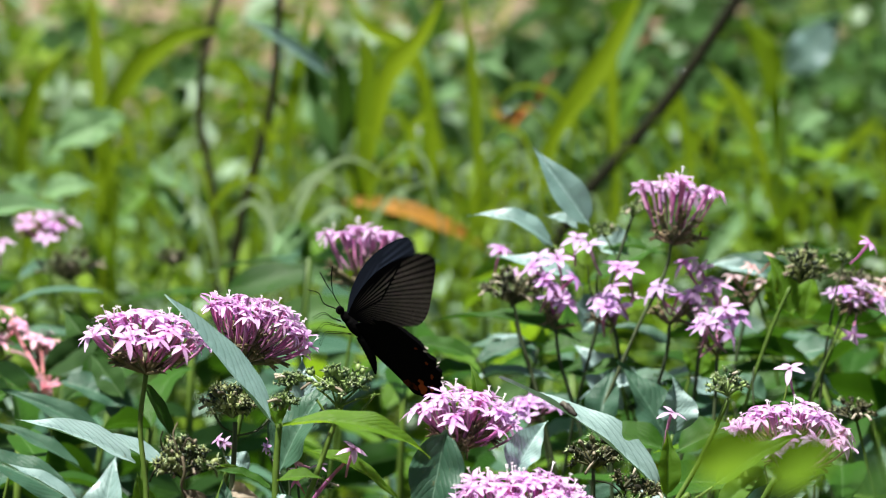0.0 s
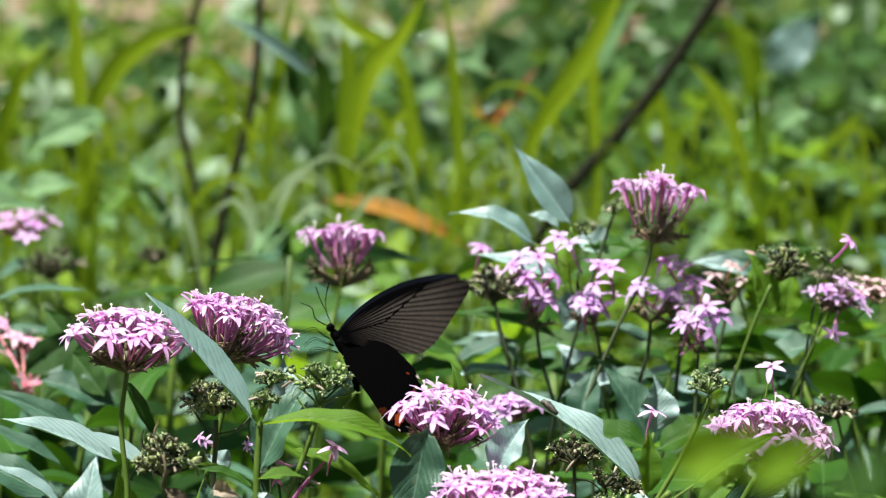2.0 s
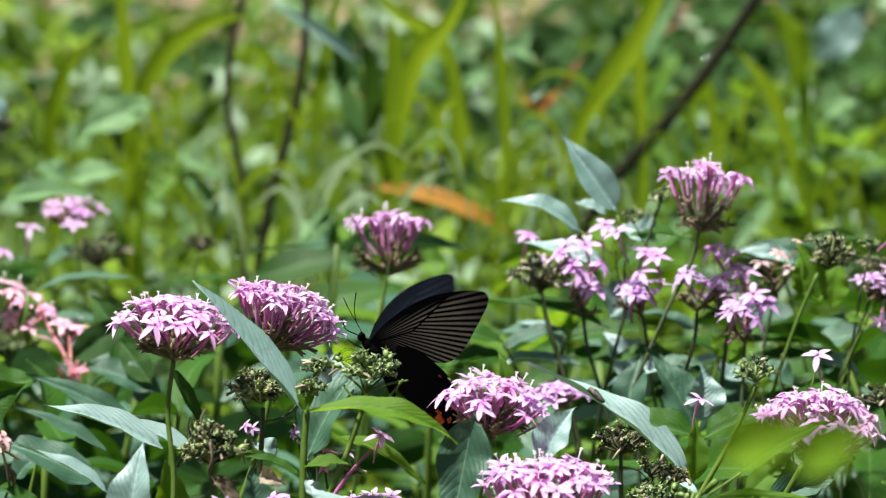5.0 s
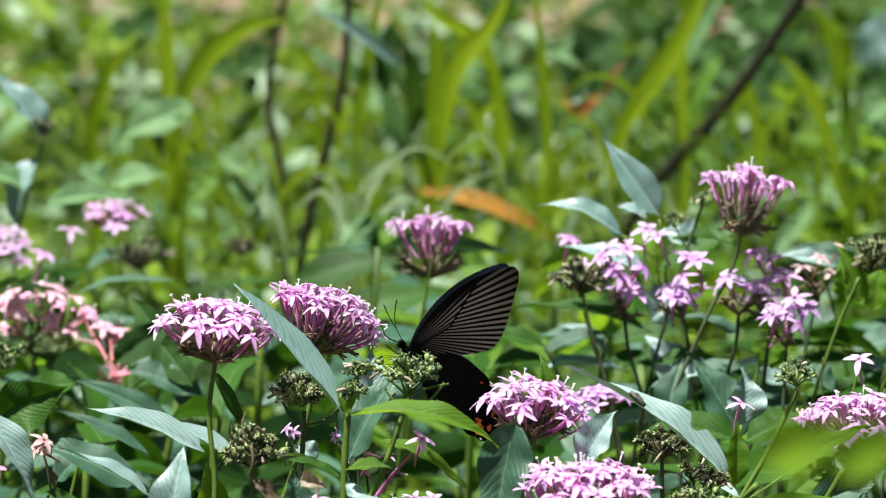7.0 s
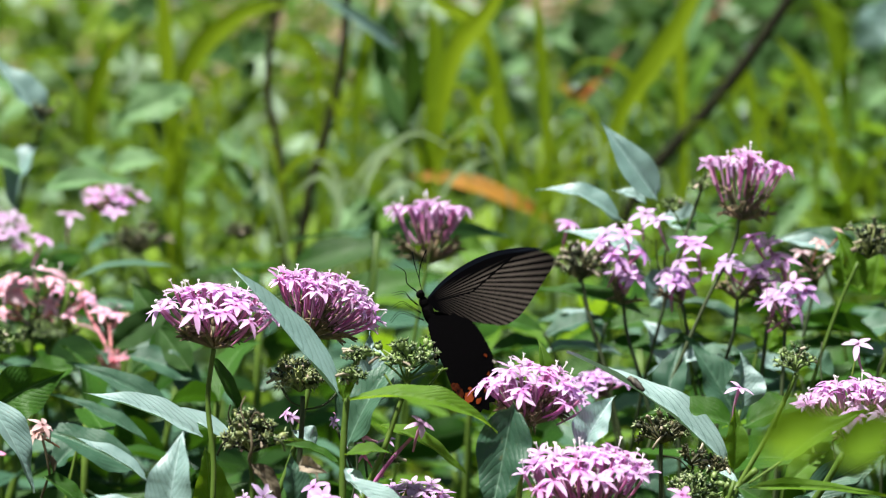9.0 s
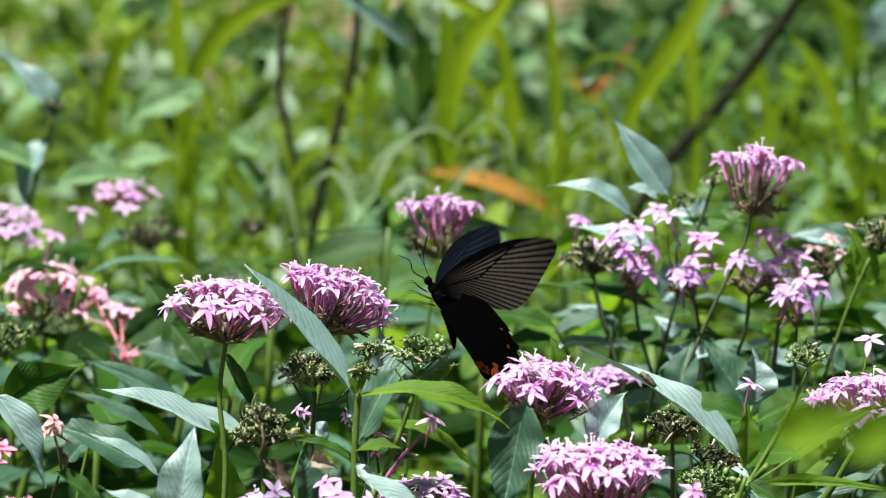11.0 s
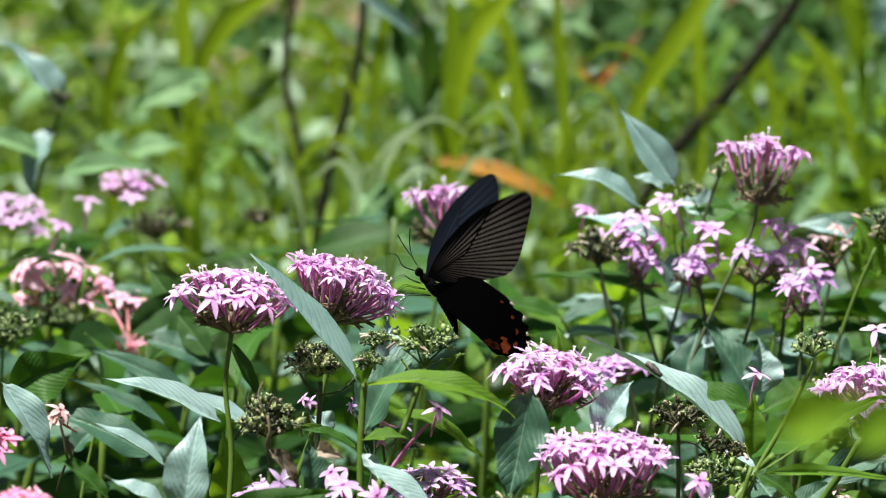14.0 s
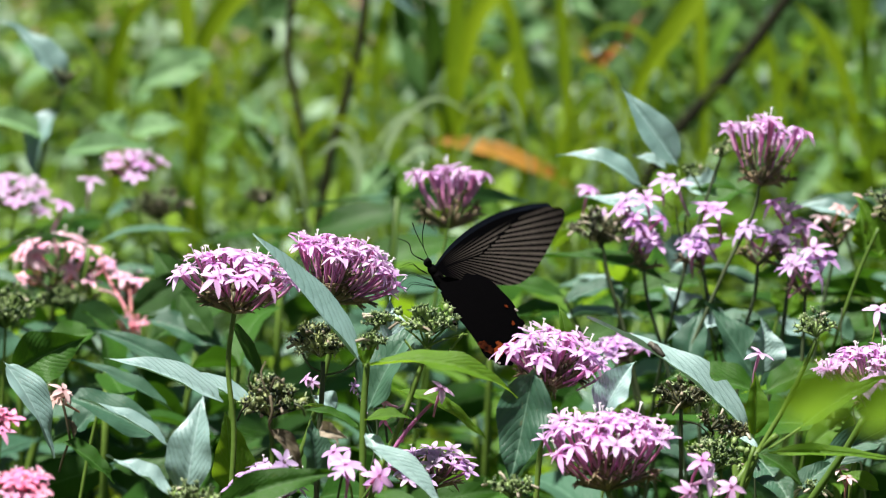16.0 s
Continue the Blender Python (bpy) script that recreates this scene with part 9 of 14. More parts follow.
leaf(s, (0.1582, 3.9022, 0.3762), (0.1724, 3.9052, 0.3909), 0.0252, 40, 0.08, WEED_LEAF_ONE, 0.25, 1.0, broad=0.85)
leaf(s, (0.1582, 3.9018, 0.3738), (0.1371, 3.9048, 0.3877), 0.0237, 40, 0.08, WEED_LEAF_ONE, 0.25, 1.0, broad=0.85)

s = thing("broadleaf_weed", (0.0161, 3.9576, 0.0000), "weed with broad soft leaves in the grass", "weed", "weeds behind the bed")
stem_part(s, [(0.0161, 3.9576, 0.0000), (0.0245, 3.9411, 0.1208), (0.0670, 3.9246, 0.3516), (0.0858, 3.9295, 0.3760), (0.0809, 3.9335, 0.3951)], 0.00132, 0.00080, STEM)
leaf(s, (0.0809, 3.9335, 0.3951), (0.0558, 3.9369, 0.4114), 0.0296, 35, 0.08, WEED_SHADED, 0.25, 1.0, broad=0.85)
leaf(s, (0.0809, 3.9329, 0.3924), (0.0976, 3.9322, 0.3894), 0.0256, 40, 0.08, WEED_SHADED, 0.25, 1.0, broad=0.85)
leaf(s, (0.0809, 3.9324, 0.3899), (0.0790, 3.9355, 0.4047), 0.0240, 40, 0.08, WEED_SHADED, 0.25, 1.0, broad=0.85)

s = thing("broadleaf_weed", (0.0765, 3.9761, 0.0000), "weed with broad soft leaves in the grass", "weed", "weeds behind the bed")
stem_part(s, [(0.0765, 3.9761, 0.0000), (0.0828, 3.9596, 0.1008), (0.1150, 3.9431, 0.3114), (0.1294, 3.9481, 0.3360), (0.1244, 3.9521, 0.3553)], 0.00134, 0.00081, STEM)
leaf(s, (0.1244, 3.9521, 0.3553), (0.1454, 3.9558, 0.3743), 0.0300, 35, 0.08, WEED_LEAF_ONE, 0.25, 1.0, broad=0.85)
leaf(s, (0.1244, 3.9515, 0.3525), (0.0991, 3.9504, 0.3469), 0.0260, 40, 0.08, WEED_LEAF_ONE, 0.25, 1.0, broad=0.85)
leaf(s, (0.1244, 3.9510, 0.3501), (0.1470, 3.9489, 0.3403), 0.0244, 40, 0.08, WEED_LEAF_ONE, 0.25, 1.0, broad=0.85)

s = thing("broadleaf_weed", (0.1059, 3.8052, 0.0000), "weed with broad soft leaves in the grass", "weed", "weeds behind the bed")
stem_part(s, [(0.1059, 3.8052, 0.0000), (0.1143, 3.7890, 0.1152), (0.1569, 3.7728, 0.3209), (0.1754, 3.7775, 0.3444), (0.1707, 3.7814, 0.3630)], 0.00124, 0.00076, STEM)
leaf(s, (0.1707, 3.7814, 0.3630), (0.1819, 3.7812, 0.3623), 0.0278, 35, 0.08, WEED_LEAF_ONE, 0.25, 1.0, broad=0.85)
leaf(s, (0.1707, 3.7808, 0.3603), (0.1701, 3.7836, 0.3738), 0.0241, 40, 0.08, WEED_LEAF_ONE, 0.25, 1.0, broad=0.85)
leaf(s, (0.1707, 3.7803, 0.3580), (0.1585, 3.7814, 0.3632), 0.0226, 40, 0.08, WEED_LEAF_ONE, 0.25, 1.0, broad=0.85)

s = thing("broadleaf_weed", (0.2020, 3.8582, 0.0000), "weed with broad soft leaves in the grass", "weed", "weeds behind the bed")
stem_part(s, [(0.2020, 3.8582, 0.0000), (0.2106, 3.8418, 0.0997), (0.2534, 3.8254, 0.2992), (0.2722, 3.8302, 0.3231), (0.2674, 3.8342, 0.3420)], 0.00128, 0.00077, STEM)
leaf(s, (0.2674, 3.8342, 0.3420), (0.2395, 3.8361, 0.3512), 0.0285, 35, 0.08, WEED_LEAF_ONE, 0.25, 1.0, broad=0.85)
leaf(s, (0.2674, 3.8336, 0.3393), (0.2922, 3.8343, 0.3431), 0.0247, 40, 0.08, WEED_LEAF_ONE, 0.25, 1.0, broad=0.85)
leaf(s, (0.2674, 3.8331, 0.3369), (0.2534, 3.8372, 0.3565), 0.0231, 40, 0.08, WEED_LEAF_ONE, 0.25, 1.0, broad=0.85)

s = thing("broadleaf_weed", (0.0881, 3.9336, 0.0000), "weed with broad soft leaves in the grass", "weed", "weeds behind the bed")
stem_part(s, [(0.0881, 3.9336, 0.0000), (0.0912, 3.9171, 0.1285), (0.1067, 3.9006, 0.3668), (0.1135, 3.9056, 0.3912), (0.1086, 3.9095, 0.4102)], 0.00130, 0.00079, STEM)
leaf(s, (0.1086, 3.9095, 0.4102), (0.1153, 3.9140, 0.4324), 0.0292, 35, 0.08, WEED_SHADED, 0.25, 1.0, broad=0.85)
leaf(s, (0.1086, 3.9090, 0.4074), (0.0928, 3.9071, 0.3984), 0.0252, 40, 0.08, WEED_SHADED, 0.25, 1.0, broad=0.85)
leaf(s, (0.1086, 3.9084, 0.4050), (0.1303, 3.9074, 0.4005), 0.0237, 40, 0.08, WEED_SHADED, 0.25, 1.0, broad=0.85)

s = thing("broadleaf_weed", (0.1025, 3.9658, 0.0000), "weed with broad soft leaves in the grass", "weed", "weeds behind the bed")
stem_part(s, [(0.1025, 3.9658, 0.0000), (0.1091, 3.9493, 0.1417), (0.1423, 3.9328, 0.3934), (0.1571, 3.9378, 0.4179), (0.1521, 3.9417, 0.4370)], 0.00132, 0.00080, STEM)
leaf(s, (0.1521, 3.9417, 0.4370), (0.1762, 3.9424, 0.4410), 0.0296, 35, 0.08, WEED_SHADED, 0.25, 1.0, broad=0.85)
leaf(s, (0.1521, 3.9412, 0.4343), (0.1370, 3.9432, 0.4436), 0.0256, 40, 0.08, WEED_SHADED, 0.25, 1.0, broad=0.85)
leaf(s, (0.1521, 3.9406, 0.4317), (0.1522, 3.9400, 0.4284), 0.0240, 40, 0.08, WEED_SHADED, 0.25, 1.0, broad=0.85)

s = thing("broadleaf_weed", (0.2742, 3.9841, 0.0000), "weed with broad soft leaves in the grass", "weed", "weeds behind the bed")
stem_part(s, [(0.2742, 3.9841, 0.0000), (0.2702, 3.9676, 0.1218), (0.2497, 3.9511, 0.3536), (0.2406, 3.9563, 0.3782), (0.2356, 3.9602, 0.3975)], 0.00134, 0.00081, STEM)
leaf(s, (0.2356, 3.9602, 0.3975), (0.2132, 3.9609, 0.4004), 0.0300, 35, 0.08, WEED_SHADED, 0.25, 1.0, broad=0.85)
leaf(s, (0.2356, 3.9597, 0.3947), (0.2615, 3.9617, 0.4052), 0.0260, 40, 0.08, WEED_SHADED, 0.25, 1.0, broad=0.85)
leaf(s, (0.2356, 3.9591, 0.3923), (0.2135, 3.9634, 0.4128), 0.0244, 40, 0.08, WEED_SHADED, 0.25, 1.0, broad=0.85)

s = thing("broadleaf_weed", (0.1457, 3.8097, 0.0000), "weed with broad soft leaves in the grass", "weed", "weeds behind the bed")
stem_part(s, [(0.1457, 3.8097, 0.0000), (0.1535, 3.7935, 0.1196), (0.1929, 3.7772, 0.3305), (0.2100, 3.7820, 0.3541), (0.2052, 3.7858, 0.3726)], 0.00125, 0.00076, STEM)
leaf(s, (0.2052, 3.7858, 0.3726), (0.1959, 3.7902, 0.3939), 0.0278, 35, 0.08, WEED_LEAF_ONE, 0.25, 1.0, broad=0.85)
leaf(s, (0.2052, 3.7852, 0.3699), (0.2038, 3.7835, 0.3615), 0.0242, 40, 0.08, WEED_LEAF_ONE, 0.25, 1.0, broad=0.85)
leaf(s, (0.2052, 3.7848, 0.3675), (0.2188, 3.7854, 0.3713), 0.0226, 40, 0.08, WEED_LEAF_ONE, 0.25, 1.0, broad=0.85)

s = thing("broadleaf_weed", (0.1737, 3.8674, 0.0000), "weed with broad soft leaves in the grass", "weed", "weeds behind the bed")
stem_part(s, [(0.1737, 3.8674, 0.0000), (0.1696, 3.8511, 0.1069), (0.1490, 3.8347, 0.3153), (0.1399, 3.8396, 0.3392), (0.1350, 3.8435, 0.3580)], 0.00128, 0.00078, STEM)
leaf(s, (0.1350, 3.8435, 0.3580), (0.1630, 3.8455, 0.3685), 0.0285, 35, 0.08, WEED_LEAF_ONE, 0.25, 1.0, broad=0.85)
leaf(s, (0.1350, 3.8429, 0.3553), (0.1108, 3.8435, 0.3578), 0.0247, 40, 0.08, WEED_LEAF_ONE, 0.25, 1.0, broad=0.85)
leaf(s, (0.1350, 3.8424, 0.3529), (0.1476, 3.8406, 0.3439), 0.0232, 40, 0.08, WEED_LEAF_ONE, 0.25, 1.0, broad=0.85)

s = thing("grass_tuft", (-0.2327, 3.5753, 0.0000), "tuft of thin arching green grass behind the flowers", "grass", "grass tufts")
blade(s, [(-0.2339, 3.5628, 0.0000), (-0.2366, 3.5336, 0.4345), (-0.2472, 3.5381, 0.4565), (-0.2607, 3.5415, 0.4722), (-0.2799, 3.5420, 0.4747), (-0.3015, 3.5397, 0.4628)], 0.0021, GRASS)
blade(s, [(-0.2343, 3.5659, 0.0000), (-0.2381, 3.5440, 0.3606), (-0.2372, 3.5486, 0.3827), (-0.2360, 3.5518, 0.3985), (-0.2343, 3.5523, 0.4011), (-0.2325, 3.5497, 0.3888)], 0.0045, GRASS)
blade(s, [(-0.2318, 3.5735, 0.0000), (-0.2299, 3.5692, 0.3590), (-0.2386, 3.5738, 0.3813), (-0.2499, 3.5772, 0.3972), (-0.2660, 3.5778, 0.3998), (-0.2842, 3.5752, 0.3870)], 0.0040, GRASS)
blade(s, [(-0.2307, 3.5741, 0.0000), (-0.2262, 3.5709, 0.3673), (-0.2272, 3.5755, 0.3895), (-0.2287, 3.5788, 0.4055), (-0.2308, 3.5793, 0.4080), (-0.2332, 3.5764, 0.3934)], 0.0033, GRASS)

s = thing("grass_tuft", (-0.2205, 3.6894, 0.0000), "tuft of broad yellow-green grass blades behind the flowers", "grass", "grass tufts")
blade(s, [(-0.2239, 3.6808, 0.0000), (-0.2315, 3.6608, 0.3525), (-0.2208, 3.6655, 0.3754), (-0.2071, 3.6688, 0.3918), (-0.1875, 3.6692, 0.3943), (-0.1655, 3.6659, 0.3790)], 0.0029, GRASS)
blade(s, [(-0.2197, 3.6813, 0.0000), (-0.2178, 3.6625, 0.3610), (-0.2211, 3.6672, 0.3839), (-0.2253, 3.6706, 0.4002), (-0.2313, 3.6711, 0.4028), (-0.2380, 3.6676, 0.3855)], 0.0022, GRASS)
blade(s, [(-0.2201, 3.6891, 0.0000), (-0.2191, 3.6882, 0.3597), (-0.2104, 3.6929, 0.3826), (-0.1993, 3.6962, 0.3990), (-0.1835, 3.6967, 0.4017), (-0.1656, 3.6930, 0.3839)], 0.0048, GRASS)
blade(s, [(-0.2185, 3.6809, 0.0000), (-0.2480, 3.6700, 0.3700), (-0.2449, 3.6700, 0.4350), (-0.2360, 3.6700, 0.4560), (-0.2219, 3.6700, 0.4723)], 0.0110, GRASS)

s = thing("grass_tuft", (-0.1978, 3.6476, 0.0000), "tuft of broad yellow-green grass blades behind the flowers", "grass", "grass tufts")
blade(s, [(-0.1996, 3.6532, 0.0000), (-0.2039, 3.6662, 0.3729), (-0.2093, 3.6709, 0.3957), (-0.2162, 3.6743, 0.4121), (-0.2261, 3.6748, 0.4146), (-0.2372, 3.6709, 0.3951)], 0.0041, GRASS)
blade(s, [(-0.1981, 3.6272, 0.0000), (-0.1989, 3.5799, 0.3937), (-0.1924, 3.5844, 0.4160), (-0.1844, 3.5876, 0.4319), (-0.1728, 3.5881, 0.4345), (-0.1598, 3.5840, 0.4150)], 0.0033, GRASS)
blade(s, [(-0.1993, 3.6568, 0.0000), (-0.2029, 3.6782, 0.4106), (-0.2039, 3.6870, 0.4531), (-0.2058, 3.6924, 0.4793), (-0.2085, 3.6990, 0.5119)], 0.0115, GRASS)
blade(s, [(-0.1941, 3.6277, 0.0000), (-0.1855, 3.5814, 0.4019), (-0.1929, 3.5861, 0.4242), (-0.2022, 3.5894, 0.4402), (-0.2156, 3.5900, 0.4427), (-0.2307, 3.5857, 0.4214)], 0.0027, GRASS)

s = thing("grass_tuft", (-0.1762, 3.6639, 0.0000), "tuft of thin arching green grass behind the flowers", "grass", "grass tufts")
blade(s, [(-0.1795, 3.6496, 0.0000), (-0.1870, 3.6163, 0.3989), (-0.1826, 3.6208, 0.4213), (-0.1771, 3.6241, 0.4375), (-0.1692, 3.6246, 0.4400), (-0.1604, 3.6201, 0.4182)], 0.0021, GRASS)
blade(s, [(-0.1768, 3.6573, 0.0000), (-0.1781, 3.6419, 0.3976), (-0.1837, 3.6466, 0.4203), (-0.1908, 3.6500, 0.4364), (-0.2010, 3.6505, 0.4390), (-0.2125, 3.6459, 0.4167)], 0.0047, GRASS)
blade(s, [(-0.1756, 3.6578, 0.0000), (-0.1744, 3.6436, 0.4060), (-0.1722, 3.6483, 0.4287), (-0.1693, 3.6515, 0.4449), (-0.1652, 3.6521, 0.4474), (-0.1606, 3.6471, 0.4231)], 0.0040, GRASS)
blade(s, [(-0.1730, 3.6655, 0.0000), (-0.1654, 3.6692, 0.4048), (-0.1731, 3.6740, 0.4276), (-0.1830, 3.6774, 0.4439), (-0.1972, 3.6780, 0.4466), (-0.2130, 3.6729, 0.4218)], 0.0035, GRASS)

s = thing("grass_tuft", (-0.1493, 3.5915, 0.0000), "tuft of broad yellow-green grass blades behind the flowers", "grass", "grass tufts")
blade(s, [(-0.1524, 3.5983, 0.0000), (-0.1598, 3.6144, 0.3469), (-0.1597, 3.6190, 0.3694), (-0.1595, 3.6224, 0.3855), (-0.1592, 3.6229, 0.3881), (-0.1590, 3.6175, 0.3616)], 0.0028, GRASS)
blade(s, [(-0.1483, 3.5727, 0.0000), (-0.1462, 3.5290, 0.3682), (-0.1558, 3.5336, 0.3903), (-0.1679, 3.5368, 0.4060), (-0.1852, 3.5374, 0.4086), (-0.2048, 3.5321, 0.3825)], 0.0021, GRASS)
blade(s, [(-0.1490, 3.5964, 0.0000), (-0.1910, 3.6000, 0.3700), (-0.1875, 3.6000, 0.4580), (-0.1700, 3.6000, 0.4800), (-0.1460, 3.6000, 0.4940), (-0.1280, 3.6000, 0.4960)], 0.0140, GRASS)
blade(s, [(-0.1473, 3.5732, 0.0000), (-0.1426, 3.5306, 0.3764), (-0.1444, 3.5351, 0.3985), (-0.1470, 3.5384, 0.4142), (-0.1504, 3.5389, 0.4167), (-0.1543, 3.5333, 0.3888)], 0.0044, GRASS)

s = thing("grass_tuft", (-0.1329, 3.4959, 0.0000), "tuft of thin arching green grass behind the flowers", "grass", "grass tufts")
blade(s, [(-0.1354, 3.4977, 0.0000), (-0.1412, 3.5019, 0.3860), (-0.1316, 3.5064, 0.4077), (-0.1195, 3.5095, 0.4234), (-0.1021, 3.5100, 0.4259), (-0.0826, 3.5041, 0.3978)], 0.0038, GRASS)
blade(s, [(-0.1339, 3.4846, 0.0000), (-0.1362, 3.4583, 0.4198), (-0.1394, 3.4624, 0.4398), (-0.1425, 3.4641, 0.4475), (-0.1581, 3.4610, 0.4322)], 0.0037, GRASS_PALE)
blade(s, [(-0.1309, 3.4782, 0.0000), (-0.1262, 3.4371, 0.3984), (-0.1309, 3.4406, 0.4154), (-0.1355, 3.4421, 0.4230), (-0.1512, 3.4390, 0.4077)], 0.0045, GRASS_PALE)
blade(s, [(-0.1314, 3.4981, 0.0000), (-0.1280, 3.5036, 0.3940), (-0.1319, 3.5080, 0.4159), (-0.1370, 3.5112, 0.4314), (-0.1441, 3.5118, 0.4340), (-0.1522, 3.5057, 0.4040)], 0.0033, GRASS)

s = thing("grass_tuft", (-0.1189, 3.6632, 0.0000), "tuft of broad yellow-green grass blades behind the flowers", "grass", "grass tufts")
blade(s, [(-0.1229, 3.6512, 0.0000), (-0.1322, 3.6234, 0.3735), (-0.1244, 3.6279, 0.3962), (-0.1145, 3.6312, 0.4123), (-0.1004, 3.6316, 0.4149), (-0.0845, 3.6252, 0.3836)], 0.0028, GRASS)
blade(s, [(-0.1190, 3.6594, 0.0000), (-0.1192, 3.6507, 0.3806), (-0.1134, 3.6554, 0.4033), (-0.1061, 3.6586, 0.4196), (-0.0959, 3.6591, 0.4222), (-0.0842, 3.6521, 0.3884)], 0.0048, GRASS)
blade(s, [(-0.1176, 3.6704, 0.0000), (-0.1148, 3.6875, 0.4122), (-0.1198, 3.6961, 0.4548), (-0.1298, 3.6975, 0.4614), (-0.1348, 3.6936, 0.4418)], 0.0084, GRASS)
blade(s, [(-0.1160, 3.6461, 0.0000), (-0.1092, 3.6065, 0.3973), (-0.1042, 3.6150, 0.4390), (-0.0961, 3.6202, 0.4647), (-0.0970, 3.6261, 0.4937)], 0.0079, GRASS)

s = thing("grass_tuft", (-0.1026, 3.5925, 0.0000), "tuft of thin arching green grass behind the flowers", "grass", "grass tufts")
blade(s, [(-0.1043, 3.6056, 0.0000), (-0.1085, 3.6359, 0.3872), (-0.1128, 3.6405, 0.4099), (-0.1183, 3.6439, 0.4261), (-0.1260, 3.6445, 0.4287), (-0.1348, 3.6376, 0.3946)], 0.0041, GRASS)
blade(s, [(-0.1032, 3.6060, 0.0000), (-0.1048, 3.6376, 0.3957), (-0.1012, 3.6422, 0.4183), (-0.0967, 3.6456, 0.4344), (-0.0902, 3.6461, 0.4371), (-0.0830, 3.6433, 0.4237)], 0.0035, GRASS)
blade(s, [(-0.1017, 3.5642, 0.0000), (-0.0998, 3.4981, 0.3828), (-0.0966, 3.5023, 0.4030), (-0.0934, 3.5038, 0.4109), (-0.0743, 3.4992, 0.3890)], 0.0038, GRASS_PALE)
blade(s, [(-0.1009, 3.5691, 0.0000), (-0.0971, 3.5145, 0.3794), (-0.0987, 3.5200, 0.4060), (-0.1003, 3.5215, 0.4139), (-0.1194, 3.5236, 0.4232)], 0.0038, GRASS_PALE)

s = thing("grass_tuft", (-0.0900, 3.4990, 0.0000), "tuft of broad yellow-green grass blades behind the flowers", "grass", "grass tufts")
blade(s, [(-0.0905, 3.4784, 0.0000), (-0.0916, 3.4305, 0.3997), (-0.0978, 3.4347, 0.4197), (-0.1040, 3.4362, 0.4273), (-0.1228, 3.4338, 0.4151)], 0.0045, GRASS_PALE)
blade(s, [(-0.0903, 3.4991, 0.0000), (-0.0910, 3.4992, 0.4259), (-0.0972, 3.5036, 0.4478), (-0.1050, 3.5068, 0.4633), (-0.1162, 3.5074, 0.4659), (-0.1288, 3.5048, 0.4528)], 0.0027, GRASS)
blade(s, [(-0.0902, 3.5137, 0.0000), (-0.0906, 3.5482, 0.4185), (-0.0855, 3.5579, 0.4659), (-0.0796, 3.5637, 0.4943), (-0.0750, 3.5701, 0.5259)], 0.0079, GRASS)
blade(s, [(-0.0891, 3.4800, 0.0000), (-0.0869, 3.4355, 0.4243), (-0.0775, 3.4380, 0.4365), (-0.0681, 3.4395, 0.4441), (-0.0479, 3.4366, 0.4304)], 0.0028, GRASS_PALE)

s = thing("grass_tuft", (-0.0826, 3.4630, 0.0000), "tuft of thin arching green grass behind the flowers", "grass", "grass tufts")
blade(s, [(-0.0839, 3.4681, 0.0000), (-0.0870, 3.4803, 0.4380), (-0.0856, 3.4847, 0.4596), (-0.0837, 3.4879, 0.4751), (-0.0813, 3.4883, 0.4776), (-0.0784, 3.4854, 0.4627)], 0.0021, GRASS)
blade(s, [(-0.0824, 3.4506, 0.0000), (-0.0820, 3.4215, 0.4175), (-0.0757, 3.4250, 0.4342), (-0.0695, 3.4266, 0.4419), (-0.0540, 3.4252, 0.4357)], 0.0037, GRASS_PALE)
blade(s, [(-0.0824, 3.4522, 0.0000), (-0.0822, 3.4272, 0.4036), (-0.0712, 3.4299, 0.4174), (-0.0603, 3.4314, 0.4251), (-0.0447, 3.4294, 0.4158)], 0.0045, GRASS_PALE)
blade(s, [(-0.0816, 3.4563, 0.0000), (-0.0792, 3.4408, 0.4296), (-0.0667, 3.4435, 0.4427), (-0.0542, 3.4449, 0.4504), (-0.0291, 3.4425, 0.4387)], 0.0029, GRASS_PALE)

s = thing("grass_tuft", (-0.0716, 3.6315, 0.0000), "tuft of thin arching green grass behind the flowers", "grass", "grass tufts")
blade(s, [(-0.0741, 3.6223, 0.0000), (-0.0799, 3.6009, 0.4186), (-0.0883, 3.6056, 0.4411), (-0.0990, 3.6089, 0.4571), (-0.1143, 3.6095, 0.4596), (-0.1315, 3.6063, 0.4439)], 0.0045, GRASS)
blade(s, [(-0.0729, 3.6182, 0.0000), (-0.0763, 3.5876, 0.3534), (-0.0769, 3.5921, 0.3757), (-0.0778, 3.5954, 0.3918), (-0.0790, 3.5959, 0.3944), (-0.0803, 3.5923, 0.3768)], 0.0040, GRASS)
blade(s, [(-0.0701, 3.6259, 0.0000), (-0.0667, 3.6130, 0.3518), (-0.0773, 3.6176, 0.3744), (-0.0908, 3.6210, 0.3905), (-0.1099, 3.6216, 0.3930), (-0.1315, 3.6180, 0.3750)], 0.0034, GRASS)
blade(s, [(-0.0690, 3.6340, 0.0000), (-0.0632, 3.6402, 0.3587), (-0.0541, 3.6448, 0.3813), (-0.0425, 3.6481, 0.3976), (-0.0259, 3.6485, 0.4002), (-0.0073, 3.6443, 0.3797)], 0.0022, GRASS)

s = thing("grass_tuft", (-0.0469, 3.5404, 0.0000), "tuft of broad yellow-green grass blades behind the flowers", "grass", "grass tufts")
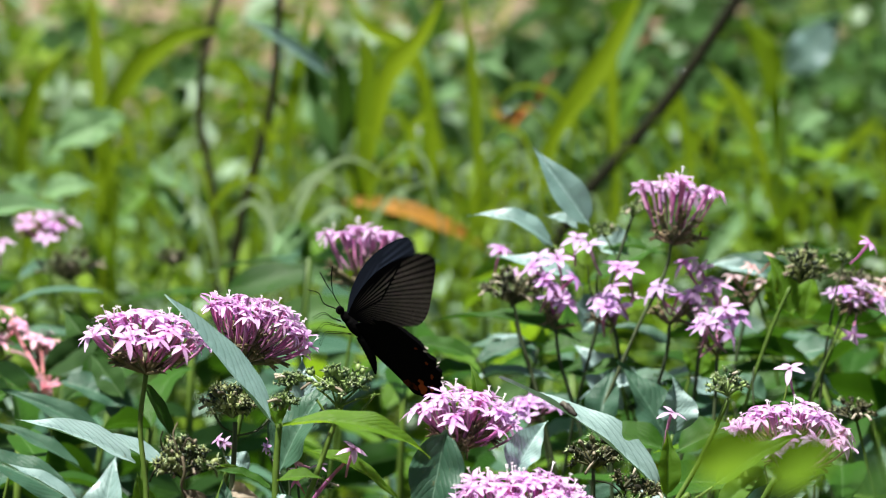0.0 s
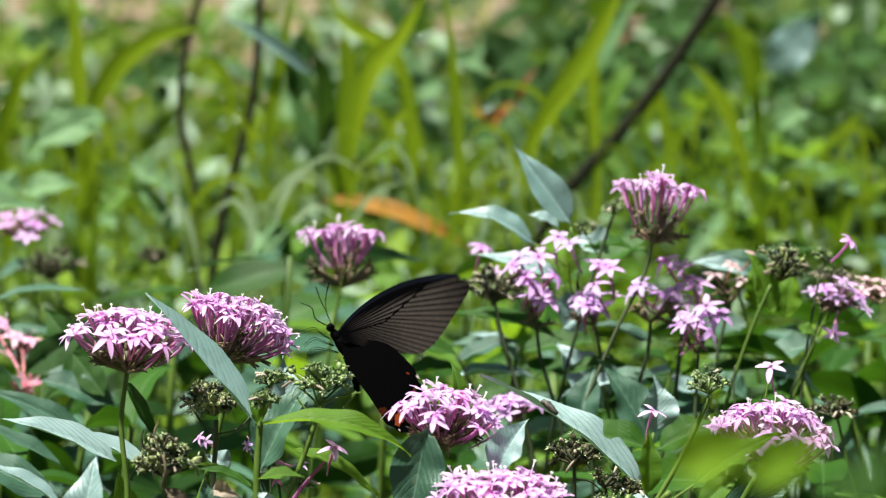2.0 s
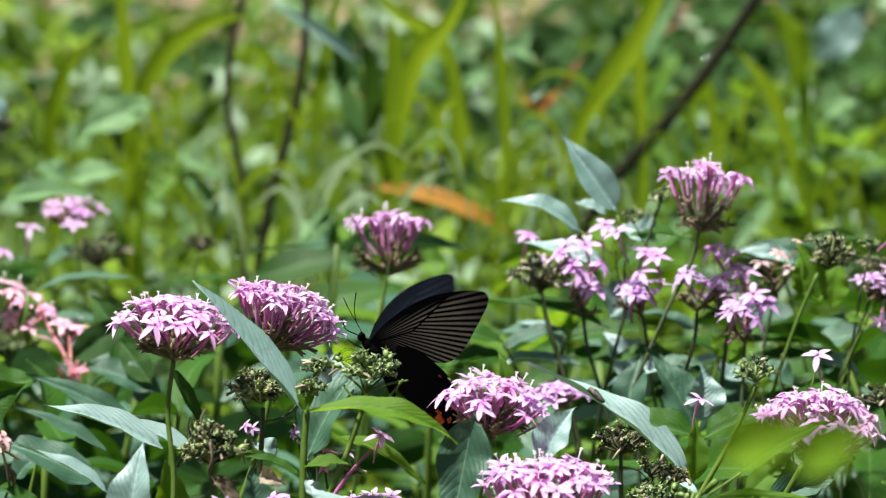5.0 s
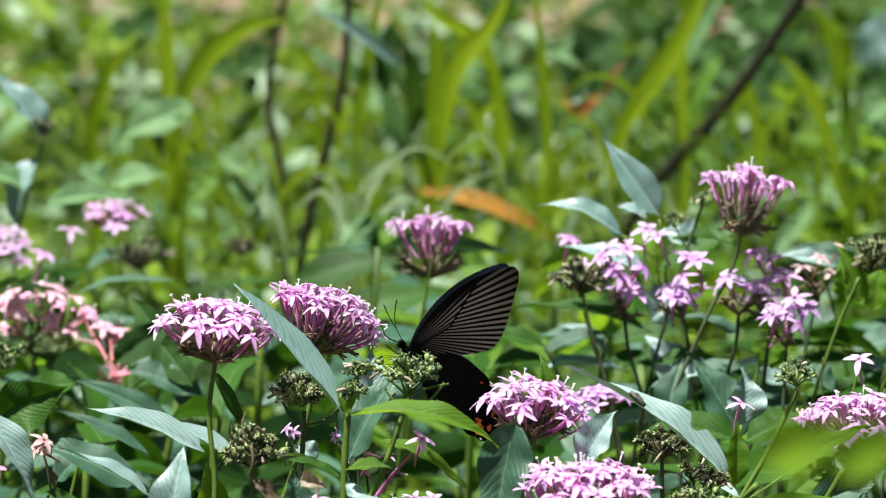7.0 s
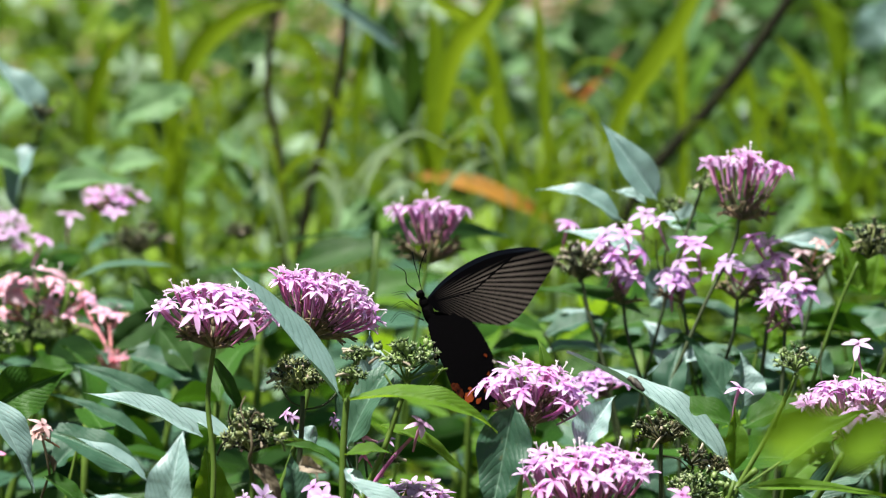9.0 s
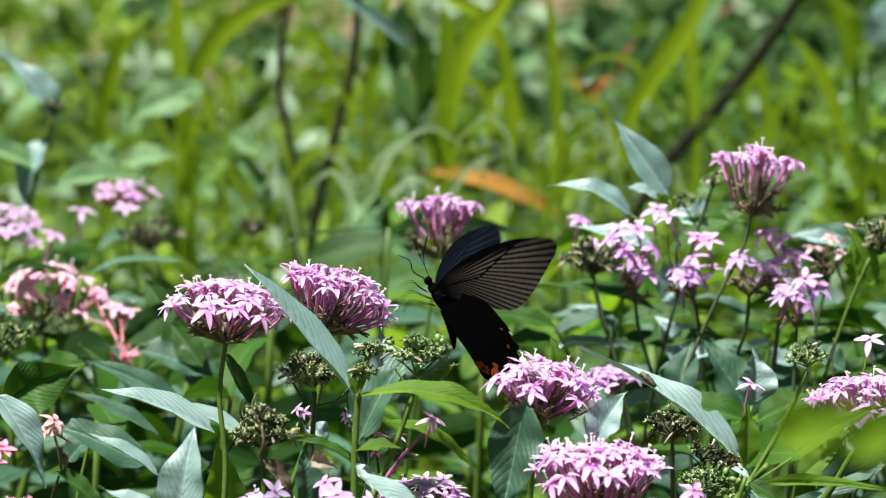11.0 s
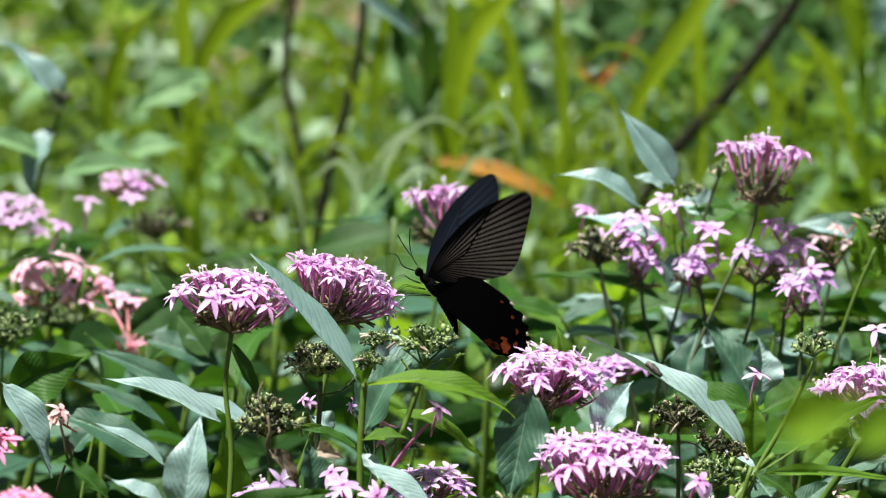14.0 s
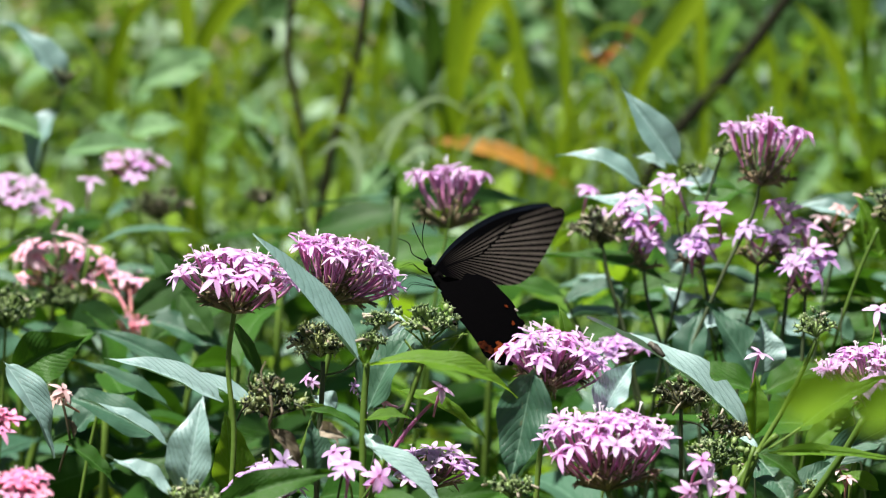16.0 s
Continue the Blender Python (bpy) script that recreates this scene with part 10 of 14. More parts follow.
blade(s, [(-0.0481, 3.5293, 0.0000), (-0.0511, 3.5032, 0.3902), (-0.0518, 3.5078, 0.4120), (-0.0530, 3.5109, 0.4276), (-0.0544, 3.5114, 0.4301), (-0.0562, 3.5074, 0.4101)], 0.0044, GRASS)
blade(s, [(-0.0471, 3.5298, 0.0000), (-0.0475, 3.5049, 0.3983), (-0.0407, 3.5093, 0.4201), (-0.0321, 3.5125, 0.4357), (-0.0199, 3.5130, 0.4382), (-0.0061, 3.5084, 0.4163)], 0.0038, GRASS)
blade(s, [(-0.0469, 3.5633, 0.0000), (-0.0470, 3.6166, 0.4254), (-0.0444, 3.6264, 0.4736), (-0.0470, 3.6297, 0.4897)], 0.0126, GRASS)
blade(s, [(-0.0454, 3.5145, 0.0000), (-0.0420, 3.4539, 0.3982), (-0.0356, 3.4580, 0.4182), (-0.0293, 3.4596, 0.4259), (-0.0042, 3.4613, 0.4351)], 0.0037, GRASS_PALE)

s = thing("grass_tuft", (-0.0347, 3.6080, 0.0000), "tuft of broad yellow-green grass blades behind the flowers", "grass", "grass tufts")
blade(s, [(-0.0363, 3.6100, 0.0000), (-0.0404, 3.6148, 0.4290), (-0.0289, 3.6233, 0.4708), (-0.0141, 3.6266, 0.4869), (0.0006, 3.6318, 0.5125)], 0.0142, GRASS)
blade(s, [(-0.0357, 3.5960, 0.0000), (-0.0383, 3.5681, 0.3892), (-0.0413, 3.5727, 0.4115), (-0.0449, 3.5759, 0.4273), (-0.0503, 3.5765, 0.4299), (-0.0563, 3.5718, 0.4073)], 0.0034, GRASS)
blade(s, [(-0.0347, 3.5965, 0.0000), (-0.0348, 3.5697, 0.3975), (-0.0299, 3.5743, 0.4197), (-0.0238, 3.5775, 0.4356), (-0.0151, 3.5780, 0.4382), (-0.0054, 3.5729, 0.4137)], 0.0027, GRASS)
blade(s, [(-0.0317, 3.6041, 0.0000), (-0.0249, 3.5951, 0.3962), (-0.0299, 3.5998, 0.4185), (-0.0363, 3.6030, 0.4345), (-0.0455, 3.6037, 0.4371), (-0.0558, 3.5986, 0.4121)], 0.0021, GRASS)

s = thing("grass_tuft", (-0.0126, 3.6904, 0.0000), "tuft of broad yellow-green grass blades behind the flowers", "grass", "grass tufts")
blade(s, [(-0.0152, 3.6762, 0.0000), (-0.0216, 3.6431, 0.3955), (-0.0187, 3.6478, 0.4182), (-0.0152, 3.6511, 0.4344), (-0.0102, 3.6516, 0.4370), (-0.0046, 3.6460, 0.4098)], 0.0047, GRASS)
blade(s, [(-0.0122, 3.6839, 0.0000), (-0.0115, 3.6689, 0.3942), (-0.0187, 3.6737, 0.4171), (-0.0279, 3.6770, 0.4334), (-0.0411, 3.6776, 0.4360), (-0.0560, 3.6720, 0.4083)], 0.0041, GRASS)
blade(s, [(-0.0121, 3.6960, 0.0000), (-0.0112, 3.7092, 0.4422), (-0.0246, 3.7146, 0.4686), (-0.0447, 3.7167, 0.4785), (-0.0581, 3.7215, 0.5014)], 0.0097, GRASS)
blade(s, [(-0.0106, 3.6798, 0.0000), (-0.0061, 3.6552, 0.3911), (-0.0070, 3.6606, 0.4172), (-0.0103, 3.6673, 0.4496), (-0.0150, 3.6726, 0.4757)], 0.0119, GRASS)

s = thing("grass_tuft", (0.0018, 3.5534, 0.0000), "tuft of thin arching green grass behind the flowers", "grass", "grass tufts")
blade(s, [(-0.0000, 3.5298, 0.0000), (-0.0042, 3.4748, 0.4229), (-0.0105, 3.4789, 0.4430), (-0.0168, 3.4806, 0.4507), (-0.0389, 3.4775, 0.4352)], 0.0028, GRASS_PALE)
blade(s, [(0.0020, 3.5727, 0.0000), (0.0025, 3.6180, 0.4164), (-0.0068, 3.6226, 0.4389), (-0.0185, 3.6260, 0.4550), (-0.0353, 3.6267, 0.4576), (-0.0542, 3.6206, 0.4279)], 0.0028, GRASS)
blade(s, [(0.0020, 3.5428, 0.0000), (0.0026, 3.5180, 0.3639), (0.0051, 3.5225, 0.3859), (0.0082, 3.5257, 0.4016), (0.0127, 3.5261, 0.4041), (0.0177, 3.5202, 0.3748)], 0.0021, GRASS)
blade(s, [(0.0031, 3.5433, 0.0000), (0.0061, 3.5196, 0.3720), (0.0162, 3.5240, 0.3940), (0.0292, 3.5272, 0.4097), (0.0475, 3.5277, 0.4122), (0.0681, 3.5212, 0.3811)], 0.0045, GRASS)

s = thing("grass_tuft", (0.0219, 3.5809, 0.0000), "tuft of broad yellow-green grass blades behind the flowers", "grass", "grass tufts")
blade(s, [(0.0202, 3.5747, 0.0000), (0.0162, 3.5603, 0.3673), (0.0166, 3.5649, 0.3894), (0.0173, 3.5681, 0.4053), (0.0180, 3.5686, 0.4079), (0.0188, 3.5620, 0.3762)], 0.0040, GRASS)
blade(s, [(0.0212, 3.5752, 0.0000), (0.0199, 3.5619, 0.3755), (0.0280, 3.5664, 0.3977), (0.0384, 3.5697, 0.4136), (0.0531, 3.5701, 0.4162), (0.0697, 3.5632, 0.3825)], 0.0033, GRASS)
blade(s, [(0.0218, 3.5657, 0.0000), (0.0214, 3.5304, 0.4088), (0.0191, 3.5381, 0.4465), (0.0166, 3.5458, 0.4842), (0.0102, 3.5562, 0.5345)], 0.0083, GRASS)
blade(s, [(0.0243, 3.5827, 0.0000), (0.0300, 3.5872, 0.3741), (0.0283, 3.5918, 0.3964), (0.0262, 3.5951, 0.4124), (0.0233, 3.5956, 0.4149), (0.0199, 3.5886, 0.3808)], 0.0027, GRASS)

s = thing("grass_tuft", (0.0403, 3.5683, 0.0000), "tuft of thin arching green grass behind the flowers", "grass", "grass tufts")
blade(s, [(0.0375, 3.5459, 0.0000), (0.0307, 3.4936, 0.3900), (0.0355, 3.4970, 0.4071), (0.0403, 3.4986, 0.4150), (0.0498, 3.4935, 0.3900)], 0.0046, GRASS_PALE)
blade(s, [(0.0383, 3.5724, 0.0000), (0.0336, 3.5818, 0.3837), (0.0398, 3.5864, 0.4061), (0.0475, 3.5896, 0.4221), (0.0585, 3.5900, 0.4247), (0.0710, 3.5872, 0.4109)], 0.0022, GRASS)
blade(s, [(0.0414, 3.5799, 0.0000), (0.0439, 3.6070, 0.3824), (0.0402, 3.6116, 0.4048), (0.0354, 3.6150, 0.4209), (0.0286, 3.6155, 0.4235), (0.0209, 3.6127, 0.4094)], 0.0047, GRASS)
blade(s, [(0.0441, 3.5500, 0.0000), (0.0531, 3.5075, 0.4165), (0.0483, 3.5109, 0.4336), (0.0436, 3.5126, 0.4415), (0.0277, 3.5094, 0.4258)], 0.0029, GRASS_PALE)

s = thing("grass_tuft", (0.0569, 3.5433, 0.0000), "tuft of broad yellow-green grass blades behind the flowers", "grass", "grass tufts")
blade(s, [(0.0567, 3.5331, 0.0000), (0.0560, 3.5093, 0.4138), (0.0504, 3.5139, 0.4357), (0.0431, 3.5171, 0.4514), (0.0328, 3.5176, 0.4539), (0.0212, 3.5144, 0.4379)], 0.0032, GRASS)
blade(s, [(0.0568, 3.5407, 0.0000), (0.0567, 3.5344, 0.4125), (0.0625, 3.5390, 0.4345), (0.0699, 3.5421, 0.4502), (0.0805, 3.5427, 0.4528), (0.0922, 3.5392, 0.4364)], 0.0027, GRASS)
blade(s, [(0.0567, 3.5334, 0.0000), (0.0563, 3.5104, 0.4191), (0.0634, 3.5165, 0.4489), (0.0756, 3.5199, 0.4660), (0.0883, 3.5227, 0.4801)], 0.0076, GRASS)
blade(s, [(0.0573, 3.5411, 0.0000), (0.0583, 3.5359, 0.4403), (0.0728, 3.5404, 0.4623), (0.0888, 3.5448, 0.4843), (0.1033, 3.5499, 0.5095), (0.1129, 3.5538, 0.5283)], 0.0149, GRASS)

s = thing("grass_tuft", (0.0784, 3.6267, 0.0000), "tuft of thin arching green grass behind the flowers", "grass", "grass tufts")
blade(s, [(0.0760, 3.6136, 0.0000), (0.0709, 3.5830, 0.4117), (0.0630, 3.5877, 0.4340), (0.0530, 3.5909, 0.4499), (0.0387, 3.5916, 0.4524), (0.0225, 3.5879, 0.4340)], 0.0021, GRASS)
blade(s, [(0.0763, 3.6213, 0.0000), (0.0715, 3.6086, 0.4104), (0.0754, 3.6132, 0.4330), (0.0803, 3.6164, 0.4490), (0.0872, 3.6170, 0.4515), (0.0950, 3.6131, 0.4325)], 0.0046, GRASS)
blade(s, [(0.0804, 3.6217, 0.0000), (0.0851, 3.6102, 0.4187), (0.0751, 3.6149, 0.4413), (0.0624, 3.6182, 0.4573), (0.0441, 3.6189, 0.4599), (0.0236, 3.6146, 0.4390)], 0.0040, GRASS)
blade(s, [(0.0806, 3.6249, 0.0000), (0.0858, 3.6205, 0.3433), (0.0876, 3.6252, 0.3660), (0.0898, 3.6285, 0.3821), (0.0930, 3.6290, 0.3847), (0.0966, 3.6247, 0.3633)], 0.0035, GRASS)

s = thing("grass_tuft", (0.0962, 3.6413, 0.0000), "tuft of broad yellow-green grass blades behind the flowers", "grass", "grass tufts")
blade(s, [(0.0942, 3.6380, 0.0000), (0.0897, 3.6305, 0.3500), (0.0993, 3.6351, 0.3726), (0.1116, 3.6384, 0.3889), (0.1291, 3.6388, 0.3914), (0.1486, 3.6340, 0.3682)], 0.0029, GRASS)
blade(s, [(0.0949, 3.6064, 0.0000), (0.0919, 3.5253, 0.3835), (0.0888, 3.5296, 0.4040), (0.0856, 3.5311, 0.4118), (0.0631, 3.5281, 0.3961)], 0.0030, GRASS_PALE)
blade(s, [(0.0974, 3.6457, 0.0000), (0.1006, 3.6560, 0.3485), (0.1002, 3.6607, 0.3713), (0.0998, 3.6641, 0.3876), (0.0991, 3.6646, 0.3903), (0.0984, 3.6597, 0.3664)], 0.0022, GRASS)
blade(s, [(0.0980, 3.6494, 0.0000), (0.1022, 3.6685, 0.3885), (0.0990, 3.6860, 0.4733), (0.1040, 3.6799, 0.4440)], 0.0083, GRASS)

s = thing("grass_tuft", (0.1187, 3.5900, 0.0000), "tuft of thin arching green grass behind the flowers", "grass", "grass tufts")
blade(s, [(0.1163, 3.5760, 0.0000), (0.1109, 3.5430, 0.3839), (0.1085, 3.5475, 0.4060), (0.1055, 3.5508, 0.4218), (0.1011, 3.5513, 0.4243), (0.0961, 3.5462, 0.3991)], 0.0039, GRASS)
blade(s, [(0.1167, 3.5836, 0.0000), (0.1119, 3.5684, 0.3824), (0.1212, 3.5729, 0.4046), (0.1329, 3.5760, 0.4206), (0.1497, 3.5765, 0.4231), (0.1685, 3.5711, 0.3973)], 0.0034, GRASS)
blade(s, [(0.1206, 3.5841, 0.0000), (0.1254, 3.5699, 0.3907), (0.1209, 3.5745, 0.4129), (0.1151, 3.5778, 0.4288), (0.1069, 3.5784, 0.4313), (0.0977, 3.5728, 0.4037)], 0.0027, GRASS)
blade(s, [(0.1210, 3.5916, 0.0000), (0.1264, 3.5953, 0.3893), (0.1336, 3.5999, 0.4118), (0.1427, 3.6031, 0.4278), (0.1558, 3.6037, 0.4303), (0.1706, 3.5978, 0.4021)], 0.0022, GRASS)

s = thing("grass_tuft", (0.1485, 3.7095, 0.0000), "tuft of broad yellow-green grass blades behind the flowers", "grass", "grass tufts")
blade(s, [(0.1467, 3.6960, 0.0000), (0.1425, 3.6643, 0.3845), (0.1358, 3.6690, 0.4073), (0.1272, 3.6724, 0.4236), (0.1150, 3.6730, 0.4262), (0.1011, 3.6667, 0.3956)], 0.0047, GRASS)
blade(s, [(0.1471, 3.7037, 0.0000), (0.1437, 3.6902, 0.3832), (0.1489, 3.6949, 0.4061), (0.1557, 3.6982, 0.4226), (0.1651, 3.6987, 0.4252), (0.1758, 3.6922, 0.3941)], 0.0042, GRASS)
blade(s, [(0.1491, 3.7085, 0.0000), (0.1504, 3.7064, 0.3776), (0.1371, 3.7187, 0.4371), (0.1303, 3.7126, 0.4073)], 0.0084, GRASS)
blade(s, [(0.1513, 3.7042, 0.0000), (0.1576, 3.6919, 0.3917), (0.1486, 3.6966, 0.4148), (0.1373, 3.7000, 0.4311), (0.1211, 3.7007, 0.4338), (0.1027, 3.6939, 0.4006)], 0.0035, GRASS)

s = thing("grass_tuft", (0.1689, 3.6116, 0.0000), "tuft of thin arching green grass behind the flowers", "grass", "grass tufts")
blade(s, [(0.1637, 3.5932, 0.0000), (0.1517, 3.5503, 0.4224), (0.1547, 3.5549, 0.4446), (0.1585, 3.5581, 0.4604), (0.1639, 3.5586, 0.4629), (0.1700, 3.5520, 0.4306)], 0.0026, GRASS)
blade(s, [(0.1680, 3.6051, 0.0000), (0.1659, 3.5901, 0.4069), (0.1581, 3.5947, 0.4293), (0.1464, 3.5978, 0.4446), (0.1307, 3.5985, 0.4471), (0.1151, 3.5968, 0.4388)], 0.0021, GRASS)
blade(s, [(0.1719, 3.6142, 0.0000), (0.1792, 3.6202, 0.3870), (0.1795, 3.6248, 0.4096), (0.1798, 3.6280, 0.4251), (0.1803, 3.6285, 0.4276), (0.1808, 3.6257, 0.4134)], 0.0022, GRASS)
blade(s, [(0.1718, 3.6087, 0.0000), (0.1787, 3.6017, 0.3803), (0.1775, 3.6062, 0.4028), (0.1757, 3.6095, 0.4181), (0.1732, 3.6100, 0.4208), (0.1706, 3.6058, 0.4005)], 0.0040, GRASS)

s = thing("grass_tuft", (0.1855, 3.6735, 0.0000), "tuft of broad yellow-green grass blades behind the flowers", "grass", "grass tufts")
blade(s, [(0.1839, 3.6567, 0.0000), (0.1800, 3.6178, 0.3667), (0.1773, 3.6224, 0.3893), (0.1731, 3.6256, 0.4048), (0.1676, 3.6261, 0.4073), (0.1621, 3.6241, 0.3970)], 0.0034, GRASS)
blade(s, [(0.1848, 3.6736, 0.0000), (0.1834, 3.6739, 0.3447), (0.1791, 3.6787, 0.3676), (0.1725, 3.6820, 0.3834), (0.1638, 3.6825, 0.3860), (0.1551, 3.6791, 0.3693)], 0.0029, GRASS)
blade(s, [(0.1851, 3.6665, 0.0000), (0.1844, 3.6501, 0.4190), (0.1745, 3.6555, 0.4449), (0.1547, 3.6603, 0.4676)], 0.0093, GRASS)
blade(s, [(0.1880, 3.6715, 0.0000), (0.1939, 3.6669, 0.3530), (0.2011, 3.6716, 0.3759), (0.2116, 3.6747, 0.3916), (0.2256, 3.6753, 0.3941), (0.2396, 3.6730, 0.3841)], 0.0041, GRASS)

s = thing("grass_tuft", (0.1971, 3.6637, 0.0000), "tuft of broad yellow-green grass blades behind the flowers", "grass", "grass tufts")
blade(s, [(0.1960, 3.6573, 0.0000), (0.1932, 3.6427, 0.3474), (0.1987, 3.6474, 0.3701), (0.2069, 3.6506, 0.3858), (0.2178, 3.6510, 0.3883), (0.2286, 3.6476, 0.3721)], 0.0035, GRASS)
blade(s, [(0.1964, 3.6515, 0.0000), (0.1946, 3.6231, 0.4206), (0.1913, 3.6311, 0.4593), (0.1832, 3.6357, 0.4818), (0.1749, 3.6397, 0.5011)], 0.0092, GRASS)
blade(s, [(0.1976, 3.6517, 0.0000), (0.1986, 3.6240, 0.3826), (0.1927, 3.6286, 0.4052), (0.1839, 3.6318, 0.4206), (0.1723, 3.6324, 0.4233), (0.1605, 3.6296, 0.4094)], 0.0028, GRASS)
blade(s, [(0.1986, 3.6686, 0.0000), (0.2022, 3.6800, 0.3609), (0.1947, 3.6848, 0.3839), (0.1835, 3.6881, 0.3996), (0.1684, 3.6887, 0.4022), (0.1535, 3.6846, 0.3819)], 0.0022, GRASS)

s = thing("grass_tuft", (0.2150, 3.6612, 0.0000), "tuft of thin arching green grass behind the flowers", "grass", "grass tufts")
blade(s, [(0.2141, 3.6587, 0.0000), (0.2121, 3.6530, 0.3625), (0.2145, 3.6576, 0.3854), (0.2180, 3.6608, 0.4010), (0.2227, 3.6614, 0.4036), (0.2273, 3.6572, 0.3837)], 0.0029, GRASS)
blade(s, [(0.2139, 3.6531, 0.0000), (0.2116, 3.6342, 0.3559), (0.2124, 3.6389, 0.3785), (0.2136, 3.6421, 0.3941), (0.2152, 3.6426, 0.3967), (0.2168, 3.6406, 0.3870)], 0.0022, GRASS)
blade(s, [(0.2138, 3.6476, 0.0000), (0.2111, 3.6156, 0.3493), (0.2103, 3.6203, 0.3719), (0.2093, 3.6234, 0.3873), (0.2079, 3.6240, 0.3900), (0.2064, 3.6208, 0.3741)], 0.0040, GRASS)
blade(s, [(0.2179, 3.6601, 0.0000), (0.2248, 3.6573, 0.3840), (0.2324, 3.6620, 0.4069), (0.2437, 3.6651, 0.4225), (0.2587, 3.6656, 0.4251), (0.2737, 3.6610, 0.4033)], 0.0041, GRASS)

s = thing("grass_tuft", (0.2341, 3.6598, 0.0000), "tuft of thin arching green grass behind the flowers", "grass", "grass tufts")
blade(s, [(0.2328, 3.6498, 0.0000), (0.2298, 3.6264, 0.3642), (0.2260, 3.6311, 0.3868), (0.2203, 3.6343, 0.4024), (0.2127, 3.6348, 0.4050), (0.2051, 3.6309, 0.3856)], 0.0034, GRASS)
blade(s, [(0.2326, 3.6442, 0.0000), (0.2292, 3.6078, 0.3576), (0.2239, 3.6124, 0.3802), (0.2160, 3.6156, 0.3956), (0.2054, 3.6162, 0.3982), (0.1947, 3.6144, 0.3889)], 0.0028, GRASS)
blade(s, [(0.2339, 3.6609, 0.0000), (0.2333, 3.6637, 0.3355), (0.2265, 3.6685, 0.3584), (0.2161, 3.6717, 0.3741), (0.2021, 3.6724, 0.3767), (0.1882, 3.6692, 0.3610)], 0.0022, GRASS)
blade(s, [(0.2370, 3.6589, 0.0000), (0.2438, 3.6567, 0.3438), (0.2483, 3.6614, 0.3666), (0.2548, 3.6645, 0.3823), (0.2637, 3.6651, 0.3849), (0.2725, 3.6632, 0.3757)], 0.0035, GRASS)

s = thing("grass_tuft", (0.2515, 3.6486, 0.0000), "tuft of thin arching green grass behind the flowers", "grass", "grass tufts")
blade(s, [(0.2489, 3.6469, 0.0000), (0.2428, 3.6431, 0.3936), (0.2456, 3.6477, 0.4163), (0.2500, 3.6509, 0.4318), (0.2557, 3.6514, 0.4345), (0.2614, 3.6482, 0.4193)], 0.0029, GRASS)
blade(s, [(0.2487, 3.6413, 0.0000), (0.2421, 3.6245, 0.3868), (0.2434, 3.6290, 0.4094), (0.2454, 3.6322, 0.4249), (0.2480, 3.6327, 0.4275), (0.2507, 3.6284, 0.4062)], 0.0022, GRASS)
blade(s, [(0.2544, 3.6414, 0.0000), (0.2610, 3.6247, 0.3467), (0.2593, 3.6293, 0.3693), (0.2566, 3.6326, 0.3848), (0.2530, 3.6331, 0.3875), (0.2494, 3.6313, 0.3787)], 0.0040, GRASS)
blade(s, [(0.2542, 3.6392, 0.0000), (0.2603, 3.6174, 0.3948), (0.2570, 3.6220, 0.4175), (0.2521, 3.6252, 0.4329), (0.2455, 3.6257, 0.4354), (0.2390, 3.6228, 0.4206)], 0.0034, GRASS)

s = thing("grass_tuft", (0.2729, 3.7253, 0.0000), "tuft of thin arching green grass behind the flowers", "grass", "grass tufts")
blade(s, [(0.2714, 3.7228, 0.0000), (0.2680, 3.7169, 0.3648), (0.2632, 3.7216, 0.3880), (0.2557, 3.7249, 0.4039), (0.2459, 3.7256, 0.4065), (0.2360, 3.7212, 0.3850)], 0.0029, GRASS)
blade(s, [(0.2712, 3.7171, 0.0000), (0.2672, 3.6980, 0.3579), (0.2608, 3.7028, 0.3809), (0.2511, 3.7060, 0.3968), (0.2383, 3.7066, 0.3994), (0.2253, 3.7044, 0.3882)], 0.0022, GRASS)
blade(s, [(0.2746, 3.7207, 0.0000), (0.2786, 3.7097, 0.3730), (0.2851, 3.7145, 0.3962), (0.2949, 3.7177, 0.4121), (0.3081, 3.7182, 0.4147), (0.3211, 3.7151, 0.3999)], 0.0042, GRASS)
blade(s, [(0.2743, 3.7150, 0.0000), (0.2777, 3.6909, 0.3662), (0.2827, 3.6956, 0.3892), (0.2902, 3.6988, 0.4050), (0.3002, 3.6993, 0.4076), (0.3100, 3.6949, 0.3866)], 0.0035, GRASS)

s = thing("grass_tuft", (0.2738, 3.6522, 0.0000), "tuft of thin arching green grass behind the flowers", "grass", "grass tufts")
blade(s, [(0.2738, 3.6459, 0.0000), (0.2738, 3.6311, 0.3676), (0.2772, 3.6357, 0.3902), (0.2822, 3.6389, 0.4058), (0.2890, 3.6394, 0.4084), (0.2958, 3.6372, 0.3977)], 0.0029, GRASS)

s = thing("dead_leaf_spray", (-0.0438, 3.6331, 0.0000), "arched orange dead leaf among the grass", "dead leaf")
stem_part(s, [(-0.0438, 3.6331, 0.0000), (-0.0460, 3.6171, 0.1481), (-0.0568, 3.6011, 0.3683), (-0.0617, 3.6062, 0.3925)], 0.00111, 0.00068, TWIG)
leaf(s, (-0.0617, 3.6062, 0.3952), (0.0290, 3.5999, 0.3668), 0.0125, 40, 0.1, ORANGE_LEAF, 0.15, 1.0, broad=1.0, label="orange dead leaf")

s = thing("withered_weed", (0.0525, 3.7493, 0.0000), "rust-brown withered leaves on a low stem", "weed")
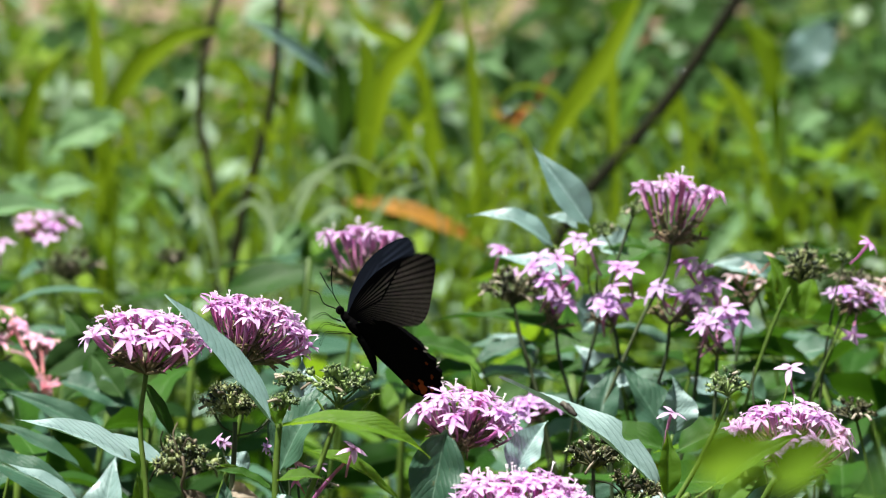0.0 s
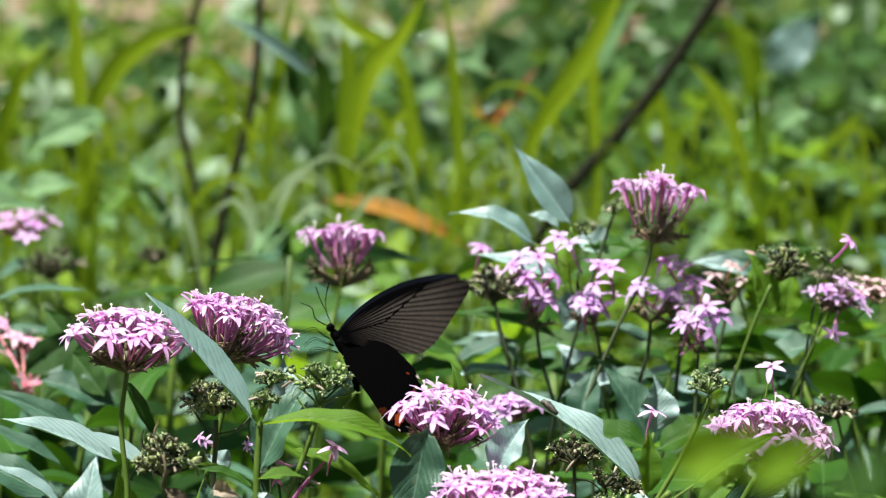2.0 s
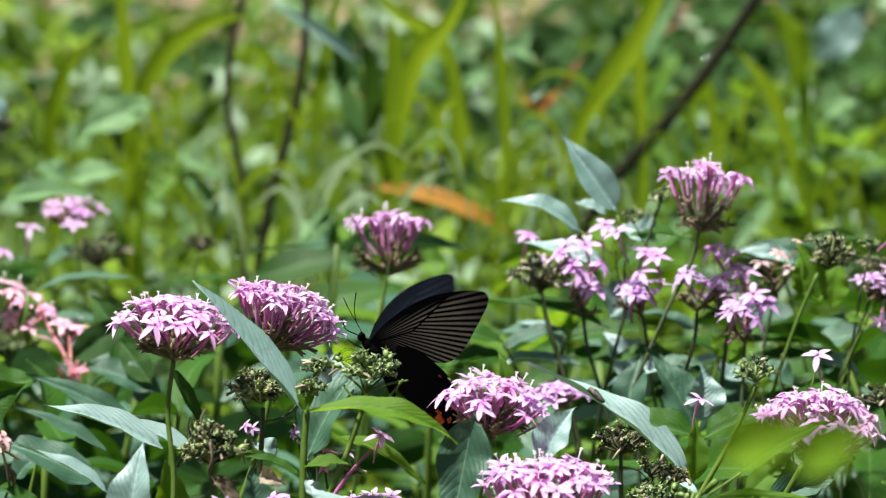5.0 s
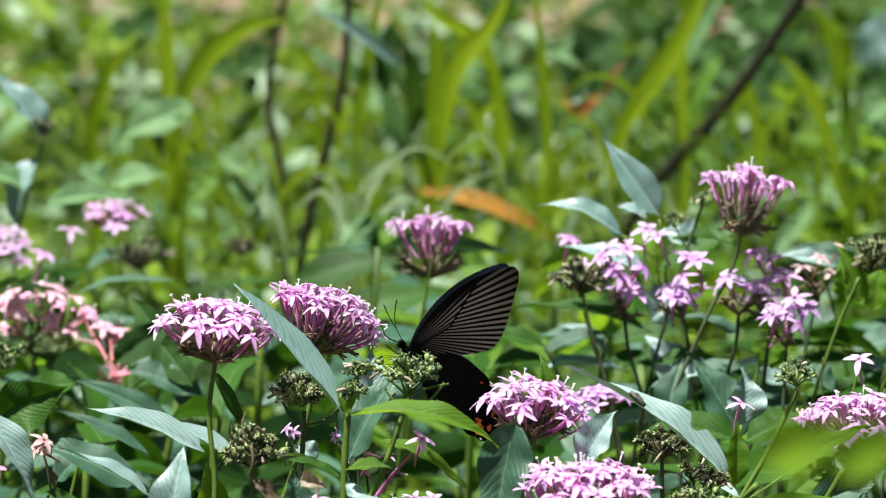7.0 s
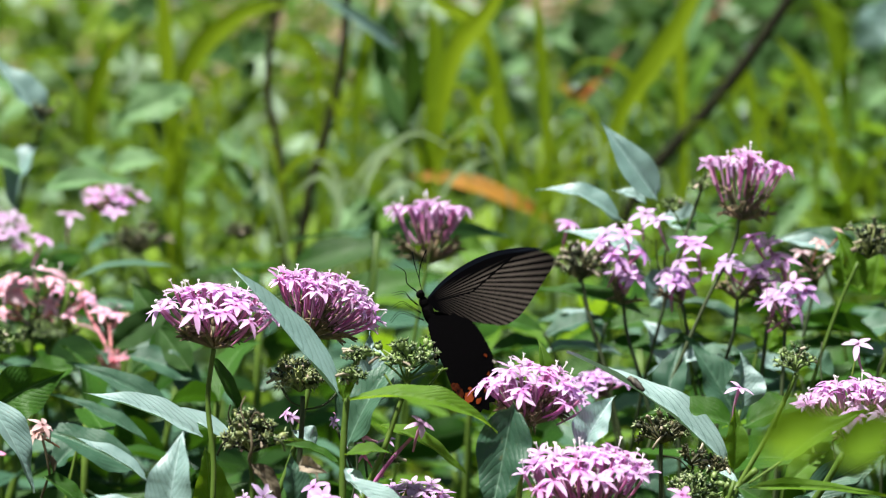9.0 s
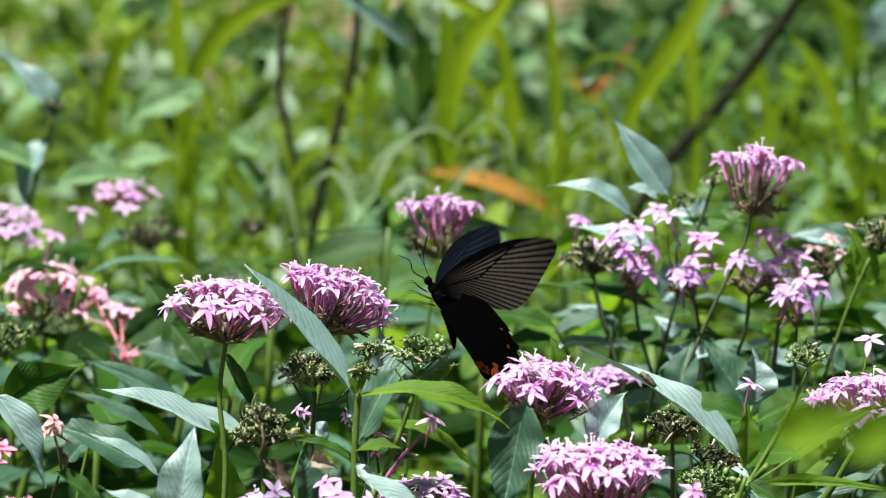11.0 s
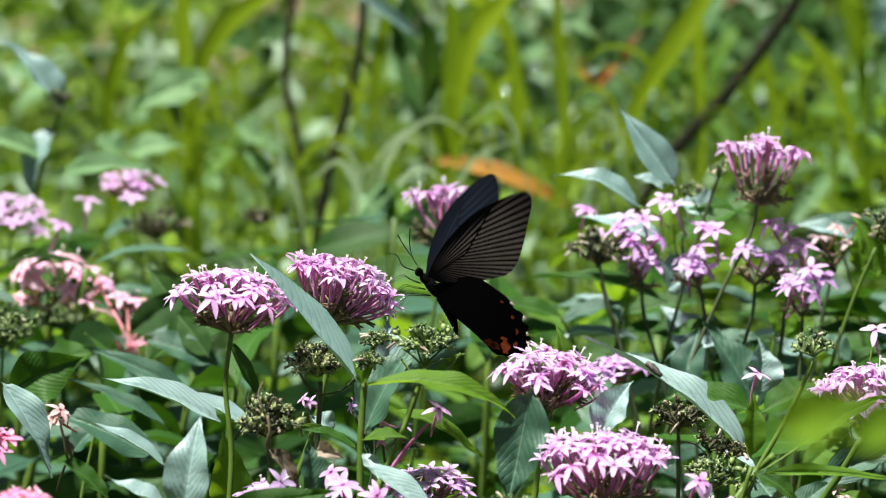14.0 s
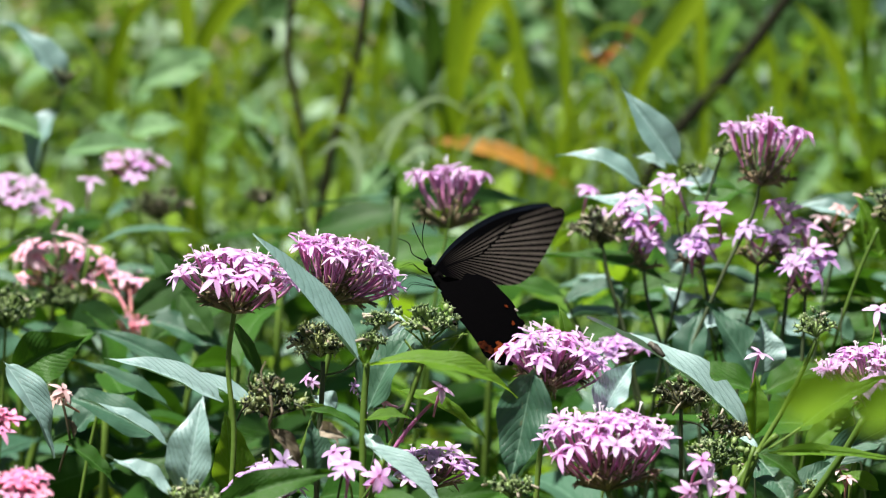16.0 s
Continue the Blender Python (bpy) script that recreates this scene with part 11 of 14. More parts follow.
stem_part(s, [(0.0525, 3.7493, 0.0000), (0.0518, 3.7340, 0.1836), (0.0479, 3.7186, 0.3925), (0.0461, 3.7230, 0.4140)], 0.00184, 0.00125, TWIG)
leaf(s, (0.0392, 3.7228, 0.4204), (0.0276, 3.7247, 0.4355), 0.0088, 30, 0.15, RUST_LEAF, 0.25, 1.0, broad=0.75)
# dark leaves here stand in for the shaded gap among the rusty ones
leaf(s, (0.0392, 3.7200, 0.4209), (0.0475, 3.7200, 0.4431), 0.0101, 30, 0.15, WEED_SHADED, 0.25, 1.0, broad=0.75)
leaf(s, (0.0407, 3.7154, 0.4183), (0.0576, 3.7154, 0.4321), 0.0081, 40, 0.20, RUST_LEAF, 0.25, 1.0, broad=0.75)
leaf(s, (0.0374, 3.7107, 0.4192), (0.0262, 3.7107, 0.4295), 0.0041, 40, 0.20, ORANGE_LEAF, 0.25, 1.0, broad=0.75)
leaf(s, (0.0406, 3.7061, 0.4150), (0.0450, 3.7061, 0.4269), 0.0047, 30, 0.15, ORANGE_LEAF, 0.25, 1.0, broad=0.75)
leaf(s, (0.0443, 3.7247, 0.4166), (0.0677, 3.7247, 0.4594), 0.0115, 30, 0.15, WEED_SHADED, 0.25, 1.0, broad=0.75)
leaf(s, (0.0558, 3.7107, 0.4311), (0.0692, 3.7107, 0.4550), 0.0054, 30, 0.20, RUST_LEAF, 0.25, 1.0, broad=0.75)
leaf(s, (0.0409, 3.7293, 0.4209), (0.0222, 3.7293, 0.4552), 0.0136, 30, 0.15, WEED_SHADED, 0.25, 1.0, broad=0.75)
# pale leaf put here in place of a glint
leaf(s, (0.0339, 3.7061, 0.4286), (0.0457, 3.7061, 0.4354), 0.0047, 10, 0.05, PALE_SHEEN_LEAF, 0.25, 1.0, broad=0.75)

s = thing("withered_weed", (0.1376, 4.0615, 0.0000), "rust-brown withered leaves on a low stem", "weed")
stem_part(s, [(0.1376, 4.0615, 0.0000), (0.1367, 4.0450, 0.1341), (0.1321, 4.0285, 0.3781), (0.1302, 4.0329, 0.3995)], 0.00186, 0.00127, TWIG)
leaf(s, (0.1285, 4.0326, 0.3978), (0.1157, 4.0360, 0.4138), 0.0253, 30, 0.15, RUST_LEAF, 0.25, 1.0, broad=0.9)
leaf(s, (0.1302, 4.0326, 0.3978), (0.1449, 4.0358, 0.4138), 0.0253, 30, 0.15, RUST_LEAF, 0.25, 1.0, broad=0.9)
leaf(s, (0.1302, 4.0323, 0.3960), (0.1339, 4.0373, 0.4210), 0.0211, 30, 0.15, RUST_LEAF, 0.25, 1.0, broad=0.9)
dead_bud((0.0530, 2.5970, 0.5030), (0.7645, -0.3217, -0.5587), 0.0090)
# mirror balls set to suit the view, one for each glint
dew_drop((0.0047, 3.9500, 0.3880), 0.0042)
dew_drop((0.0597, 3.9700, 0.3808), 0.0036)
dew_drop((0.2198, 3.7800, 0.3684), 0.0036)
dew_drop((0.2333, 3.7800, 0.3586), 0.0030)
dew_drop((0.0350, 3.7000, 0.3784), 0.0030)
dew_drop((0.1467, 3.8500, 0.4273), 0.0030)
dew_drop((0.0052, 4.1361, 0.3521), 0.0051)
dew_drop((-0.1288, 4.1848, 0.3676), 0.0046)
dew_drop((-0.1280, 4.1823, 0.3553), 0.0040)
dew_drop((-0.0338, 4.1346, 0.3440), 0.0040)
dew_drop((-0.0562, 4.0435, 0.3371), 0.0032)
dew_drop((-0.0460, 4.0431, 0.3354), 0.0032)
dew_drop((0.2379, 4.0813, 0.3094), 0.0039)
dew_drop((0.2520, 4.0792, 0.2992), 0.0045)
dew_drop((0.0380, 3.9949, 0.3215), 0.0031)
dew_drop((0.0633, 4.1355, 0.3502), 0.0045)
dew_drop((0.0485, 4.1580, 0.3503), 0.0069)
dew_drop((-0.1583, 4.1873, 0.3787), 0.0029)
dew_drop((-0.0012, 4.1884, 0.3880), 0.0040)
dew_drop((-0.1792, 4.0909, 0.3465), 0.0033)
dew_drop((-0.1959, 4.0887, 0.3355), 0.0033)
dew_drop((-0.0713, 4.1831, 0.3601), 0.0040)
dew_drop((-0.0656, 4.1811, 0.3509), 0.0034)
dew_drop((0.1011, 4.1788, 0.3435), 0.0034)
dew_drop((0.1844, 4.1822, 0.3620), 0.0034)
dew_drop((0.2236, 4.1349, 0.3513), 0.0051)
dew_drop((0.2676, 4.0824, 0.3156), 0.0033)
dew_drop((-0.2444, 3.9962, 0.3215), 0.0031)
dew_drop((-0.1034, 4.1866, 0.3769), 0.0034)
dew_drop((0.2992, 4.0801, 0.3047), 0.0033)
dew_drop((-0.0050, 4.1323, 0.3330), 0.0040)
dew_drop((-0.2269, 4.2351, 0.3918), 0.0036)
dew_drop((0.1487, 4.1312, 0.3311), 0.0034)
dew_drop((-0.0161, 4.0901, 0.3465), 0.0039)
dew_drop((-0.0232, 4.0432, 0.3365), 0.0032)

# ---- the butterfly ----
def wing_mesh(name, rim, nu, material, spots=(), back=None):
    """A thin wing from its rim, as (u, v) pairs round from the root; x along the span, y along the chord."""
    bm = bmesh.new()
    uv = bm.loops.layers.uv.new("UVMap")
    size = nu
    pts = [(p.x, p.y) for p in spline([(a, b, 0) for a, b in rim], 6)]
    cu, cv = sum(p[0] for p in pts) / len(pts), sum(p[1] for p in pts) / len(pts)
    rings = []
    for s in (1.0, 0.75, 0.5, 0.25):
        rings.append([bm.verts.new(((cu + (a - cu) * s) * size, (cv + (b - cv) * s) * size, 0.02 * size * math.sin(3 * (cu + (a - cu) * s)))) for a, b in pts])
    mid = bm.verts.new((cu * size, cv * size, 0.02 * size * math.sin(3 * cu)))
    n = len(pts)
    for r0, r1 in zip(rings, rings[1:]):
        for k in range(n):
            bm.faces.new((r0[k], r0[(k + 1) % n], r1[(k + 1) % n], r1[k]))
    for k in range(n):
        bm.faces.new((rings[-1][k], rings[-1][(k + 1) % n], mid))
    for f in bm.faces:
        for loop in f.loops:
            loop[uv].uv = (loop.vert.co.x / size, loop.vert.co.y / size)
    bm.normal_update()
    return finish(bm, name, material)


def wing_spots(spots, size):
    """Raised patches of coloured scales on both sides of a wing."""
    bm = bmesh.new()
    for u, v, ru, rv, turn in spots:
        for side in (1, -1):
            ring = []
            for k in range(28):
                a = 2 * math.pi * k / 28
                x, y = ru * math.cos(a) * (1 + 0.22 * math.sin(3 * a + u * 40) + 0.14 * math.sin(7 * a + v * 90)), rv * math.sin(a) * (1 + 0.25 * math.sin(2 * a + v * 60) + 0.16 * math.sin(8 * a + u * 70))
                p = (u + x * math.cos(turn) - y * math.sin(turn), v + x * math.sin(turn) + y * math.cos(turn))
                ring.append(bm.verts.new((p[0] * size, p[1] * size, 0.02 * size * math.sin(3 * p[0]) + side * 0.00025)))
            bm.faces.new(ring if side > 0 else ring[::-1])
    return bm


def ball_into(bm, centre, radii, seg=12):
    m = Matrix.Translation(centre) @ Matrix.Diagonal((*radii, 1))
    bmesh.ops.create_uvsphere(bm, u_segments=seg, v_segments=8, radius=1, matrix=m)


def build_butterfly():
    fly = thing("butterfly", (0, 0, 0), "black swallowtail butterfly with red-spotted hindwings hovering among pink flowers", "butterfly")
    bm = bmesh.new()
    ball_into(bm, (0.001, 0, 0), (0.0062, 0.0021, 0.0026))
    ball_into(bm, (0.006, 0, -0.0002), (0.003, 0.0019, 0.0022))
    part("thorax", bm, CHITIN, fly, "black furry thorax")
    bm = bmesh.new()
    rings = []
    for k in range(19):
        t = k / 18
        r = 0.0024 * math.sin(math.pi * (0.3 + 0.68 * t)) ** 0.6 * (1 + 0.06 * math.cos(k * math.pi))
        rings.append([bm.verts.new((-0.004 - 0.0175 * t, r * math.cos(a), -0.0004 - 0.005 * t * t + r * math.sin(a))) for a in (6.2832 * q / 10 for q in range(10))])
    for r0, r1 in zip(rings, rings[1:]):
        for q in range(10):
            bm.faces.new((r0[q], r0[(q + 1) % 10], r1[(q + 1) % 10], r1[q]))
    bm.faces.new(rings[-1])
    part("abdomen", bm, CHITIN, fly, "slender black abdomen")
    bm = bmesh.new()
    ball_into(bm, (0.0100, 0, -0.0004), (0.0019, 0.0018, 0.0019))
    h = part("head", bm, CHITIN, fly)
    for s in (1, -1):
        bm = bmesh.new()
        ball_into(bm, (0.0107, 0.0014 * s, 0.0001), (0.0011, 0.0008, 0.0012), 8)
        part("eye", bm, CHITIN, h, "glossy black eye")
        bm = bmesh.new()
        line = spline([(0.0112, 0.0008 * s, 0.0008), (0.0165, 0.0022 * s, 0.0015), (0.0225, 0.004 * s, 0.0032 + 0.0012 * s), (0.0278, 0.0055 * s, 0.006 + 0.003 * s)], 5)
        tube_into(bm, line, (0.0001, 0.00026), 6)
        part("antenna", bm, CHITIN, h, "thin clubbed antenna")
        for k in range(3):
            bm = bmesh.new()
            x = 0.006 - 0.0035 * k
            tube_into(bm, spline([(x, 0.0015 * s, -0.003), (x + 0.004, 0.0035 * s, -0.0052 - 0.001 * k), (x + 0.007, 0.004 * s, -0.0062 - 0.0025 * k), (x + 0.0085 - 0.002 * k, 0.0042 * s, -0.0118 - 0.0025 * k)], 4), (0.00018, 0.00008), 5)
            part("leg", bm, CHITIN, fly, "thin black leg")
    bm = bmesh.new()
    tube_into(bm, spline([(0.0118, 0, -0.0014), (0.017, 0, -0.004), (0.0215, 0, -0.003), (0.026, 0, -0.006)], 5), (0.0003, 0.00015), 5)
    part("proboscis", bm, CHITIN, h, "thin curled feeding tube")
    fore_rim = [(0.0, -0.02), (0.12, -0.07), (0.28, -0.11), (0.46, -0.128), (0.64, -0.117), (0.8, -0.08), (0.92, -0.035), (0.98, 0.005), (0.985, 0.035), (0.95, 0.085), (0.87, 0.14),
                (0.77, 0.205), (0.67, 0.268), (0.57, 0.318), (0.47, 0.335), (0.35, 0.287), (0.18, 0.18), (0.03, 0.06)]
    hind_rim = [(-0.02, -0.03), (0.1, -0.075), (0.3, -0.1), (0.5, -0.105), (0.66, -0.12), (0.78, -0.135), (0.84, -0.1), (0.9, -0.09), (0.94, -0.04), (0.975, -0.005), (0.955, 0.05), (0.985, 0.1),
                (0.93, 0.135), (0.945, 0.19), (0.875, 0.21), (0.87, 0.27), (0.79, 0.275), (0.765, 0.33), (0.68, 0.32), (0.6, 0.355), (0.45, 0.355), (0.25, 0.32), (0.08, 0.18)]
    fore_near = wing_mesh("forewing", fore_rim, FORE, WING_FORE)
    fore_far = wing_mesh("forewing", fore_rim, FORE, WING_UPPER_SHEEN)
    hind = wing_mesh("hindwing", hind_rim, HIND, WING_HIND)
    lunules = [(0.70, -0.075, 0.075, 0.042, 0.3), (0.81, -0.02, 0.042, 0.05, 0.8), (0.76, 0.035, 0.03, 0.022, 0.4), (0.87, 0.055, 0.02, 0.03, 0.2), (0.81, 0.165, 0.014, 0.026, 0.5), (0.70, 0.25, 0.012, 0.02, 0.9), (0.55, 0.30, 0.018, 0.009, 0.2)]
    wings = {}
    for side in ("near", "far"):
        w = part("forewing", fore_near if side == "near" else fore_far, None, fly, "smoky black forewing with dark veins")
        wings["fore", side] = w
        w = part("hindwing", hind, None, fly, "black scalloped hindwing with red spots")
        for spot in lunules:
            part("red_spot", wing_spots([spot], HIND), SPOT_RED, w, "brick red crescent spot")
        for spot in ((0.885, -0.075, 0.012, 0.008, 0.3), (0.90, 0.205, 0.014, 0.006, 1), (0.795, 0.31, 0.016, 0.006, 1), (0.63, 0.345, 0.02, 0.006, 0.2)):
            part("edge_mark", wing_spots([spot], HIND), SPOT_PALE, w, "pale mark on the wing edge")
        wings["hind", side] = w
    return fly, wings


FORE, HIND = 0.0631, 0.0496
butterfly, wings = build_butterfly()


def motions():
    walk(butterfly, [
        (0, pose(-0.03799, 2.67395, 0.52126, 9.93, -51.93, 176.41)),
        (0.1, pose(-0.03775, 2.67405, 0.52172, 10.06, -53.29, 176.04)),
        (0.2, pose(-0.03778, 2.67367, 0.51987, 10.67, -57.65, 174.66)),
        (0.3, pose(-0.03812, 2.67334, 0.51826, 10.33, -55.66, 175.36)),
        (0.4, pose(-0.03645, 2.67357, 0.51939, 9.78, -51.16, 176.73)),
        (0.5, pose(-0.03722, 2.67374, 0.52023, 10.05, -53.82, 175.99)),
        (0.6, pose(-0.03815, 2.67337, 0.51845, 9.93, -52.66, 176.32)),
        (0.7, pose(-0.03653, 2.67317, 0.51749, 9.98, -52.92, 176.23)),
        (0.8, pose(-0.03482, 2.67315, 0.51745, 9.92, -52.22, 176.42)),
        (0.9, pose(-0.03704, 2.67306, 0.51702, 9.77, -50.39, 176.92)),
        (1, pose(-0.03600, 2.67293, 0.51643, 9.95, -52.15, 176.42)),
        (1.1, pose(-0.03568, 2.67270, 0.51522, 10.30, -55.09, 175.51)),
        (1.2, pose(-0.03532, 2.67275, 0.51534, 10.70, -57.70, 174.61)),
        (1.3, pose(-0.03526, 2.67285, 0.51571, 10.11, -53.76, 175.87)),
        (1.4, pose(-0.03502, 2.67292, 0.51596, 10.00, -52.85, 176.12)),
        (1.5, pose(-0.03488, 2.67275, 0.51498, 11.73, -62.45, 172.66)),
        (1.6, pose(-0.03533, 2.67289, 0.51565, 10.58, -57.05, 174.74)),
        (1.7, pose(-0.03500, 2.67279, 0.51513, 11.69, -62.19, 172.70)),
        (1.8, pose(-0.03452, 2.67255, 0.51392, 11.42, -61.09, 173.15)),
        (1.9, pose(-0.03421, 2.67266, 0.51441, 11.61, -61.78, 172.82)),
        (2, pose(-0.03496, 2.67225, 0.51235, 11.10, -59.53, 173.71)),
        (2.1, pose(-0.03668, 2.67234, 0.51264, 11.12, -59.60, 173.65)),
        (2.2, pose(-0.03658, 2.67224, 0.51207, 11.07, -59.34, 173.71)),
        (2.3, pose(-0.03656, 2.67223, 0.51191, 11.19, -59.86, 173.47)),
        (2.4, pose(-0.03700, 2.67196, 0.51043, 11.37, -60.61, 173.14)),
        (2.5, pose(-0.03476, 2.67220, 0.51158, 11.54, -61.30, 172.81)),
        (2.6, pose(-0.03497, 2.67211, 0.51116, 12.17, -63.48, 171.81)),
        (2.7, pose(-0.03490, 2.67203, 0.51081, 11.98, -62.80, 172.12)),
        (2.8, pose(-0.03690, 2.67171, 0.50920, 11.35, -60.29, 173.19)),
        (2.9, pose(-0.03735, 2.67163, 0.50883, 11.36, -60.29, 173.17)),
        (3, pose(-0.03573, 2.67180, 0.50973, 11.82, -62.05, 172.41)),
        (3.1, pose(-0.03464, 2.67173, 0.50948, 12.13, -63.11, 171.93)),
        (3.2, pose(-0.03612, 2.67141, 0.50795, 12.11, -63.00, 171.98)),
        (3.3, pose(-0.03612, 2.67118, 0.50690, 11.67, -61.38, 172.72)),
        (3.4, pose(-0.03596, 2.67120, 0.50708, 12.07, -62.80, 172.08)),
        (3.5, pose(-0.03695, 2.67115, 0.50687, 11.93, -62.25, 172.34)),
        (3.6, pose(-0.03897, 2.67116, 0.50697, 11.70, -61.48, 172.73)),
        (3.7, pose(-0.03978, 2.67107, 0.50658, 11.84, -62.11, 172.50)),
        (3.8, pose(-0.04029, 2.67115, 0.50704, 12.49, -64.31, 171.49)),
        (3.9, pose(-0.04028, 2.67135, 0.50807, 11.55, -61.16, 173.00)),
        (4, pose(-0.03944, 2.67128, 0.50777, 10.97, -58.63, 174.05)),
        (4.1, pose(-0.03898, 2.67097, 0.50647, 10.96, -58.52, 174.11)),
        (4.2, pose(-0.03927, 2.67086, 0.50609, 10.68, -56.86, 174.73)),
        (4.3, pose(-0.03911, 2.67089, 0.50643, 11.30, -59.98, 173.60)),
        (4.4, pose(-0.03915, 2.67077, 0.50599, 11.41, -60.37, 173.46)),
        (4.5, pose(-0.04019, 2.67046, 0.50463, 11.81, -61.90, 172.83)),
        (4.6, pose(-0.04095, 2.67054, 0.50520, 11.30, -59.73, 173.77)),
        (4.7, pose(-0.04117, 2.67061, 0.50567, 11.69, -61.29, 173.15)),
        (4.8, pose(-0.03958, 2.67009, 0.50330, 10.56, -55.48, 175.35)),
        (4.9, pose(-0.04066, 2.67007, 0.50333, 10.75, -56.65, 174.99)),
        (5, pose(-0.04100, 2.67016, 0.50391, 10.47, -54.68, 175.67)),
        (5.1, pose(-0.04222, 2.67004, 0.50357, 10.34, -53.33, 176.10)),
        (5.2, pose(-0.04132, 2.67010, 0.50405, 10.38, -53.28, 176.13)),
        (5.3, pose(-0.04192, 2.67013, 0.50425, 10.60, -54.99, 175.61)),
        (5.4, pose(-0.04169, 2.67021, 0.50462, 10.66, -55.46, 175.47)),
        (5.5, pose(-0.04106, 2.67031, 0.50510, 10.18, -51.78, 176.64)),
        (5.6, pose(-0.04101, 2.67033, 0.50522, 10.50, -54.41, 175.86)),
        (5.7, pose(-0.04080, 2.67035, 0.50531, 10.58, -55.04, 175.67)),
        (5.8, pose(-0.04058, 2.67034, 0.50527, 10.62, -55.37, 175.59)),
        (5.9, pose(-0.04012, 2.67034, 0.50524, 10.23, -52.49, 176.51)),
        (6, pose(-0.04008, 2.67027, 0.50492, 10.38, -53.73, 176.15)),
        (6.1, pose(-0.04012, 2.67018, 0.50450, 10.55, -55.09, 175.74)),
        (6.2, pose(-0.04011, 2.67009, 0.50405, 10.57, -55.28, 175.70)),
        (6.3, pose(-0.03996, 2.67001, 0.50367, 10.29, -53.21, 176.37)),
        (6.4, pose(-0.04004, 2.66991, 0.50321, 10.26, -53.06, 176.44)),
        (6.5, pose(-0.04038, 2.66981, 0.50271, 10.53, -55.14, 175.81)),
        (6.6, pose(-0.04059, 2.66974, 0.50238, 10.53, -55.19, 175.81)),
        (6.7, pose(-0.04070, 2.66970, 0.50220, 10.35, -53.93, 176.23)),
        (6.8, pose(-0.04082, 2.66969, 0.50215, 10.16, -52.39, 176.72)),
        (6.9, pose(-0.04133, 2.66967, 0.50207, 10.51, -55.19, 175.87)),
        (7, pose(-0.04158, 2.66970, 0.50223, 10.49, -55.10, 175.92)),
        (7.1, pose(-0.04177, 2.66975, 0.50251, 10.42, -54.65, 176.09)),
        (7.2, pose(-0.04170, 2.66985, 0.50299, 10.06, -51.72, 176.99)),
        (7.3, pose(-0.04084, 2.66997, 0.50350, 10.12, -52.37, 176.82)),
        (7.4, pose(-0.04156, 2.66991, 0.50333, 10.28, -53.39, 176.49)),
        (7.5, pose(-0.04139, 2.66995, 0.50360, 10.44, -54.42, 176.15)),
        (7.6, pose(-0.04180, 2.67018, 0.50480, 10.08, -51.06, 177.13)),
        (7.7, pose(-0.04155, 2.67008, 0.50437, 10.62, -55.27, 175.82)),
        (7.8, pose(-0.04178, 2.66993, 0.50369, 10.60, -54.96, 175.90)),
        (7.9, pose(-0.04209, 2.66977, 0.50298, 10.71, -55.53, 175.68)),
        (8, pose(-0.04169, 2.66972, 0.50281, 10.42, -53.29, 176.37)),
        (8.1, pose(-0.04031, 2.66969, 0.50259, 11.04, -57.36, 175.01)),
        (8.2, pose(-0.04027, 2.66960, 0.50210, 10.91, -56.56, 175.28)),
        (8.3, pose(-0.03943, 2.66938, 0.50100, 11.95, -61.41, 173.37)),
        (8.4, pose(-0.03834, 2.67070, 0.50732, 14.41, -68.01, 169.74)),
        (8.5, pose(-0.03836, 2.67096, 0.50856, 14.32, -67.83, 169.85)),
        (8.6, pose(-0.03830, 2.67137, 0.51055, 17.94, -73.06, 165.34)),
        (8.7, pose(-0.03722, 2.67153, 0.51128, 17.63, -72.71, 165.72)),
        (8.8, pose(-0.03599, 2.67196, 0.51334, 16.12, -70.79, 167.56)),
        (8.9, pose(-0.03523, 2.67222, 0.51453, 15.04, -69.09, 168.95)),
        (9, pose(-0.03503, 2.67246, 0.51570, 14.72, -68.51, 169.37)),
        (9.1, pose(-0.03485, 2.67260, 0.51638, 14.21, -67.49, 170.07)),
        (9.2, pose(-0.03396, 2.67274, 0.51702, 14.56, -68.17, 169.61)),
        (9.3, pose(-0.03412, 2.67299, 0.51827, 12.02, -61.41, 173.34)),
        (9.4, pose(-0.03393, 2.67323, 0.51940, 11.72, -60.19, 173.87)),
        (9.5, pose(-0.03456, 2.67334, 0.51998, 12.43, -62.77, 172.71)),
        (9.6, pose(-0.03468, 2.67331, 0.51983, 14.07, -67.10, 170.31)),
        (9.7, pose(-0.03483, 2.67329, 0.51977, 14.08, -67.10, 170.31)),
        (9.8, pose(-0.03481, 2.67360, 0.52125, 11.73, -60.19, 173.87)),
        (9.9, pose(-0.03532, 2.67361, 0.52135, 12.44, -62.77, 172.72)),
        (10, pose(-0.03599, 2.67360, 0.52134, 14.09, -67.09, 170.31)),
        (10.1, pose(-0.03564, 2.67363, 0.52145, 12.05, -61.41, 173.35)),
        (10.2, pose(-0.03569, 2.67361, 0.52137, 11.74, -60.19, 173.88)),
        (10.3, pose(-0.03606, 2.67355, 0.52111, 12.45, -62.77, 172.72)),
        (10.4, pose(-0.03655, 2.67348, 0.52079, 14.10, -67.09, 170.31)),
        (10.5, pose(-0.03601, 2.67346, 0.52067, 12.06, -61.41, 173.35)),
        (10.6, pose(-0.03586, 2.67342, 0.52047, 11.75, -60.19, 173.88)),
        (10.7, pose(-0.03604, 2.67336, 0.52023, 12.46, -62.77, 172.72)),
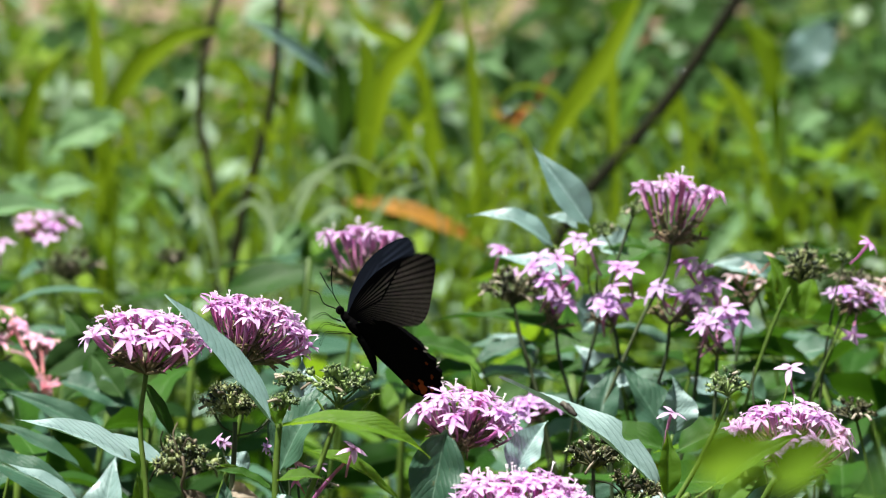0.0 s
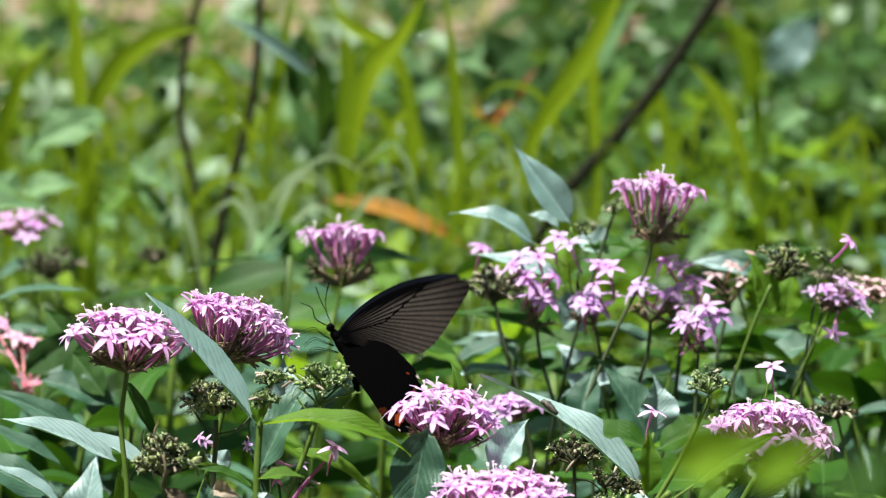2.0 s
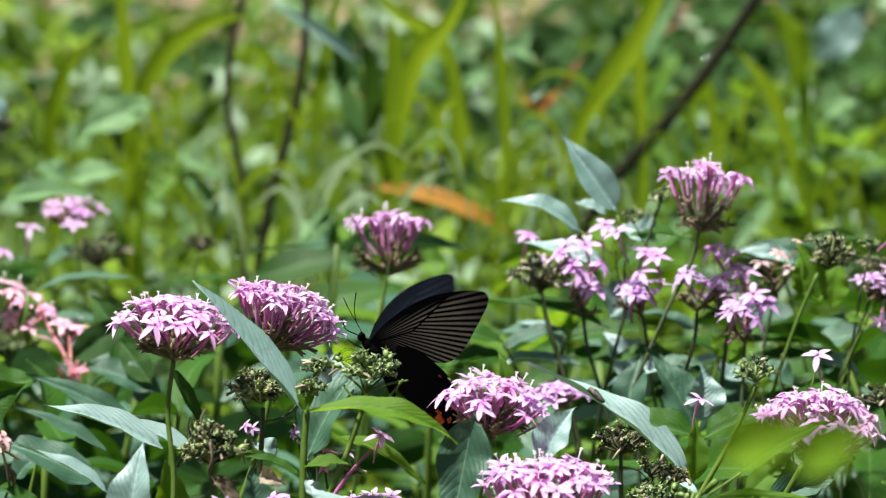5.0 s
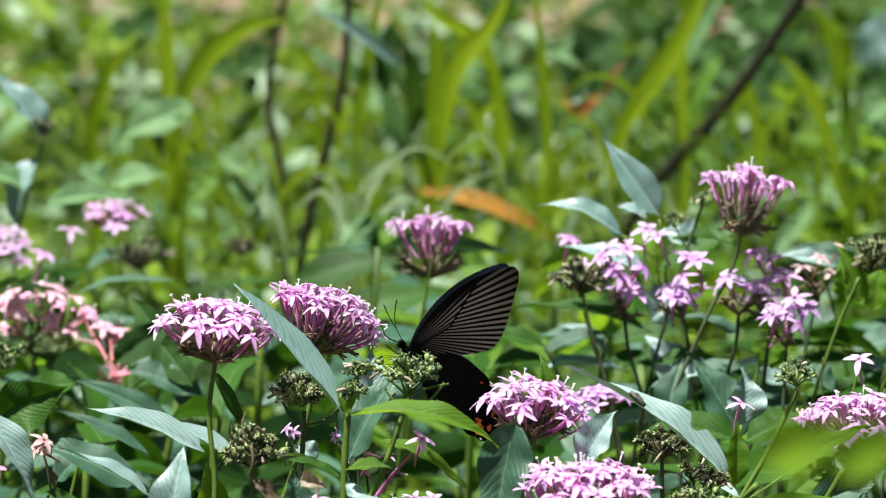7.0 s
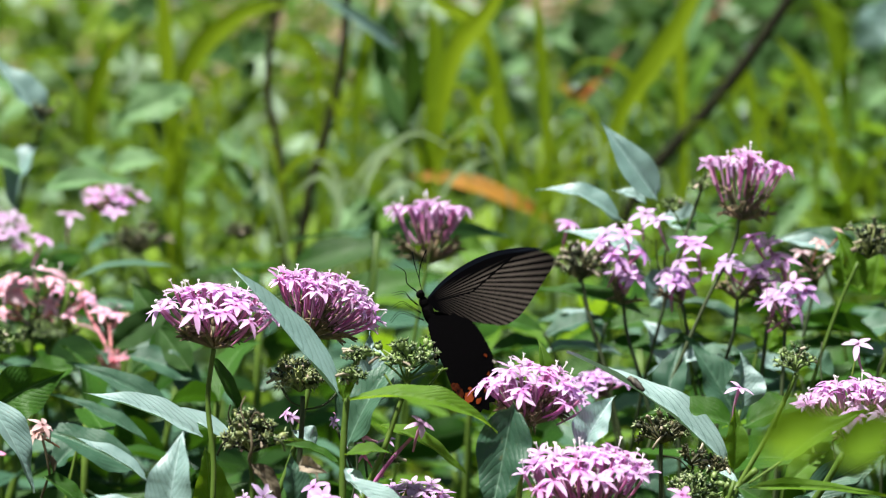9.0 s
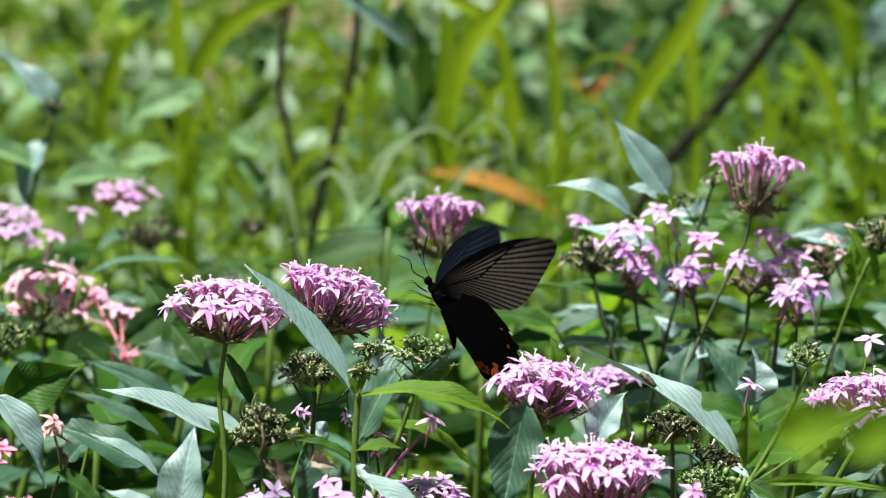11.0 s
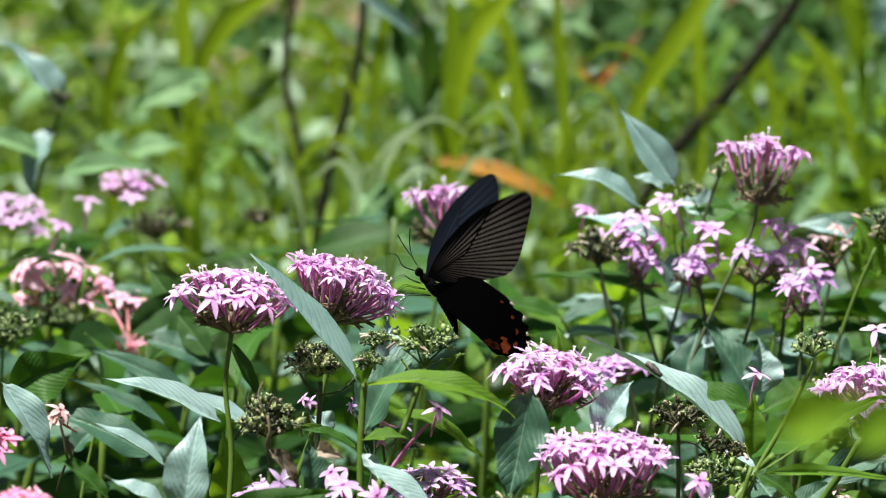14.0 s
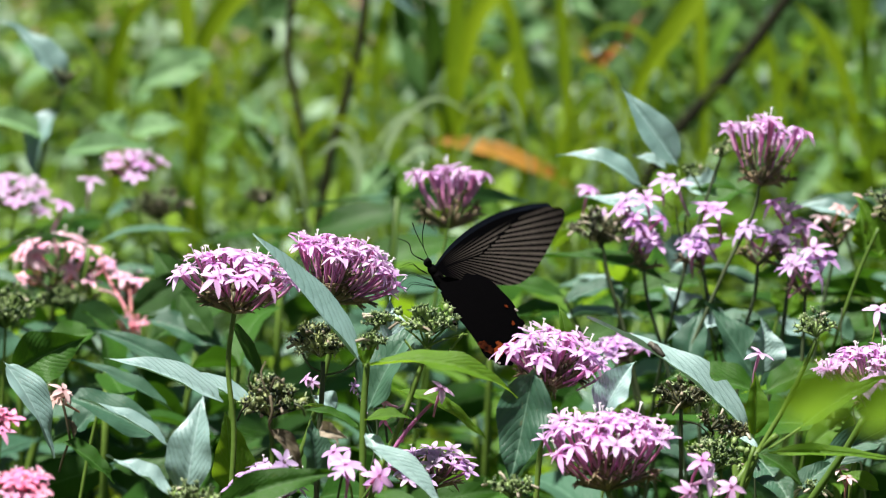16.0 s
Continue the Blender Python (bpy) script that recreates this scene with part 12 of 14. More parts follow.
        (10.8, pose(-0.03637, 2.67332, 0.52004, 14.11, -67.09, 170.31)),
        (10.9, pose(-0.03569, 2.67336, 0.52018, 12.07, -61.41, 173.36)),
        (11, pose(-0.03545, 2.67339, 0.52034, 11.76, -60.19, 173.88)),
        (11.1, pose(-0.03558, 2.67343, 0.52052, 12.47, -62.77, 172.72)),
        (11.2, pose(-0.03589, 2.67348, 0.52078, 14.12, -67.09, 170.32)),
        (11.3, pose(-0.03525, 2.67361, 0.52136, 12.08, -61.41, 173.36)),
        (11.4, pose(-0.03509, 2.67372, 0.52190, 11.77, -60.19, 173.89)),
        (11.5, pose(-0.03532, 2.67381, 0.52236, 12.48, -62.77, 172.73)),
        (11.6, pose(-0.03578, 2.67389, 0.52277, 14.14, -67.09, 170.32)),
        (11.7, pose(-0.03529, 2.67402, 0.52335, 12.09, -61.41, 173.36)),
        (11.8, pose(-0.03635, 2.67386, 0.52267, 11.72, -59.93, 174.00)),
        (11.9, pose(-0.03574, 2.67358, 0.52125, 12.09, -61.36, 173.39)),
        (12, pose(-0.03641, 2.67343, 0.52060, 12.29, -62.08, 173.06)),
        (12.1, pose(-0.03560, 2.67355, 0.52114, 11.72, -59.83, 174.02)),
        (12.2, pose(-0.03522, 2.67348, 0.52082, 11.23, -57.39, 174.96)),
        (12.3, pose(-0.03450, 2.67357, 0.52118, 12.00, -60.83, 173.56)),
        (12.4, pose(-0.03533, 2.67356, 0.52119, 12.25, -61.67, 173.17)),
        (12.5, pose(-0.03528, 2.67346, 0.52077, 12.55, -62.65, 172.69)),
        (12.6, pose(-0.03584, 2.67370, 0.52195, 12.00, -60.66, 173.59)),
        (12.7, pose(-0.03495, 2.67367, 0.52172, 12.47, -62.31, 172.83)),
        (12.8, pose(-0.03663, 2.67314, 0.51934, 12.62, -62.77, 172.60)),
        (12.9, pose(-0.03729, 2.67310, 0.51917, 12.38, -61.95, 172.98)),
        (13, pose(-0.03757, 2.67327, 0.52002, 11.24, -56.99, 175.01)),
        (13.1, pose(-0.03809, 2.67317, 0.51956, 11.56, -58.63, 174.40)),
        (13.2, pose(-0.03827, 2.67292, 0.51836, 11.15, -56.51, 175.20)),
        (13.3, pose(-0.03966, 2.67271, 0.51748, 11.39, -57.80, 174.73)),
        (13.4, pose(-0.03950, 2.67295, 0.51861, 10.50, -52.04, 176.68)),
        (13.5, pose(-0.03938, 2.67306, 0.51911, 10.43, -51.45, 176.87)),
        (13.6, pose(-0.03973, 2.67351, 0.52131, 10.46, -51.61, 176.82)),
        (13.7, pose(-0.03969, 2.67328, 0.52022, 10.56, -52.40, 176.58)),
        (13.8, pose(-0.04074, 2.67343, 0.52100, 10.34, -50.35, 177.19)),
        (13.9, pose(-0.04108, 2.67320, 0.51994, 10.36, -50.49, 177.15)),
        (14, pose(-0.04048, 2.67336, 0.52066, 10.32, -50.00, 177.30)),
        (14.1, pose(-0.04065, 2.67314, 0.51964, 10.48, -51.53, 176.84)),
        (14.2, pose(-0.04169, 2.67320, 0.51996, 10.62, -52.70, 176.48)),
        (14.3, pose(-0.04127, 2.67291, 0.51857, 10.61, -52.63, 176.49)),
        (14.4, pose(-0.04010, 2.67272, 0.51757, 10.81, -54.10, 176.01)),
        (14.5, pose(-0.03972, 2.67270, 0.51748, 10.85, -54.40, 175.90)),
        (14.6, pose(-0.04055, 2.67263, 0.51721, 11.42, -57.69, 174.75)),
        (14.7, pose(-0.04092, 2.67279, 0.51799, 11.13, -56.07, 175.35)),
        (14.8, pose(-0.04028, 2.67279, 0.51795, 10.71, -53.23, 176.30)),
        (14.9, pose(-0.04024, 2.67276, 0.51785, 10.57, -52.04, 176.68)),
        (15, pose(-0.04078, 2.67281, 0.51812, 10.60, -52.26, 176.62)),
        (15.1, pose(-0.03950, 2.67281, 0.51803, 10.32, -49.55, 177.40)),
        (15.2, pose(-0.03837, 2.67268, 0.51737, 10.29, -49.12, 177.51)),
        (15.3, pose(-0.03720, 2.67280, 0.51782, 10.27, -48.88, 177.57)),
        (15.4, pose(-0.03816, 2.67258, 0.51689, 10.40, -50.13, 177.21)),
        (15.5, pose(-0.03817, 2.67252, 0.51660, 10.59, -51.88, 176.69)),
        (15.6, pose(-0.03852, 2.67224, 0.51531, 10.75, -52.87, 176.35)),
        (15.7, pose(-0.03828, 2.67198, 0.51414, 10.59, -51.14, 176.85)),
        (15.8, pose(-0.03798, 2.67251, 0.51665, 11.30, -55.90, 175.27)),
        (15.9, pose(-0.03790, 2.67238, 0.51606, 11.34, -55.87, 175.25)),
        (16, pose(-0.03906, 2.67221, 0.51539, 11.89, -58.39, 174.26)),
    ])
    walk(wings["fore", "near"], [
        (0, pose(0.00550, 0.00260, 0.00120, -0.20, -45.50, 83.44)),
        (0.1, pose(0.00550, 0.00260, 0.00120, 8.52, -64.21, 73.72)),
        (0.2, pose(0.00550, 0.00260, 0.00120, -66.28, -86.60, 149.47)),
        (0.3, pose(0.00550, 0.00260, 0.00120, -23.44, -64.75, 108.77)),
        (0.4, pose(0.00550, 0.00260, 0.00120, -5.55, -40.66, 91.63)),
        (0.5, pose(0.00550, 0.00260, 0.00120, -0.12, -57.13, 83.30)),
        (0.6, pose(0.00550, 0.00260, 0.00120, -90.00, -84.66, 173.16)),
        (0.7, pose(0.00550, 0.00260, 0.00120, -30.13, -74.62, 114.20)),
        (0.8, pose(0.00550, 0.00260, 0.00120, -5.77, -49.00, 90.78)),
        (0.9, pose(0.00550, 0.00260, 0.00120, -6.50, -57.14, 90.89)),
        (1, pose(0.00550, 0.00260, 0.00120, 90.00, -87.75, -6.84)),
        (1.1, pose(0.00550, 0.00260, 0.00120, -18.50, -63.05, 103.74)),
        (1.2, pose(0.00550, 0.00260, 0.00120, -9.53, -55.47, 94.68)),
        (1.3, pose(0.00550, 0.00260, 0.00120, -8.16, -53.02, 93.33)),
        (1.4, pose(0.00550, 0.00260, 0.00120, -21.07, -80.00, 104.52)),
        (1.5, pose(0.00550, 0.00260, 0.00120, -0.82, -76.62, 84.00)),
        (1.6, pose(0.00550, 0.00260, 0.00120, -15.30, -50.66, 102.63)),
        (1.7, pose(0.00550, 0.00260, 0.00120, -5.81, -45.49, 91.27)),
        (1.8, pose(0.00550, 0.00260, 0.00120, 2.04, -62.94, 80.87)),
        (1.9, pose(0.00550, 0.00260, 0.00120, 18.43, -74.33, 64.06)),
        (2, pose(0.00550, 0.00260, 0.00120, -23.59, -73.88, 107.60)),
        (2.1, pose(0.00550, 0.00260, 0.00120, -4.20, -46.74, 88.92)),
        (2.2, pose(0.00550, 0.00260, 0.00120, 0.34, -46.37, 82.69)),
        (2.3, pose(0.00550, 0.00260, 0.00120, 18.09, -66.71, 63.58)),
        (2.4, pose(0.00550, 0.00260, 0.00120, -21.49, -71.55, 105.69)),
        (2.5, pose(0.00550, 0.00260, 0.00120, -22.93, -61.89, 108.78)),
        (2.6, pose(0.00550, 0.00260, 0.00120, -4.57, -45.14, 89.60)),
        (2.7, pose(0.00550, 0.00260, 0.00120, 2.09, -61.21, 80.78)),
        (2.8, pose(0.00550, 0.00260, 0.00120, -3.44, -75.98, 86.70)),
        (2.9, pose(0.00550, 0.00260, 0.00120, -21.36, -65.56, 106.40)),
        (3, pose(0.00550, 0.00260, 0.00120, -13.08, -46.86, 100.81)),
        (3.1, pose(0.00550, 0.00260, 0.00120, -11.93, -60.36, 96.82)),
        (3.2, pose(0.00550, 0.00260, 0.00120, -3.65, -75.81, 86.92)),
        (3.3, pose(0.00550, 0.00260, 0.00120, -47.23, -65.11, 133.16)),
        (3.4, pose(0.00550, 0.00260, 0.00120, -13.48, -48.18, 100.98)),
        (3.5, pose(0.00550, 0.00260, 0.00120, -14.33, -49.70, 101.67)),
        (3.6, pose(0.00550, 0.00260, 0.00120, -13.31, -72.08, 97.12)),
        (3.7, pose(0.00550, 0.00260, 0.00120, -23.90, -67.05, 108.85)),
        (3.8, pose(0.00550, 0.00260, 0.00120, -19.52, -52.22, 107.32)),
        (3.9, pose(0.00550, 0.00260, 0.00120, -15.10, -44.08, 104.36)),
        (4, pose(0.00550, 0.00260, 0.00120, -3.15, -68.82, 86.54)),
        (4.1, pose(0.00550, 0.00260, 0.00120, -15.78, -64.22, 100.59)),
        (4.2, pose(0.00550, 0.00260, 0.00120, -20.12, -59.15, 106.27)),
        (4.3, pose(0.00550, 0.00260, 0.00120, -4.29, -52.22, 88.58)),
        (4.4, pose(0.00550, 0.00260, 0.00120, 7.92, -65.05, 74.43)),
        (4.5, pose(0.00550, 0.00260, 0.00120, -0.23, -67.15, 83.41)),
        (4.6, pose(0.00550, 0.00260, 0.00120, -9.49, -50.57, 95.37)),
        (4.7, pose(0.00550, 0.00260, 0.00120, -3.48, -47.12, 87.91)),
        (4.8, pose(0.00550, 0.00260, 0.00120, 3.37, -65.72, 79.46)),
        (4.9, pose(0.00550, 0.00260, 0.00120, -1.82, -68.90, 85.11)),
        (5, pose(0.00550, 0.00260, 0.00120, -16.12, -58.67, 101.85)),
        (5.1, pose(0.00550, 0.00260, 0.00120, -7.34, -50.03, 92.70)),
        (5.2, pose(0.00550, 0.00260, 0.00120, -0.23, -62.90, 83.42)),
        (5.3, pose(0.00550, 0.00260, 0.00120, 13.18, -66.56, 68.84)),
        (5.4, pose(0.00550, 0.00260, 0.00120, 1.56, -67.90, 81.48)),
        (5.5, pose(0.00550, 0.00260, 0.00120, -5.55, -49.77, 90.41)),
        (5.6, pose(0.00550, 0.00260, 0.00120, 5.28, -55.55, 76.76)),
        (5.7, pose(0.00550, 0.00260, 0.00120, 12.27, -64.81, 69.64)),
        (5.8, pose(0.00550, 0.00260, 0.00120, 3.77, -67.80, 79.09)),
        (5.9, pose(0.00550, 0.00260, 0.00120, -5.11, -52.67, 89.58)),
        (6, pose(0.00550, 0.00260, 0.00120, 2.39, -53.83, 80.20)),
        (6.1, pose(0.00550, 0.00260, 0.00120, 11.52, -63.17, 70.29)),
        (6.2, pose(0.00550, 0.00260, 0.00120, 5.98, -67.72, 76.70)),
        (6.3, pose(0.00550, 0.00260, 0.00120, -4.50, -55.76, 88.59)),
        (6.4, pose(0.00550, 0.00260, 0.00120, -0.12, -52.11, 83.31)),
        (6.5, pose(0.00550, 0.00260, 0.00120, 10.89, -61.62, 70.82)),
        (6.6, pose(0.00550, 0.00260, 0.00120, 8.18, -67.64, 74.32)),
        (6.7, pose(0.00550, 0.00260, 0.00120, -3.64, -59.09, 87.40)),
        (6.8, pose(0.00550, 0.00260, 0.00120, -2.30, -50.40, 86.14)),
        (6.9, pose(0.00550, 0.00260, 0.00120, 10.35, -60.14, 71.26)),
        (7, pose(0.00550, 0.00260, 0.00120, 10.39, -67.57, 71.93)),
        (7.1, pose(0.00550, 0.00260, 0.00120, -2.43, -62.75, 85.89)),
        (7.2, pose(0.00550, 0.00260, 0.00120, -4.20, -48.69, 88.74)),
        (7.3, pose(0.00550, 0.00260, 0.00120, -0.13, -57.90, 83.31)),
        (7.4, pose(0.00550, 0.00260, 0.00120, -6.98, -69.69, 90.59)),
        (7.5, pose(0.00550, 0.00260, 0.00120, -9.13, -60.03, 93.67)),
        (7.6, pose(0.00550, 0.00260, 0.00120, -5.84, -47.01, 91.11)),
        (7.7, pose(0.00550, 0.00260, 0.00120, 9.56, -57.71, 71.88)),
        (7.8, pose(0.00550, 0.00260, 0.00120, 13.71, -67.49, 68.36)),
        (7.9, pose(0.00550, 0.00260, 0.00120, -0.11, -67.97, 83.28)),
        (8, pose(0.00550, 0.00260, 0.00120, -5.79, -42.39, 91.70)),
        (8.1, pose(0.00550, 0.00260, 0.00120, 0.88, -56.82, 82.11)),
        (8.2, pose(0.00550, 0.00260, 0.00120, 7.06, -76.12, 75.89)),
        (8.3, pose(0.00550, 0.00260, 0.00120, -29.65, -67.59, 114.78)),
        (8.4, pose(0.00550, 0.00260, 0.00120, -6.45, -45.05, 92.24)),
        (8.5, pose(0.00550, 0.00260, 0.00120, -6.17, -46.00, 91.70)),
        (8.6, pose(0.00550, 0.00260, 0.00120, 90.00, -88.14, -6.84)),
        (8.7, pose(0.00550, 0.00260, 0.00120, -21.40, -74.19, 105.32)),
        (8.8, pose(0.00550, 0.00260, 0.00120, -11.96, -58.82, 97.06)),
        (8.9, pose(0.00550, 0.00260, 0.00120, -5.42, -44.67, 90.84)),
        (9, pose(0.00550, 0.00260, 0.00120, 2.66, -67.93, 80.29)),
        (9.1, pose(0.00550, 0.00260, 0.00120, -23.99, -84.15, 107.26)),
        (9.2, pose(0.00550, 0.00260, 0.00120, -29.09, -73.12, 113.33)),
        (9.3, pose(0.00550, 0.00260, 0.00120, -10.20, -47.92, 96.79)),
        (9.4, pose(0.00550, 0.00260, 0.00120, -10.89, -60.25, 95.65)),
        (9.5, pose(0.00550, 0.00260, 0.00120, -4.68, -68.53, 88.19)),
        (9.6, pose(0.00550, 0.00260, 0.00120, -13.22, -70.36, 97.16)),
        (9.7, pose(0.00550, 0.00260, 0.00120, -19.68, -66.07, 104.52)),
        (9.8, pose(0.00550, 0.00260, 0.00120, -10.89, -60.25, 95.65)),
        (9.9, pose(0.00550, 0.00260, 0.00120, -4.68, -68.53, 88.19)),
        (10, pose(0.00550, 0.00260, 0.00120, -13.22, -70.36, 97.16)),
        (10.1, pose(0.00550, 0.00260, 0.00120, -10.20, -47.92, 96.79)),
        (10.2, pose(0.00550, 0.00260, 0.00120, -10.89, -60.25, 95.65)),
        (10.3, pose(0.00550, 0.00260, 0.00120, -4.68, -68.53, 88.19)),
        (10.4, pose(0.00550, 0.00260, 0.00120, -13.22, -70.36, 97.16)),
        (10.5, pose(0.00550, 0.00260, 0.00120, -10.20, -47.92, 96.79)),
        (10.6, pose(0.00550, 0.00260, 0.00120, -10.89, -60.25, 95.65)),
        (10.7, pose(0.00550, 0.00260, 0.00120, -4.68, -68.53, 88.19)),
        (10.8, pose(0.00550, 0.00260, 0.00120, -13.22, -70.36, 97.16)),
        (10.9, pose(0.00550, 0.00260, 0.00120, -10.20, -47.92, 96.79)),
        (11, pose(0.00550, 0.00260, 0.00120, -10.89, -60.25, 95.65)),
        (11.1, pose(0.00550, 0.00260, 0.00120, -4.68, -68.53, 88.19)),
        (11.2, pose(0.00550, 0.00260, 0.00120, -13.22, -70.36, 97.16)),
        (11.3, pose(0.00550, 0.00260, 0.00120, -10.20, -47.92, 96.79)),
        (11.4, pose(0.00550, 0.00260, 0.00120, -10.89, -60.25, 95.65)),
        (11.5, pose(0.00550, 0.00260, 0.00120, -4.68, -68.53, 88.19)),
        (11.6, pose(0.00550, 0.00260, 0.00120, -13.22, -70.36, 97.16)),
        (11.7, pose(0.00550, 0.00260, 0.00120, -10.20, -47.92, 96.79)),
        (11.8, pose(0.00550, 0.00260, 0.00120, -3.56, -74.55, 86.85)),
        (11.9, pose(0.00550, 0.00260, 0.00120, -6.59, -69.46, 90.19)),
        (12, pose(0.00550, 0.00260, 0.00120, -27.06, -62.95, 113.00)),
        (12.1, pose(0.00550, 0.00260, 0.00120, -7.42, -49.57, 92.87)),
        (12.2, pose(0.00550, 0.00260, 0.00120, -7.75, -56.38, 92.44)),
        (12.3, pose(0.00550, 0.00260, 0.00120, 4.92, -74.15, 78.04)),
        (12.4, pose(0.00550, 0.00260, 0.00120, -13.28, -59.27, 98.51)),
        (12.5, pose(0.00550, 0.00260, 0.00120, -1.62, -51.49, 85.23)),
        (12.6, pose(0.00550, 0.00260, 0.00120, -1.77, -56.20, 85.29)),
        (12.7, pose(0.00550, 0.00260, 0.00120, 6.12, -62.90, 76.29)),
        (12.8, pose(0.00550, 0.00260, 0.00120, -15.45, -75.68, 99.07)),
        (12.9, pose(0.00550, 0.00260, 0.00120, -21.05, -71.36, 105.26)),
        (13, pose(0.00550, 0.00260, 0.00120, -10.48, -48.32, 97.07)),
        (13.1, pose(0.00550, 0.00260, 0.00120, 4.26, -63.15, 78.38)),
        (13.2, pose(0.00550, 0.00260, 0.00120, 10.68, -71.58, 71.91)),
        (13.3, pose(0.00550, 0.00260, 0.00120, -19.49, -74.89, 103.29)),
        (13.4, pose(0.00550, 0.00260, 0.00120, -9.69, -51.74, 95.43)),
        (13.5, pose(0.00550, 0.00260, 0.00120, -4.33, -53.64, 88.53)),
        (13.6, pose(0.00550, 0.00260, 0.00120, 6.07, -68.12, 76.62)),
        (13.7, pose(0.00550, 0.00260, 0.00120, -8.92, -65.82, 92.92)),
        (13.8, pose(0.00550, 0.00260, 0.00120, -18.38, -53.85, 105.52)),
        (13.9, pose(0.00550, 0.00260, 0.00120, -10.75, -46.62, 97.80)),
        (14, pose(0.00550, 0.00260, 0.00120, 2.73, -63.83, 80.12)),
        (14.1, pose(0.00550, 0.00260, 0.00120, -1.32, -72.53, 84.54)),
        (14.2, pose(0.00550, 0.00260, 0.00120, -16.48, -69.03, 100.74)),
        (14.3, pose(0.00550, 0.00260, 0.00120, -5.14, -42.86, 90.69)),
        (14.4, pose(0.00550, 0.00260, 0.00120, -1.00, -49.04, 84.48)),
        (14.5, pose(0.00550, 0.00260, 0.00120, -0.32, -60.16, 83.53)),
        (14.6, pose(0.00550, 0.00260, 0.00120, -13.15, -71.96, 96.97)),
        (14.7, pose(0.00550, 0.00260, 0.00120, -13.53, -61.67, 98.44)),
        (14.8, pose(0.00550, 0.00260, 0.00120, -1.04, -49.77, 84.52)),
        (14.9, pose(0.00550, 0.00260, 0.00120, 2.83, -52.23, 79.57)),
        (15, pose(0.00550, 0.00260, 0.00120, 8.78, -76.01, 74.11)),
        (15.1, pose(0.00550, 0.00260, 0.00120, -18.30, -68.23, 102.75)),
        (15.2, pose(0.00550, 0.00260, 0.00120, -15.56, -61.55, 100.73)),
        (15.3, pose(0.00550, 0.00260, 0.00120, -7.48, -55.22, 92.24)),
        (15.4, pose(0.00550, 0.00260, 0.00120, -1.85, -69.55, 85.13)),
        (15.5, pose(0.00550, 0.00260, 0.00120, -3.24, -69.02, 86.62)),
        (15.6, pose(0.00550, 0.00260, 0.00120, -15.07, -48.09, 103.05)),
        (15.7, pose(0.00550, 0.00260, 0.00120, -6.87, -42.40, 93.29)),
        (15.8, pose(0.00550, 0.00260, 0.00120, -4.10, -46.47, 88.81)),
        (15.9, pose(0.00550, 0.00260, 0.00120, 1.84, -64.11, 81.11)),
        (16, pose(0.00550, 0.00260, 0.00120, -17.85, -74.38, 101.65)),
    ])
    walk(wings["fore", "far"], [
        (0, pose(0.00550, -0.00260, 0.00120, 170.66, -42.19, -83.08)),
        (0.1, pose(0.00550, -0.00260, 0.00120, 167.85, -62.20, -83.17)),
        (0.2, pose(0.00550, -0.00260, 0.00120, 179.22, -77.17, -96.04)),
        (0.3, pose(0.00550, -0.00260, 0.00120, -167.40, -61.82, -111.08)),
        (0.4, pose(0.00550, -0.00260, 0.00120, 177.16, -39.33, -92.36)),
        (0.5, pose(0.00550, -0.00260, 0.00120, 170.01, -55.24, -84.74)),
        (0.6, pose(0.00550, -0.00260, 0.00120, -173.54, -79.64, -103.41)),
        (0.7, pose(0.00550, -0.00260, 0.00120, -167.86, -69.36, -109.79)),
        (0.8, pose(0.00550, -0.00260, 0.00120, 172.86, -43.39, -86.50)),
        (0.9, pose(0.00550, -0.00260, 0.00120, 171.71, -50.04, -86.09)),
        (1, pose(0.00550, -0.00260, 0.00120, 157.62, -77.01, -73.93)),
        (1.1, pose(0.00550, -0.00260, 0.00120, 177.88, -51.81, -94.15)),
        (1.2, pose(0.00550, -0.00260, 0.00120, 173.58, -45.80, -87.92)),
        (1.3, pose(0.00550, -0.00260, 0.00120, 170.77, -45.04, -83.91)),
        (1.4, pose(0.00550, -0.00260, 0.00120, -179.82, -71.95, -97.03)),
        (1.5, pose(0.00550, -0.00260, 0.00120, 172.60, -69.24, -88.93)),
        (1.6, pose(0.00550, -0.00260, 0.00120, 175.21, -46.25, -90.22)),
        (1.7, pose(0.00550, -0.00260, 0.00120, 170.23, -35.79, -80.43)),
        (1.8, pose(0.00550, -0.00260, 0.00120, 161.22, -53.99, -74.04)),
        (1.9, pose(0.00550, -0.00260, 0.00120, 158.43, -69.78, -74.00)),
        (2, pose(0.00550, -0.00260, 0.00120, -170.45, -68.73, -107.08)),
        (2.1, pose(0.00550, -0.00260, 0.00120, 174.34, -28.70, -85.18)),
        (2.2, pose(0.00550, -0.00260, 0.00120, 171.26, -28.56, -79.02)),
        (2.3, pose(0.00550, -0.00260, 0.00120, 160.91, -62.67, -75.56)),
        (2.4, pose(0.00550, -0.00260, 0.00120, 176.37, -58.93, -92.61)),
        (2.5, pose(0.00550, -0.00260, 0.00120, 176.46, -45.61, -91.89)),
        (2.6, pose(0.00550, -0.00260, 0.00120, 171.87, -22.30, -76.21)),
        (2.7, pose(0.00550, -0.00260, 0.00120, 163.04, -38.46, -70.72)),
        (2.8, pose(0.00550, -0.00260, 0.00120, 171.57, -68.30, -87.78)),
        (2.9, pose(0.00550, -0.00260, 0.00120, 177.41, -49.49, -93.44)),
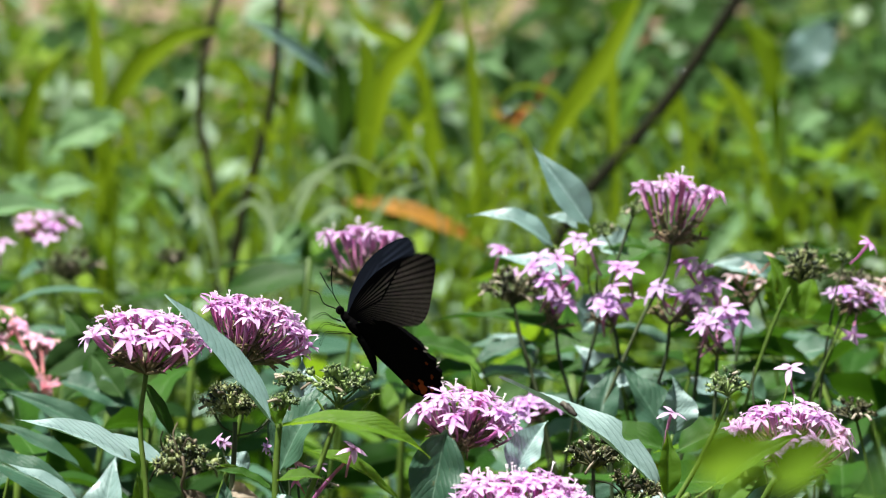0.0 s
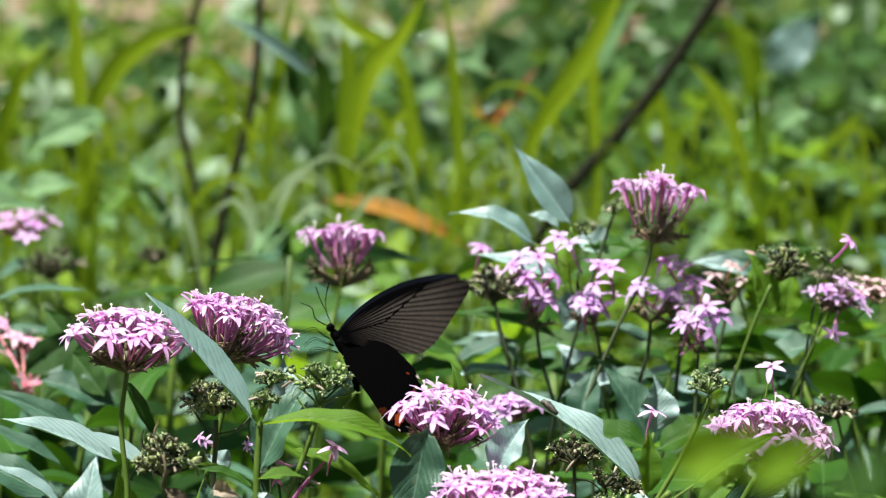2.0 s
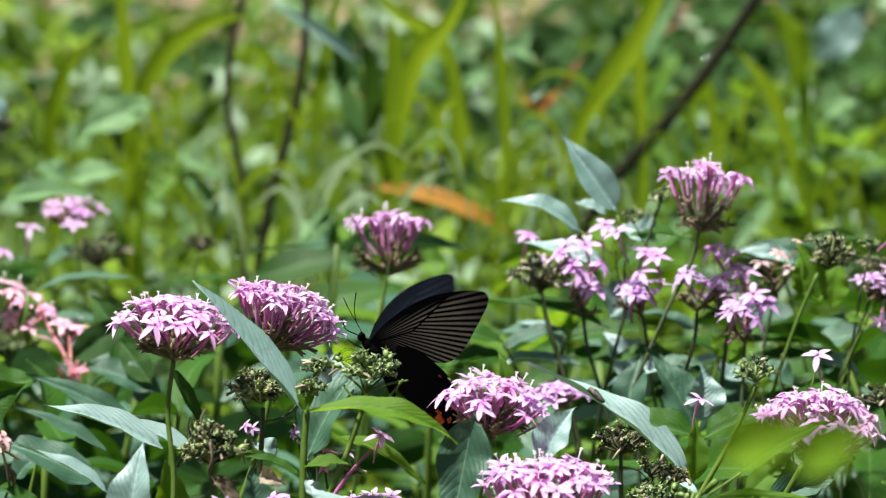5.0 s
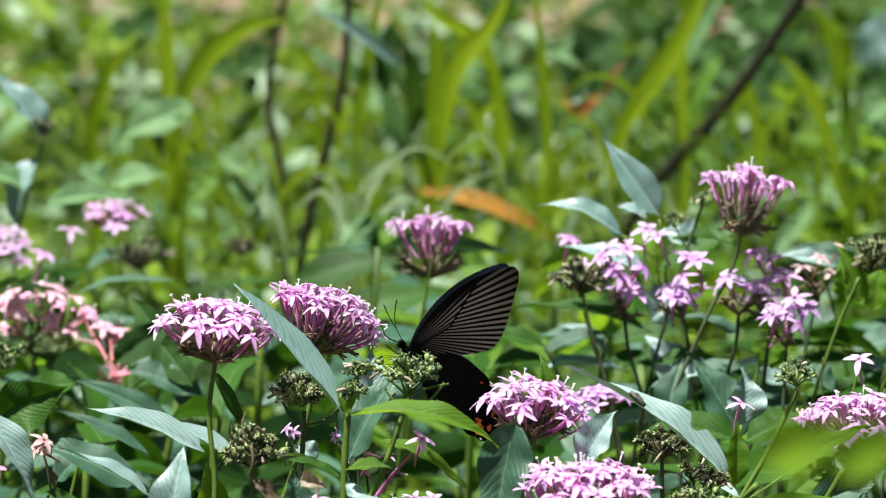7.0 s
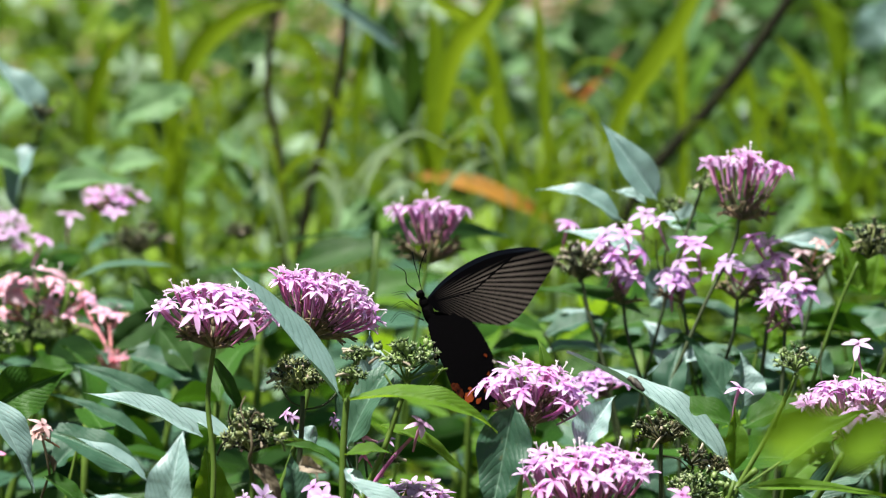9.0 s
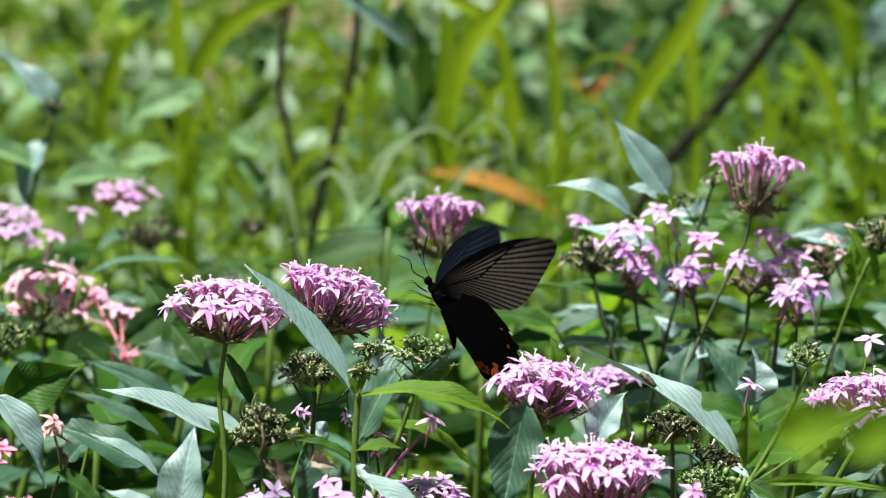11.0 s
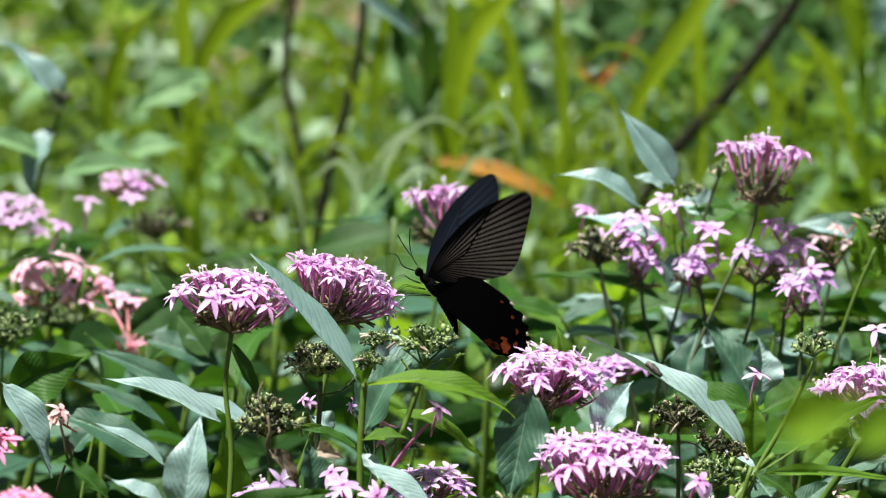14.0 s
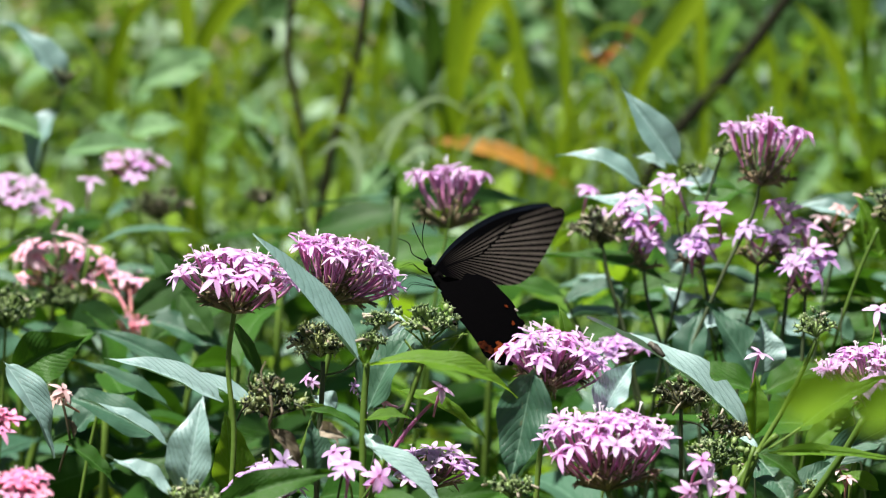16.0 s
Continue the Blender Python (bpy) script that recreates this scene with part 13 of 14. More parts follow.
        (3, pose(0.00550, -0.00260, 0.00120, 173.98, -20.36, -79.97)),
        (3.1, pose(0.00550, -0.00260, 0.00120, 172.03, -33.27, -82.52)),
        (3.2, pose(0.00550, -0.00260, 0.00120, 169.62, -54.67, -84.19)),
        (3.3, pose(0.00550, -0.00260, 0.00120, -175.02, -49.00, -103.43)),
        (3.4, pose(0.00550, -0.00260, 0.00120, 173.16, -23.31, -79.97)),
        (3.5, pose(0.00550, -0.00260, 0.00120, 171.69, -26.55, -78.75)),
        (3.6, pose(0.00550, -0.00260, 0.00120, 175.42, -62.99, -91.71)),
        (3.7, pose(0.00550, -0.00260, 0.00120, -178.47, -55.20, -98.71)),
        (3.8, pose(0.00550, -0.00260, 0.00120, 175.57, -37.39, -89.58)),
        (3.9, pose(0.00550, -0.00260, 0.00120, 172.69, -26.23, -80.66)),
        (4, pose(0.00550, -0.00260, 0.00120, 163.74, -56.14, -77.49)),
        (4.1, pose(0.00550, -0.00260, 0.00120, 176.30, -55.28, -92.34)),
        (4.2, pose(0.00550, -0.00260, 0.00120, 177.72, -49.72, -93.85)),
        (4.3, pose(0.00550, -0.00260, 0.00120, 169.54, -36.54, -79.61)),
        (4.4, pose(0.00550, -0.00260, 0.00120, 167.92, -62.83, -83.31)),
        (4.5, pose(0.00550, -0.00260, 0.00120, 172.82, -63.00, -88.80)),
        (4.6, pose(0.00550, -0.00260, 0.00120, 173.39, -36.24, -85.76)),
        (4.7, pose(0.00550, -0.00260, 0.00120, 171.99, -29.09, -80.70)),
        (4.8, pose(0.00550, -0.00260, 0.00120, 166.92, -51.28, -80.26)),
        (4.9, pose(0.00550, -0.00260, 0.00120, 176.30, -65.34, -92.77)),
        (5, pose(0.00550, -0.00260, 0.00120, 176.42, -47.67, -92.00)),
        (5.1, pose(0.00550, -0.00260, 0.00120, 167.90, -37.64, -77.50)),
        (5.2, pose(0.00550, -0.00260, 0.00120, 161.09, -50.43, -72.88)),
        (5.3, pose(0.00550, -0.00260, 0.00120, 163.54, -62.55, -78.43)),
        (5.4, pose(0.00550, -0.00260, 0.00120, 174.40, -64.05, -90.62)),
        (5.5, pose(0.00550, -0.00260, 0.00120, 171.83, -44.05, -85.17)),
        (5.6, pose(0.00550, -0.00260, 0.00120, 162.58, -49.09, -74.30)),
        (5.7, pose(0.00550, -0.00260, 0.00120, 162.62, -60.29, -77.02)),
        (5.8, pose(0.00550, -0.00260, 0.00120, 172.54, -63.98, -88.55)),
        (5.9, pose(0.00550, -0.00260, 0.00120, 172.37, -47.13, -86.49)),
        (6, pose(0.00550, -0.00260, 0.00120, 164.82, -47.47, -76.63)),
        (6.1, pose(0.00550, -0.00260, 0.00120, 161.79, -58.18, -75.68)),
        (6.2, pose(0.00550, -0.00260, 0.00120, 170.67, -63.91, -86.47)),
        (6.3, pose(0.00550, -0.00260, 0.00120, 173.00, -50.46, -87.79)),
        (6.4, pose(0.00550, -0.00260, 0.00120, 166.78, -45.87, -78.72)),
        (6.5, pose(0.00550, -0.00260, 0.00120, 161.04, -56.18, -74.38)),
        (6.6, pose(0.00550, -0.00260, 0.00120, 168.79, -63.85, -84.39)),
        (6.7, pose(0.00550, -0.00260, 0.00120, 173.71, -54.11, -89.09)),
        (6.8, pose(0.00550, -0.00260, 0.00120, 168.50, -44.28, -80.59)),
        (6.9, pose(0.00550, -0.00260, 0.00120, 160.36, -54.28, -73.11)),
        (7, pose(0.00550, -0.00260, 0.00120, 166.90, -63.80, -82.30)),
        (7.1, pose(0.00550, -0.00260, 0.00120, 174.53, -58.18, -90.42)),
        (7.2, pose(0.00550, -0.00260, 0.00120, 170.02, -42.72, -82.30)),
        (7.3, pose(0.00550, -0.00260, 0.00120, 163.53, -53.70, -76.70)),
        (7.4, pose(0.00550, -0.00260, 0.00120, -179.05, -65.76, -97.89)),
        (7.5, pose(0.00550, -0.00260, 0.00120, 174.08, -53.93, -89.54)),
        (7.6, pose(0.00550, -0.00260, 0.00120, 171.34, -41.18, -83.83)),
        (7.7, pose(0.00550, -0.00260, 0.00120, 159.31, -51.16, -70.97)),
        (7.8, pose(0.00550, -0.00260, 0.00120, 164.04, -63.74, -79.15)),
        (7.9, pose(0.00550, -0.00260, 0.00120, 175.79, -64.11, -92.17)),
        (8, pose(0.00550, -0.00260, 0.00120, 171.99, -36.21, -83.44)),
        (8.1, pose(0.00550, -0.00260, 0.00120, 165.20, -44.51, -76.19)),
        (8.2, pose(0.00550, -0.00260, 0.00120, 159.35, -66.14, -74.45)),
        (8.3, pose(0.00550, -0.00260, 0.00120, -177.97, -57.19, -99.26)),
        (8.4, pose(0.00550, -0.00260, 0.00120, 175.01, -31.43, -87.33)),
        (8.5, pose(0.00550, -0.00260, 0.00120, 175.95, -32.27, -89.29)),
        (8.6, pose(0.00550, -0.00260, 0.00120, 163.64, -73.04, -79.78)),
        (8.7, pose(0.00550, -0.00260, 0.00120, -172.69, -68.96, -104.67)),
        (8.8, pose(0.00550, -0.00260, 0.00120, -178.17, -48.72, -99.27)),
        (8.9, pose(0.00550, -0.00260, 0.00120, 178.44, -36.77, -94.23)),
        (9, pose(0.00550, -0.00260, 0.00120, 173.60, -61.74, -89.58)),
        (9.1, pose(0.00550, -0.00260, 0.00120, 179.96, -71.74, -96.81)),
        (9.2, pose(0.00550, -0.00260, 0.00120, -170.21, -64.93, -107.63)),
        (9.3, pose(0.00550, -0.00260, 0.00120, 176.49, -21.29, -87.27)),
        (9.4, pose(0.00550, -0.00260, 0.00120, 173.20, -36.14, -85.41)),
        (9.5, pose(0.00550, -0.00260, 0.00120, 170.46, -45.00, -83.47)),
        (9.6, pose(0.00550, -0.00260, 0.00120, 176.87, -52.93, -92.92)),
        (9.7, pose(0.00550, -0.00260, 0.00120, 177.72, -47.19, -93.73)),
        (9.8, pose(0.00550, -0.00260, 0.00120, 173.20, -36.14, -85.41)),
        (9.9, pose(0.00550, -0.00260, 0.00120, 170.46, -45.00, -83.47)),
        (10, pose(0.00550, -0.00260, 0.00120, 176.87, -52.93, -92.92)),
        (10.1, pose(0.00550, -0.00260, 0.00120, 176.49, -21.29, -87.27)),
        (10.2, pose(0.00550, -0.00260, 0.00120, 173.20, -36.14, -85.41)),
        (10.3, pose(0.00550, -0.00260, 0.00120, 170.46, -45.00, -83.47)),
        (10.4, pose(0.00550, -0.00260, 0.00120, 176.87, -52.93, -92.92)),
        (10.5, pose(0.00550, -0.00260, 0.00120, 176.49, -21.29, -87.27)),
        (10.6, pose(0.00550, -0.00260, 0.00120, 173.20, -36.14, -85.41)),
        (10.7, pose(0.00550, -0.00260, 0.00120, 170.46, -45.00, -83.47)),
        (10.8, pose(0.00550, -0.00260, 0.00120, 176.87, -52.93, -92.92)),
        (10.9, pose(0.00550, -0.00260, 0.00120, 176.49, -21.29, -87.27)),
        (11, pose(0.00550, -0.00260, 0.00120, 173.20, -36.14, -85.41)),
        (11.1, pose(0.00550, -0.00260, 0.00120, 170.46, -45.00, -83.47)),
        (11.2, pose(0.00550, -0.00260, 0.00120, 176.87, -52.93, -92.92)),
        (11.3, pose(0.00550, -0.00260, 0.00120, 176.49, -21.29, -87.27)),
        (11.4, pose(0.00550, -0.00260, 0.00120, 173.20, -36.14, -85.41)),
        (11.5, pose(0.00550, -0.00260, 0.00120, 170.46, -45.00, -83.47)),
        (11.6, pose(0.00550, -0.00260, 0.00120, 176.87, -52.93, -92.92)),
        (11.7, pose(0.00550, -0.00260, 0.00120, 176.49, -21.29, -87.27)),
        (11.8, pose(0.00550, -0.00260, 0.00120, 176.38, -66.20, -92.89)),
        (11.9, pose(0.00550, -0.00260, 0.00120, 178.54, -61.31, -95.18)),
        (12, pose(0.00550, -0.00260, 0.00120, -178.08, -50.88, -99.31)),
        (12.1, pose(0.00550, -0.00260, 0.00120, 171.07, -30.44, -79.62)),
        (12.2, pose(0.00550, -0.00260, 0.00120, 169.88, -39.17, -81.06)),
        (12.3, pose(0.00550, -0.00260, 0.00120, 169.04, -66.84, -84.94)),
        (12.4, pose(0.00550, -0.00260, 0.00120, 176.68, -44.00, -92.07)),
        (12.5, pose(0.00550, -0.00260, 0.00120, 171.83, -34.04, -82.47)),
        (12.6, pose(0.00550, -0.00260, 0.00120, 172.60, -39.75, -85.36)),
        (12.7, pose(0.00550, -0.00260, 0.00120, 171.39, -57.76, -86.70)),
        (12.8, pose(0.00550, -0.00260, 0.00120, 178.04, -64.01, -94.67)),
        (12.9, pose(0.00550, -0.00260, 0.00120, -178.02, -61.54, -99.09)),
        (13, pose(0.00550, -0.00260, 0.00120, 172.86, -32.51, -83.72)),
        (13.1, pose(0.00550, -0.00260, 0.00120, 164.36, -45.02, -75.25)),
        (13.2, pose(0.00550, -0.00260, 0.00120, 163.09, -66.16, -78.45)),
        (13.3, pose(0.00550, -0.00260, 0.00120, -179.08, -66.26, -97.85)),
        (13.4, pose(0.00550, -0.00260, 0.00120, 170.69, -38.09, -81.96)),
        (13.5, pose(0.00550, -0.00260, 0.00120, 168.33, -35.44, -77.24)),
        (13.6, pose(0.00550, -0.00260, 0.00120, 160.12, -58.61, -73.88)),
        (13.7, pose(0.00550, -0.00260, 0.00120, 171.84, -58.37, -87.28)),
        (13.8, pose(0.00550, -0.00260, 0.00120, 173.50, -43.63, -87.47)),
        (13.9, pose(0.00550, -0.00260, 0.00120, 168.71, -36.15, -78.15)),
        (14, pose(0.00550, -0.00260, 0.00120, 156.52, -54.64, -68.80)),
        (14.1, pose(0.00550, -0.00260, 0.00120, 171.03, -63.28, -86.82)),
        (14.2, pose(0.00550, -0.00260, 0.00120, 176.03, -55.69, -92.04)),
        (14.3, pose(0.00550, -0.00260, 0.00120, 169.70, -35.80, -79.58)),
        (14.4, pose(0.00550, -0.00260, 0.00120, 164.85, -42.77, -75.11)),
        (14.5, pose(0.00550, -0.00260, 0.00120, 162.19, -56.58, -75.79)),
        (14.6, pose(0.00550, -0.00260, 0.00120, -178.11, -65.72, -98.92)),
        (14.7, pose(0.00550, -0.00260, 0.00120, -174.65, -56.79, -103.23)),
        (14.8, pose(0.00550, -0.00260, 0.00120, 176.53, -45.37, -91.98)),
        (14.9, pose(0.00550, -0.00260, 0.00120, 172.08, -49.51, -86.48)),
        (15, pose(0.00550, -0.00260, 0.00120, 167.17, -69.03, -83.14)),
        (15.1, pose(0.00550, -0.00260, 0.00120, 179.93, -55.83, -96.76)),
        (15.2, pose(0.00550, -0.00260, 0.00120, 177.70, -46.81, -93.70)),
        (15.3, pose(0.00550, -0.00260, 0.00120, 166.99, -40.87, -77.40)),
        (15.4, pose(0.00550, -0.00260, 0.00120, 160.52, -60.01, -74.63)),
        (15.5, pose(0.00550, -0.00260, 0.00120, 168.71, -64.29, -84.35)),
        (15.6, pose(0.00550, -0.00260, 0.00120, 172.48, -43.09, -85.91)),
        (15.7, pose(0.00550, -0.00260, 0.00120, 169.31, -35.81, -78.97)),
        (15.8, pose(0.00550, -0.00260, 0.00120, 163.77, -41.47, -73.11)),
        (15.9, pose(0.00550, -0.00260, 0.00120, 160.91, -62.38, -75.51)),
        (16, pose(0.00550, -0.00260, 0.00120, -177.18, -66.97, -99.91)),
    ])
    walk(wings["hind", "near"], [
        (0, pose(0.00100, 0.00200, 0.00100, 135.32, -10.05, 167.36)),
        (0.1, pose(0.00100, 0.00200, 0.00100, 115.95, -9.59, 167.37)),
        (0.2, pose(0.00100, 0.00200, 0.00100, 91.07, -8.11, 167.39)),
        (0.3, pose(0.00100, 0.00200, 0.00100, 112.95, -8.78, 167.38)),
        (0.4, pose(0.00100, 0.00200, 0.00100, 140.43, -10.31, 167.35)),
        (0.5, pose(0.00100, 0.00200, 0.00100, 123.38, -9.41, 167.37)),
        (0.6, pose(0.00100, 0.00200, 0.00100, 89.44, -9.81, 167.36)),
        (0.7, pose(0.00100, 0.00200, 0.00100, 102.95, -9.72, 167.36)),
        (0.8, pose(0.00100, 0.00200, 0.00100, 131.67, -9.95, 167.36)),
        (0.9, pose(0.00100, 0.00200, 0.00100, 123.32, -10.57, 167.35)),
        (1, pose(0.00100, 0.00200, 0.00100, 90.23, -9.98, 167.36)),
        (1.1, pose(0.00100, 0.00200, 0.00100, 115.56, -8.98, 167.38)),
        (1.2, pose(0.00100, 0.00200, 0.00100, 124.35, -8.09, 167.39)),
        (1.3, pose(0.00100, 0.00200, 0.00100, 127.23, -9.43, 167.37)),
        (1.4, pose(0.00100, 0.00200, 0.00100, 99.17, -9.74, 167.36)),
        (1.5, pose(0.00100, 0.00200, 0.00100, 103.42, -6.48, 167.41)),
        (1.6, pose(0.00100, 0.00200, 0.00100, 128.29, -8.31, 167.39)),
        (1.7, pose(0.00100, 0.00200, 0.00100, 134.64, -6.56, 167.41)),
        (1.8, pose(0.00100, 0.00200, 0.00100, 117.28, -6.94, 167.40)),
        (1.9, pose(0.00100, 0.00200, 0.00100, 105.26, -6.70, 167.41)),
        (2, pose(0.00100, 0.00200, 0.00100, 104.40, -7.47, 167.40)),
        (2.1, pose(0.00100, 0.00200, 0.00100, 133.63, -7.44, 167.40)),
        (2.2, pose(0.00100, 0.00200, 0.00100, 134.09, -7.53, 167.40)),
        (2.3, pose(0.00100, 0.00200, 0.00100, 112.58, -7.36, 167.40)),
        (2.4, pose(0.00100, 0.00200, 0.00100, 106.80, -7.10, 167.40)),
        (2.5, pose(0.00100, 0.00200, 0.00100, 115.42, -6.87, 167.41)),
        (2.6, pose(0.00100, 0.00200, 0.00100, 135.03, -6.12, 167.41)),
        (2.7, pose(0.00100, 0.00200, 0.00100, 118.98, -6.35, 167.41)),
        (2.8, pose(0.00100, 0.00200, 0.00100, 104.02, -7.21, 167.40)),
        (2.9, pose(0.00100, 0.00200, 0.00100, 112.40, -7.21, 167.40)),
        (3, pose(0.00100, 0.00200, 0.00100, 132.14, -6.61, 167.41)),
        (3.1, pose(0.00100, 0.00200, 0.00100, 118.87, -6.25, 167.41)),
        (3.2, pose(0.00100, 0.00200, 0.00100, 104.15, -6.28, 167.41)),
        (3.3, pose(0.00100, 0.00200, 0.00100, 105.41, -6.83, 167.41)),
        (3.4, pose(0.00100, 0.00200, 0.00100, 130.67, -6.35, 167.41)),
        (3.5, pose(0.00100, 0.00200, 0.00100, 129.03, -6.54, 167.41)),
        (3.6, pose(0.00100, 0.00200, 0.00100, 107.26, -6.80, 167.41)),
        (3.7, pose(0.00100, 0.00200, 0.00100, 110.46, -6.59, 167.41)),
        (3.8, pose(0.00100, 0.00200, 0.00100, 125.12, -5.84, 167.42)),
        (3.9, pose(0.00100, 0.00200, 0.00100, 134.51, -6.91, 167.40)),
        (4, pose(0.00100, 0.00200, 0.00100, 111.27, -7.77, 167.39)),
        (4.1, pose(0.00100, 0.00200, 0.00100, 114.71, -7.81, 167.39)),
        (4.2, pose(0.00100, 0.00200, 0.00100, 118.90, -8.38, 167.38)),
        (4.3, pose(0.00100, 0.00200, 0.00100, 128.02, -7.31, 167.40)),
        (4.4, pose(0.00100, 0.00200, 0.00100, 115.03, -7.18, 167.40)),
        (4.5, pose(0.00100, 0.00200, 0.00100, 112.98, -6.66, 167.41)),
        (4.6, pose(0.00100, 0.00200, 0.00100, 129.20, -7.40, 167.40)),
        (4.7, pose(0.00100, 0.00200, 0.00100, 133.19, -6.87, 167.41)),
        (4.8, pose(0.00100, 0.00200, 0.00100, 114.58, -8.84, 167.38)),
        (4.9, pose(0.00100, 0.00200, 0.00100, 111.28, -8.44, 167.38)),
        (5, pose(0.00100, 0.00200, 0.00100, 120.32, -9.12, 167.37)),
        (5.1, pose(0.00100, 0.00200, 0.00100, 130.42, -9.57, 167.37)),
        (5.2, pose(0.00100, 0.00200, 0.00100, 117.51, -9.59, 167.37)),
        (5.3, pose(0.00100, 0.00200, 0.00100, 113.25, -9.01, 167.38)),
        (5.4, pose(0.00100, 0.00200, 0.00100, 112.38, -8.85, 167.38)),
        (5.5, pose(0.00100, 0.00200, 0.00100, 130.91, -10.10, 167.36)),
        (5.6, pose(0.00100, 0.00200, 0.00100, 124.77, -9.20, 167.37)),
        (5.7, pose(0.00100, 0.00200, 0.00100, 115.04, -8.99, 167.38)),
        (5.8, pose(0.00100, 0.00200, 0.00100, 112.47, -8.88, 167.38)),
        (5.9, pose(0.00100, 0.00200, 0.00100, 127.89, -9.86, 167.36)),
        (6, pose(0.00100, 0.00200, 0.00100, 126.68, -9.44, 167.37)),
        (6.1, pose(0.00100, 0.00200, 0.00100, 116.71, -8.98, 167.38)),
        (6.2, pose(0.00100, 0.00200, 0.00100, 112.51, -8.91, 167.38)),
        (6.3, pose(0.00100, 0.00200, 0.00100, 124.71, -9.61, 167.37)),
        (6.4, pose(0.00100, 0.00200, 0.00100, 128.52, -9.67, 167.36)),
        (6.5, pose(0.00100, 0.00200, 0.00100, 118.29, -8.96, 167.38)),
        (6.6, pose(0.00100, 0.00200, 0.00100, 112.51, -8.94, 167.38)),
        (6.7, pose(0.00100, 0.00200, 0.00100, 121.30, -9.37, 167.37)),
        (6.8, pose(0.00100, 0.00200, 0.00100, 130.32, -9.89, 167.36)),
        (6.9, pose(0.00100, 0.00200, 0.00100, 119.79, -8.94, 167.38)),
        (7, pose(0.00100, 0.00200, 0.00100, 112.46, -8.97, 167.38)),
        (7.1, pose(0.00100, 0.00200, 0.00100, 117.58, -9.13, 167.37)),
        (7.2, pose(0.00100, 0.00200, 0.00100, 132.08, -10.12, 167.36)),
        (7.3, pose(0.00100, 0.00200, 0.00100, 122.64, -9.90, 167.36)),
        (7.4, pose(0.00100, 0.00200, 0.00100, 110.33, -9.55, 167.37)),
        (7.5, pose(0.00100, 0.00200, 0.00100, 119.94, -9.20, 167.37)),
        (7.6, pose(0.00100, 0.00200, 0.00100, 133.81, -10.34, 167.35)),
        (7.7, pose(0.00100, 0.00200, 0.00100, 122.24, -8.91, 167.38)),
        (7.8, pose(0.00100, 0.00200, 0.00100, 112.31, -9.02, 167.37)),
        (7.9, pose(0.00100, 0.00200, 0.00100, 112.29, -8.82, 167.38)),
        (8, pose(0.00100, 0.00200, 0.00100, 138.45, -9.58, 167.37)),
        (8.1, pose(0.00100, 0.00200, 0.00100, 123.56, -8.20, 167.39)),
        (8.2, pose(0.00100, 0.00200, 0.00100, 104.01, -8.47, 167.38)),
        (8.3, pose(0.00100, 0.00200, 0.00100, 108.79, -6.82, 167.41)),
        (8.4, pose(0.00100, 0.00200, 0.00100, 134.67, -4.56, 167.43)),
        (8.5, pose(0.00100, 0.00200, 0.00100, 133.75, -4.62, 167.43)),
        (8.6, pose(0.00100, 0.00200, 0.00100, 90.18, -2.80, 167.44)),
        (8.7, pose(0.00100, 0.00200, 0.00100, 104.16, -2.93, 167.44)),
        (8.8, pose(0.00100, 0.00200, 0.00100, 120.05, -3.59, 167.44)),
        (8.9, pose(0.00100, 0.00200, 0.00100, 135.11, -4.18, 167.43)),
        (9, pose(0.00100, 0.00200, 0.00100, 112.13, -4.38, 167.43)),
        (9.1, pose(0.00100, 0.00200, 0.00100, 95.12, -4.73, 167.43)),
        (9.2, pose(0.00100, 0.00200, 0.00100, 104.04, -4.50, 167.43)),
        (9.3, pose(0.00100, 0.00200, 0.00100, 131.65, -6.82, 167.41)),
        (9.4, pose(0.00100, 0.00200, 0.00100, 119.24, -7.23, 167.40)),
        (9.5, pose(0.00100, 0.00200, 0.00100, 111.40, -6.35, 167.41)),
        (9.6, pose(0.00100, 0.00200, 0.00100, 108.81, -4.87, 167.43)),
        (9.7, pose(0.00100, 0.00200, 0.00100, 111.97, -4.87, 167.43)),
        (9.8, pose(0.00100, 0.00200, 0.00100, 119.24, -7.23, 167.40)),
        (9.9, pose(0.00100, 0.00200, 0.00100, 111.40, -6.35, 167.41)),
        (10, pose(0.00100, 0.00200, 0.00100, 108.81, -4.87, 167.43)),
        (10.1, pose(0.00100, 0.00200, 0.00100, 131.65, -6.82, 167.41)),
        (10.2, pose(0.00100, 0.00200, 0.00100, 119.24, -7.23, 167.40)),
        (10.3, pose(0.00100, 0.00200, 0.00100, 111.40, -6.35, 167.41)),
        (10.4, pose(0.00100, 0.00200, 0.00100, 108.81, -4.87, 167.43)),
        (10.5, pose(0.00100, 0.00200, 0.00100, 131.65, -6.82, 167.41)),
        (10.6, pose(0.00100, 0.00200, 0.00100, 119.24, -7.23, 167.40)),
        (10.7, pose(0.00100, 0.00200, 0.00100, 111.40, -6.35, 167.41)),
        (10.8, pose(0.00100, 0.00200, 0.00100, 108.81, -4.87, 167.43)),
        (10.9, pose(0.00100, 0.00200, 0.00100, 131.65, -6.82, 167.41)),
        (11, pose(0.00100, 0.00200, 0.00100, 119.24, -7.23, 167.40)),
        (11.1, pose(0.00100, 0.00200, 0.00100, 111.40, -6.35, 167.41)),
        (11.2, pose(0.00100, 0.00200, 0.00100, 108.81, -4.87, 167.43)),
        (11.3, pose(0.00100, 0.00200, 0.00100, 131.65, -6.82, 167.41)),
        (11.4, pose(0.00100, 0.00200, 0.00100, 119.24, -7.23, 167.40)),
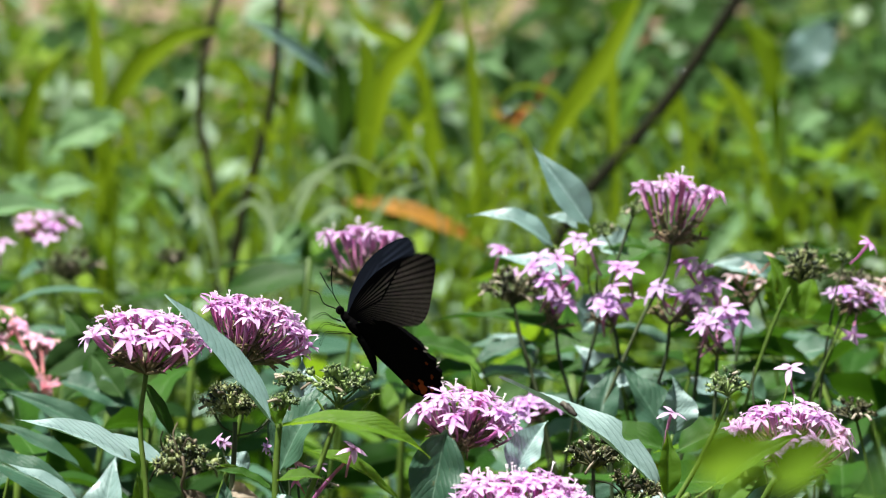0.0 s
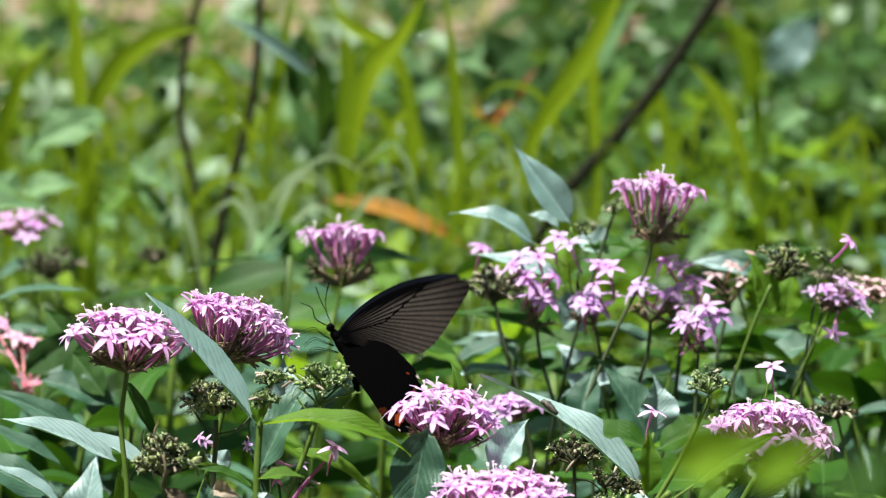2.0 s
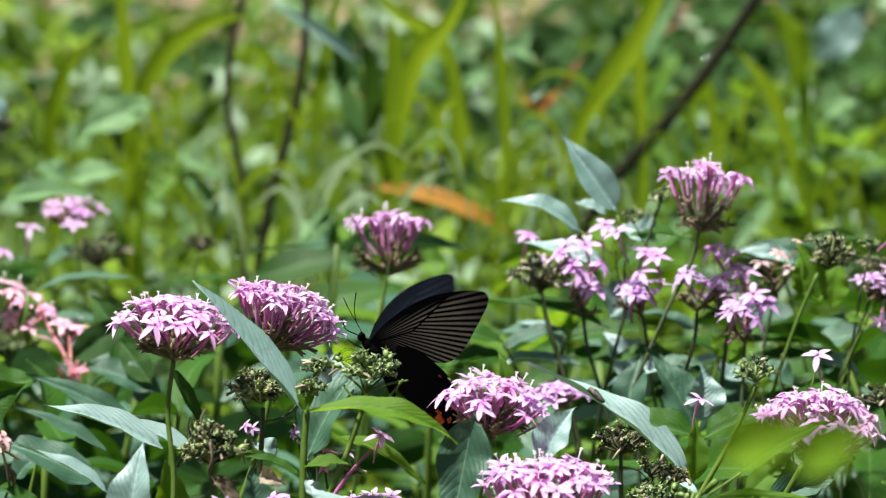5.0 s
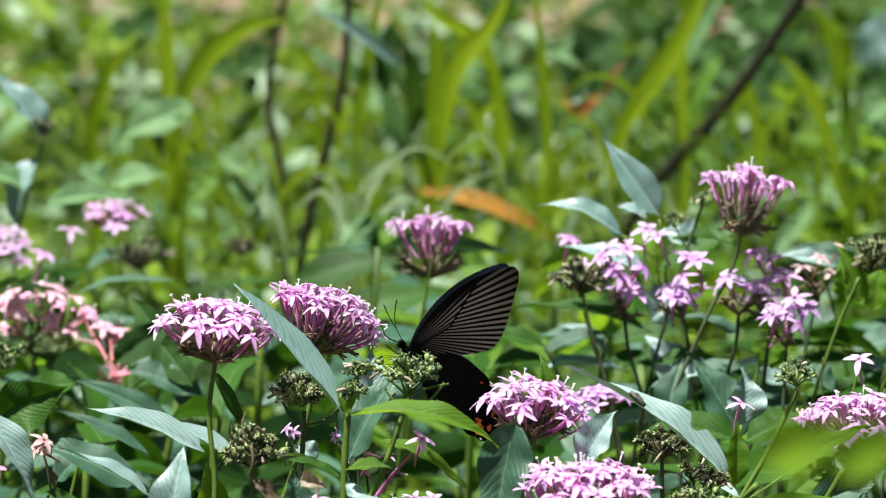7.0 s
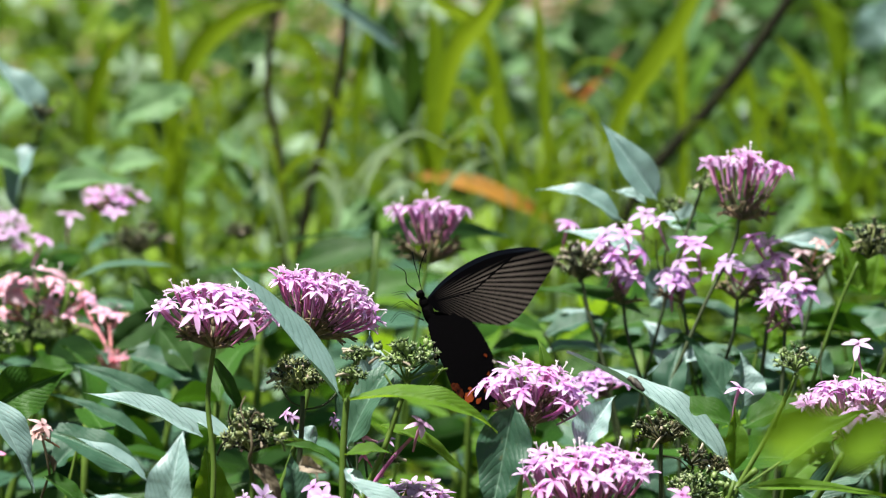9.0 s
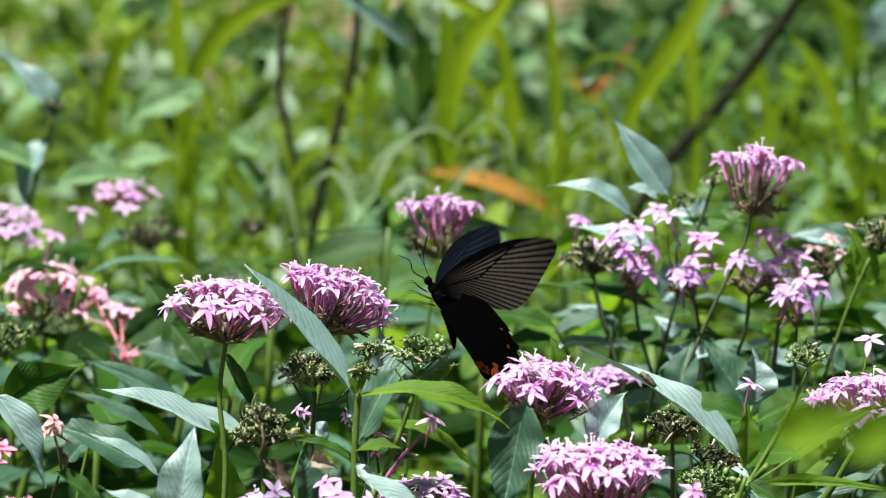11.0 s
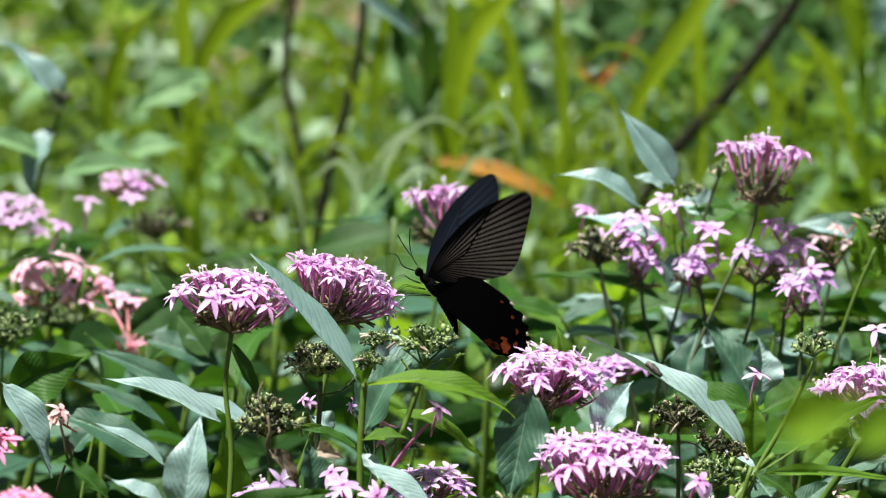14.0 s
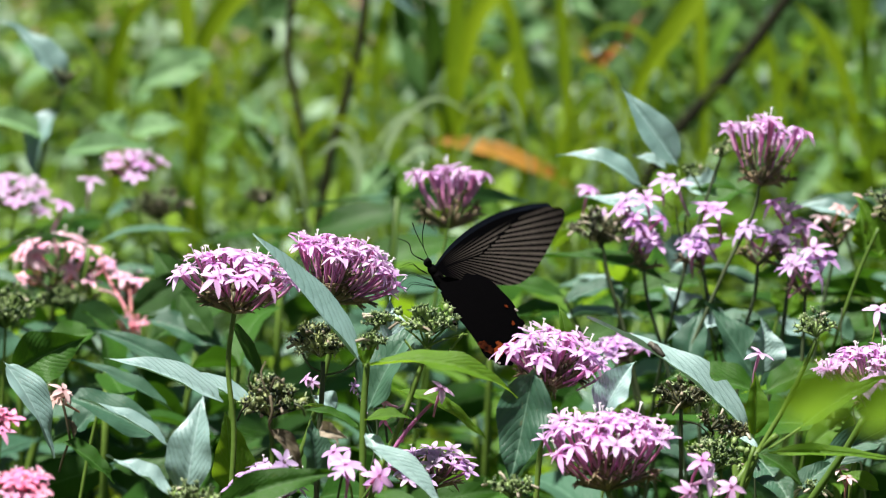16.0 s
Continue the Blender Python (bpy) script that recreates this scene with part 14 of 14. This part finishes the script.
        (11.5, pose(0.00100, 0.00200, 0.00100, 111.40, -6.35, 167.41)),
        (11.6, pose(0.00100, 0.00200, 0.00100, 108.81, -4.87, 167.43)),
        (11.7, pose(0.00100, 0.00200, 0.00100, 131.65, -6.82, 167.41)),
        (11.8, pose(0.00100, 0.00200, 0.00100, 105.45, -7.32, 167.40)),
        (11.9, pose(0.00100, 0.00200, 0.00100, 110.39, -6.83, 167.41)),
        (12, pose(0.00100, 0.00200, 0.00100, 113.41, -6.59, 167.41)),
        (12.1, pose(0.00100, 0.00200, 0.00100, 130.46, -7.36, 167.40)),
        (12.2, pose(0.00100, 0.00200, 0.00100, 123.63, -8.19, 167.39)),
        (12.3, pose(0.00100, 0.00200, 0.00100, 105.97, -7.01, 167.40)),
        (12.4, pose(0.00100, 0.00200, 0.00100, 119.81, -6.73, 167.41)),
        (12.5, pose(0.00100, 0.00200, 0.00100, 128.76, -6.39, 167.41)),
        (12.6, pose(0.00100, 0.00200, 0.00100, 124.05, -7.07, 167.40)),
        (12.7, pose(0.00100, 0.00200, 0.00100, 117.22, -6.51, 167.41)),
        (12.8, pose(0.00100, 0.00200, 0.00100, 103.57, -6.35, 167.41)),
        (12.9, pose(0.00100, 0.00200, 0.00100, 107.01, -6.63, 167.41)),
        (13, pose(0.00100, 0.00200, 0.00100, 131.55, -8.32, 167.39)),
        (13.1, pose(0.00100, 0.00200, 0.00100, 117.09, -7.76, 167.39)),
        (13.2, pose(0.00100, 0.00200, 0.00100, 108.45, -8.49, 167.38)),
        (13.3, pose(0.00100, 0.00200, 0.00100, 104.01, -8.05, 167.39)),
        (13.4, pose(0.00100, 0.00200, 0.00100, 128.51, -10.01, 167.36)),
        (13.5, pose(0.00100, 0.00200, 0.00100, 126.99, -10.21, 167.35)),
        (13.6, pose(0.00100, 0.00200, 0.00100, 112.17, -10.15, 167.36)),
        (13.7, pose(0.00100, 0.00200, 0.00100, 114.15, -9.88, 167.36)),
        (13.8, pose(0.00100, 0.00200, 0.00100, 125.00, -10.58, 167.35)),
        (13.9, pose(0.00100, 0.00200, 0.00100, 133.81, -10.53, 167.35)),
        (14, pose(0.00100, 0.00200, 0.00100, 116.64, -10.70, 167.35)),
        (14.1, pose(0.00100, 0.00200, 0.00100, 107.72, -10.18, 167.36)),
        (14.2, pose(0.00100, 0.00200, 0.00100, 110.13, -9.78, 167.36)),
        (14.3, pose(0.00100, 0.00200, 0.00100, 138.03, -9.81, 167.36)),
        (14.4, pose(0.00100, 0.00200, 0.00100, 131.62, -9.30, 167.37)),
        (14.5, pose(0.00100, 0.00200, 0.00100, 120.27, -9.20, 167.37)),
        (14.6, pose(0.00100, 0.00200, 0.00100, 107.47, -8.08, 167.39)),
        (14.7, pose(0.00100, 0.00200, 0.00100, 117.67, -8.63, 167.38)),
        (14.8, pose(0.00100, 0.00200, 0.00100, 130.92, -9.60, 167.37)),
        (14.9, pose(0.00100, 0.00200, 0.00100, 128.32, -10.01, 167.36)),
        (15, pose(0.00100, 0.00200, 0.00100, 104.13, -9.93, 167.36)),
        (15.1, pose(0.00100, 0.00200, 0.00100, 110.80, -10.85, 167.34)),
        (15.2, pose(0.00100, 0.00200, 0.00100, 117.87, -10.99, 167.34)),
        (15.3, pose(0.00100, 0.00200, 0.00100, 125.33, -11.08, 167.34)),
        (15.4, pose(0.00100, 0.00200, 0.00100, 110.79, -10.65, 167.35)),
        (15.5, pose(0.00100, 0.00200, 0.00100, 111.23, -10.06, 167.36)),
        (15.6, pose(0.00100, 0.00200, 0.00100, 131.33, -9.72, 167.36)),
        (15.7, pose(0.00100, 0.00200, 0.00100, 138.55, -10.31, 167.35)),
        (15.8, pose(0.00100, 0.00200, 0.00100, 134.13, -8.69, 167.38)),
        (15.9, pose(0.00100, 0.00200, 0.00100, 116.21, -8.70, 167.38)),
        (16, pose(0.00100, 0.00200, 0.00100, 104.65, -7.84, 167.39)),
    ])
    walk(wings["hind", "far"], [
        (0, pose(0.00100, -0.00200, 0.00100, 42.79, -10.05, 178.96)),
        (0.1, pose(0.00100, -0.00200, 0.00100, 62.38, -9.59, 178.95)),
        (0.2, pose(0.00100, -0.00200, 0.00100, 77.05, -8.11, 178.93)),
        (0.3, pose(0.00100, -0.00200, 0.00100, 62.33, -8.78, 178.94)),
        (0.4, pose(0.00100, -0.00200, 0.00100, 38.74, -10.31, 178.96)),
        (0.5, pose(0.00100, -0.00200, 0.00100, 55.38, -9.41, 178.95)),
        (0.6, pose(0.00100, -0.00200, 0.00100, 79.66, -9.81, 178.95)),
        (0.7, pose(0.00100, -0.00200, 0.00100, 69.71, -9.72, 178.95)),
        (0.8, pose(0.00100, -0.00200, 0.00100, 43.47, -9.95, 178.96)),
        (0.9, pose(0.00100, -0.00200, 0.00100, 50.04, -10.57, 178.97)),
        (1, pose(0.00100, -0.00200, 0.00100, 77.53, -9.98, 178.96)),
        (1.1, pose(0.00100, -0.00200, 0.00100, 51.32, -8.98, 178.94)),
        (1.2, pose(0.00100, -0.00200, 0.00100, 45.77, -8.09, 178.93)),
        (1.3, pose(0.00100, -0.00200, 0.00100, 45.45, -9.43, 178.95)),
        (1.4, pose(0.00100, -0.00200, 0.00100, 71.69, -9.74, 178.95)),
        (1.5, pose(0.00100, -0.00200, 0.00100, 69.16, -6.48, 178.90)),
        (1.6, pose(0.00100, -0.00200, 0.00100, 46.01, -8.31, 178.93)),
        (1.7, pose(0.00100, -0.00200, 0.00100, 36.88, -6.56, 178.91)),
        (1.8, pose(0.00100, -0.00200, 0.00100, 55.69, -6.94, 178.91)),
        (1.9, pose(0.00100, -0.00200, 0.00100, 70.71, -6.70, 178.91)),
        (2, pose(0.00100, -0.00200, 0.00100, 69.06, -7.47, 178.92)),
        (2.1, pose(0.00100, -0.00200, 0.00100, 29.21, -7.44, 178.92)),
        (2.2, pose(0.00100, -0.00200, 0.00100, 30.11, -7.53, 178.92)),
        (2.3, pose(0.00100, -0.00200, 0.00100, 63.75, -7.36, 178.92)),
        (2.4, pose(0.00100, -0.00200, 0.00100, 58.69, -7.10, 178.91)),
        (2.5, pose(0.00100, -0.00200, 0.00100, 45.36, -6.87, 178.91)),
        (2.6, pose(0.00100, -0.00200, 0.00100, 24.24, -6.12, 178.90)),
        (2.7, pose(0.00100, -0.00200, 0.00100, 41.45, -6.35, 178.90)),
        (2.8, pose(0.00100, -0.00200, 0.00100, 68.23, -7.21, 178.91)),
        (2.9, pose(0.00100, -0.00200, 0.00100, 49.16, -7.21, 178.91)),
        (3, pose(0.00100, -0.00200, 0.00100, 21.72, -6.61, 178.91)),
        (3.1, pose(0.00100, -0.00200, 0.00100, 34.06, -6.25, 178.90)),
        (3.2, pose(0.00100, -0.00200, 0.00100, 54.95, -6.28, 178.90)),
        (3.3, pose(0.00100, -0.00200, 0.00100, 48.83, -6.83, 178.91)),
        (3.4, pose(0.00100, -0.00200, 0.00100, 24.62, -6.35, 178.90)),
        (3.5, pose(0.00100, -0.00200, 0.00100, 28.06, -6.54, 178.91)),
        (3.6, pose(0.00100, -0.00200, 0.00100, 62.81, -6.80, 178.91)),
        (3.7, pose(0.00100, -0.00200, 0.00100, 54.98, -6.59, 178.91)),
        (3.8, pose(0.00100, -0.00200, 0.00100, 37.35, -5.84, 178.90)),
        (3.9, pose(0.00100, -0.00200, 0.00100, 27.45, -6.91, 178.91)),
        (4, pose(0.00100, -0.00200, 0.00100, 57.20, -7.77, 178.92)),
        (4.1, pose(0.00100, -0.00200, 0.00100, 54.98, -7.81, 178.92)),
        (4.2, pose(0.00100, -0.00200, 0.00100, 49.28, -8.38, 178.93)),
        (4.3, pose(0.00100, -0.00200, 0.00100, 37.81, -7.31, 178.91)),
        (4.4, pose(0.00100, -0.00200, 0.00100, 63.06, -7.18, 178.91)),
        (4.5, pose(0.00100, -0.00200, 0.00100, 62.92, -6.66, 178.91)),
        (4.6, pose(0.00100, -0.00200, 0.00100, 36.58, -7.40, 178.92)),
        (4.7, pose(0.00100, -0.00200, 0.00100, 30.26, -6.87, 178.91)),
        (4.8, pose(0.00100, -0.00200, 0.00100, 52.09, -8.84, 178.94)),
        (4.9, pose(0.00100, -0.00200, 0.00100, 65.07, -8.44, 178.93)),
        (5, pose(0.00100, -0.00200, 0.00100, 47.24, -9.12, 178.94)),
        (5.1, pose(0.00100, -0.00200, 0.00100, 39.44, -9.57, 178.95)),
        (5.2, pose(0.00100, -0.00200, 0.00100, 52.66, -9.59, 178.95)),
        (5.3, pose(0.00100, -0.00200, 0.00100, 63.24, -9.01, 178.94)),
        (5.4, pose(0.00100, -0.00200, 0.00100, 63.79, -8.85, 178.94)),
        (5.5, pose(0.00100, -0.00200, 0.00100, 44.29, -10.10, 178.96)),
        (5.6, pose(0.00100, -0.00200, 0.00100, 51.07, -9.20, 178.94)),
        (5.7, pose(0.00100, -0.00200, 0.00100, 61.26, -8.99, 178.94)),
        (5.8, pose(0.00100, -0.00200, 0.00100, 63.80, -8.88, 178.94)),
        (5.9, pose(0.00100, -0.00200, 0.00100, 47.16, -9.86, 178.95)),
        (6, pose(0.00100, -0.00200, 0.00100, 49.05, -9.44, 178.95)),
        (6.1, pose(0.00100, -0.00200, 0.00100, 59.45, -8.98, 178.94)),
        (6.2, pose(0.00100, -0.00200, 0.00100, 63.85, -8.91, 178.94)),
        (6.3, pose(0.00100, -0.00200, 0.00100, 50.33, -9.61, 178.95)),
        (6.4, pose(0.00100, -0.00200, 0.00100, 47.12, -9.67, 178.95)),
        (6.5, pose(0.00100, -0.00200, 0.00100, 57.77, -8.96, 178.94)),
        (6.6, pose(0.00100, -0.00200, 0.00100, 63.93, -8.94, 178.94)),
        (6.7, pose(0.00100, -0.00200, 0.00100, 53.87, -9.37, 178.95)),
        (6.8, pose(0.00100, -0.00200, 0.00100, 45.25, -9.89, 178.95)),
        (6.9, pose(0.00100, -0.00200, 0.00100, 56.21, -8.94, 178.94)),
        (7, pose(0.00100, -0.00200, 0.00100, 64.05, -8.97, 178.94)),
        (7.1, pose(0.00100, -0.00200, 0.00100, 57.88, -9.13, 178.94)),
        (7.2, pose(0.00100, -0.00200, 0.00100, 43.43, -10.12, 178.96)),
        (7.3, pose(0.00100, -0.00200, 0.00100, 55.00, -9.90, 178.95)),
        (7.4, pose(0.00100, -0.00200, 0.00100, 65.42, -9.55, 178.95)),
        (7.5, pose(0.00100, -0.00200, 0.00100, 53.67, -9.20, 178.94)),
        (7.6, pose(0.00100, -0.00200, 0.00100, 41.68, -10.34, 178.96)),
        (7.7, pose(0.00100, -0.00200, 0.00100, 53.74, -8.91, 178.94)),
        (7.8, pose(0.00100, -0.00200, 0.00100, 64.31, -9.02, 178.94)),
        (7.9, pose(0.00100, -0.00200, 0.00100, 63.81, -8.82, 178.94)),
        (8, pose(0.00100, -0.00200, 0.00100, 36.89, -9.58, 178.95)),
        (8.1, pose(0.00100, -0.00200, 0.00100, 46.25, -8.20, 178.93)),
        (8.2, pose(0.00100, -0.00200, 0.00100, 67.19, -8.47, 178.93)),
        (8.3, pose(0.00100, -0.00200, 0.00100, 56.98, -6.82, 178.91)),
        (8.4, pose(0.00100, -0.00200, 0.00100, 31.62, -4.56, 178.89)),
        (8.5, pose(0.00100, -0.00200, 0.00100, 32.30, -4.62, 178.89)),
        (8.6, pose(0.00100, -0.00200, 0.00100, 73.38, -2.80, 178.87)),
        (8.7, pose(0.00100, -0.00200, 0.00100, 69.38, -2.93, 178.88)),
        (8.8, pose(0.00100, -0.00200, 0.00100, 48.73, -3.59, 178.88)),
        (8.9, pose(0.00100, -0.00200, 0.00100, 36.59, -4.18, 178.88)),
        (9, pose(0.00100, -0.00200, 0.00100, 61.71, -4.38, 178.88)),
        (9.1, pose(0.00100, -0.00200, 0.00100, 71.72, -4.73, 178.89)),
        (9.2, pose(0.00100, -0.00200, 0.00100, 65.55, -4.50, 178.89)),
        (9.3, pose(0.00100, -0.00200, 0.00100, 21.59, -6.82, 178.91)),
        (9.4, pose(0.00100, -0.00200, 0.00100, 36.53, -7.23, 178.91)),
        (9.5, pose(0.00100, -0.00200, 0.00100, 45.50, -6.35, 178.90)),
        (9.6, pose(0.00100, -0.00200, 0.00100, 52.79, -4.87, 178.89)),
        (9.7, pose(0.00100, -0.00200, 0.00100, 47.01, -4.87, 178.89)),
        (9.8, pose(0.00100, -0.00200, 0.00100, 36.53, -7.23, 178.91)),
        (9.9, pose(0.00100, -0.00200, 0.00100, 45.50, -6.35, 178.90)),
        (10, pose(0.00100, -0.00200, 0.00100, 52.79, -4.87, 178.89)),
        (10.1, pose(0.00100, -0.00200, 0.00100, 21.59, -6.82, 178.91)),
        (10.2, pose(0.00100, -0.00200, 0.00100, 36.53, -7.23, 178.91)),
        (10.3, pose(0.00100, -0.00200, 0.00100, 45.50, -6.35, 178.90)),
        (10.4, pose(0.00100, -0.00200, 0.00100, 52.79, -4.87, 178.89)),
        (10.5, pose(0.00100, -0.00200, 0.00100, 21.59, -6.82, 178.91)),
        (10.6, pose(0.00100, -0.00200, 0.00100, 36.53, -7.23, 178.91)),
        (10.7, pose(0.00100, -0.00200, 0.00100, 45.50, -6.35, 178.90)),
        (10.8, pose(0.00100, -0.00200, 0.00100, 52.79, -4.87, 178.89)),
        (10.9, pose(0.00100, -0.00200, 0.00100, 21.59, -6.82, 178.91)),
        (11, pose(0.00100, -0.00200, 0.00100, 36.53, -7.23, 178.91)),
        (11.1, pose(0.00100, -0.00200, 0.00100, 45.50, -6.35, 178.90)),
        (11.2, pose(0.00100, -0.00200, 0.00100, 52.79, -4.87, 178.89)),
        (11.3, pose(0.00100, -0.00200, 0.00100, 21.59, -6.82, 178.91)),
        (11.4, pose(0.00100, -0.00200, 0.00100, 36.53, -7.23, 178.91)),
        (11.5, pose(0.00100, -0.00200, 0.00100, 45.50, -6.35, 178.90)),
        (11.6, pose(0.00100, -0.00200, 0.00100, 52.79, -4.87, 178.89)),
        (11.7, pose(0.00100, -0.00200, 0.00100, 21.59, -6.82, 178.91)),
        (11.8, pose(0.00100, -0.00200, 0.00100, 66.00, -7.32, 178.91)),
        (11.9, pose(0.00100, -0.00200, 0.00100, 61.08, -6.83, 178.91)),
        (12, pose(0.00100, -0.00200, 0.00100, 50.61, -6.59, 178.91)),
        (12.1, pose(0.00100, -0.00200, 0.00100, 31.83, -7.36, 178.92)),
        (12.2, pose(0.00100, -0.00200, 0.00100, 40.17, -8.19, 178.93)),
        (12.3, pose(0.00100, -0.00200, 0.00100, 66.92, -7.01, 178.91)),
        (12.4, pose(0.00100, -0.00200, 0.00100, 43.74, -6.73, 178.91)),
        (12.5, pose(0.00100, -0.00200, 0.00100, 34.84, -6.39, 178.90)),
        (12.6, pose(0.00100, -0.00200, 0.00100, 40.09, -7.07, 178.91)),
        (12.7, pose(0.00100, -0.00200, 0.00100, 57.81, -6.51, 178.90)),
        (12.8, pose(0.00100, -0.00200, 0.00100, 63.84, -6.35, 178.90)),
        (12.9, pose(0.00100, -0.00200, 0.00100, 61.40, -6.63, 178.91)),
        (13, pose(0.00100, -0.00200, 0.00100, 33.20, -8.32, 178.93)),
        (13.1, pose(0.00100, -0.00200, 0.00100, 46.91, -7.76, 178.92)),
        (13.2, pose(0.00100, -0.00200, 0.00100, 66.74, -8.49, 178.93)),
        (13.3, pose(0.00100, -0.00200, 0.00100, 66.04, -8.05, 178.92)),
        (13.4, pose(0.00100, -0.00200, 0.00100, 38.99, -10.01, 178.96)),
        (13.5, pose(0.00100, -0.00200, 0.00100, 37.41, -10.21, 178.96)),
        (13.6, pose(0.00100, -0.00200, 0.00100, 60.15, -10.15, 178.96)),
        (13.7, pose(0.00100, -0.00200, 0.00100, 58.22, -9.88, 178.95)),
        (13.8, pose(0.00100, -0.00200, 0.00100, 43.54, -10.58, 178.97)),
        (13.9, pose(0.00100, -0.00200, 0.00100, 37.91, -10.53, 178.97)),
        (14, pose(0.00100, -0.00200, 0.00100, 57.54, -10.70, 178.97)),
        (14.1, pose(0.00100, -0.00200, 0.00100, 63.13, -10.18, 178.96)),
        (14.2, pose(0.00100, -0.00200, 0.00100, 55.25, -9.78, 178.95)),
        (14.3, pose(0.00100, -0.00200, 0.00100, 37.22, -9.81, 178.95)),
        (14.4, pose(0.00100, -0.00200, 0.00100, 44.87, -9.30, 178.94)),
        (14.5, pose(0.00100, -0.00200, 0.00100, 57.91, -9.20, 178.94)),
        (14.6, pose(0.00100, -0.00200, 0.00100, 65.51, -8.08, 178.93)),
        (14.7, pose(0.00100, -0.00200, 0.00100, 56.53, -8.63, 178.93)),
        (14.8, pose(0.00100, -0.00200, 0.00100, 44.90, -9.60, 178.95)),
        (14.9, pose(0.00100, -0.00200, 0.00100, 49.51, -10.01, 178.96)),
        (15, pose(0.00100, -0.00200, 0.00100, 69.10, -9.93, 178.95)),
        (15.1, pose(0.00100, -0.00200, 0.00100, 55.13, -10.85, 178.97)),
        (15.2, pose(0.00100, -0.00200, 0.00100, 46.07, -10.99, 178.97)),
        (15.3, pose(0.00100, -0.00200, 0.00100, 42.62, -11.08, 178.98)),
        (15.4, pose(0.00100, -0.00200, 0.00100, 61.34, -10.65, 178.97)),
        (15.5, pose(0.00100, -0.00200, 0.00100, 64.32, -10.06, 178.96)),
        (15.6, pose(0.00100, -0.00200, 0.00100, 43.26, -9.72, 178.95)),
        (15.7, pose(0.00100, -0.00200, 0.00100, 37.39, -10.31, 178.96)),
        (15.8, pose(0.00100, -0.00200, 0.00100, 44.05, -8.69, 178.93)),
        (15.9, pose(0.00100, -0.00200, 0.00100, 63.47, -8.70, 178.93)),
        (16, pose(0.00100, -0.00200, 0.00100, 66.83, -7.84, 178.92)),
    ])


motions()
